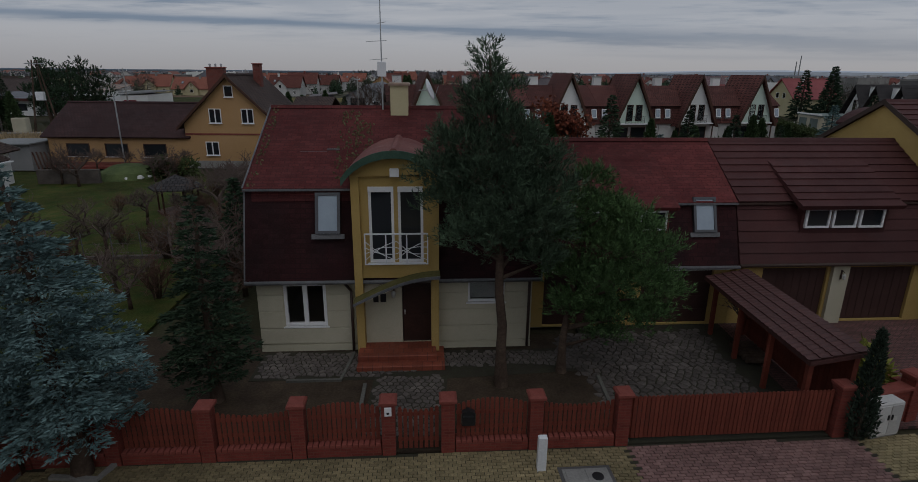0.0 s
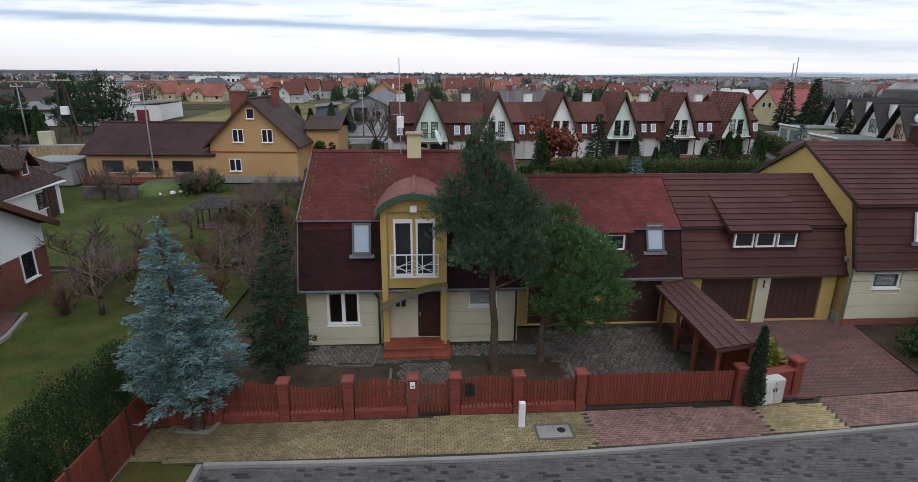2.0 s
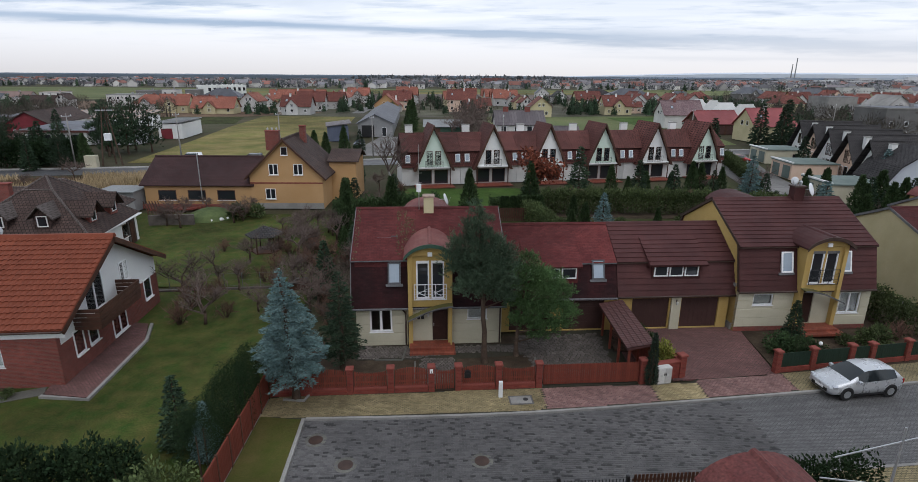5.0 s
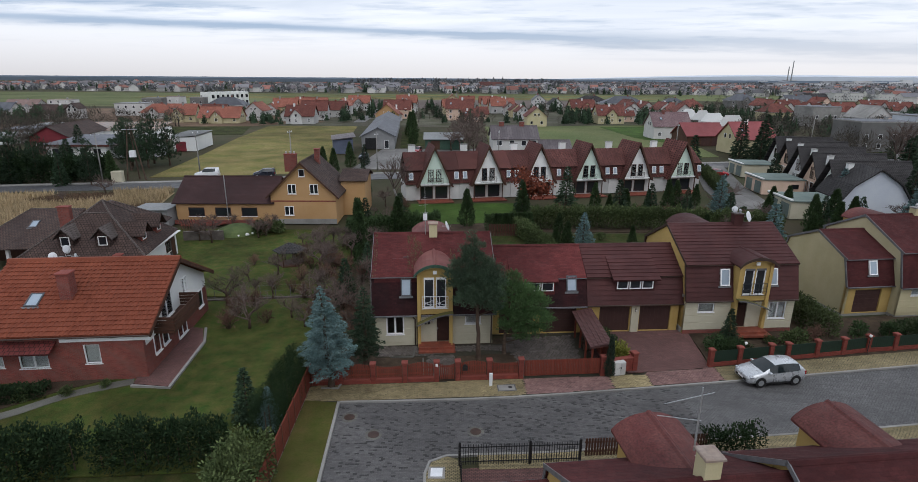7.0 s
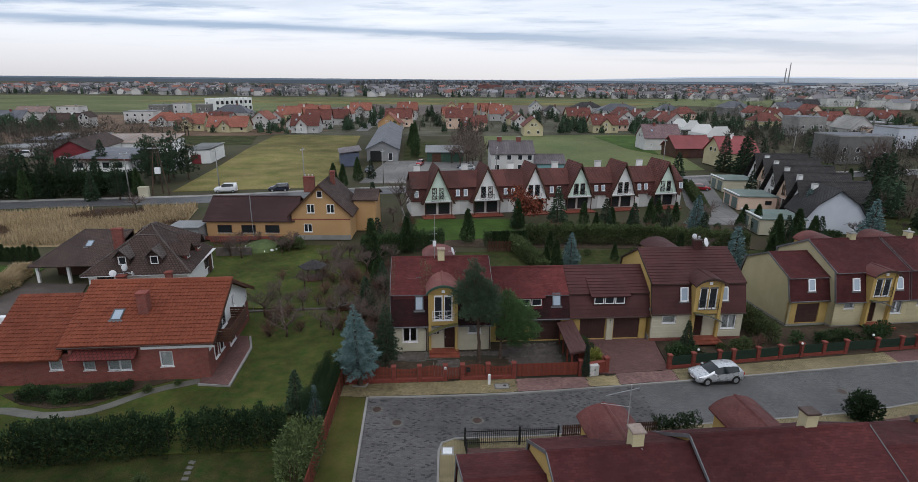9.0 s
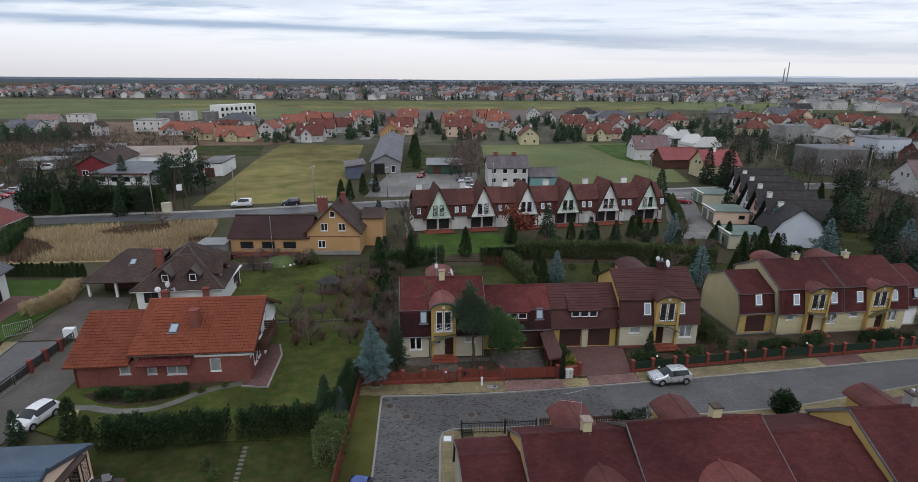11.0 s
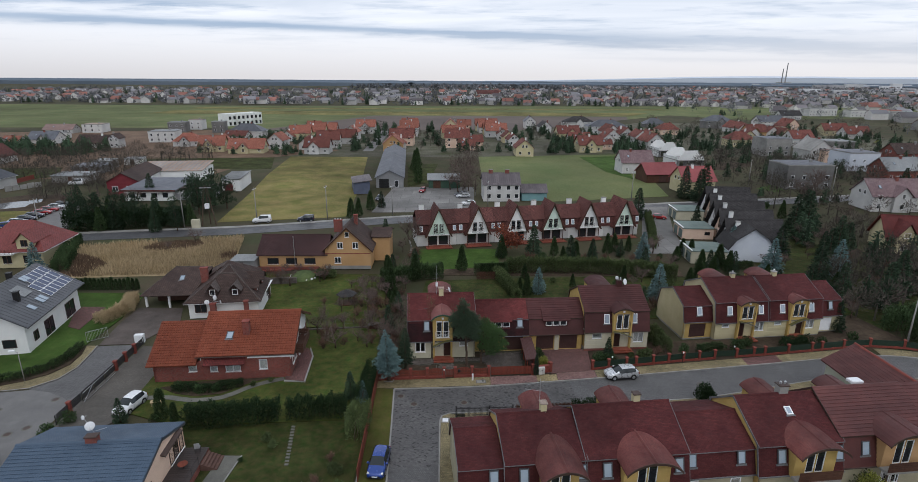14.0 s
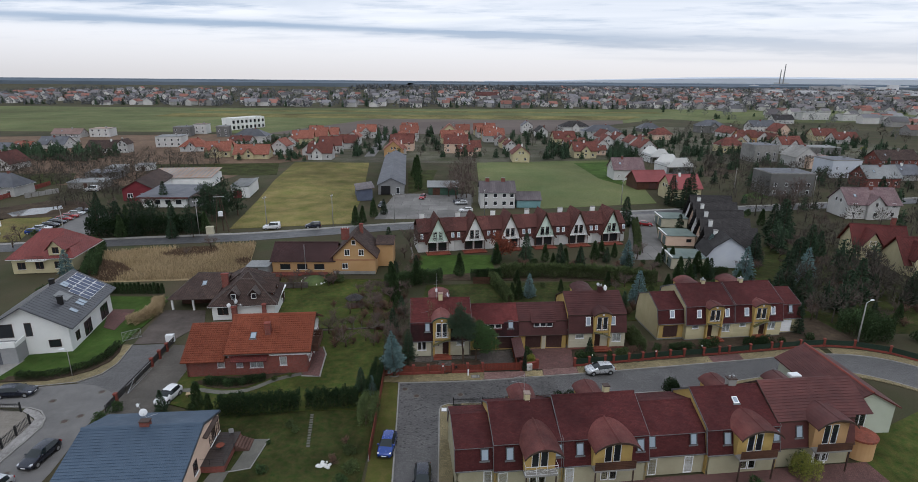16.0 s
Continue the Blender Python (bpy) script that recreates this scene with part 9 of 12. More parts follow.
def terrace_house(i, tint):
    x0 = i * 8.75
    h = thing("terrace_house", TX, TY, 0, TR, "terraced house with steep red-brown gable and balcony, " + ("mint" if tint == "mint" else "off-white") + " front", "house", "steep-gabled terrace")
    xc = x0 + 4.6
    # duller white paints the shade on the ground floor
    part("ground_floor", Mesh().box(x0, x0 + 8.7, 0.3, 7.5, 0, 2.7), M["dullwhite"], h)
    part("tile_band", Mesh().prism([(0.0, 2.6), (7.8, 2.6), (7.4, 5.0), (0.5, 5.0)], x0, x0 + 8.7), M["tile_d"], h)
    roof_side(h, 0.1, 4.85, 3.9, 7.3, x0, x0 + 8.72, M["tile_d"])
    roof_side(h, 7.7, 4.85, 3.9, 7.3, x0, x0 + 8.72, M["tile_d"])
    hw = 2.75
    part("gable_front", Mesh().prism_y([(xc - hw + 0.35, 2.6), (xc + hw - 0.35, 2.6), (xc + 1.9, 4.4), (xc, 8.1), (xc - 1.9, 4.4)], -0.6, 3.5), M[tint], h)
    for sg in (-1, 1):
        p = [(xc + sg * (hw + 0.25), 2.3), (xc, 8.75), (xc, 8.5), (xc + sg * (hw + 0.05), 2.3)]
        part("gable_roof", Mesh().prism_y(p if sg > 0 else p[::-1], -1.1, 5.5), M["tile_d"], h)
        q = [(xc + sg * (hw + 0.28), 2.25), (xc, 8.82), (xc, 8.3), (xc + sg * (hw - 0.1), 2.25)]
        part("barge_board", Mesh().prism_y(q if sg > 0 else q[::-1], -1.16, -1.103), M["darkwood"], h)
    for dx in (-1.05, 0.2):
        window(h, xc + dx, -0.62, 3.05, 0.85, 2.0, 1, fm="darkwood", sill=False, name="balcony_door")
    balcony_rail(h, xc - 1.3, xc + 1.3, -1.0, 2.8, 3.7, M["rail"], curved=False)
    part("balcony_slab", Mesh().box(xc - 2.3, xc + 2.3, -1.05, -0.6, 2.62, 2.78), M["white"], h)
    for dx in (-2.2, 0.2):
        window(h, xc + dx, 0.27, 0.2, 2.0, 2.0, 1, fm="darkwood", sill=False, name="terrace_door")
    for dx in (-2.4, 2.3):
        part("porch_post", Mesh().box(xc + dx, xc + dx + 0.12, -0.95, -0.83, 0, 2.62), M["darkwood"], h)
    for xx in (x0 + 0.55, x0 + 7.9):
        roof_window(h, xx, 0.02, 3.4, 0.7, 1.1, 78, "pvc")
    chimney(h, x0 + 1.6, 4.6, 6.5, 8.3, 1.1, 0.6, "white", "concrete")
    part("porch_paving", Mesh().box(xc - 2.8, xc + 2.8, -2.4, 0.3, -0.05, 0.08), M["terracotta"], h)


for i, tint in enumerate(("mint", "white", "white", "mint", "white", "mint")):
    terrace_house(i, tint)

# -- the row of dark A-frame houses --


def a_frame(i):
    x, y = 56.7 + 2.8 * i, 62.8 + 8.9 * i
    h = thing("a_frame_house", x, y, 0, -5.0, "dark tiled A-frame house with a pale gable" + (", end of the row" if i == 0 else ""), "house", "A-frame row")
    w, r = 4.55, 7.3
    part("gable_wall", Mesh().prism([(-w + 0.7, 0), (w - 0.7, 0), (w - 0.7, 1.0), (0, r - 0.5), (-w + 0.7, 1.0)], 0.2, 10.6), M["white" if i % 2 == 0 else "peach"], h)
    roof_side(h, -w - 0.1, 0.7, 0, r, -0.6, 11.2, M["char"], 0)
    roof_side(h, w + 0.1, 0.7, 0, r, -0.6, 11.2, M["char"], 0)
    part("ridge_cap", Mesh().prism([(-0.18, r - 0.08), (0, r + 0.1), (0.18, r - 0.08)], -0.6, 11.2), M["char"], h)
    window(h, 0.18, 0.9, 2.8, 0.8, 2.0, 1, rz=-90, fm="darkwood", sill=False), window(h, 0.18, -0.1, 2.8, 0.8, 2.0, 1, rz=-90, fm="darkwood", sill=False)
    for yy in (1.8, 0.4, -1.2):
        window(h, 0.18, yy, 0.4, 1.1, 1.9, 1, rz=-90, sill=False)
    chimney(h, 1.6, -1.6, 3.8, 7.0, 0.75, 0.75, "white", "concrete")
    roof_window(h, 3.2, -2.35, 3.6, 0.7, 1.1, 56)
    if i == 0:
        prof = [(-1.9, 2.6), (-0.5, 4.7), (2.7, 7.05), (5.9, 4.9), (7.5, 2.6)]
        part("side_gable", Mesh().prism_y([(7.0, 0)] + [(q, z - 0.12) for q, z in prof[::-1]] + [(-1.6, 0)], -7.0, -1.0), M["bluegrey"], h, "pale blue-grey side gable")
        part("side_roof", Mesh().prism_y([(q, z - 0.14) for q, z in prof] + [(q, z + 0.06) for q, z in prof[::-1]], -7.5, 0.0), M["char"], h)


for i in range(5):
    a_frame(i)


def garage_block(x, y, rz, w, d, wall, label):
    h = thing("garage_block", x, y, 0, rz, label, "garage")
    part("wall", Mesh().box(0, w, 0, d, 0, 2.5), M[wall], h)
    part("roof_deck", Mesh().box(-0.2, w + 0.2, -0.2, d + 0.2, 2.5, 2.66), M["greenroof"], h)
    part("parapet", Mesh().box(-0.2, 0.1, -0.2, d + 0.2, 2.66, 2.85), M["white"], h)
    for k in range(2):
        part("garage_door", Mesh().box(-0.05, 0.0, 0.5 + k * d / 2, 0.5 + k * d / 2 + 2.2, 0.1, 2.1), M["greenroof"], h)
    window(h, w * 0.7, -0.03, 1.0, 1.2, 0.8, 1, fm="darkwood", sill=False)


for i in range(3):
    garage_block(46.4 + 5.1 * i, 54.5 + 17.4 * i, -3, 7.0, 6.6, ("cream", "peach", "cream")[i], "low garage block with grey-green flat roof")

# -- larger buildings beyond the cross street --
nh = thing("house", 12.6, 110.5, 0, 2, "two-storey white house with brown-grey roof", "house")
gable_parts(nh, 10.8, 9.5, 5.2, 7.8, "dullwhite", "tile_m", 0.4, "x", -5.4)
for z in (1.0, 3.5):
    for x in (-4.4, -1.4, 1.4, 3.8):
        window(nh, x, -0.03, z, 1.2, 1.3, 1)
gable_parts(nh, 7.5, 7.0, 2.6, 4.4, "aqua", "tile_m", 0.4, "x", 6.2, 1.0)
chimney(nh, -3, 4.7, 7.4, 8.8, 1.2, 0.6, "brick", "concrete"), chimney(nh, 2, 4.7, 7.4, 8.8, 1.2, 0.6, "brick", "concrete")
hall = thing("storage_hall", -27.6, 130, 0, 5.0, "long grey storage hall with shallow roof", "hall")
gable_parts(hall, 9.0, 74, 3.6, 5.8, "greyw", "slate", 0.5, "y")
part("hall_door", Mesh().box(1.0, 4.2, -0.05, 0.0, 0, 3.0), M["black"], hall)
window(hall, 6.2, -0.03, 0.2, 1.2, 2.2, 1)
shed2 = thing("shed", -33.0, 119.5, 0, 14.0, "dark blue-grey sheet-metal shed", "shed")
part("wall", Mesh().box(0, 5.0, 0, 11, 0, 3.6), M["bluewall"], shed2)
part("roof", Mesh().prism_y([(-0.3, 3.5), (5.8, 4.2), (5.8, 4.35), (-0.3, 3.65)], -0.4, 11.4), M["tile_m"], shed2)
gs = thing("shed", -10.2, 130.2, 0, 2.0, "green timber workshop with pale roof", "shed")
gable_parts(gs, 10.3, 7.5, 2.9, 4.2, "greentrim", "flat", 0.5, "x")
part("shed_door", Mesh().box(1.5, 4.0, -0.05, 0, 0, 2.4), M["darkwood"], gs)
ind = thing("workshop", -112, 138, 0, 8, "long workshop with rusty ribbed sheet roof", "workshop")
part("wall", Mesh().box(0, 22, 0, 14, 0, 3.6), M["white"], ind)
part("roof", Mesh().prism([(-0.4, 3.5), (14.4, 4.9), (14.4, 5.05), (-0.4, 3.65)], -0.4, 22.4), M["rust"], ind)
for i in range(15):
    part("roof_rib", Mesh().prism([(-0.4, 3.65), (14.4, 5.05), (14.4, 5.13), (-0.4, 3.73)], i * 1.5, i * 1.5 + 0.35), M["flat"], ind)
wr = thing("workshop", -108.3, 116.5, 0, 12, "wine-red workshop with brown pitched roof", "workshop")
gable_parts(wr, 9.0, 24, 4.0, 6.6, "winered", "tile_n", 0.5, "y", 0, 0)
for q in (1.4, 5.4):
    window(wr, q, -0.03, 1.0, 1.6, 1.5, 2)
part("end_panel", Mesh().box(8.98, 9.06, 6, 23, 0.4, 3.8), M["white"], wr)
fw = thing("workshop", -98, 108, 0, 2, "low white workshop with flat slate roof and dark eaves", "workshop")
part("wall", Mesh().box(0, 14, 0, 16, 0, 3.2), M["white"], fw)
part("roof_deck", Mesh().prism([(-0.8, 3.1), (16.4, 3.9), (16.4, 4.1), (-0.8, 3.3)], -1.0, 15.0), M["slate"], fw)
part("fascia", Mesh().box(-1.05, 15.05, -0.86, -0.8, 2.9, 3.35), M["tile_d"], fw)
for q in (1.2, 4.4, 7.6, 10.8):
    window(fw, q, -0.03, 0.9, 1.8, 1.5, 1, sill=False)
part("annex", Mesh().box(14.3, 24, 1, 9, 0, 3.0), M["greyw"], fw)
part("annex_roof", Mesh().prism([(0.6, 3.0), (9.4, 3.4), (9.4, 3.55), (0.6, 3.15)], 14.3, 24.4), M["tile_n"], fw)
wb = thing("workshop", -75.5, 122.5, 0, 8, "low white workshop with ribbed grey roof and red gate", "workshop")
part("wall", Mesh().box(0, 5.6, 0, 15, 0, 3.6), M["white"], wb)
part("roof", Mesh().prism_y([(-0.3, 3.6), (5.9, 4.0), (5.9, 4.14), (-0.3, 3.74)], -0.3, 15.3), M["flat"], wb)
for i in range(10):
    part("roof_rib", Mesh().box(-0.3, 5.9, i * 1.5, i * 1.5 + 0.25, 3.98, 4.2), M["flat"], wb)
part("shed_door", Mesh().box(0.6, 3.2, -0.05, 0, 0, 2.5), M["winered"], wb)

# red-roofed house at the western edge, and two on the eastern side
rh = thing("house", -91.0, 48.4, 0, 8, "cream house with bright red roof, balcony and dormer", "house")
hip_parts(rh, 11.5, 11.5, 3.4, 8.0, "pale", "tile_q", 0.7, rl=0.3)
part("dormer", Mesh().prism_y([(7.4, 3.8), (10.2, 3.8), (10.2, 5.4), (8.8, 6.9), (7.4, 5.4)], -0.2, 5), M["pale"], rh)
for sg in (-1, 1):
    p = [(8.8 + sg * 1.9, 5.0), (8.8, 7.1), (8.8, 6.95), (8.8 + sg * 1.9, 4.85)]
    part("dormer_roof", Mesh().prism_y(p if sg > 0 else p[::-1], -0.7, 5), M["tile_q"], rh)
window(rh, 8.2, -0.24, 4.2, 1.2, 1.3, 2, fm="darkwood")
for x in (1.0, 4.4, 8.0):
    window(rh, x, -0.03, 0.9, 1.5, 1.5, 2, fm="darkwood")
part("balcony_slab", Mesh().box(3.4, 7.0, -1.3, 0, 2.9, 3.1), M["white"], rh)
balcony_rail(rh, 3.4, 7.0, -1.25, 3.1, 4.0, M["darkwood"], curved=False)
for x, y, rz, lbl in ((91.5, 62.5, -14, "deep red roofed house with pale yellow gable"), (94.5, 51.5, -8, "red-tiled house with yellow gable among trees"), (106, 46, -6, "red-tiled house behind garden trees")):
    eh = thing("house", x, y, 0, rz, lbl, "house")
    gable_parts(eh, 10.5, 8.6, 3.0, 7.4, "pale", "tile_e", 0.6, "x")
    part("dormer", Mesh().prism_y([(1, 0), (4.5, 0), (4.5, 4.0), (2.75, 6.6), (1, 4.0)], -1.2, 4), M["pale"], eh)
    for sg in (-1, 1):
        p = [(2.75 + sg * 2.3, 3.6), (2.75, 6.95), (2.75, 6.8), (2.75 + sg * 2.3, 3.45)]
        part("dormer_roof", Mesh().prism_y(p if sg > 0 else p[::-1], -1.7, 5), M["tile_e"], eh)
    for q in (1.9, 6.0, 8.4):
        window(eh, q, -1.22 if q < 3 else -0.03, 1.0, 1.3, 1.4, 2)
    window(eh, 2.1, -1.22, 3.7, 1.2, 1.2, 1)
    chimney(eh, 8.6, 5, 7.4, 9.2, 0.8, 0.8, "brick", "concrete")

# -- the village --
random.seed(5)
village_house(-250.4, 297.1, 17.3, 9.5, 5.4, "gxwk")
village_house(-229.0, 270.5, 6.3, 4.7, 3.3, "fxww")
village_house(-232.9, 303.3, 15.1, 11.3, 5.3, "fxwr")
village_house(-221.7, 243.3, 14.8, 9.5, 6.2, "gxws", 1)
village_house(-228.9, 231.4, 8.5, 7.3, 5.0, "gxwo")
village_house(-235.4, 223.3, 10.7, 9.2, 5.0, "gxws")
village_house(-184.7, 228.0, 16.1, 9.5, 6.1, "gxwb")
village_house(-174.0, 228.7, 5.3, 7.2, 6.9, "gywb")
village_house(-193.5, 171.8, 11.3, 13, 7.3, "gywd")
village_house(-152.7, 121.5, 10.8, 9.3, 7.3, "hxws", 1)
village_house(-163.1, 254.3, 17.8, 12, 5.9, "fxww")
village_house(-141.5, 237.1, 13.4, 9.5, 6.5, "hxwo", 1)
village_house(-119.5, 216.1, 11.6, 9.5, 7.4, "gxyo", 1)
village_house(-182.5, 309.8, 13.5, 10.1, 6.3, "fxss")
village_house(-179.0, 328.3, 10.9, 8.1, 6.6, "fxwk")
village_house(-155.4, 309.5, 10.1, 7.6, 7.0, "fxsw")
village_house(-67.6, 211.0, 11.5, 9.5, 7.5, "gxwm", 1)
village_house(-92.9, 228.5, 8.5, 11.4, 7.8, "gywo")
village_house(-101.4, 211.7, 16.4, 9.5, 6.6, "gxyo", 1)
village_house(-119.2, 226.9, 6.0, 8.1, 6.8, "gyyo")
village_house(-128.0, 266.0, 12.1, 9.5, 5.0, "gxwm")
village_house(-91.4, 268.6, 11.7, 9.5, 8.2, "gxyo")
village_house(-97.2, 263.5, 7.9, 10.6, 5.8, "gywo")
village_house(-94.6, 312.0, 8.4, 7.2, 7.4, "gxwo")
village_house(-67.4, 233.9, 11.5, 9.5, 8.5, "gxwm")
village_house(-62.5, 270.7, 8.4, 11.3, 8.1, "gywo")
village_house(-60.7, 309.8, 12.1, 9.5, 8.5, "gxwo", 1)
village_house(-31.1, 293.7, 10.7, 9.2, 9.5, "gxwo")
village_house(-31.1, 245.9, 12.6, 9.5, 8.6, "gxkm")
village_house(-33.0, 224.1, 10.8, 13, 7.8, "gyoo")
village_house(-5.7, 307.0, 13.3, 13, 9.5, "gyyo")
village_house(-1.2, 238.2, 12.4, 9.5, 9.5, "gxkm")
village_house(-125.5, 276.1, 19.7, 9.5, 8.4, "hxws")
village_house(30.5, 207.6, 9.1, 12.3, 7.6, "gyym")
village_house(25.3, 275.0, 6.7, 9.0, 6.7, "gywm")
village_house(27.8, 262.0, 7.1, 9.5, 6.3, "gyym")
village_house(29.5, 248.2, 6.9, 9.3, 6.3, "gywm")
village_house(21.3, 348.3, 11.4, 9.5, 7.0, "gxwo")
village_house(22.8, 292.3, 12.9, 9.5, 8.3, "gxwo")
village_house(3.0, 319.9, 8.8, 7.6, 8.3, "gxko")
village_house(4.3, 228.6, 8.4, 7.3, 5.2, "gxkm")
village_house(51.1, 353.8, 9.0, 12.0, 8.6, "gyws")
village_house(57.9, 324.3, 8.6, 11.5, 7.2, "gywc")
village_house(89.5, 366.2, 22.2, 9.5, 7.9, "hxwc", 1)
village_house(97.5, 317.5, 26.1, 9.5, 9.0, "hxws")
village_house(65.1, 279.8, 13.1, 9.5, 8.1, "gxym", 1)
village_house(67.6, 261.1, 11.9, 9.5, 6.0, "gxwm")
village_house(65.2, 223.7, 11.7, 9.5, 7.9, "gxym", 1)
village_house(76.1, 235.3, 5.2, 4.4, 5.0, "gxkm")
village_house(94.3, 292.2, 10.1, 13, 7.9, "gywm")
village_house(100.3, 282.3, 10.1, 13, 7.2, "gywm")
village_house(100.8, 256.3, 8.8, 11.8, 8.0, "gywm")
village_house(101.0, 234.6, 10.0, 13, 8.4, "gywm")
village_house(148.2, 371.4, 17.1, 9.5, 6.5, "hxss")
village_house(138.3, 315.8, 14.7, 9.5, 7.4, "hxkm")
village_house(69.1, 162.2, 12.1, 9.5, 8.4, "gxwv")
village_house(77.2, 124.4, 10.7, 9.2, 8.1, "gxyp")
village_house(193.3, 366.2, 22.2, 9.5, 9.5, "hxss", 1)
village_house(301.9, 460.3, 22.2, 9.5, 8.1, "gxwc")
village_house(237.8, 376.2, 22.9, 9.5, 8.7, "gxws")
village_house(191.9, 332.5, 10.4, 13, 7.5, "gywm")
village_house(191.7, 324.9, 8.9, 11.9, 7.2, "gywm")
village_house(185.5, 296.7, 12.9, 9.5, 8.2, "gxom", 1)
village_house(196.9, 299.7, 11.1, 13, 7.0, "gywm")
village_house(202.1, 293.7, 9.1, 12.3, 6.4, "gyym")
village_house(190.6, 257.0, 14.4, 9.5, 8.4, "gxwm", 1)
village_house(240.6, 352.7, 13.3, 13, 8.0, "gykm")
village_house(153.9, 251.3, 14.5, 9.5, 8.0, "hxym")
village_house(152.8, 214.6, 15.9, 11.9, 8.4, "fxus")
village_house(163.0, 198.0, 11.6, 13, 9.5, "gywu")
village_house(168.1, 194.9, 15.1, 11.3, 5.5, "fxkk")
village_house(199.4, 240.6, 20.7, 12, 4.5, "fxsw")
village_house(163.1, 171.2, 16.3, 12, 7.5, "fxbs")
village_house(117.4, 132.4, 19.9, 12, 8.2, "fxss")
village_house(248.6, 317.2, 17.7, 9.5, 7.7, "gxym")
village_house(250.2, 298.2, 17.7, 9.5, 7.2, "gxwm", 1)
village_house(163.4, 150.0, 15.5, 9.5, 8.0, "gxrw")
village_house(185.7, 165.9, 11.8, 9.5, 6.0, "gxws")
village_house(213.8, 207.3, 23.7, 9.5, 7.0, "gxrb")
village_house(123.2, 100.4, 16.8, 9.5, 8.6, "gxwv", 1)
village_house(365.6, 515.3, 39.8, 12, 7.6, "fxww")
village_house(394.9, 503.1, 25.8, 12, 6.6, "fxwu")
village_house(414.2, 472.0, 31.1, 12, 6.9, "fxwt")
# rows of narrow orange-roofed houses along the estate streets
for x, y, w, top, code in ((-31.6, 304, 10.4, 8.4, "gxwo"), (-32.6, 316, 10.4, 8.4, "gxyo"), (-33.6, 328, 10.4, 8.4, "gxwo"), (-31.2, 259, 10.0, 7.8, "gxym"), (-31.0, 272, 9.0, 7.6, "gxwo"), (-31.6, 234, 9.4, 6.2, "gywo"),
                           (21.0, 306, 11.0, 7.8, "gxyo"), (18.6, 320, 11.0, 7.8, "gxwo"), (16.6, 335, 11.0, 7.8, "gxyo"), (-1.0, 252, 12.0, 8.2, "gxym"), (-1.8, 266, 11.0, 7.6, "gxwo"), (-3.0, 282, 14.0, 7.8, "gxyo"), (8.6, 246, 8.0, 5.6, "gxkm"),
                           (-62.0, 252, 10.0, 7.6, "gxwm"), (-86.0, 282, 11.0, 7.8, "gxyo"), (-82.0, 296, 11.0, 7.6, "gxwo"), (-76.0, 226, 9.0, 6.6, "gywm"), (79.5, 246, 9.5, 7.2, "gywm"), (88.0, 268, 10.0, 7.4, "gywm"), (110.0, 268, 10.0, 7.2, "gyym"), (176.0, 282, 10.0, 7.4, "gywm"), (168.0, 272, 9.0, 7.0, "gyym")):
    village_house(x, y, w, 9.0, top, code)
unfinished_house(98.8, 210, 10, 11)
unfinished_house(96.4, 179, 12, 12)
# the long barn with garage doors under a pinkish roof
bn = thing("barn", 66.3, 142.5, 0, 8, "long grey-brown barn with two garage doors and pinkish red roof", "barn")
gable_parts(bn, 12.0, 9.0, 3.2, 6.4, "darkwood", "tile_p", 0.5, "x")
for gx in (4.6, 8.0):
    part("garage_door", Mesh().box(gx, gx + 2.7, -0.06, 0.0, 0.05, 2.3), M["garage"], bn)
# white modern terrace at the field's edge
mt = thing("terrace_block", -168, 356, 0, 62, "white modern terrace with dark slot windows at the field's edge", "terrace")
part("wall", Mesh().box(0, 32, 0, 10, 0, 8.5), M["white"], mt)
for i in range(8):
    part("party_fin", Mesh().box(i * 4 - 0.2, i * 4 + 0.2, -1.2, 0, 0, 9.0), M["white"], mt)
    window(mt, i * 4 + 0.8, -0.03, 0.5, 2.4, 2.2, 1, sill=False, fm="brownmetal"), window(mt, i * 4 + 0.8, -0.03, 4.6, 2.4, 2.2, 1, sill=False, fm="brownmetal")
# low sheds of the yards on the western side
for x, y, w, d, z, wall, roof, lbl in ((-139, 153.7, 11, 8, 2.8, "greyw", "slate", "low grey shed with slate-coloured sheet roof"), (-133, 135.7, 12, 7, 2.6, "concrete", "flat", "low concrete shed in a yard"),
                                       (-140, 164.8, 6.3, 6, 3.2, "concrete", "flat", "small beige block shed"), (-134, 174.9, 6.6, 5, 2.6, "white", "flat", "small white flat-roofed hut")):
    sh = thing("shed", x, y, 0, 5, lbl, "shed")
    part("wall", Mesh().box(-w / 2, w / 2, 0, d, 0, z - 0.2), M[wall], sh)
    part("roof", Mesh().prism([(-0.3, z - 0.3), (d + 0.3, z), (d + 0.3, z + 0.12), (-0.3, z - 0.18)], -w / 2 - 0.3, w / 2 + 0.3), M[roof], sh)
    part("shed_door", Mesh().box(-0.6, 0.6, -0.05, 0, 0, 2.0), M["darkwood"], sh)

# ---- fences ----


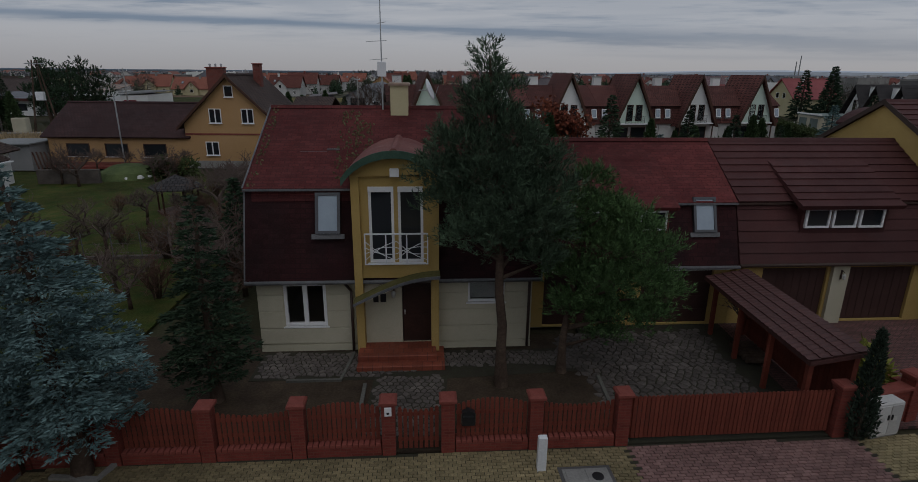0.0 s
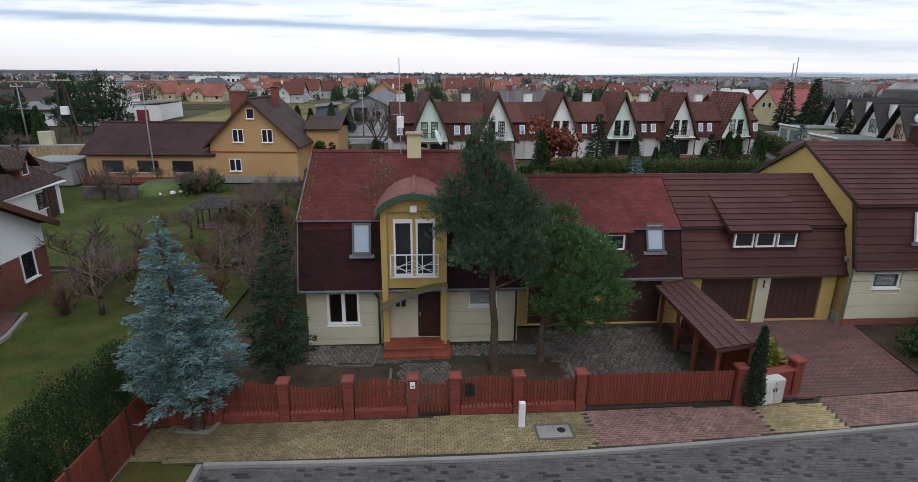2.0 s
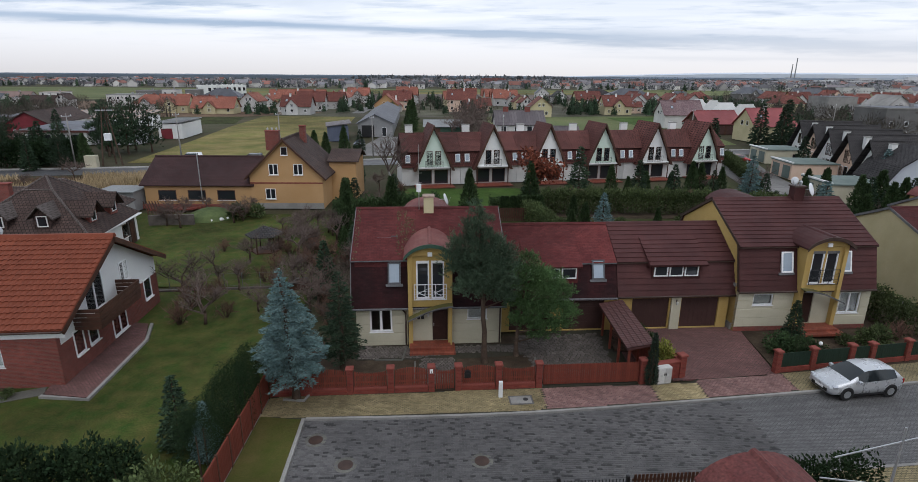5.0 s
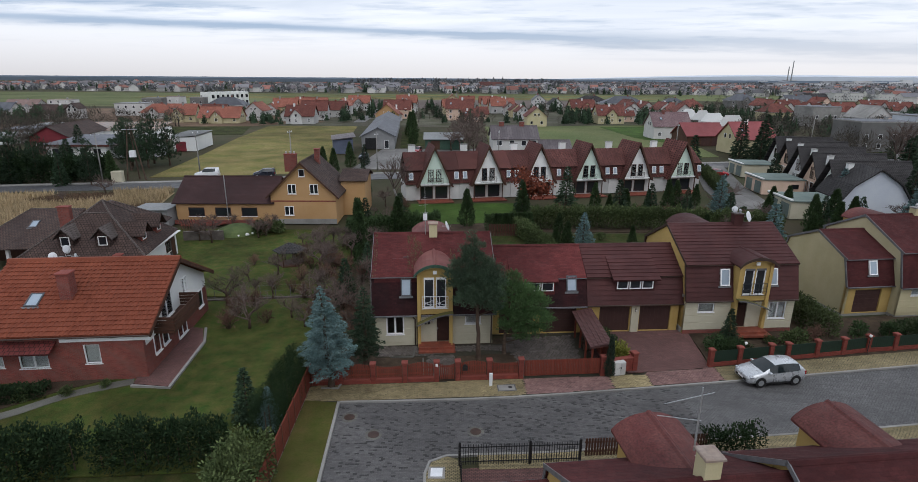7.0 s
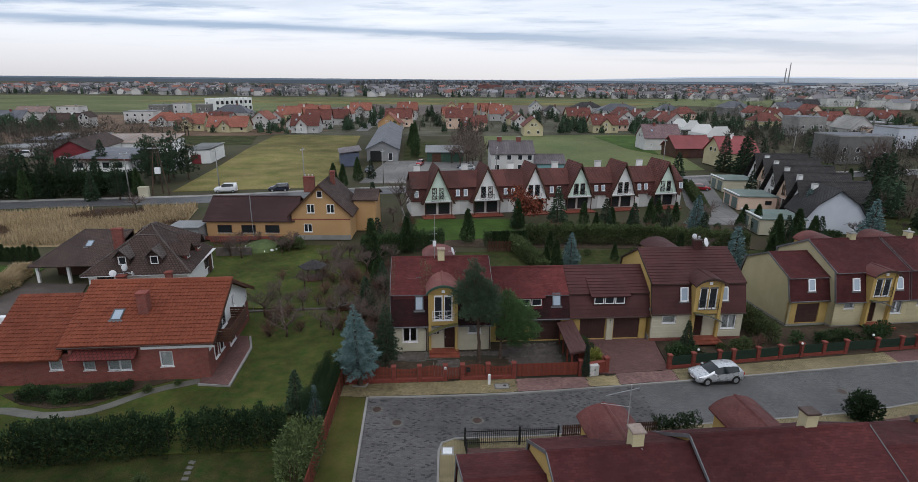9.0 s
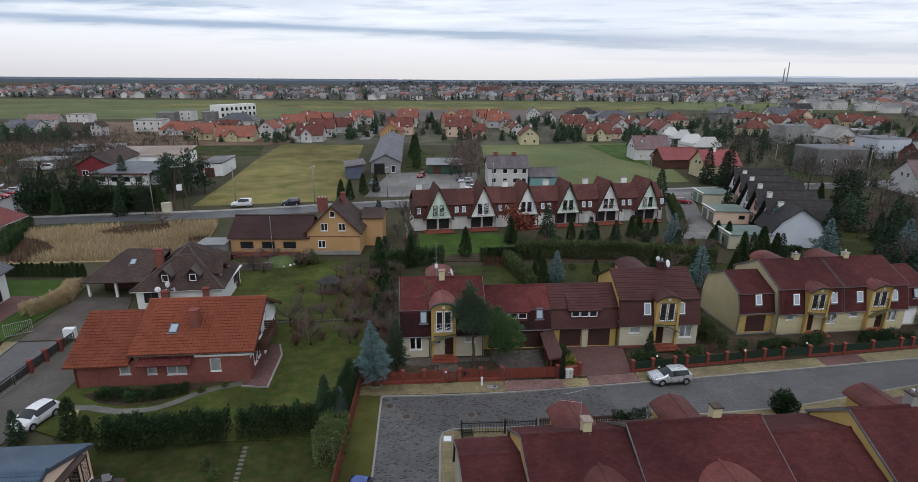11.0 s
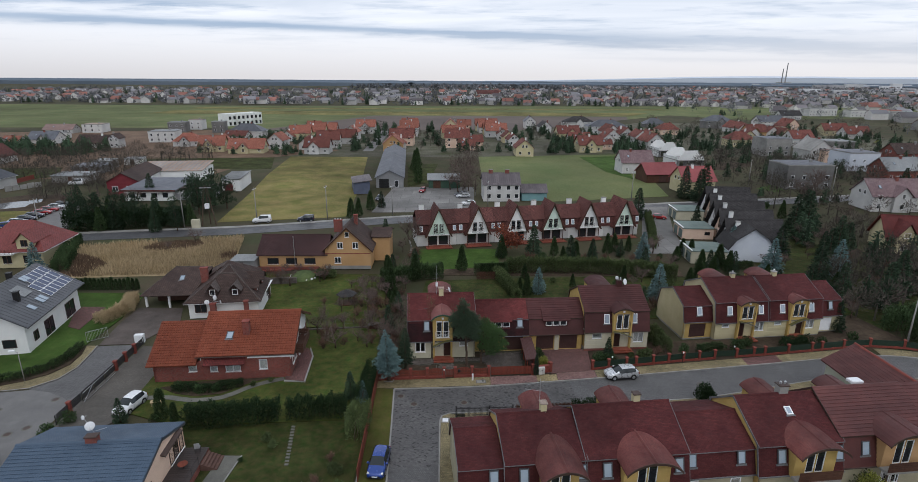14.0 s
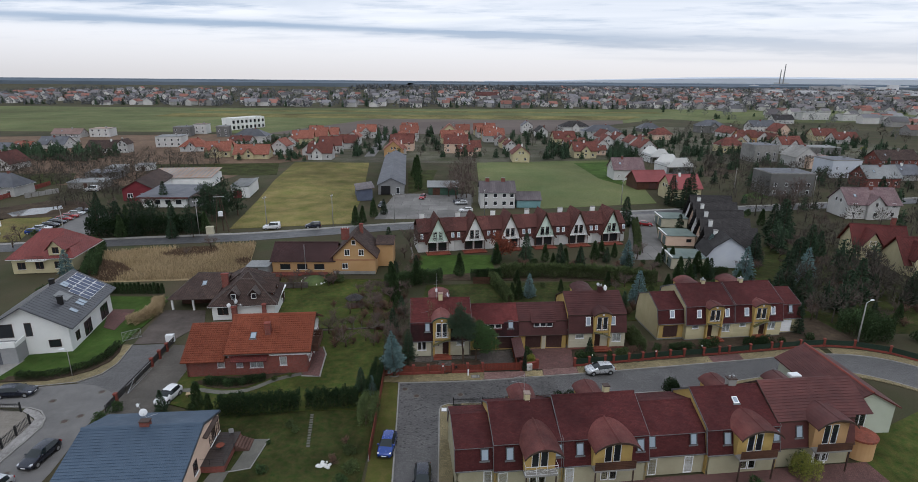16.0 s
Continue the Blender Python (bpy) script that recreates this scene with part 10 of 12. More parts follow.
def brick_post(parent, x, y, h, w=0.36, cap=0.07, name="post"):
    ob = part(name, cached(("bp", h, w), lambda: Mesh().box(-w / 2, w / 2, -w / 2, w / 2, 0, h).data("post", M["postbrick"])), None, parent, m=Matrix.Translation((x, y, 0)))
    part("post_cap", cached(("bc", h, w), lambda: Mesh().cbox(-w / 2 - 0.05, w / 2 + 0.05, -w / 2 - 0.05, w / 2 + 0.05, h, h + 0.11, 0.045).data("post_cap", M["coping"])), None, ob)
    return ob


def picket_bay(parent, x0, x1, z0, top, sag=0.0, gap=0.025, w=0.085, y=0.0):
    """Upright pickets on two rails; a positive sag lifts the middle of the top line, a negative one drops it."""
    n = max(2, int((x1 - x0) / (w + gap)))
    p = (x1 - x0) / n
    for z in (z0 + 0.18, top - 0.28):
        part("rail", Mesh().box(x0, x1, y + 0.02, y + 0.06, z, z + 0.08), M["picket"], parent)
    for i in range(n):
        u = (i + 0.5) / n
        zt = round(top + sag * (1 - (2 * u - 1) ** 2), 2)
        key = ("pk", round(zt - z0, 2), w)
        part("picket", cached(key, lambda: Mesh().prism_y([(-w / 2, 0), (w / 2, 0), (w / 2, zt - z0 - 0.04), (w / 4, zt - z0), (-w / 4, zt - z0), (-w / 2, zt - z0 - 0.04)], -0.012, 0.012).data("picket", M["picket"])),
             None, parent, m=Matrix.Translation((x0 + p * (i + 0.5), y, z0)))


def along(x):
    """Metres along the front fence from its reference point."""
    return (x - FX) / math.cos(radians(FR))


POSTS = [along(x) for x in (-9.9, -7.97, -5.9, -3.87, -1.82, -0.45, 1.62, 3.71)]
for k, (a, b) in enumerate(zip(POSTS, POSTS[1:])):
    is_gate = k == 4
    fp = thing("garden_gate" if is_gate else "picket_fence", FX, FY, 0, FR, "red-brown picket gate between brick posts" if is_gate else "red-brown picket fence panel on a red brick plinth", "gate" if is_gate else "fence", "" if is_gate else "front fence panels")
    if not is_gate:
        part("plinth", Mesh().box(a + 0.18, b - 0.18, -0.13, 0.13, 0, 0.26), M["postbrick"], fp)
        nb = max(2, int((b - a - 0.36) / 0.125))
        for i in range(nb):
            part("coping_brick", cached("cpb", lambda: Mesh().cbox(0.004, 0.118, -0.15, 0.15, 0, 0.075, 0.012).data("coping_brick", M["coping"])), None, fp, m=Matrix.Translation((a + 0.18 + (b - a - 0.36) * i / nb, 0, 0.262)))
    picket_bay(fp, a + 0.2, b - 0.2, 0.36 if not is_gate else 0.08, 1.22, 0.16 if k % 2 else -0.1)
gp = thing("fence_posts", FX, FY, 0, FR, "row of square red brick fence posts with caps", "fence post", kind="structure")
for a in POSTS + [along(9.2)]:
    brick_post(gp, a, 0, 1.36, 0.31)
sl = thing("sliding_gate", FX, FY, 0, FR, "long red-brown slatted sliding gate", "gate")
part("gate_frame", Mesh().box(along(3.95), along(9.0), 0.02, 0.07, 0.1, 0.2).box(along(3.95), along(9.0), 0.02, 0.07, 1.12, 1.2).box(along(3.95), along(4.03), 0.02, 0.07, 0.1, 1.2).box(along(6.5), along(6.58), 0.02, 0.07, 0.1, 1.2).box(along(8.92), along(9.0), 0.02, 0.07, 0.1, 1.2), M["picket"], sl)
picket_bay(sl, along(3.97), along(8.98), 0.12, 1.27, 0.0, 0.014, 0.092)
lw = thing("garden_wall", 9.15, 11.28, 0, 16.5, "low red brick wall with flat coping beside the cabinet", "wall")
part("wall_body", Mesh().box(0.16, 2.3, -0.12, 0.12, 0, 0.95), M["postbrick"], lw)
part("coping", Mesh().cbox(0.16, 2.3, -0.19, 0.19, 0.95, 1.03, 0.02), M["coping"], lw)
brick_post(lw, 2.46, 0.0, 1.25)
part("return_wall", Mesh().box(2.34, 2.58, 0.18, 1.5, 0, 0.95), M["postbrick"], lw)
cab = thing("utility_cabinet", 10.3, 11.26, 0, 14, "grey-white double-door electrical cabinet by the wall", "cabinet")
part("body", Mesh().cbox(-0.4, 0.4, -0.18, 0.18, 0.08, 1.0, 0.03), M["dullwhite"], cab)
part("base", Mesh().box(-0.37, 0.37, -0.15, 0.15, 0, 0.08), M["concrete"], cab)
for a in (-0.375, 0.01):
    dr = part("door", Mesh().cbox(a, a + 0.365, -0.2, -0.18, 0.14, 0.94, 0.008), M["dullwhite"], cab)
    part("label_plate", Mesh().box(a + 0.1, a + 0.22, -0.205, -0.2005, 0.5, 0.62), M["blind"], dr)
    part("lock", Mesh().box(a + (0.3 if a < 0 else 0.03), a + (0.34 if a < 0 else 0.07), -0.22, -0.2, 0.55, 0.68), M["black"], dr)
mb = thing("mailbox", FX, FY, 0, FR, "dark metal mailbox on the picket fence", "mailbox")
part("body", Mesh().prism_y([(0.32, 0.75), (0.62, 0.75), (0.62, 1.08), (0.47, 1.16), (0.32, 1.08)], -0.18, -0.04), M["black"], mb)
part("flap", Mesh().box(0.35, 0.59, -0.19, -0.181, 0.97, 1.02), M["rail"], mb)
bell = thing("doorbell", FX, FY, 0, FR, "pale intercom plate on a brick post", "doorbell")
part("plate", Mesh().cbox(along(-1.82) - 0.08, along(-1.82) + 0.08, -0.21, -0.18, 1.1, 1.32, 0.01), M["pvc"], bell)
part("button", Mesh().box(along(-1.82) - 0.03, along(-1.82) + 0.03, -0.22, -0.21, 1.15, 1.2), M["black"], bell)
bo = thing("bollard", 1.68, 9.78, 0, 3, "white-grey concrete marker post in the pavement", "bollard")
part("shaft", Mesh().cbox(-0.1, 0.1, -0.07, 0.07, 0, 0.9, 0.03), M["whitesteel"], bo)
hatch = thing("access_cover", 2.68, 9.5, 0, 5, "pale concrete access cover with a round lid in the pavement", "manhole cover")
part("slab", Mesh().cbox(-0.52, 0.52, -0.3, 0.3, 0.0, 0.045, 0.01), M["concrete"], hatch)
part("rim", Mesh().box(-0.6, 0.6, -0.38, 0.38, 0.0, 0.03), M["settblock"], hatch)
part("lid", Mesh().cbox(-0.46, -0.03, -0.25, 0.25, 0.046, 0.06, 0.005), M["concrete"], hatch)
part("lid", Mesh().cbox(0.0, 0.46, -0.25, 0.25, 0.046, 0.06, 0.005), M["concrete"], hatch)
part("round_lid", Mesh().lathe([(0.13, 0.06), (0.13, 0.075), (0.1, 0.08)], 16, (0.23, 0)), M["black"], hatch)


def manhole(x, y, z=-0.1, r=0.32):
    mh = thing("manhole_cover", x, y, z, random.uniform(0, 90), "round rusty iron manhole cover set in the road", "manhole cover")
    part("ring", Mesh().lathe([(r + 0.16, 0.0), (r + 0.16, 0.013), (r, 0.013)], 20), M["greyslab"], mh)
    part("lid", Mesh().lathe([(r, 0.0), (r, 0.018), (r * 0.9, 0.02)], 20), M["brownmetal"], mh)


for x, y in ((-6.75, 6.35), (-5.1, 4.75), (0.6, 5.1), (-51.0, 3.0), (-46.6, -1.2), (-45.4, -0.1), (-46.1, 5.2), (-46.4, -10.3), (29.5, 9.3)):
    manhole(x, y)
sq = thing("access_cover", -1.45, 1.6, 0, 0, "square pale concrete manhole cover on the corner", "manhole cover")
part("slab", Mesh().cbox(-0.42, 0.42, -0.42, 0.42, 0.0, 0.03, 0.008), M["concrete"], sq)
part("lid", Mesh().cbox(-0.3, 0.3, -0.3, 0.3, 0.03, 0.045, 0.006), M["whitesteel"], sq)
# board fence on the west side of the strip
bf = thing("board_fence", -9.85, 9.4, 0, -88.0, "tall brown board fence beside the grass strip", "fence")
for i in range(14):
    L = i * 1.25
    part("board_panel", Mesh().box(L + 0.05, L + 1.2, -0.02, 0.02, 0.12, 1.55), M["picket"], bf)
    part("fence_post", Mesh().box(L - 0.05, L + 0.05, -0.05, 0.05, 0, 1.6), M["darkwood"], bf)
    for j in range(8):
        part("board", cached("brd", lambda: Mesh().cbox(0, 0.135, -0.012, 0.012, 0, 1.4, 0.006).data("board", M["picket"])), None, bf, m=Matrix.Translation((L + 0.07 + j * 0.142, 0.034, 0.14)))
solid("fence_footing", ribbon([(-9.88, 9.4), (-9.28, -8.0)], -0.14, 0.05, -0.05, 0.12), M["concrete"], "pale concrete footing under the board fence", "footing", "structure")
# tree pit edging and yard edging
solid("tree_pit_edging", ribbon([(-9.1, 9.25), (-8.05, 9.2), (-7.95, 9.7)], -0.06, 0.06, 0, 0.1), M["concrete"], "grey stone edging round the spruce's foot", "edging", "structure")
for pts in ([(-3.55, 15.0), (-3.65, 13.4), (-5.2, 13.3)], [(-2.9, 13.2), (-2.75, 11.0)], [(3.9, 10.8), (3.9, 13.8)]):
    solid("bed_edging", ribbon(pts, -0.05, 0.05, 0, 0.07), M["greyslab"], "low concrete garden bed edging", "edging", "structure")
sheet("path", [(-2.65, 10.6), (-0.6, 10.75), (-0.55, 13.9), (-2.7, 13.7)], 0.012, M["joint"], "crazy-paved stone path to the steps", "path", 0.02)
sheet("path", [(-6.3, 13.3), (-0.6, 13.6), (3.8, 14.2), (3.8, 15.6), (-6.4, 15.0)], 0.008, M["joint"], "crazy-paved strip along the house", "path", 0.02)

# fence of the second house and the houses round the bend: brick posts with green panels
EAST = [(16.95, 12.5), (19.1, 12.9), (21.5, 13.35), (22.8, 13.55), (25.15, 14.0), (27.3, 14.4), (29.4, 14.85), (31.6, 15.15), (33.8, 15.5), (36.9, 15.95), (39.4, 16.35), (41.0, 16.6), (44.5, 17.2), (48.1, 17.85), (49.6, 18.1), (53, 18.7), (57, 19.2), (61.4, 18.7), (65.6, 16.9), (69.5, 13.4)]
for k, (a, b) in enumerate(zip(EAST, EAST[1:])):
    rz = math.degrees(math.atan2(b[1] - a[1], b[0] - a[0]))
    ln = math.hypot(b[0] - a[0], b[1] - a[1])
    fp = thing("slatted_fence", a[0], a[1], 0, rz, "dark green fence panel on a red brick plinth", "fence", "green fence panels")
    brick_post(fp, 0, 0, 1.25, 0.3)
    if k != 8:
        part("plinth", Mesh().box(0.15, ln - 0.15, -0.1, 0.1, 0, 0.28), M["postbrick"], fp)
    part("green_panel", Mesh().box(0.17, ln - 0.17, -0.02, 0.02, 0.3, 1.12), M["greenpanel"], fp)
    nn = int((ln - 0.34) / 0.16)
    for i in range(nn):
        part("slat", cached("gsl", lambda: Mesh().cbox(0, 0.11, -0.034, -0.021, 0, 0.84, 0.004).data("slat", M["greenpanel"])), None, fp, m=Matrix.Translation((0.19 + (ln - 0.36) * i / nn, 0, 0.3)))
# garden lamps on the fence
for x, y in ((19.6, 13.2), (36.7, 16.3), (29.2, 14.5)):
    gl = thing("garden_lamp", x, y, 0, 0, "small white globe garden lamp", "lamp")
    part("pole", Mesh().tube((0, 0, 0), (0, 0, 1.3), 0.03, n=6), M["black"], gl)
    part("globe", Mesh().lathe([(0.02, 1.3), (0.08, 1.34), (0.1, 1.42), (0.07, 1.5), (0.02, 1.52)], 10), M["pvc"], gl)

# iron fence at the corner of the cross row
ir = thing("iron_fence", -0.3, 2.15, 0, 3.5, "black iron bar fence and gate at the corner garden", "fence")
part("rail", Mesh().box(0, 6.2, -0.02, 0.02, 0.2, 0.25), M["black"], ir)
part("rail", Mesh().box(0, 6.2, -0.02, 0.02, 1.05, 1.1), M["black"], ir)
for i in range(48):
    part("bar", cached("ibar", lambda: Mesh().box(-0.015, 0.015, -0.015, 0.015, 0.05, 1.25).data("bar", M["black"])), None, ir, m=Matrix.Translation((0.05 + i * 0.13, 0, 0)))
for a in (0, 3.6, 6.2):
    part("fence_post", Mesh().cbox(a - 0.06, a + 0.06, -0.06, 0.06, 0, 1.4, 0.02), M["black"], ir)
part("rail", Mesh().box(-0.02, 0.02, -1.9, 0.0, 1.05, 1.1), M["black"], ir)
for i in range(14):
    part("bar", CACHE["ibar"], None, ir, m=Matrix.Translation((0, -0.07 - i * 0.13, 0)))
wf = thing("picket_fence", 4.0, 2.7, 0, 4.5, "dark brown picket fence before the cross row", "fence")
for i in range(44):
    part("picket", cached("dpk", lambda: Mesh().cbox(-0.05, 0.05, -0.012, 0.012, 0.1, 1.15, 0.01).data("picket", M["darkwood"])), None, wf, m=Matrix.Translation((2.3 + i * 0.15, 0, 0)))
part("rail", Mesh().box(2.2, 9.0, 0.012, 0.05, 0.3, 0.38), M["darkwood"], wf)
part("rail", Mesh().box(2.2, 9.0, 0.012, 0.05, 0.85, 0.93), M["darkwood"], wf)
sheet("front_garden", [(-0.4, -2.6), (43, 1.0), (43, 9.2), (28, 5.2), (11, 3.0), (-0.4, 1.9)], -0.01, M["bed_r"], "paved yards and beds before the cross row", "garden")
sheet("back_garden", [(-0.4, -30), (70, -30), (66, 6), (50, -2), (43, -8), (-0.4, -12.6)], -0.01, M["lawn3"], "garden behind the cross row, grass and paving", "garden")
sheet("patio", [(12, -16.5), (45, -12.5), (44.5, -7.6), (12, -11.2)], 0.02, M["bed_r"], "red-brown paved patios behind the row", "patio")

# western street: brick-post fence with dark rails, low wall
wfz = thing("street_fence", -42.5, 0.3, 0, 92.2, "black rail fence with a few brick posts by the drive", "fence")
for i in range(9):
    if i in (1, 5, 6, 7):
        brick_post(wfz, i * 2.25, 0, 1.3, 0.36)
    else:
        part("post", Mesh().cbox(i * 2.25 - 0.04, i * 2.25 + 0.04, -0.04, 0.04, 0, 1.2, 0.01), M["black"], wfz)
    if i < 8:
        for j in range(5):
            part("board", Mesh().cbox(i * 2.25 + 0.2, i * 2.25 + 2.05, -0.02, 0.02, 0.25 + j * 0.19, 0.4 + j * 0.19, 0.006), M["black"], wfz)
part("brace", Mesh().tube((4.2, -0.35, 0.1), (6.2, -0.3, 1.2), 0.03, n=5).tube((4.2, -0.35, 1.2), (10.5, -0.3, 1.2), 0.03, n=5).tube((4.2, -0.35, 0.1), (10.5, -0.3, 0.1), 0.03, n=5), M["steel"], wfz, "grey steel frame of the sliding gate")
for a, b, n_ in (((-63.5, 0.5), (-53.0, 0.5), 50), ((-50.1, -1.9), (-49.8, -8.5), 33)):
    fc = thing("iron_fence", a[0], a[1], 0, math.degrees(math.atan2(b[1] - a[1], b[0] - a[0])), "black iron fence round a paved forecourt", "fence")
    ln_ = math.hypot(b[0] - a[0], b[1] - a[1])
    for i in range(n_):
        part("bar", CACHE["ibar"], None, fc, m=Matrix.Translation((i * ln_ / n_, 0, 0)))
    for z_ in (1.0, 0.25):
        part("rail", Mesh().box(0, ln_, -0.025, 0.025, z_, z_ + 0.05), M["black"], fc)
    for i in range(4):
        part("post", Mesh().cbox(i * ln_ / 3 - 0.07, i * ln_ / 3 + 0.07, -0.07, 0.07, 0, 1.35, 0.02), M["black"], fc)
solid("gravel_strip", Mesh().slab([(-53.0, 1.3), (-50.9, 0.6), (-49.3, -0.7), (-48.6, -2.4), (-48.5, -4.8), (-48.5, -9.4), (-48.8, -26), (-50.2, -26), (-49.7, -7.2), (-49.9, -2.6), (-50.3, -0.9), (-53.0, 0.7)], -0.05, 0.03), M["pebbles"], "strip of pale gravel along the forecourt", "gravel", "structure")
gt = thing("metal_gate", -51.4, 18.9, 0, 42, "grey metal mesh gate by the drive", "gate")
part("frame", Mesh().box(0, 2.6, -0.02, 0.02, 0.1, 0.16).box(0, 2.6, -0.02, 0.02, 1.5, 1.56).box(0, 0.06, -0.02, 0.02, -0.05, 1.5).box(2.54, 2.6, -0.02, 0.02, -0.05, 1.5), M["steel"], gt)
for i in range(14):
    part("bar", cached("gbar", lambda: Mesh().box(-0.012, 0.012, -0.012, 0.012, 0.16, 1.5).data("bar", M["steel"])), None, gt, m=Matrix.Translation((0.2 + i * 0.17, 0, 0)))
wbx = thing("utility_cabinet", -44.2, 19.2, 0, 8, "white utility cabinet by the drive", "cabinet")
part("body", Mesh().cbox(-0.6, 0.6, -0.3, 0.3, 0, 1.2, 0.04), M["whitesteel"], wbx)
part("door", Mesh().cbox(-0.55, 0.55, -0.32, -0.3, 0.1, 1.1, 0.01), M["whitesteel"], wbx)

# open log store with a tiled roof beside the driveway
ls = thing("log_store", 8.55, 11.55, 0, 1.0, "open timber shelter with brown-red tiled lean-to roof", "shelter")
part("roof", Mesh().prism_y([(-0.22, 1.92), (1.22, 2.2), (1.22, 2.1), (-0.22, 1.82)][::-1], -0.2, 5.7), M["tile_s"], ls)
for r_ in range(5):
    for c_ in range(28):
        part("roof_tile", cached("lst", lambda: Mesh().add([(0, 0, 0.06), (0, 0.1, 0.035), (0, 0.205, 0.06), (0.32, 0, 0.03), (0.32, 0.1, 0.005), (0.32, 0.205, 0.03), (0, 0, 0), (0, 0.205, 0)], [(0, 3, 4, 1), (1, 4, 5, 2), (6, 0, 1), (6, 1, 7), (7, 1, 2)]).data("roof_tile", M["tile_s"])), None, ls,
             m=Matrix.Translation((-0.23 + r_ * 0.287, -0.17 + c_ * 0.208, 1.925 + r_ * 0.0558)) @ Euler((0, -math.atan2(0.28, 1.44), 0)).to_matrix().to_4x4())
for y in (0.1, 1.8, 3.5, 5.2):
    for x, h in ((0, 1.84), (1.1, 2.05)):
        part("post", Mesh().box(x - 0.06, x + 0.06, y - 0.06, y + 0.06, 0, h), M["picket"], ls)
for i in range(30):
    part("back_board", cached("lsb", lambda: Mesh().cbox(1.14, 1.18, 0, 0.165, 0.05, 2.0, 0.005).data("back_board", M["picket"])), None, ls, m=Matrix.Translation((0, 0.05 + i * 0.175, 0)))
part("beam", Mesh().box(-0.08, 0.06, 0, 5.3, 1.7, 1.84), M["picket"], ls)
lg = thing("firewood_stack", 9.0, 15.3, 0, 0, "low stack of boards and stones in the shelter", "firewood")
for i in range(6):
    part("log", Mesh().tube((-0.3, -0.6 + i * 0.22, 0.12), (0.45, -0.6 + i * 0.22, 0.12), 0.1, n=7), M["bark"], lg)

# ---- cars ----


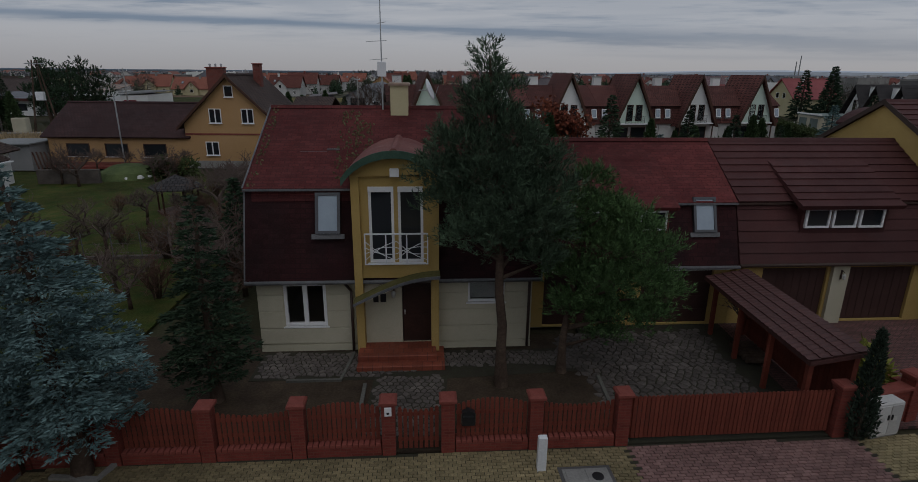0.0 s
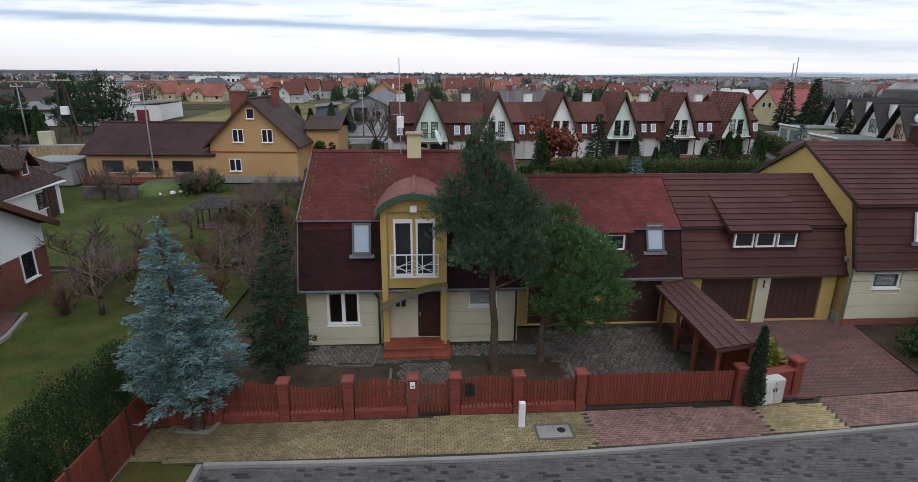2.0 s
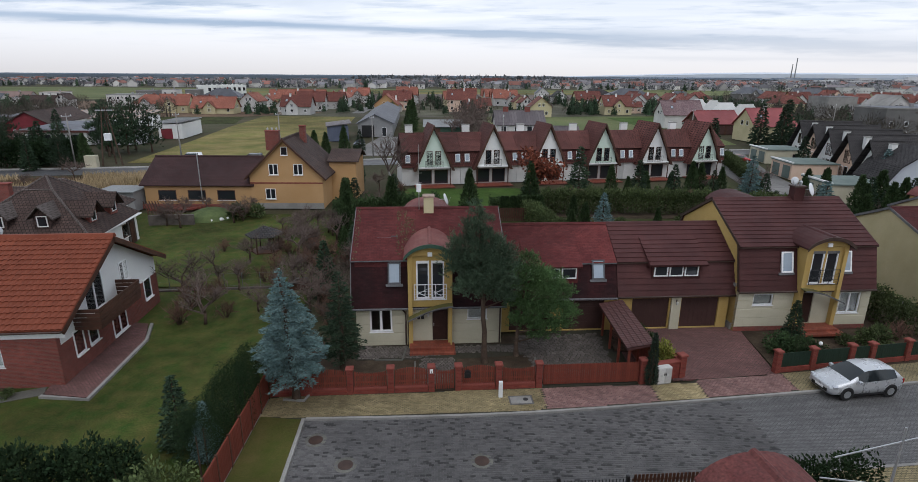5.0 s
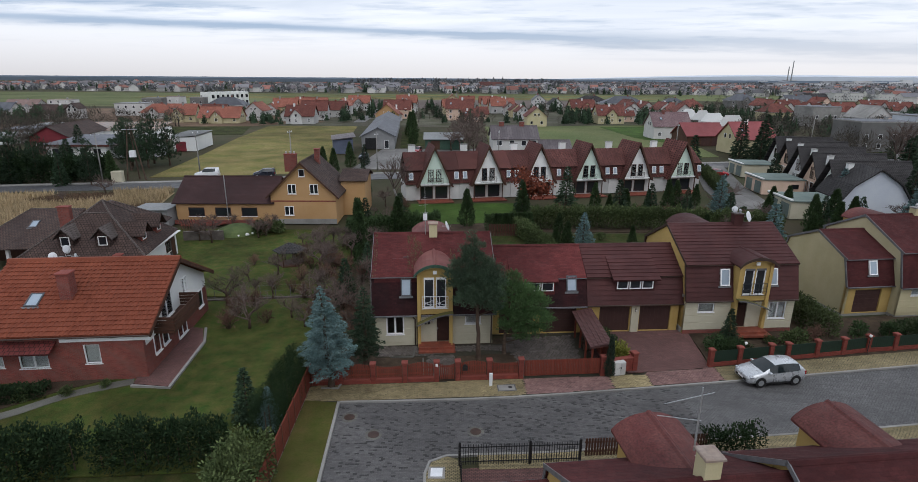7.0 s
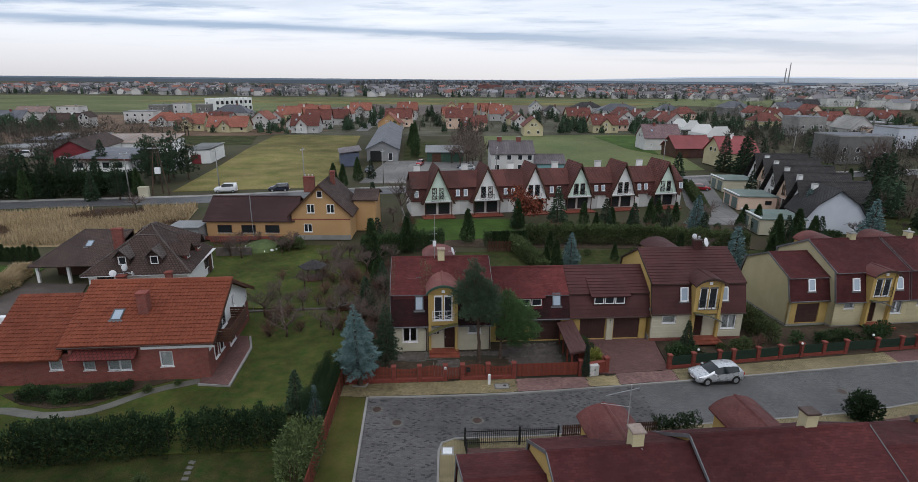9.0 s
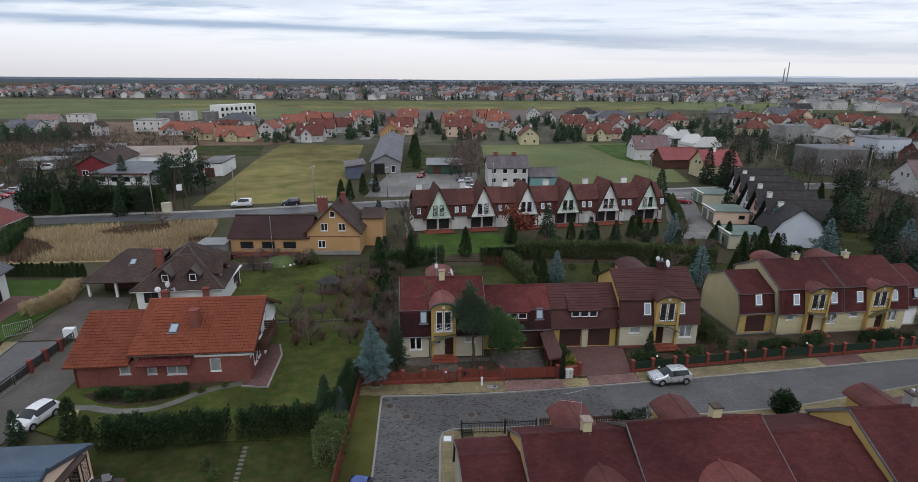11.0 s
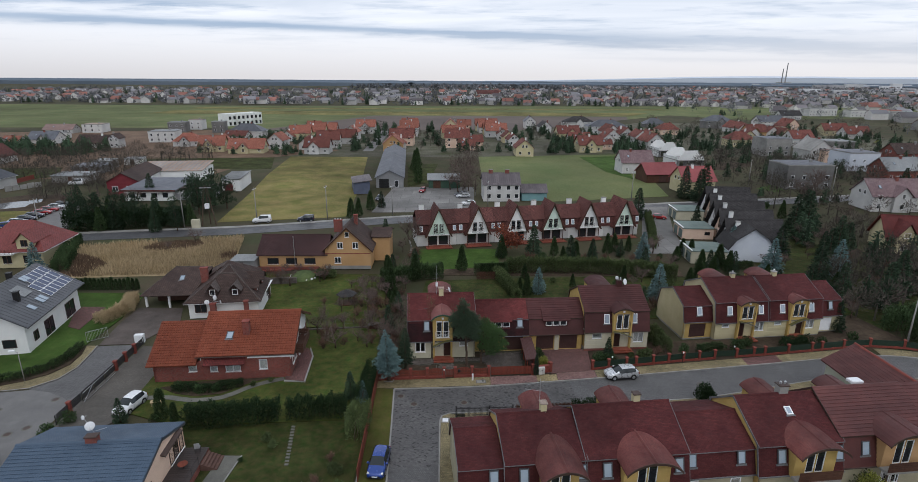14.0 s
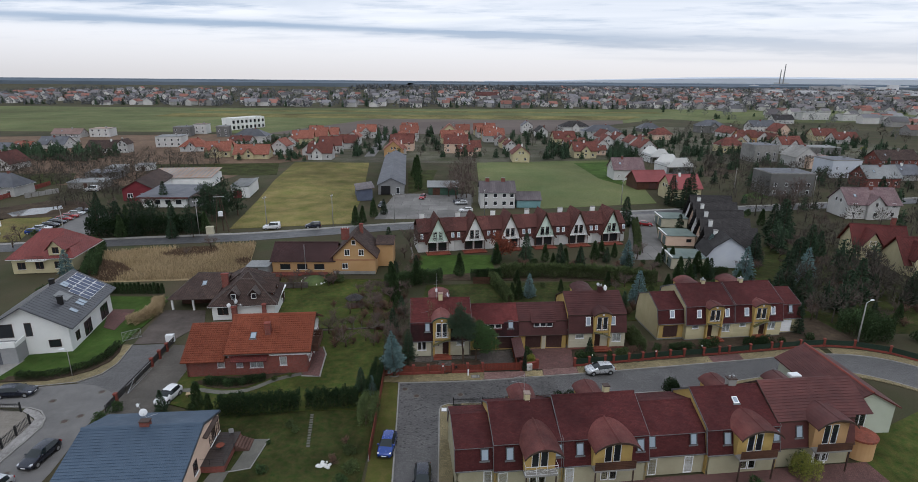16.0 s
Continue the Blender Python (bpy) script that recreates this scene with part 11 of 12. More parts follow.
def car(name, x, y, rz, paint_mat, label, L=4.3, W=1.76, H=1.46, z=-0.1, estate=False, van=False):
    """A small car, its nose towards -x of its own frame."""
    c_ = thing(name, x, y, z, rz, label, "car")
    hl = L / 2
    sx, sy, sz = L / 4.3, W / 1.76, H / 1.46
    st = [(-2.15, 0.52, 0.38, 0.56, 0.60, 0.40), (-2.11, 0.70, 0.27, 0.63, 0.68, 0.55), (-1.95, 0.82, 0.21, 0.70, 0.77, 0.64), (-1.6, 0.87, 0.2, 0.79, 0.88, 0.69), (-1.2, 0.88, 0.2, 0.86, 0.96, 0.71), (-1.08, 0.88, 0.2, 0.89, 0.99, 0.72),
          (-0.62, 0.88, 0.2, 0.90, 1.22, 0.66), (-0.22, 0.88, 0.2, 0.91, 1.40, 0.60), (0.0, 0.88, 0.2, 0.92, 1.44, 0.60), (0.34, 0.88, 0.2, 0.93, 1.46, 0.60), (0.42, 0.88, 0.2, 0.93, 1.46, 0.60), (1.0, 0.88, 0.2, 0.96, 1.45, 0.59), (1.3, 0.87, 0.2, 0.98, 1.43, 0.58),
          (1.62, 0.86, 0.2, 1.0, 1.38, 0.56), (1.98, 0.84, 0.22, 0.98, 1.08, 0.62), (2.08, 0.78, 0.28, 0.86, 0.95, 0.60), (2.15, 0.62, 0.40, 0.72, 0.78, 0.48)]
    if van or estate:
        st = [(a, b, c, d, (1.47 if a > -0.3 and a < 2.0 else e_), f_) for a, b, c, d, e_, f_ in st]
    ring = 13
    vs = []
    for a, b, c, d, e_, f_ in st:
        half = [(0.0, c), (0.8 * b, c), (b * 0.98, c + 0.1), (b, (c + d) / 2), (b * 0.965, d), (f_, e_ - 0.05 * min(1, (e_ - d) / 0.3)), (f_ * 0.55, e_)]
        vs += [(a * sx, q * sy, z_ * sz) for q, z_ in half] + [(a * sx, -q * sy, z_ * sz) for q, z_ in half[:0:-1]]
    body, glass_ = [], []
    for k in range(len(st) - 1):
        for i in range(ring):
            f_ = (k * ring + i, k * ring + (i + 1) % ring, (k + 1) * ring + (i + 1) % ring, (k + 1) * ring + i)
            side, over = i in (4, 8), i in (5, 6, 7)
            is_glass = (side and k in (6, 7, 8, 9, 10, 11, 12)) or (over and (k in (5, 6) or (k == 13 and not van)))
            (glass_ if is_glass else body).append(f_)
    n_ = len(st)
    body += [tuple(range(ring))[::-1], tuple(range((n_ - 1) * ring, n_ * ring))]
    part("body", Mesh().add(vs, body).weld(), paint_mat, c_, smooth=True)
    panes = {"windscreen": [], "rear_window": [], "side_window": [], "other_side": []}
    for f_ in glass_:
        k, i = divmod(f_[0], ring)
        panes["side_window" if i == 4 else "other_side" if i == 8 else "rear_window" if k > 9 else "windscreen"].append(f_)
    for nm_, fs_ in panes.items():
        used = sorted({i for f_ in fs_ for i in f_})
        if used:
            at_ = {v: i for i, v in enumerate(used)}
            part("side_window" if nm_ == "other_side" else nm_, Mesh().add([vs[i] for i in used], [tuple(at_[i] for i in f_) for f_ in fs_]), M["carglass"], c_, smooth=True)
    c = c_
    far = y > 60
    for sg in (-1, 1):
        if not far:
            part("mirror", Mesh().cbox(-0.72, -0.58, sg * (W / 2 + 0.06) - 0.09, sg * (W / 2 + 0.06) + 0.09, 0.92, 1.06, 0.03), paint_mat, c)
        part("headlight", Mesh().cbox(-hl + 0.12, -hl + 0.5, sg * (W / 2 - 0.2) - 0.14, sg * (W / 2 - 0.2) + 0.13, 0.62, 0.78, 0.06), M["headlamp"], c)
        part("tail_light", Mesh().cbox(hl - 0.3, hl - 0.06, sg * (W / 2 - 0.16) - 0.1, sg * (W / 2 - 0.16) + 0.1, 0.72, 0.96, 0.03), M["taillamp"], c)
        if not far:
            part("door_line", Mesh().box(-0.35, -0.335, sg * (W / 2 - 0.006) - 0.006, sg * (W / 2 - 0.006) + 0.006, 0.35, 0.86), M["black"], c)
        if not far:
            part("sill", Mesh().box(-hl + 1.15, hl - 1.05, sg * (W / 2 - 0.02) - 0.02, sg * (W / 2 - 0.02) + 0.025, 0.2, 0.28), M["black"], c)
        for wx in (-hl + 0.85, hl - 0.78):
            wl_ = part("wheel", cached("tyre", lambda: Mesh().lathe([(0.2, -0.1), (0.3, -0.1), (0.315, -0.06), (0.315, 0.06), (0.3, 0.1), (0.2, 0.1)], 20).data("tyre", M["tyre"])), None, c, m=pose(wx, sg * (W / 2 - 0.08), 0.315, 90, 0, 0))
            part("rim", cached("rim", lambda: Mesh().lathe([(0.03, -0.112), (0.2, -0.104), (0.2, 0.104), (0.03, 0.112)], 14).data("rim", M["steel"])), None, wl_)
            if not far:
                part("arch", Mesh().tube((wx, sg * (W / 2 - 0.02), 0.33), (wx, sg * (W / 2 + 0.004), 0.33), 0.37, n=18), M["black"], c)
    part("grille", Mesh().box(-hl - 0.006, -hl + 0.05, -0.5, 0.5, 0.34, 0.5), M["black"], c)
    for xx in (-hl - 0.012, hl + 0.012):
        part("plate_bar", Mesh().box(xx - 0.008, xx + 0.008, -0.26, 0.26, 0.42, 0.53), M["pvc"], c)
    return c


car("car", 20.15, 10.95, 8.5, M["silver"], "silver hatchback half on the pavement", 4.1, 1.76, 1.48, -0.06)
car("car", -7.55, -5.9, 86, M["bluecar"], "small bright blue hatchback on the grass verge", 3.9, 1.68, 1.45, 0.02)
car("car", -3.3, -11.3, 92, M["darkcar"], "dark car at the kerb of the side street", 4.3)
car("car", -56.5, 4.4, 188, M["darkcar"], "dark saloon parked on the curve", 4.5, 1.8, 1.42)
car("car", -44.6, -7.8, 86, M["darkcar"], "dark blue car along the street", 4.4, 1.78, 1.42)
car("car", -45.5, -13.4, 80, M["silver"], "silver car along the street", 4.3)
car("car", -36.6, 3.6, 80, M["whitecar"], "white and black car on the brick house drive", 3.8, 1.7, 1.5)
car("van", -49.8, 84.5, 10, M["whitecar"], "small white delivery van by the cross street", 4.6, 1.8, 1.95, -0.08, van=True)
car("car", -39.2, 86.2, 10, M["darkcar"], "dark off-road car by the cross street", 4.3, 1.8, 1.7, -0.08, True)
car("car", -11.85, 124.5, 80, M["redcar"], "red car on the concrete yard", z=-0.06)
car("car", -24.0, 112, 85, M["darkcar"], "dark car at the yard's edge", z=-0.06)
car("car", 1.2, 116, 5, M["silver"], "silver car on the concrete yard", z=-0.06)
car("car", 0.6, 118.6, 5, M["darkcar"], "dark car on the concrete yard", z=-0.06)
car("car", 2.6, 106, 8, M["whitecar"], "white car by the terrace", z=-0.06)
car("car", 52.8, 91, 170, M["redcar"], "small red car in the garage yard", 3.8, 1.66, 1.45, -0.06)
for i, k in enumerate(("darkcar", "silver", "redcar", "redcar", "darkcar", "darkcar", "silver", "bluecar")):
    car("car", -111.6 + i * 0.4, 101.5 - i * 3.3, 196, M[k], "parked car in a roadside row", z=-0.08)
car("van", -128.4, 132, 5, M["whitecar"], "white van parked in a yard", 5.2, 1.95, 2.1, -0.08, van=True)
wfn = thing("street_fence", -148.1, 113.3, 0, 94.5, "red-brown fence of panels along a yard", "fence")
for i in range(12):
    part("panel", cached("wpanel", lambda: Mesh().cbox(0.05, 2.35, -0.04, 0.04, 0, 1.5, 0.02).data("panel", M["coping"])), None, wfn, m=Matrix.Translation((i * 2.45, 0, 0)))
cpx = thing("concrete_panels", -142.5, 119.5, 0, 62, "stack of pale concrete fence slabs", "slabs")
for i in range(5):
    part("slab", Mesh().cbox(i * 2.1, i * 2.1 + 1.9, -0.1, 0.1, 0, 1.7 - 0.1 * (i % 3), 0.02), M["concrete"], cpx)

# ---- poles, lamps, garden things ----


def pole(x, y, h, label="grey concrete utility pole", arm=0.0, lamp=False, rz=0.0, r=0.14):
    p = thing("street_lamp" if lamp else "utility_pole", x, y, 0, rz, label, "street lamp" if lamp else "pole")
    part("shaft", Mesh().tube((0, 0, -0.1), (0, 0, h), r, r * 0.55, 8), M["concrete"], p, smooth=True)
    if arm:
        part("arm", Mesh().tube((0, 0, h - 0.05), (arm, 0, h + 0.25), 0.04, n=6), M["steel"], p)
        part("lamp_head", Mesh().cbox(arm - 0.1, arm + 0.55, -0.13, 0.13, h + 0.2, h + 0.36, 0.04), M["whitesteel"], p)
    else:
        part("crossarm", Mesh().box(-0.8, 0.8, -0.05, 0.05, h - 0.5, h - 0.4), M["steel"], p)
        for i in (-0.7, 0, 0.7):
            part("insulator", Mesh().lathe([(0.04, h - 0.4), (0.06, h - 0.3), (0.03, h - 0.2)], 8, (i, 0)), M["pvc"], p)
    return p


pole(62.2, 19.3, 7.3, "tall concrete street lamp at the bend", 0.9, True, 20)
pole(-52.5, 9.0, 3.8, "slim grey street lamp post", 0.35, True, 200, 0.07)
for x, y, h in ((-66.8, 79, 9), (-50.9, 84, 9), (-34, 87.5, 9), (53, 116, 8.5), (100.4, 138.6, 9), (-95, 70, 9), (8, 101, 8), (120, 124, 9), (-18, 94, 8)):
    pole(x, y, h, rz=random.uniform(0, 90))
tp = thing("transformer_pylon", -61.5, 80.8, 0, 12, "leaning wooden transformer pylon with a steel box", "pylon")
for a, b in (((-1.6, 0, 0), (-0.3, 0, 10)), ((1.6, 0, 0), (0.3, 0, 10)), ((0, 1.6, 0), (0, 0.2, 10))):
    part("leg", Mesh().tube(a, b, 0.15, 0.09, 7), M["bark"], tp)
part("crossarm", Mesh().box(-1.3, 1.3, -0.06, 0.06, 9.4, 9.55), M["steel"], tp)
part("transformer", Mesh().cbox(-0.5, 0.5, -0.45, 0.25, 4.4, 5.6, 0.06), M["whitesteel"], tp)
kb = thing("utility_cabinet", -64.0, 79.2, 0, 10, "pale electrical cabinet at the roadside", "cabinet")
part("body", Mesh().cbox(-0.9, 0.9, -0.6, 0.6, 0, 2.0, 0.05), M["cream"], kb)
part("door", Mesh().cbox(-0.8, 0.8, -0.62, -0.6, 0.15, 1.85, 0.01), M["cream"], kb)
gz = thing("garden_gazebo", -18.3, 33.4, 0, 12, "small dark timber gazebo with shingle roof", "gazebo")
for a in range(6):
    an = a * math.pi / 3
    part("post", Mesh().tube((1.2 * math.cos(an), 1.2 * math.sin(an), 0), (1.2 * math.cos(an), 1.2 * math.sin(an), 1.6), 0.06, n=6), M["darkwood"], gz)
part("roof", Mesh().lathe([(1.7, 1.55), (1.7, 1.62), (0.05, 2.35)], 6), M["char"], gz)
part("floor", Mesh().lathe([(1.35, 0), (1.35, 0.1)], 6), M["darkwood"], gz)
gr = thing("stone_grill", -12.6, 24.2, 0, 20, "low dark stone planter on the lawn's edge", "planter")
part("base", Mesh().cbox(-0.7, 0.7, -0.4, 0.4, 0, 0.55, 0.06), M["darkwood"], gr)
part("top", Mesh().cbox(-0.78, 0.78, -0.46, 0.46, 0.55, 0.65, 0.03), M["stone"], gr)
part("bowl", Mesh().lathe([(0.15, 0.65), (0.2, 0.8), (0.17, 0.8)], 8), M["stone"], gr)
wfe = thing("wire_fence", -24.5, 23.0, 0, 7.0, "thin wire fence on green posts across the garden", "fence")
for k in range(11):
    part("wire_post", cached("wpost", lambda: Mesh().tube((0, 0, 0), (0, 0, 1.3), 0.025, n=6).data("wire_post", M["gutter"])), None, wfe, m=Matrix.Translation((k * 1.3, 0, 0)))
for z in (0.3, 0.75, 1.25):
    part("wire", Mesh().tube((0, 0, z), (13.0, 0, z), 0.006, n=4), M["gutter"], wfe)
step_rng = np.random.default_rng(3)
for k in range(13):
    u = k / 12
    ss = thing("stepping_stone", -17.5 + 1.05 * u, 0.3 - 5.9 * u, 0, float(step_rng.uniform(-15, 15)), "pale rectangular stepping stone in the lawn", "stepping stone", "stepping stones")
    part("stone", cached("sstone", lambda: Mesh().cbox(-0.2, 0.2, -0.13, 0.13, -0.02, 0.05, 0.02).data("stone", M["greyslab"])), None, ss)
rk = thing("rock_pile", -13.9, -8.7, 0, 0, "small heap of white stones in the garden", "rocks")
for k in range(22):
    a, q = step_rng.uniform(0, 6.28), step_rng.uniform(0, 0.9)
    s = step_rng.uniform(0.12, 0.26)
    part("rock", cached("rock", lambda: Mesh().lathe([(0.5, -0.3), (1.0, 0.05), (0.7, 0.6), (0.2, 0.8)], 6).data("rock", M["white"])), None, rk, m=pose(q * math.cos(a), q * math.sin(a) * 0.6, 0.05, float(step_rng.uniform(-20, 20)), 0, float(step_rng.uniform(0, 360))) @ Matrix.Scale(s, 4))
gp2 = thing("rock_garden", -28.6, 45.4, 0, 0, "rock garden mound with grey-green plants", "rock garden")
part("mound", Mesh().lathe([(2.6, 0), (2.2, 0.5), (1.2, 0.95), (0.2, 1.1)], 14), M["olive"], gp2)
for k in range(16):
    a = step_rng.uniform(0, 6.28)
    part("rock", CACHE["rock"], None, gp2, m=pose(2.4 * math.cos(a), 2.2 * math.sin(a), 0.1, 0, 0, float(step_rng.uniform(0, 360))) @ Matrix.Scale(float(step_rng.uniform(0.2, 0.4)), 4))
rb = thing("timber_stack", -34.5, 48.0, 0, 5, "stack of red-painted beams before the yellow house", "timber")
for k in range(4):
    part("beam", Mesh().box(-2.6 + k * 0.3, 2.4 + k * 0.2, k * 0.25, k * 0.25 + 0.18, 0.1, 0.3), M["coping"], rb)
nw = thing("slatted_fence", 3.2, 44.5, 0, 3, "dark slatted garden fence", "fence")
for k in range(28):
    part("slat", cached("nws", lambda: Mesh().cbox(0, 0.14, -0.012, 0.012, 0, 1.5, 0.01).data("slat", M["darkwood"])), None, nw, m=Matrix.Translation((k * 0.2, 0, 0.05)))
part("rail", Mesh().box(0, 5.6, 0.012, 0.05, 0.4, 0.48), M["darkwood"], nw)
bd = thing("billboard", -117.5, 76, 0, 60, "white roadside board on posts", "sign")
part("panel", Mesh().box(-2, 2, -0.05, 0.05, 2.0, 4.2), M["pvc"], bd)
part("post", Mesh().box(-1.5, -1.3, 0.05, 0.2, 0, 4), M["steel"], bd)
part("post", Mesh().box(1.3, 1.5, 0.05, 0.2, 0, 4), M["steel"], bd)
tbl = thing("garden_bench", -34.0, 4.2, 0, 20, "pale wooden garden bench", "bench")
part("seat", Mesh().cbox(-0.6, 0.6, -0.3, 0.3, 0.42, 0.48, 0.01), M["reed"], tbl)
for a in (-0.5, 0.45):
    part("leg", Mesh().box(a, a + 0.06, -0.25, 0.25, 0, 0.42), M["reed"], tbl)

# reeds and dry weeds on the waste ground
rr = np.random.default_rng(77)


def inside(poly, p):
    x, y = p
    c = False
    for (xa, ya), (xb, yb) in zip(poly, poly[1:] + poly[:1]):
        if (ya > y) != (yb > y) and x < (xb - xa) * (y - ya) / (yb - ya) + xa:
            c = not c
    return c


REED = [(-73, 44), (-43, 47), (-49, 70), (-82, 62)]
for mat, n, ln, lbl, sel in (("reed", 14000, 1.5, "tall straw-coloured dry reeds", True), ("reed2", 6000, 0.9, "low brown dry weeds", False)):
    pts = []
    while len(pts) < n:
        p = (rr.uniform(-82, -43), rr.uniform(44, 70))
        patch = noise.noise(Vector((p[0] * 0.09, p[1] * 0.12, 1.7))) > -0.12
        if inside(REED, p) and patch == sel:
            pts.append((p[0], p[1], -0.06))
    m = Mesh()
    blades(m, pts, np.column_stack([rr.normal(size=n) * 0.25, rr.normal(size=n) * 0.25, np.ones(n)]), ln * rr.uniform(0.6, 1.1, n), 0.12, rr)
    solid("reeds" if sel else "dry_weeds", m, M[mat], lbl, "reeds", "stuff")

# ---- far village, woods, horizon ----
fr = np.random.default_rng(91)


def far_houses(n, area, name, label, size=(9, 15)):
    """Houses too small and too many to count, joined: walls with window bands in one object, roofs in another."""
    wm, rm, redm, glass = Mesh(), Mesh(), Mesh(), Mesh()
    for _ in range(n):
        x, y = area(fr)
        a = fr.uniform(-0.3, 0.3) + (math.pi / 2 if fr.random() < 0.4 else 0)
        w, d = fr.uniform(*size), fr.uniform(8, 11)
        e, r = fr.uniform(3, 6), fr.uniform(2.5, 4.2)
        ca, sa = math.cos(a), math.sin(a)

        def T(p, q, z):
            return (x + p * ca - q * sa, y + p * sa + q * ca, z)
        hw, hd = w / 2, d / 2
        wm.add([T(-hw, -hd, -0.1), T(hw, -hd, -0.1), T(hw, hd, -0.1), T(-hw, hd, -0.1), T(-hw, -hd, e), T(hw, -hd, e), T(hw, hd, e), T(-hw, hd, e), T(-hw, 0, e + r - 0.2), T(hw, 0, e + r - 0.2)],
               [(0, 1, 5, 4), (2, 3, 7, 6), (1, 2, 6, 9, 5), (3, 0, 4, 8, 7)])
        for q, s in ((-hd - 0.08, 1), (hd + 0.08, 1)):
            for j in range(int(w / 3.2)):
                p = -hw + 1.2 + j * 3.1
                for z in ((0.9,) if e < 4.4 else (0.9, 3.3)):
                    glass.add([T(p, q, z), T(p + 1.5, q, z), T(p + 1.5, q, z + 1.4), T(p, q, z + 1.4)], [(0, 1, 2, 3)])
        o = 0.5
        (redm if fr.random() < 0.32 else rm).add([T(-hw - o, -hd - o, e - 0.3), T(hw + o, -hd - o, e - 0.3), T(hw + o, 0, e + r), T(-hw - o, 0, e + r), T(hw + o, hd + o, e - 0.3), T(-hw - o, hd + o, e - 0.3)], [(0, 1, 2, 3), (3, 2, 4, 5)])
    solid(name, wm, M["farmix"], "walls of many small distant houses", "houses", "stuff")
    solid(name, rm, M["farroof"], label, "houses", "stuff")
    solid(name, redm, M["farred"], "weathered red roofs of distant houses", "houses", "stuff")
    solid(name, glass, M["glass"] if "glass" in M else M["farroof"], "dark windows of distant houses", "houses", "stuff")


far_houses(620, lambda g: (g.uniform(-900, 900), 690 + g.uniform(0, 1) ** 1.6 * 700), "far_village", "brown and grey roofs of a distant village")
far_houses(200, lambda g: (g.uniform(330, 1000), g.uniform(330, 700)), "far_village", "roofs of a distant eastern estate")
far_houses(420, lambda g: (g.uniform(-100, 1700), g.uniform(1250, 2150)), "far_village", "roofs of the town towards the horizon")
far_houses(40, lambda g: (g.uniform(-700, -300), g.uniform(160, 290)), "far_village", "roofs of a distant western estate")


def far_blocks():
    m = Mesh()
    for k in range(16):
        x, y = 1500 + fr.uniform(-250, 500), 2300 + fr.uniform(-250, 250)
        w, h = fr.uniform(30, 80), fr.uniform(10, 22)
        m.box(x, x + w, y, y + 14, 0, h)
    for k in range(40):
        x, y = fr.uniform(900, 1700), fr.uniform(1150, 1700)
        m.box(x, x + fr.uniform(25, 70), y, y + 15, 0, fr.uniform(6, 12))
    solid("far_blocks", m, M["farblock"], "pale blocks of flats far away", "buildings", "stuff")


far_blocks()
ch = thing("power_station", 1945, 3400, 0, 0, "distant power station with two tall chimneys", "power station")
part("boiler_house", Mesh().box(-10, 60, 0, 40, 0, 20), M["farblock"], ch)
for dx, h in ((0, 95), (22, 128)):
    part("chimney", Mesh().tube((dx, 0, 0), (dx, 0, h), 4.0, 2.4, 10), M["greyw"], ch)
rc = thing("red_hall", 55, 1000, 0, 5, "long hall with a red roof in the far village", "hall")
gable_parts(rc, 40, 24, 6, 12, "farmix", "tile_d", 0.8, "x", -22)


def far_wood(name, n, area, hgt, label, mat="farwood", leaf=(2.5, 4.5), k=9):
    """Woods and garden trees too far off to tell apart: tufts of many coarse leaves."""
    m = Mesh()
    base, way = [], []
    for _ in range(n):
        x, y = area(fr)
        h = fr.uniform(*hgt)
        z = fr.uniform(0, 0.75, k) * h
        base += [(x + fr.normal() * h * 0.16, y + fr.normal() * h * 0.16, float(q)) for q in z]
        way += [(fr.normal() * 0.6, fr.normal() * 0.6, 0.9) for _ in range(k)]
    k = len(base)
    blades(m, base, way, fr.uniform(*leaf, k), fr.uniform(leaf[0] * 0.5, leaf[1] * 0.6, k), fr)
    return solid(name, m, M[mat], label, "trees", "stuff")


far_wood("far_trees", 3600, lambda g: (g.uniform(-1000, 1000), 670 + g.uniform(0, 1) ** 1.4 * 800), (5, 11), "bare and evergreen trees of the distant village", leaf=(1.5, 3.2), k=16)
far_wood("far_trees", 900, lambda g: (g.uniform(-100, 1700), g.uniform(1350, 2200)), (7, 13), "trees of the town towards the horizon", leaf=(3.5, 6), k=9)
far_wood("far_trees", 170, lambda g: (-300 + g.uniform(0, 1) * 600, 1480 + g.uniform(0, 200)), (12, 18), "strip of distant woodland", leaf=(6, 10))


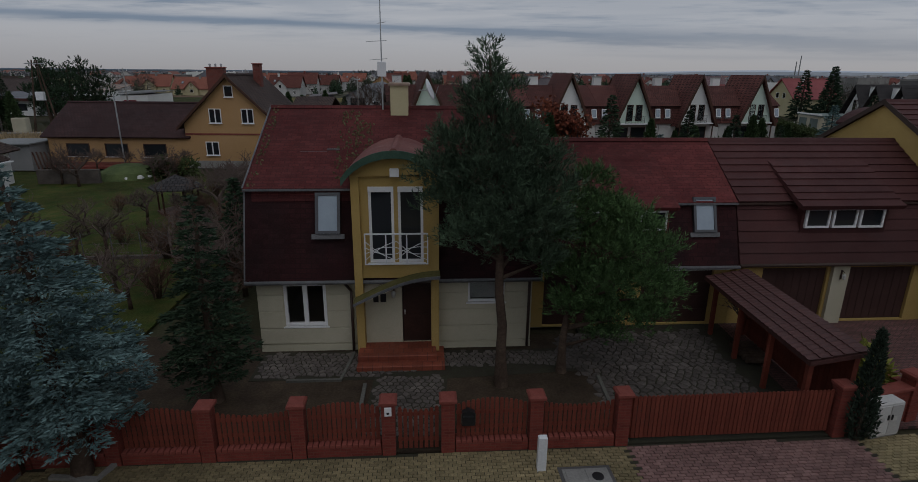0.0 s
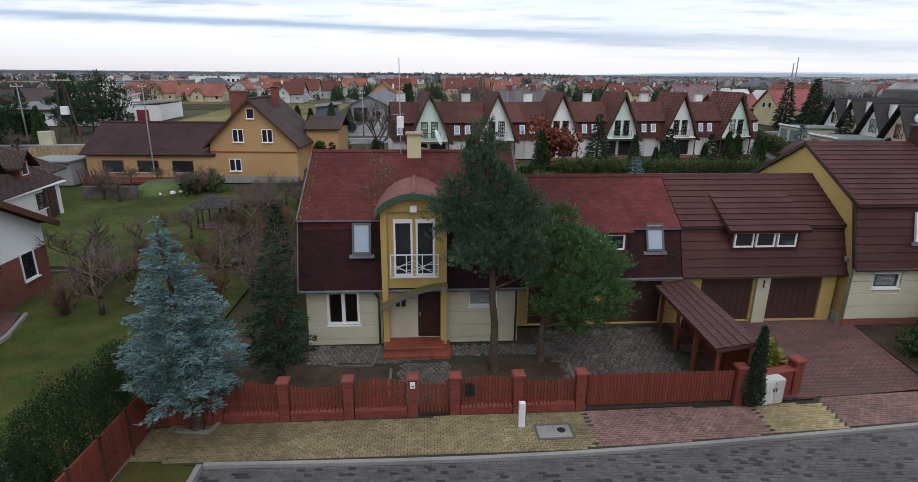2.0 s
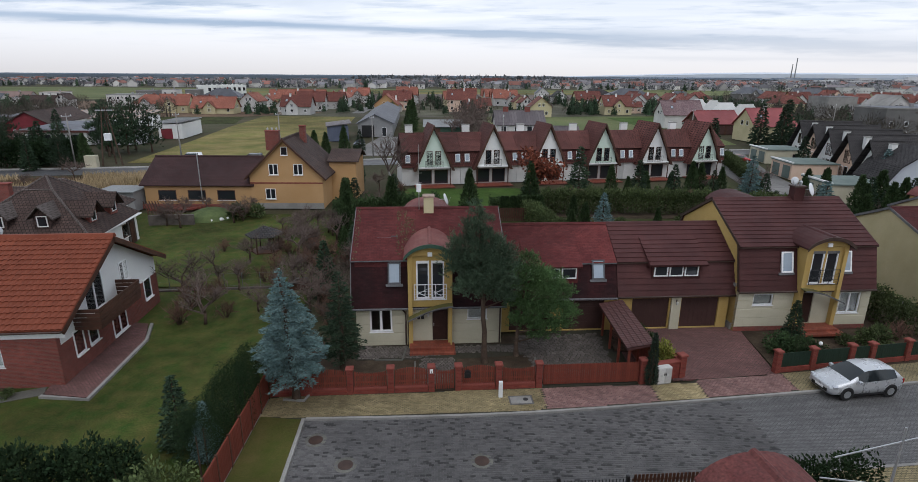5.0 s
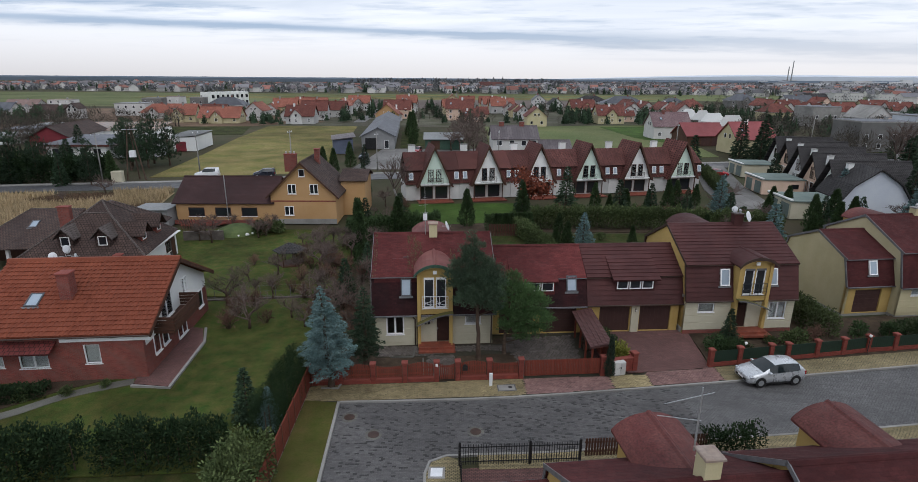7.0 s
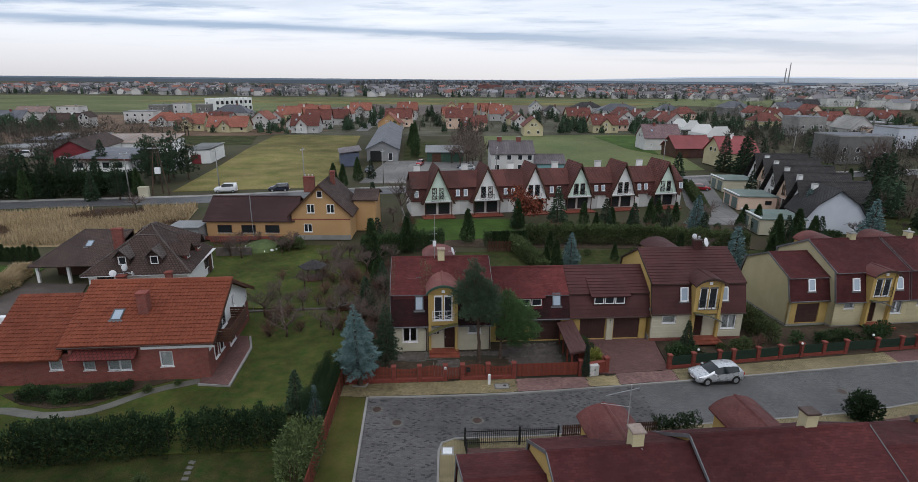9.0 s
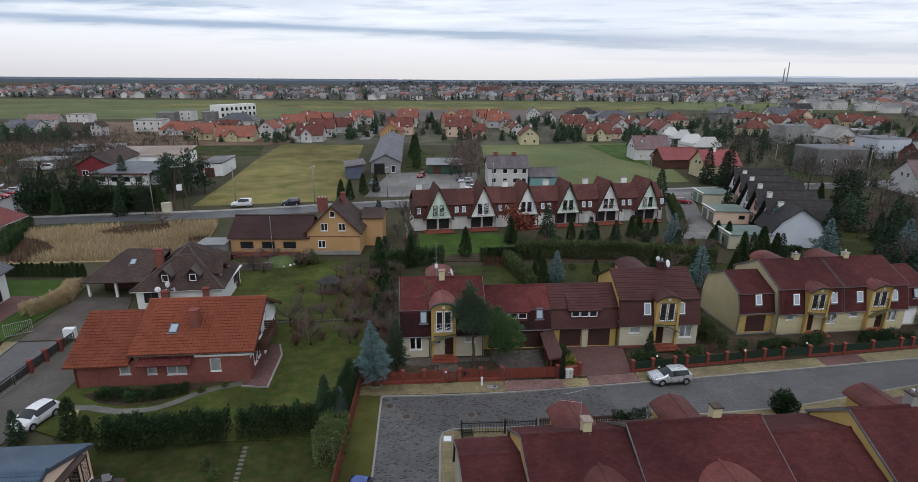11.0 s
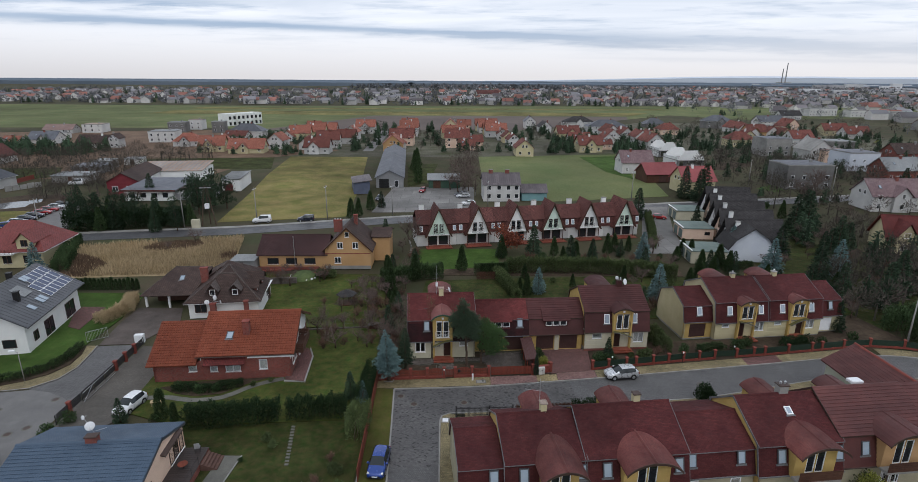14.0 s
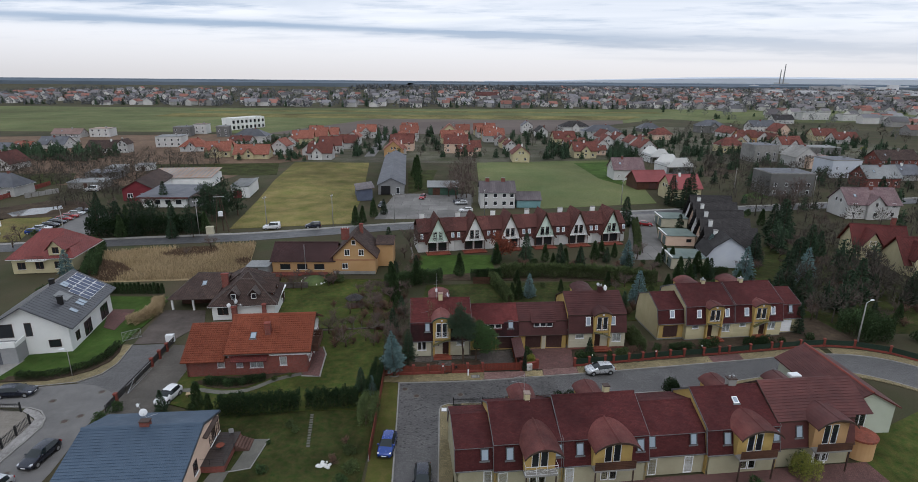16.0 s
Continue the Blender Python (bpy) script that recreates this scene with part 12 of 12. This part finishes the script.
def far_bare(n, area, hgt, label, mat="thicket", keep=lambda x, y: True):
    """Leafless trees and scrub, too many to count: short trunks under rounded crowns of fine twigs."""
    m = Mesh()
    base, way, lens = [], [], []
    for _ in range(n):
        x, y = area(fr)
        if not keep(x, y):
            continue
        h = fr.uniform(*hgt)
        m.tube((x, y, -0.1), (x, y, h * 0.5), 0.03 * h, 0.015 * h, 5)
        k = 210
        v = fr.normal(size=(k, 3))
        v /= np.linalg.norm(v, axis=1)[:, None]
        q = fr.uniform(0.2, 1.0, k) ** 0.6
        for d, u in zip(v, q):
            base.append((x + float(d[0] * u) * h * 0.36, y + float(d[1] * u) * h * 0.36, h * (0.56 + 0.36 * float(d[2] * u))))
            way.append((float(d[0]), float(d[1]), float(d[2]) + 0.7))
        lens += [h * 0.15] * k
    lens = np.array(lens)
    blades(m, base, way, lens * fr.uniform(0.6, 1.4, len(lens)), lens * 0.12, fr)
    return solid("far_trees", m, M[mat], label, "trees", "stuff")


def far_conifers(n, area, hgt, label, mat="spruce", keep=lambda x, y: True):
    """Many conifers of gardens and shelter belts, too many to count: cones of drooping sprays."""
    m = Mesh()
    base, way, lens, wid = [], [], [], []
    for _ in range(n):
        x, y = area(fr)
        if not keep(x, y):
            continue
        h = fr.uniform(*hgt)
        r = h * fr.uniform(0.2, 0.3)
        k = int(110 + 18 * h)
        u = 1 - np.sqrt(fr.uniform(0.0, 0.96, k))
        a = fr.uniform(0, 6.283, k)
        q = r * (1 - u) * fr.uniform(0.55, 1.0, k)
        base += [(x + float(c) * math.cos(float(b)), y + float(c) * math.sin(float(b)), 0.25 + float(w) * h * 0.95) for b, c, w in zip(a, q, u)]
        way += [(math.cos(float(b)), math.sin(float(b)), float(t)) for b, t in zip(a, fr.uniform(-0.5, 0.6, k))]
        lens += [0.4 + h * 0.05] * k
        wid += [0.18 + h * 0.022] * k
        m.lathe([(r * 0.62, 0.4), (r * 0.3, h * 0.5), (0.03, h * 0.93)], 7, (x, y))
    blades(m, base, way, np.array(lens) * fr.uniform(0.6, 1.3, len(lens)), np.array(wid), fr)
    return solid("far_conifers", m, M[mat], label, "trees", "stuff")


def clear_of_houses(x, y):
    if any(abs(x - v[0]) < 9 and -4 < y - v[1] < 13 for v in VILLAGE):
        return False
    return not (-84 < x < -20 and 84 < y < 200) and not (8 < x < 84 and 110 < y < 218) and not (36 < x < 84 and 50 < y < 112)


far_conifers(420, lambda g: (g.uniform(-60, 260), g.uniform(218, 345)), (3.5, 7.5), "dark conifers between the village houses", keep=clear_of_houses)
far_conifers(170, lambda g: (g.uniform(-125, -60), g.uniform(205, 300)), (3, 6), "dark garden conifers round the orange roofs", keep=clear_of_houses)
far_conifers(110, lambda g: (g.uniform(-250, -170), g.uniform(196, 226)), (4, 8), "belt of dark conifers on the western side", keep=clear_of_houses)
far_conifers(150, lambda g: (g.uniform(50, 112), g.uniform(218, 262)), (4, 8), "shelter belt of conifers behind the field", keep=clear_of_houses)
far_conifers(130, lambda g: (g.uniform(88, 260), g.uniform(74, 220)), (3, 6.5), "dark conifers of the eastern gardens", keep=clear_of_houses)
far_conifers(14, lambda g: (g.uniform(62, 112), g.uniform(26, 50)), (3, 6), "dark conifers behind the bend", keep=lambda x, y: clear_of_houses(x, y) and not (x > 84 and 44 < y < 74))
far_conifers(8, lambda g: (g.uniform(76, 90), g.uniform(50, 80)), (5, 9), "dark conifers beside the red-tiled houses")
far_conifers(420, lambda g: (g.uniform(-1000, 1000), 670 + g.uniform(0, 1) ** 1.4 * 500), (6, 11), "dark trees of the distant village")
far_bare(130, lambda g: (g.uniform(-190, -110), g.uniform(135, 200)), (4, 8), "bare brown trees and scrub on waste ground", keep=clear_of_houses)
far_bare(26, lambda g: (g.uniform(-125, -112), g.uniform(105, 135)), (3, 6), "bare scrub behind the car park")
far_bare(170, lambda g: (g.uniform(85, 190), g.uniform(80, 205)), (4, 8), "bare garden trees on the eastern side", keep=clear_of_houses)
far_bare(220, lambda g: (g.uniform(-120, 260), g.uniform(215, 345)), (3, 7), "bare garden trees of the village", keep=clear_of_houses)
far_bare(60, lambda g: (g.uniform(150, 330), g.uniform(150, 420)), (4, 8), "bare trees of the eastern estate", keep=clear_of_houses)
far_bare(260, lambda g: (g.uniform(260, 900), g.uniform(300, 680)), (5, 9), "bare trees among far eastern roofs", "farwood")
far_conifers(90, lambda g: (g.uniform(240, 900), g.uniform(260, 680)), (3.5, 6.5), "dark conifers among far eastern roofs")
far_bare(16, lambda g: (g.uniform(-3, 6), g.uniform(125, 200)), (5, 9), "reddish bare trees by the yard", "twig")
far_bare(170, lambda g: (g.uniform(60, 100), g.uniform(28, 80)), (3, 7), "bare trees and brown bushes behind the bend", keep=lambda x, y: clear_of_houses(x, y) and not (x > 88 and 44 < y < 74))


def wood_belt(name, x0, x1, y, h, mat, label, step, seed):
    """The edge of a forest on the horizon: a long low bank with an uneven top."""
    g = np.random.default_rng(seed)
    n = int((x1 - x0) / step)
    top = h * (0.85 + 0.15 * g.uniform(0, 1, n + 1))
    if mat == "hill":
        top *= np.clip(np.arange(n + 1) / (0.45 * n), 0.12, 1)
    for i in range(1, n):
        top[i] = 0.5 * top[i] + 0.25 * (top[i - 1] + top[i + 1])
    vs, fs = [], []
    for i in range(n + 1):
        x = x0 + (x1 - x0) * i / n
        vs += [(x, y, -2), (x, y, float(top[i]) * 0.8), (x, y + 60, float(top[i])), (x, y + 400, float(top[i]) * 0.9)]
    for i in range(n):
        a, b = 4 * i, 4 * i + 4
        fs += [(a, b, b + 1, a + 1), (a + 1, b + 1, b + 2, a + 2), (a + 2, b + 2, b + 3, a + 3)]
    ob = solid(name, Mesh().add(vs, fs), M[mat], label, "woods", "structure")
    return ob


# forest belts and hills carry the aerial haze in their colour
wood_belt("backdrop_forest", -3400, -190, 2050, 17, "horizon", "long forest edge on the horizon, bluish haze in its colour", 14, 1)
wood_belt("backdrop_forest", -3600, 3600, 2700, 17, "horizon", "far forest on the horizon, bluish haze in its colour", 18, 2)
wood_belt("backdrop_forest", -260, 3600, 2300, 12, "horizon", "line of woods on the horizon, bluish haze in its colour", 14, 3)
wood_belt("backdrop_hills", 200, 4400, 4400, 58, "hill", "hills on the horizon, pale blue haze in their colour", 160, 4)

# garden trees through the village and along the streets
random.seed(17)
spots = [(112, 200, 60, 130, 20), (62, 112, 28, 62, 30), (75, 110, 62, 110, 20), (-110, -86, 84, 118, 14), (-130, -100, 40, 80, 8)]
for x0, x1, y0, y1, n in spots:
    for _ in range(n):
        x, y = random.uniform(x0, x1), random.uniform(y0, y1)
        if any(math.hypot(x - v[0], y - v[1]) < 11 for v in VILLAGE) or (85 < x < 118 and 44 < y < 78):
            continue
        k = random.random()
        if k < 0.2:
            grow_at(SPRUCE, x, y, random.uniform(0.55, 1.05))
        elif k < 0.36:
            grow_at(THUJA, x, y, random.uniform(0.8, 1.4))
        elif k < 0.9:
            grow_at(random.choice(BARE), x, y, random.uniform(0.8, 1.3))
        else:
            grow_at(random.choice(SHRUB), x, y, random.uniform(1.0, 1.6))
will = bare_tree("willow_tree", 8.0, 45, "twig", 0.8, 4, 4, 0.22, "yellowish willow in the village", M["gold"], 1200)
first_at(will, 225, 247)

# ---- single pieces: paving blocks, stones, roof tiles ----
pr = np.random.default_rng(5)


def paving(parent_name, poly, rot, size, mat, label, near, z=0.0, height=0.022, gap=0.014, skip=0.0):
    """Blocks in running bond over a polygon; those inside near (x0, x1) are parts of their own, the rest one joined part."""
    par = thing(parent_name, 0, 0, z, 0, label, "paving", kind="structure")
    c, s = math.cos(radians(rot)), math.sin(radians(rot))
    loc = [(x * c + y * s, -x * s + y * c) for x, y in poly]
    x0, x1 = min(p[0] for p in loc), max(p[0] for p in loc)
    y0, y1 = min(p[1] for p in loc), max(p[1] for p in loc)
    L, W = size
    block = cached(("pb", size, mat), lambda: Mesh().cbox(gap / 2, L - gap / 2, gap / 2, W - gap / 2, 0, height, 0.006).data("paving_block", M[mat]))
    rest = Mesh()
    k = 0
    for j in range(int((y1 - y0) / W) + 1):
        for i in range(int((x1 - x0) / L) + 2):
            px, py = x0 + (i - 0.5 * (j % 2)) * L, y0 + j * W
            ok = all(inside(loc, q) for q in ((px, py), (px + L, py), (px, py + W), (px + L, py + W)))
            if not ok or pr.random() < skip:
                continue
            wx, wy = px * c - py * s, px * s + py * c
            dz = pr.uniform(-0.006, 0.004)
            if near and near[0] < wx < near[1] and k < 300:
                k += 1
                part("paving_block", block, None, par, m=pose(wx, wy, dz, float(pr.uniform(-0.6, 0.6)), float(pr.uniform(-0.4, 0.4)), rot))
            else:
                a, b, d, e = px + gap / 2, px + L - gap / 2, py + gap / 2, py + W - gap / 2
                q = [(a, d), (b, d), (b, e), (a, e)]
                h = 0.006
                q2 = [(a + h, d + h), (b - h, d + h), (b - h, e - h), (a + h, e - h)]
                vs = [(u * c - v * s, u * s + v * c, 0.0) for u, v in q] + [(u * c - v * s, u * s + v * c, height + dz) for u, v in q2]
                rest.add(vs, [(4, 5, 6, 7), (0, 1, 5, 4), (1, 2, 6, 5), (2, 3, 7, 6), (3, 0, 4, 7)])
    if rest.v:
        tagged(part("paving_rest", rest, M[mat], par), "joined paving blocks of the same laying", kind="stuff")
    return par


def pave_poly(x0, x1):
    xs = [x0 + (x1 - x0) * i / 8 for i in range(9)]
    return [(x, kerb_y(x) + 0.15) for x in xs] + [(x, inner_y(x) - 0.02) for x in xs[::-1]]


paving("pavement_blocks", pave_poly(-10.1, 3.95), 4.0, (0.2, 0.1), "paver_y", "yellow paving blocks with dark mossy joints", (-1.0, 0.9))
paving("driveway_blocks", pave_poly(3.8, 9.7), 5.5, (0.2, 0.1), "paver_r", "red paving blocks across the pavement", None)
paving("pavement_blocks", pave_poly(9.55, 12.25), 6.5, (0.2, 0.1), "paver_y", "yellow paving blocks between the driveways", None)
paving("driveway_blocks", pave_poly(12.1, 17.25), 7.5, (0.2, 0.1), "paver_r", "red paving blocks across the pavement", None)
road_poly = [(x, y - 0.05) for x, y in NORTH_KERB if x < 15] + [(x, y + 0.02) for x, y in SOUTH_KERB[::-1] if x < 15 and y > -6] + [(-6.95, -6)]
paving("road_setts", road_poly, 3.0, (0.24, 0.12), "settblock", "dark grey setts of the road, some damp and darker", None, z=-0.1, height=0.012, gap=0.01)


def crazy_paving(parent_name, poly, cell, label, near):
    """Irregular stones: a hexagon net with shifted corners, each stone shrunk by its joint."""
    par = thing(parent_name, 0, 0, 0, 0, label, "paving", kind="structure")
    corner = {}

    def shift(x, y):
        key = (round(x / cell * 6), round(y / cell * 6))
        if key not in corner:
            corner[key] = (x + pr.uniform(-0.27, 0.27) * cell, y + pr.uniform(-0.27, 0.27) * cell)
        return corner[key]

    x0, x1 = min(p[0] for p in poly), max(p[0] for p in poly)
    y0, y1 = min(p[1] for p in poly), max(p[1] for p in poly)
    r = cell / math.sqrt(3)
    rest, k = Mesh(), 0
    for j in range(int((y1 - y0) / (1.5 * r)) + 2):
        for i in range(int((x1 - x0) / cell) + 2):
            cx, cy = x0 + (i + 0.5 * (j % 2)) * cell, y0 + j * 1.5 * r
            pts = [shift(cx + r * math.sin(math.pi / 3 * q), cy + r * math.cos(math.pi / 3 * q)) for q in range(6)][::-1]
            if not all(inside(poly, p) for p in pts):
                continue
            mx, my = sum(p[0] for p in pts) / 6, sum(p[1] for p in pts) / 6
            sh = pr.uniform(0.78, 0.88)
            out = [(mx + (p[0] - mx) * sh, my + (p[1] - my) * sh) for p in pts]
            top = [(mx + (p[0] - mx) * (sh - 0.07), my + (p[1] - my) * (sh - 0.07)) for p in pts]
            h = 0.03 + pr.uniform(-0.008, 0.008)
            vs = [(*p, 0.0) for p in out] + [(*p, h) for p in top]
            fs = [(6, 7, 8, 9, 10, 11)] + [(q, (q + 1) % 6, 6 + (q + 1) % 6, 6 + q) for q in range(6)]
            if near and near[0] < mx < near[1] and near[2] < my < near[3] and k < 290:
                k += 1
                part("paving_stone", Mesh().add([(a - mx, b - my, z) for a, b, z in vs], fs), M["stone"], par, m=Matrix.Translation((mx, my, 0.0)))
            else:
                rest.add(vs, fs)
    if rest.v:
        tagged(part("stone_rest", rest, M["stone"], par), "joined stones of the same laying", kind="stuff")


crazy_paving("driveway_stones", [(3.5, 10.9), (8.4, 11.3), (8.4, 17.2), (3.0, 16.6), (2.6, 15.3), (3.5, 13.2)], 0.25, "crazy-paved driveway of grey-brown stones", (4.0, 8.2, 11.0, 14.2))
crazy_paving("path_stones", [(-2.65, 10.65), (-0.6, 10.8), (-0.55, 13.9), (-2.7, 13.7)], 0.2, "crazy-paved path of grey-brown stones", None)
crazy_paving("path_stones", [(-6.3, 13.35), (-2.8, 13.5), (-0.6, 14.2), (3.8, 14.4), (3.8, 15.6), (-6.4, 15.0)], 0.2, "crazy-paved strip along the house front", None)

# clay tiles on the brick house: each a curved pan with a thick lower edge


def clay_tile(mesh, w, l):
    """One tile: lower edge at the origin, up the slope along y, z off the roof."""
    prof = [(0, 0.012), (0.22, 0.012), (0.42, 0.052), (0.62, 0.062), (0.82, 0.045), (1.0, 0.014)]
    n = len(prof)
    vs = [(p * w, 0, h + 0.02) for p, h in prof] + [(p * w, l, h) for p, h in prof] + [(p * w, 0, 0) for p, h in prof]
    fs = [(i, i + 1, n + i + 1, n + i) for i in range(n - 1)] + [(2 * n + i, 2 * n + i + 1, i + 1, i) for i in range(n - 1)]
    return mesh.add(vs, fs)


def tile_slope(parent, x0, x1, a, b, near):
    """Covers the slope from the edge a to the ridge b, (y, z) each, with tiles."""
    a, b = Vector(a), Vector(b)
    ln = (b - a).length
    ang = math.atan2(b.y - a.y, b.x - a.x)
    nr, nc = int(ln / 0.36), int((x1 - x0) / 0.3)
    w, l = (x1 - x0) / nc, ln / nr
    tile = cached(("ct", round(w, 3), round(l, 3)), lambda: clay_tile(Mesh(), w, l * 1.06).data("roof_tile", M["tile_o"]))
    rest, proto, k = Mesh(), clay_tile(Mesh(), w, l * 1.06), 0
    for r in range(nr):
        p = a + (b - a) * (r / nr)
        for c in range(nc):
            m = Matrix.Translation((x0 + c * w, p.x, p.y + 0.036)) @ Euler((ang - 0.11 + pr.normal() * 0.008, 0, 0)).to_matrix().to_4x4()
            if near(r / nr, c / nc) and k < 300:
                k += 1
                part("roof_tile", tile, None, parent, m=m)
            else:
                rest.add([tuple(m @ Vector(v)) for v in proto.v], proto.f)
    if rest.v:
        tagged(part("tile_rest", rest, M["tile_o"], parent), "joined tiles of the same slope", kind="stuff")


tile_slope(bh, 0.7, 12.25, B_EAVE, B_RIDGE, lambda r, c: c > 0.58)
tile_slope(bh, -5.0, 0.72, (-0.65, 2.4), (5.2, 5.6), lambda r, c: False)
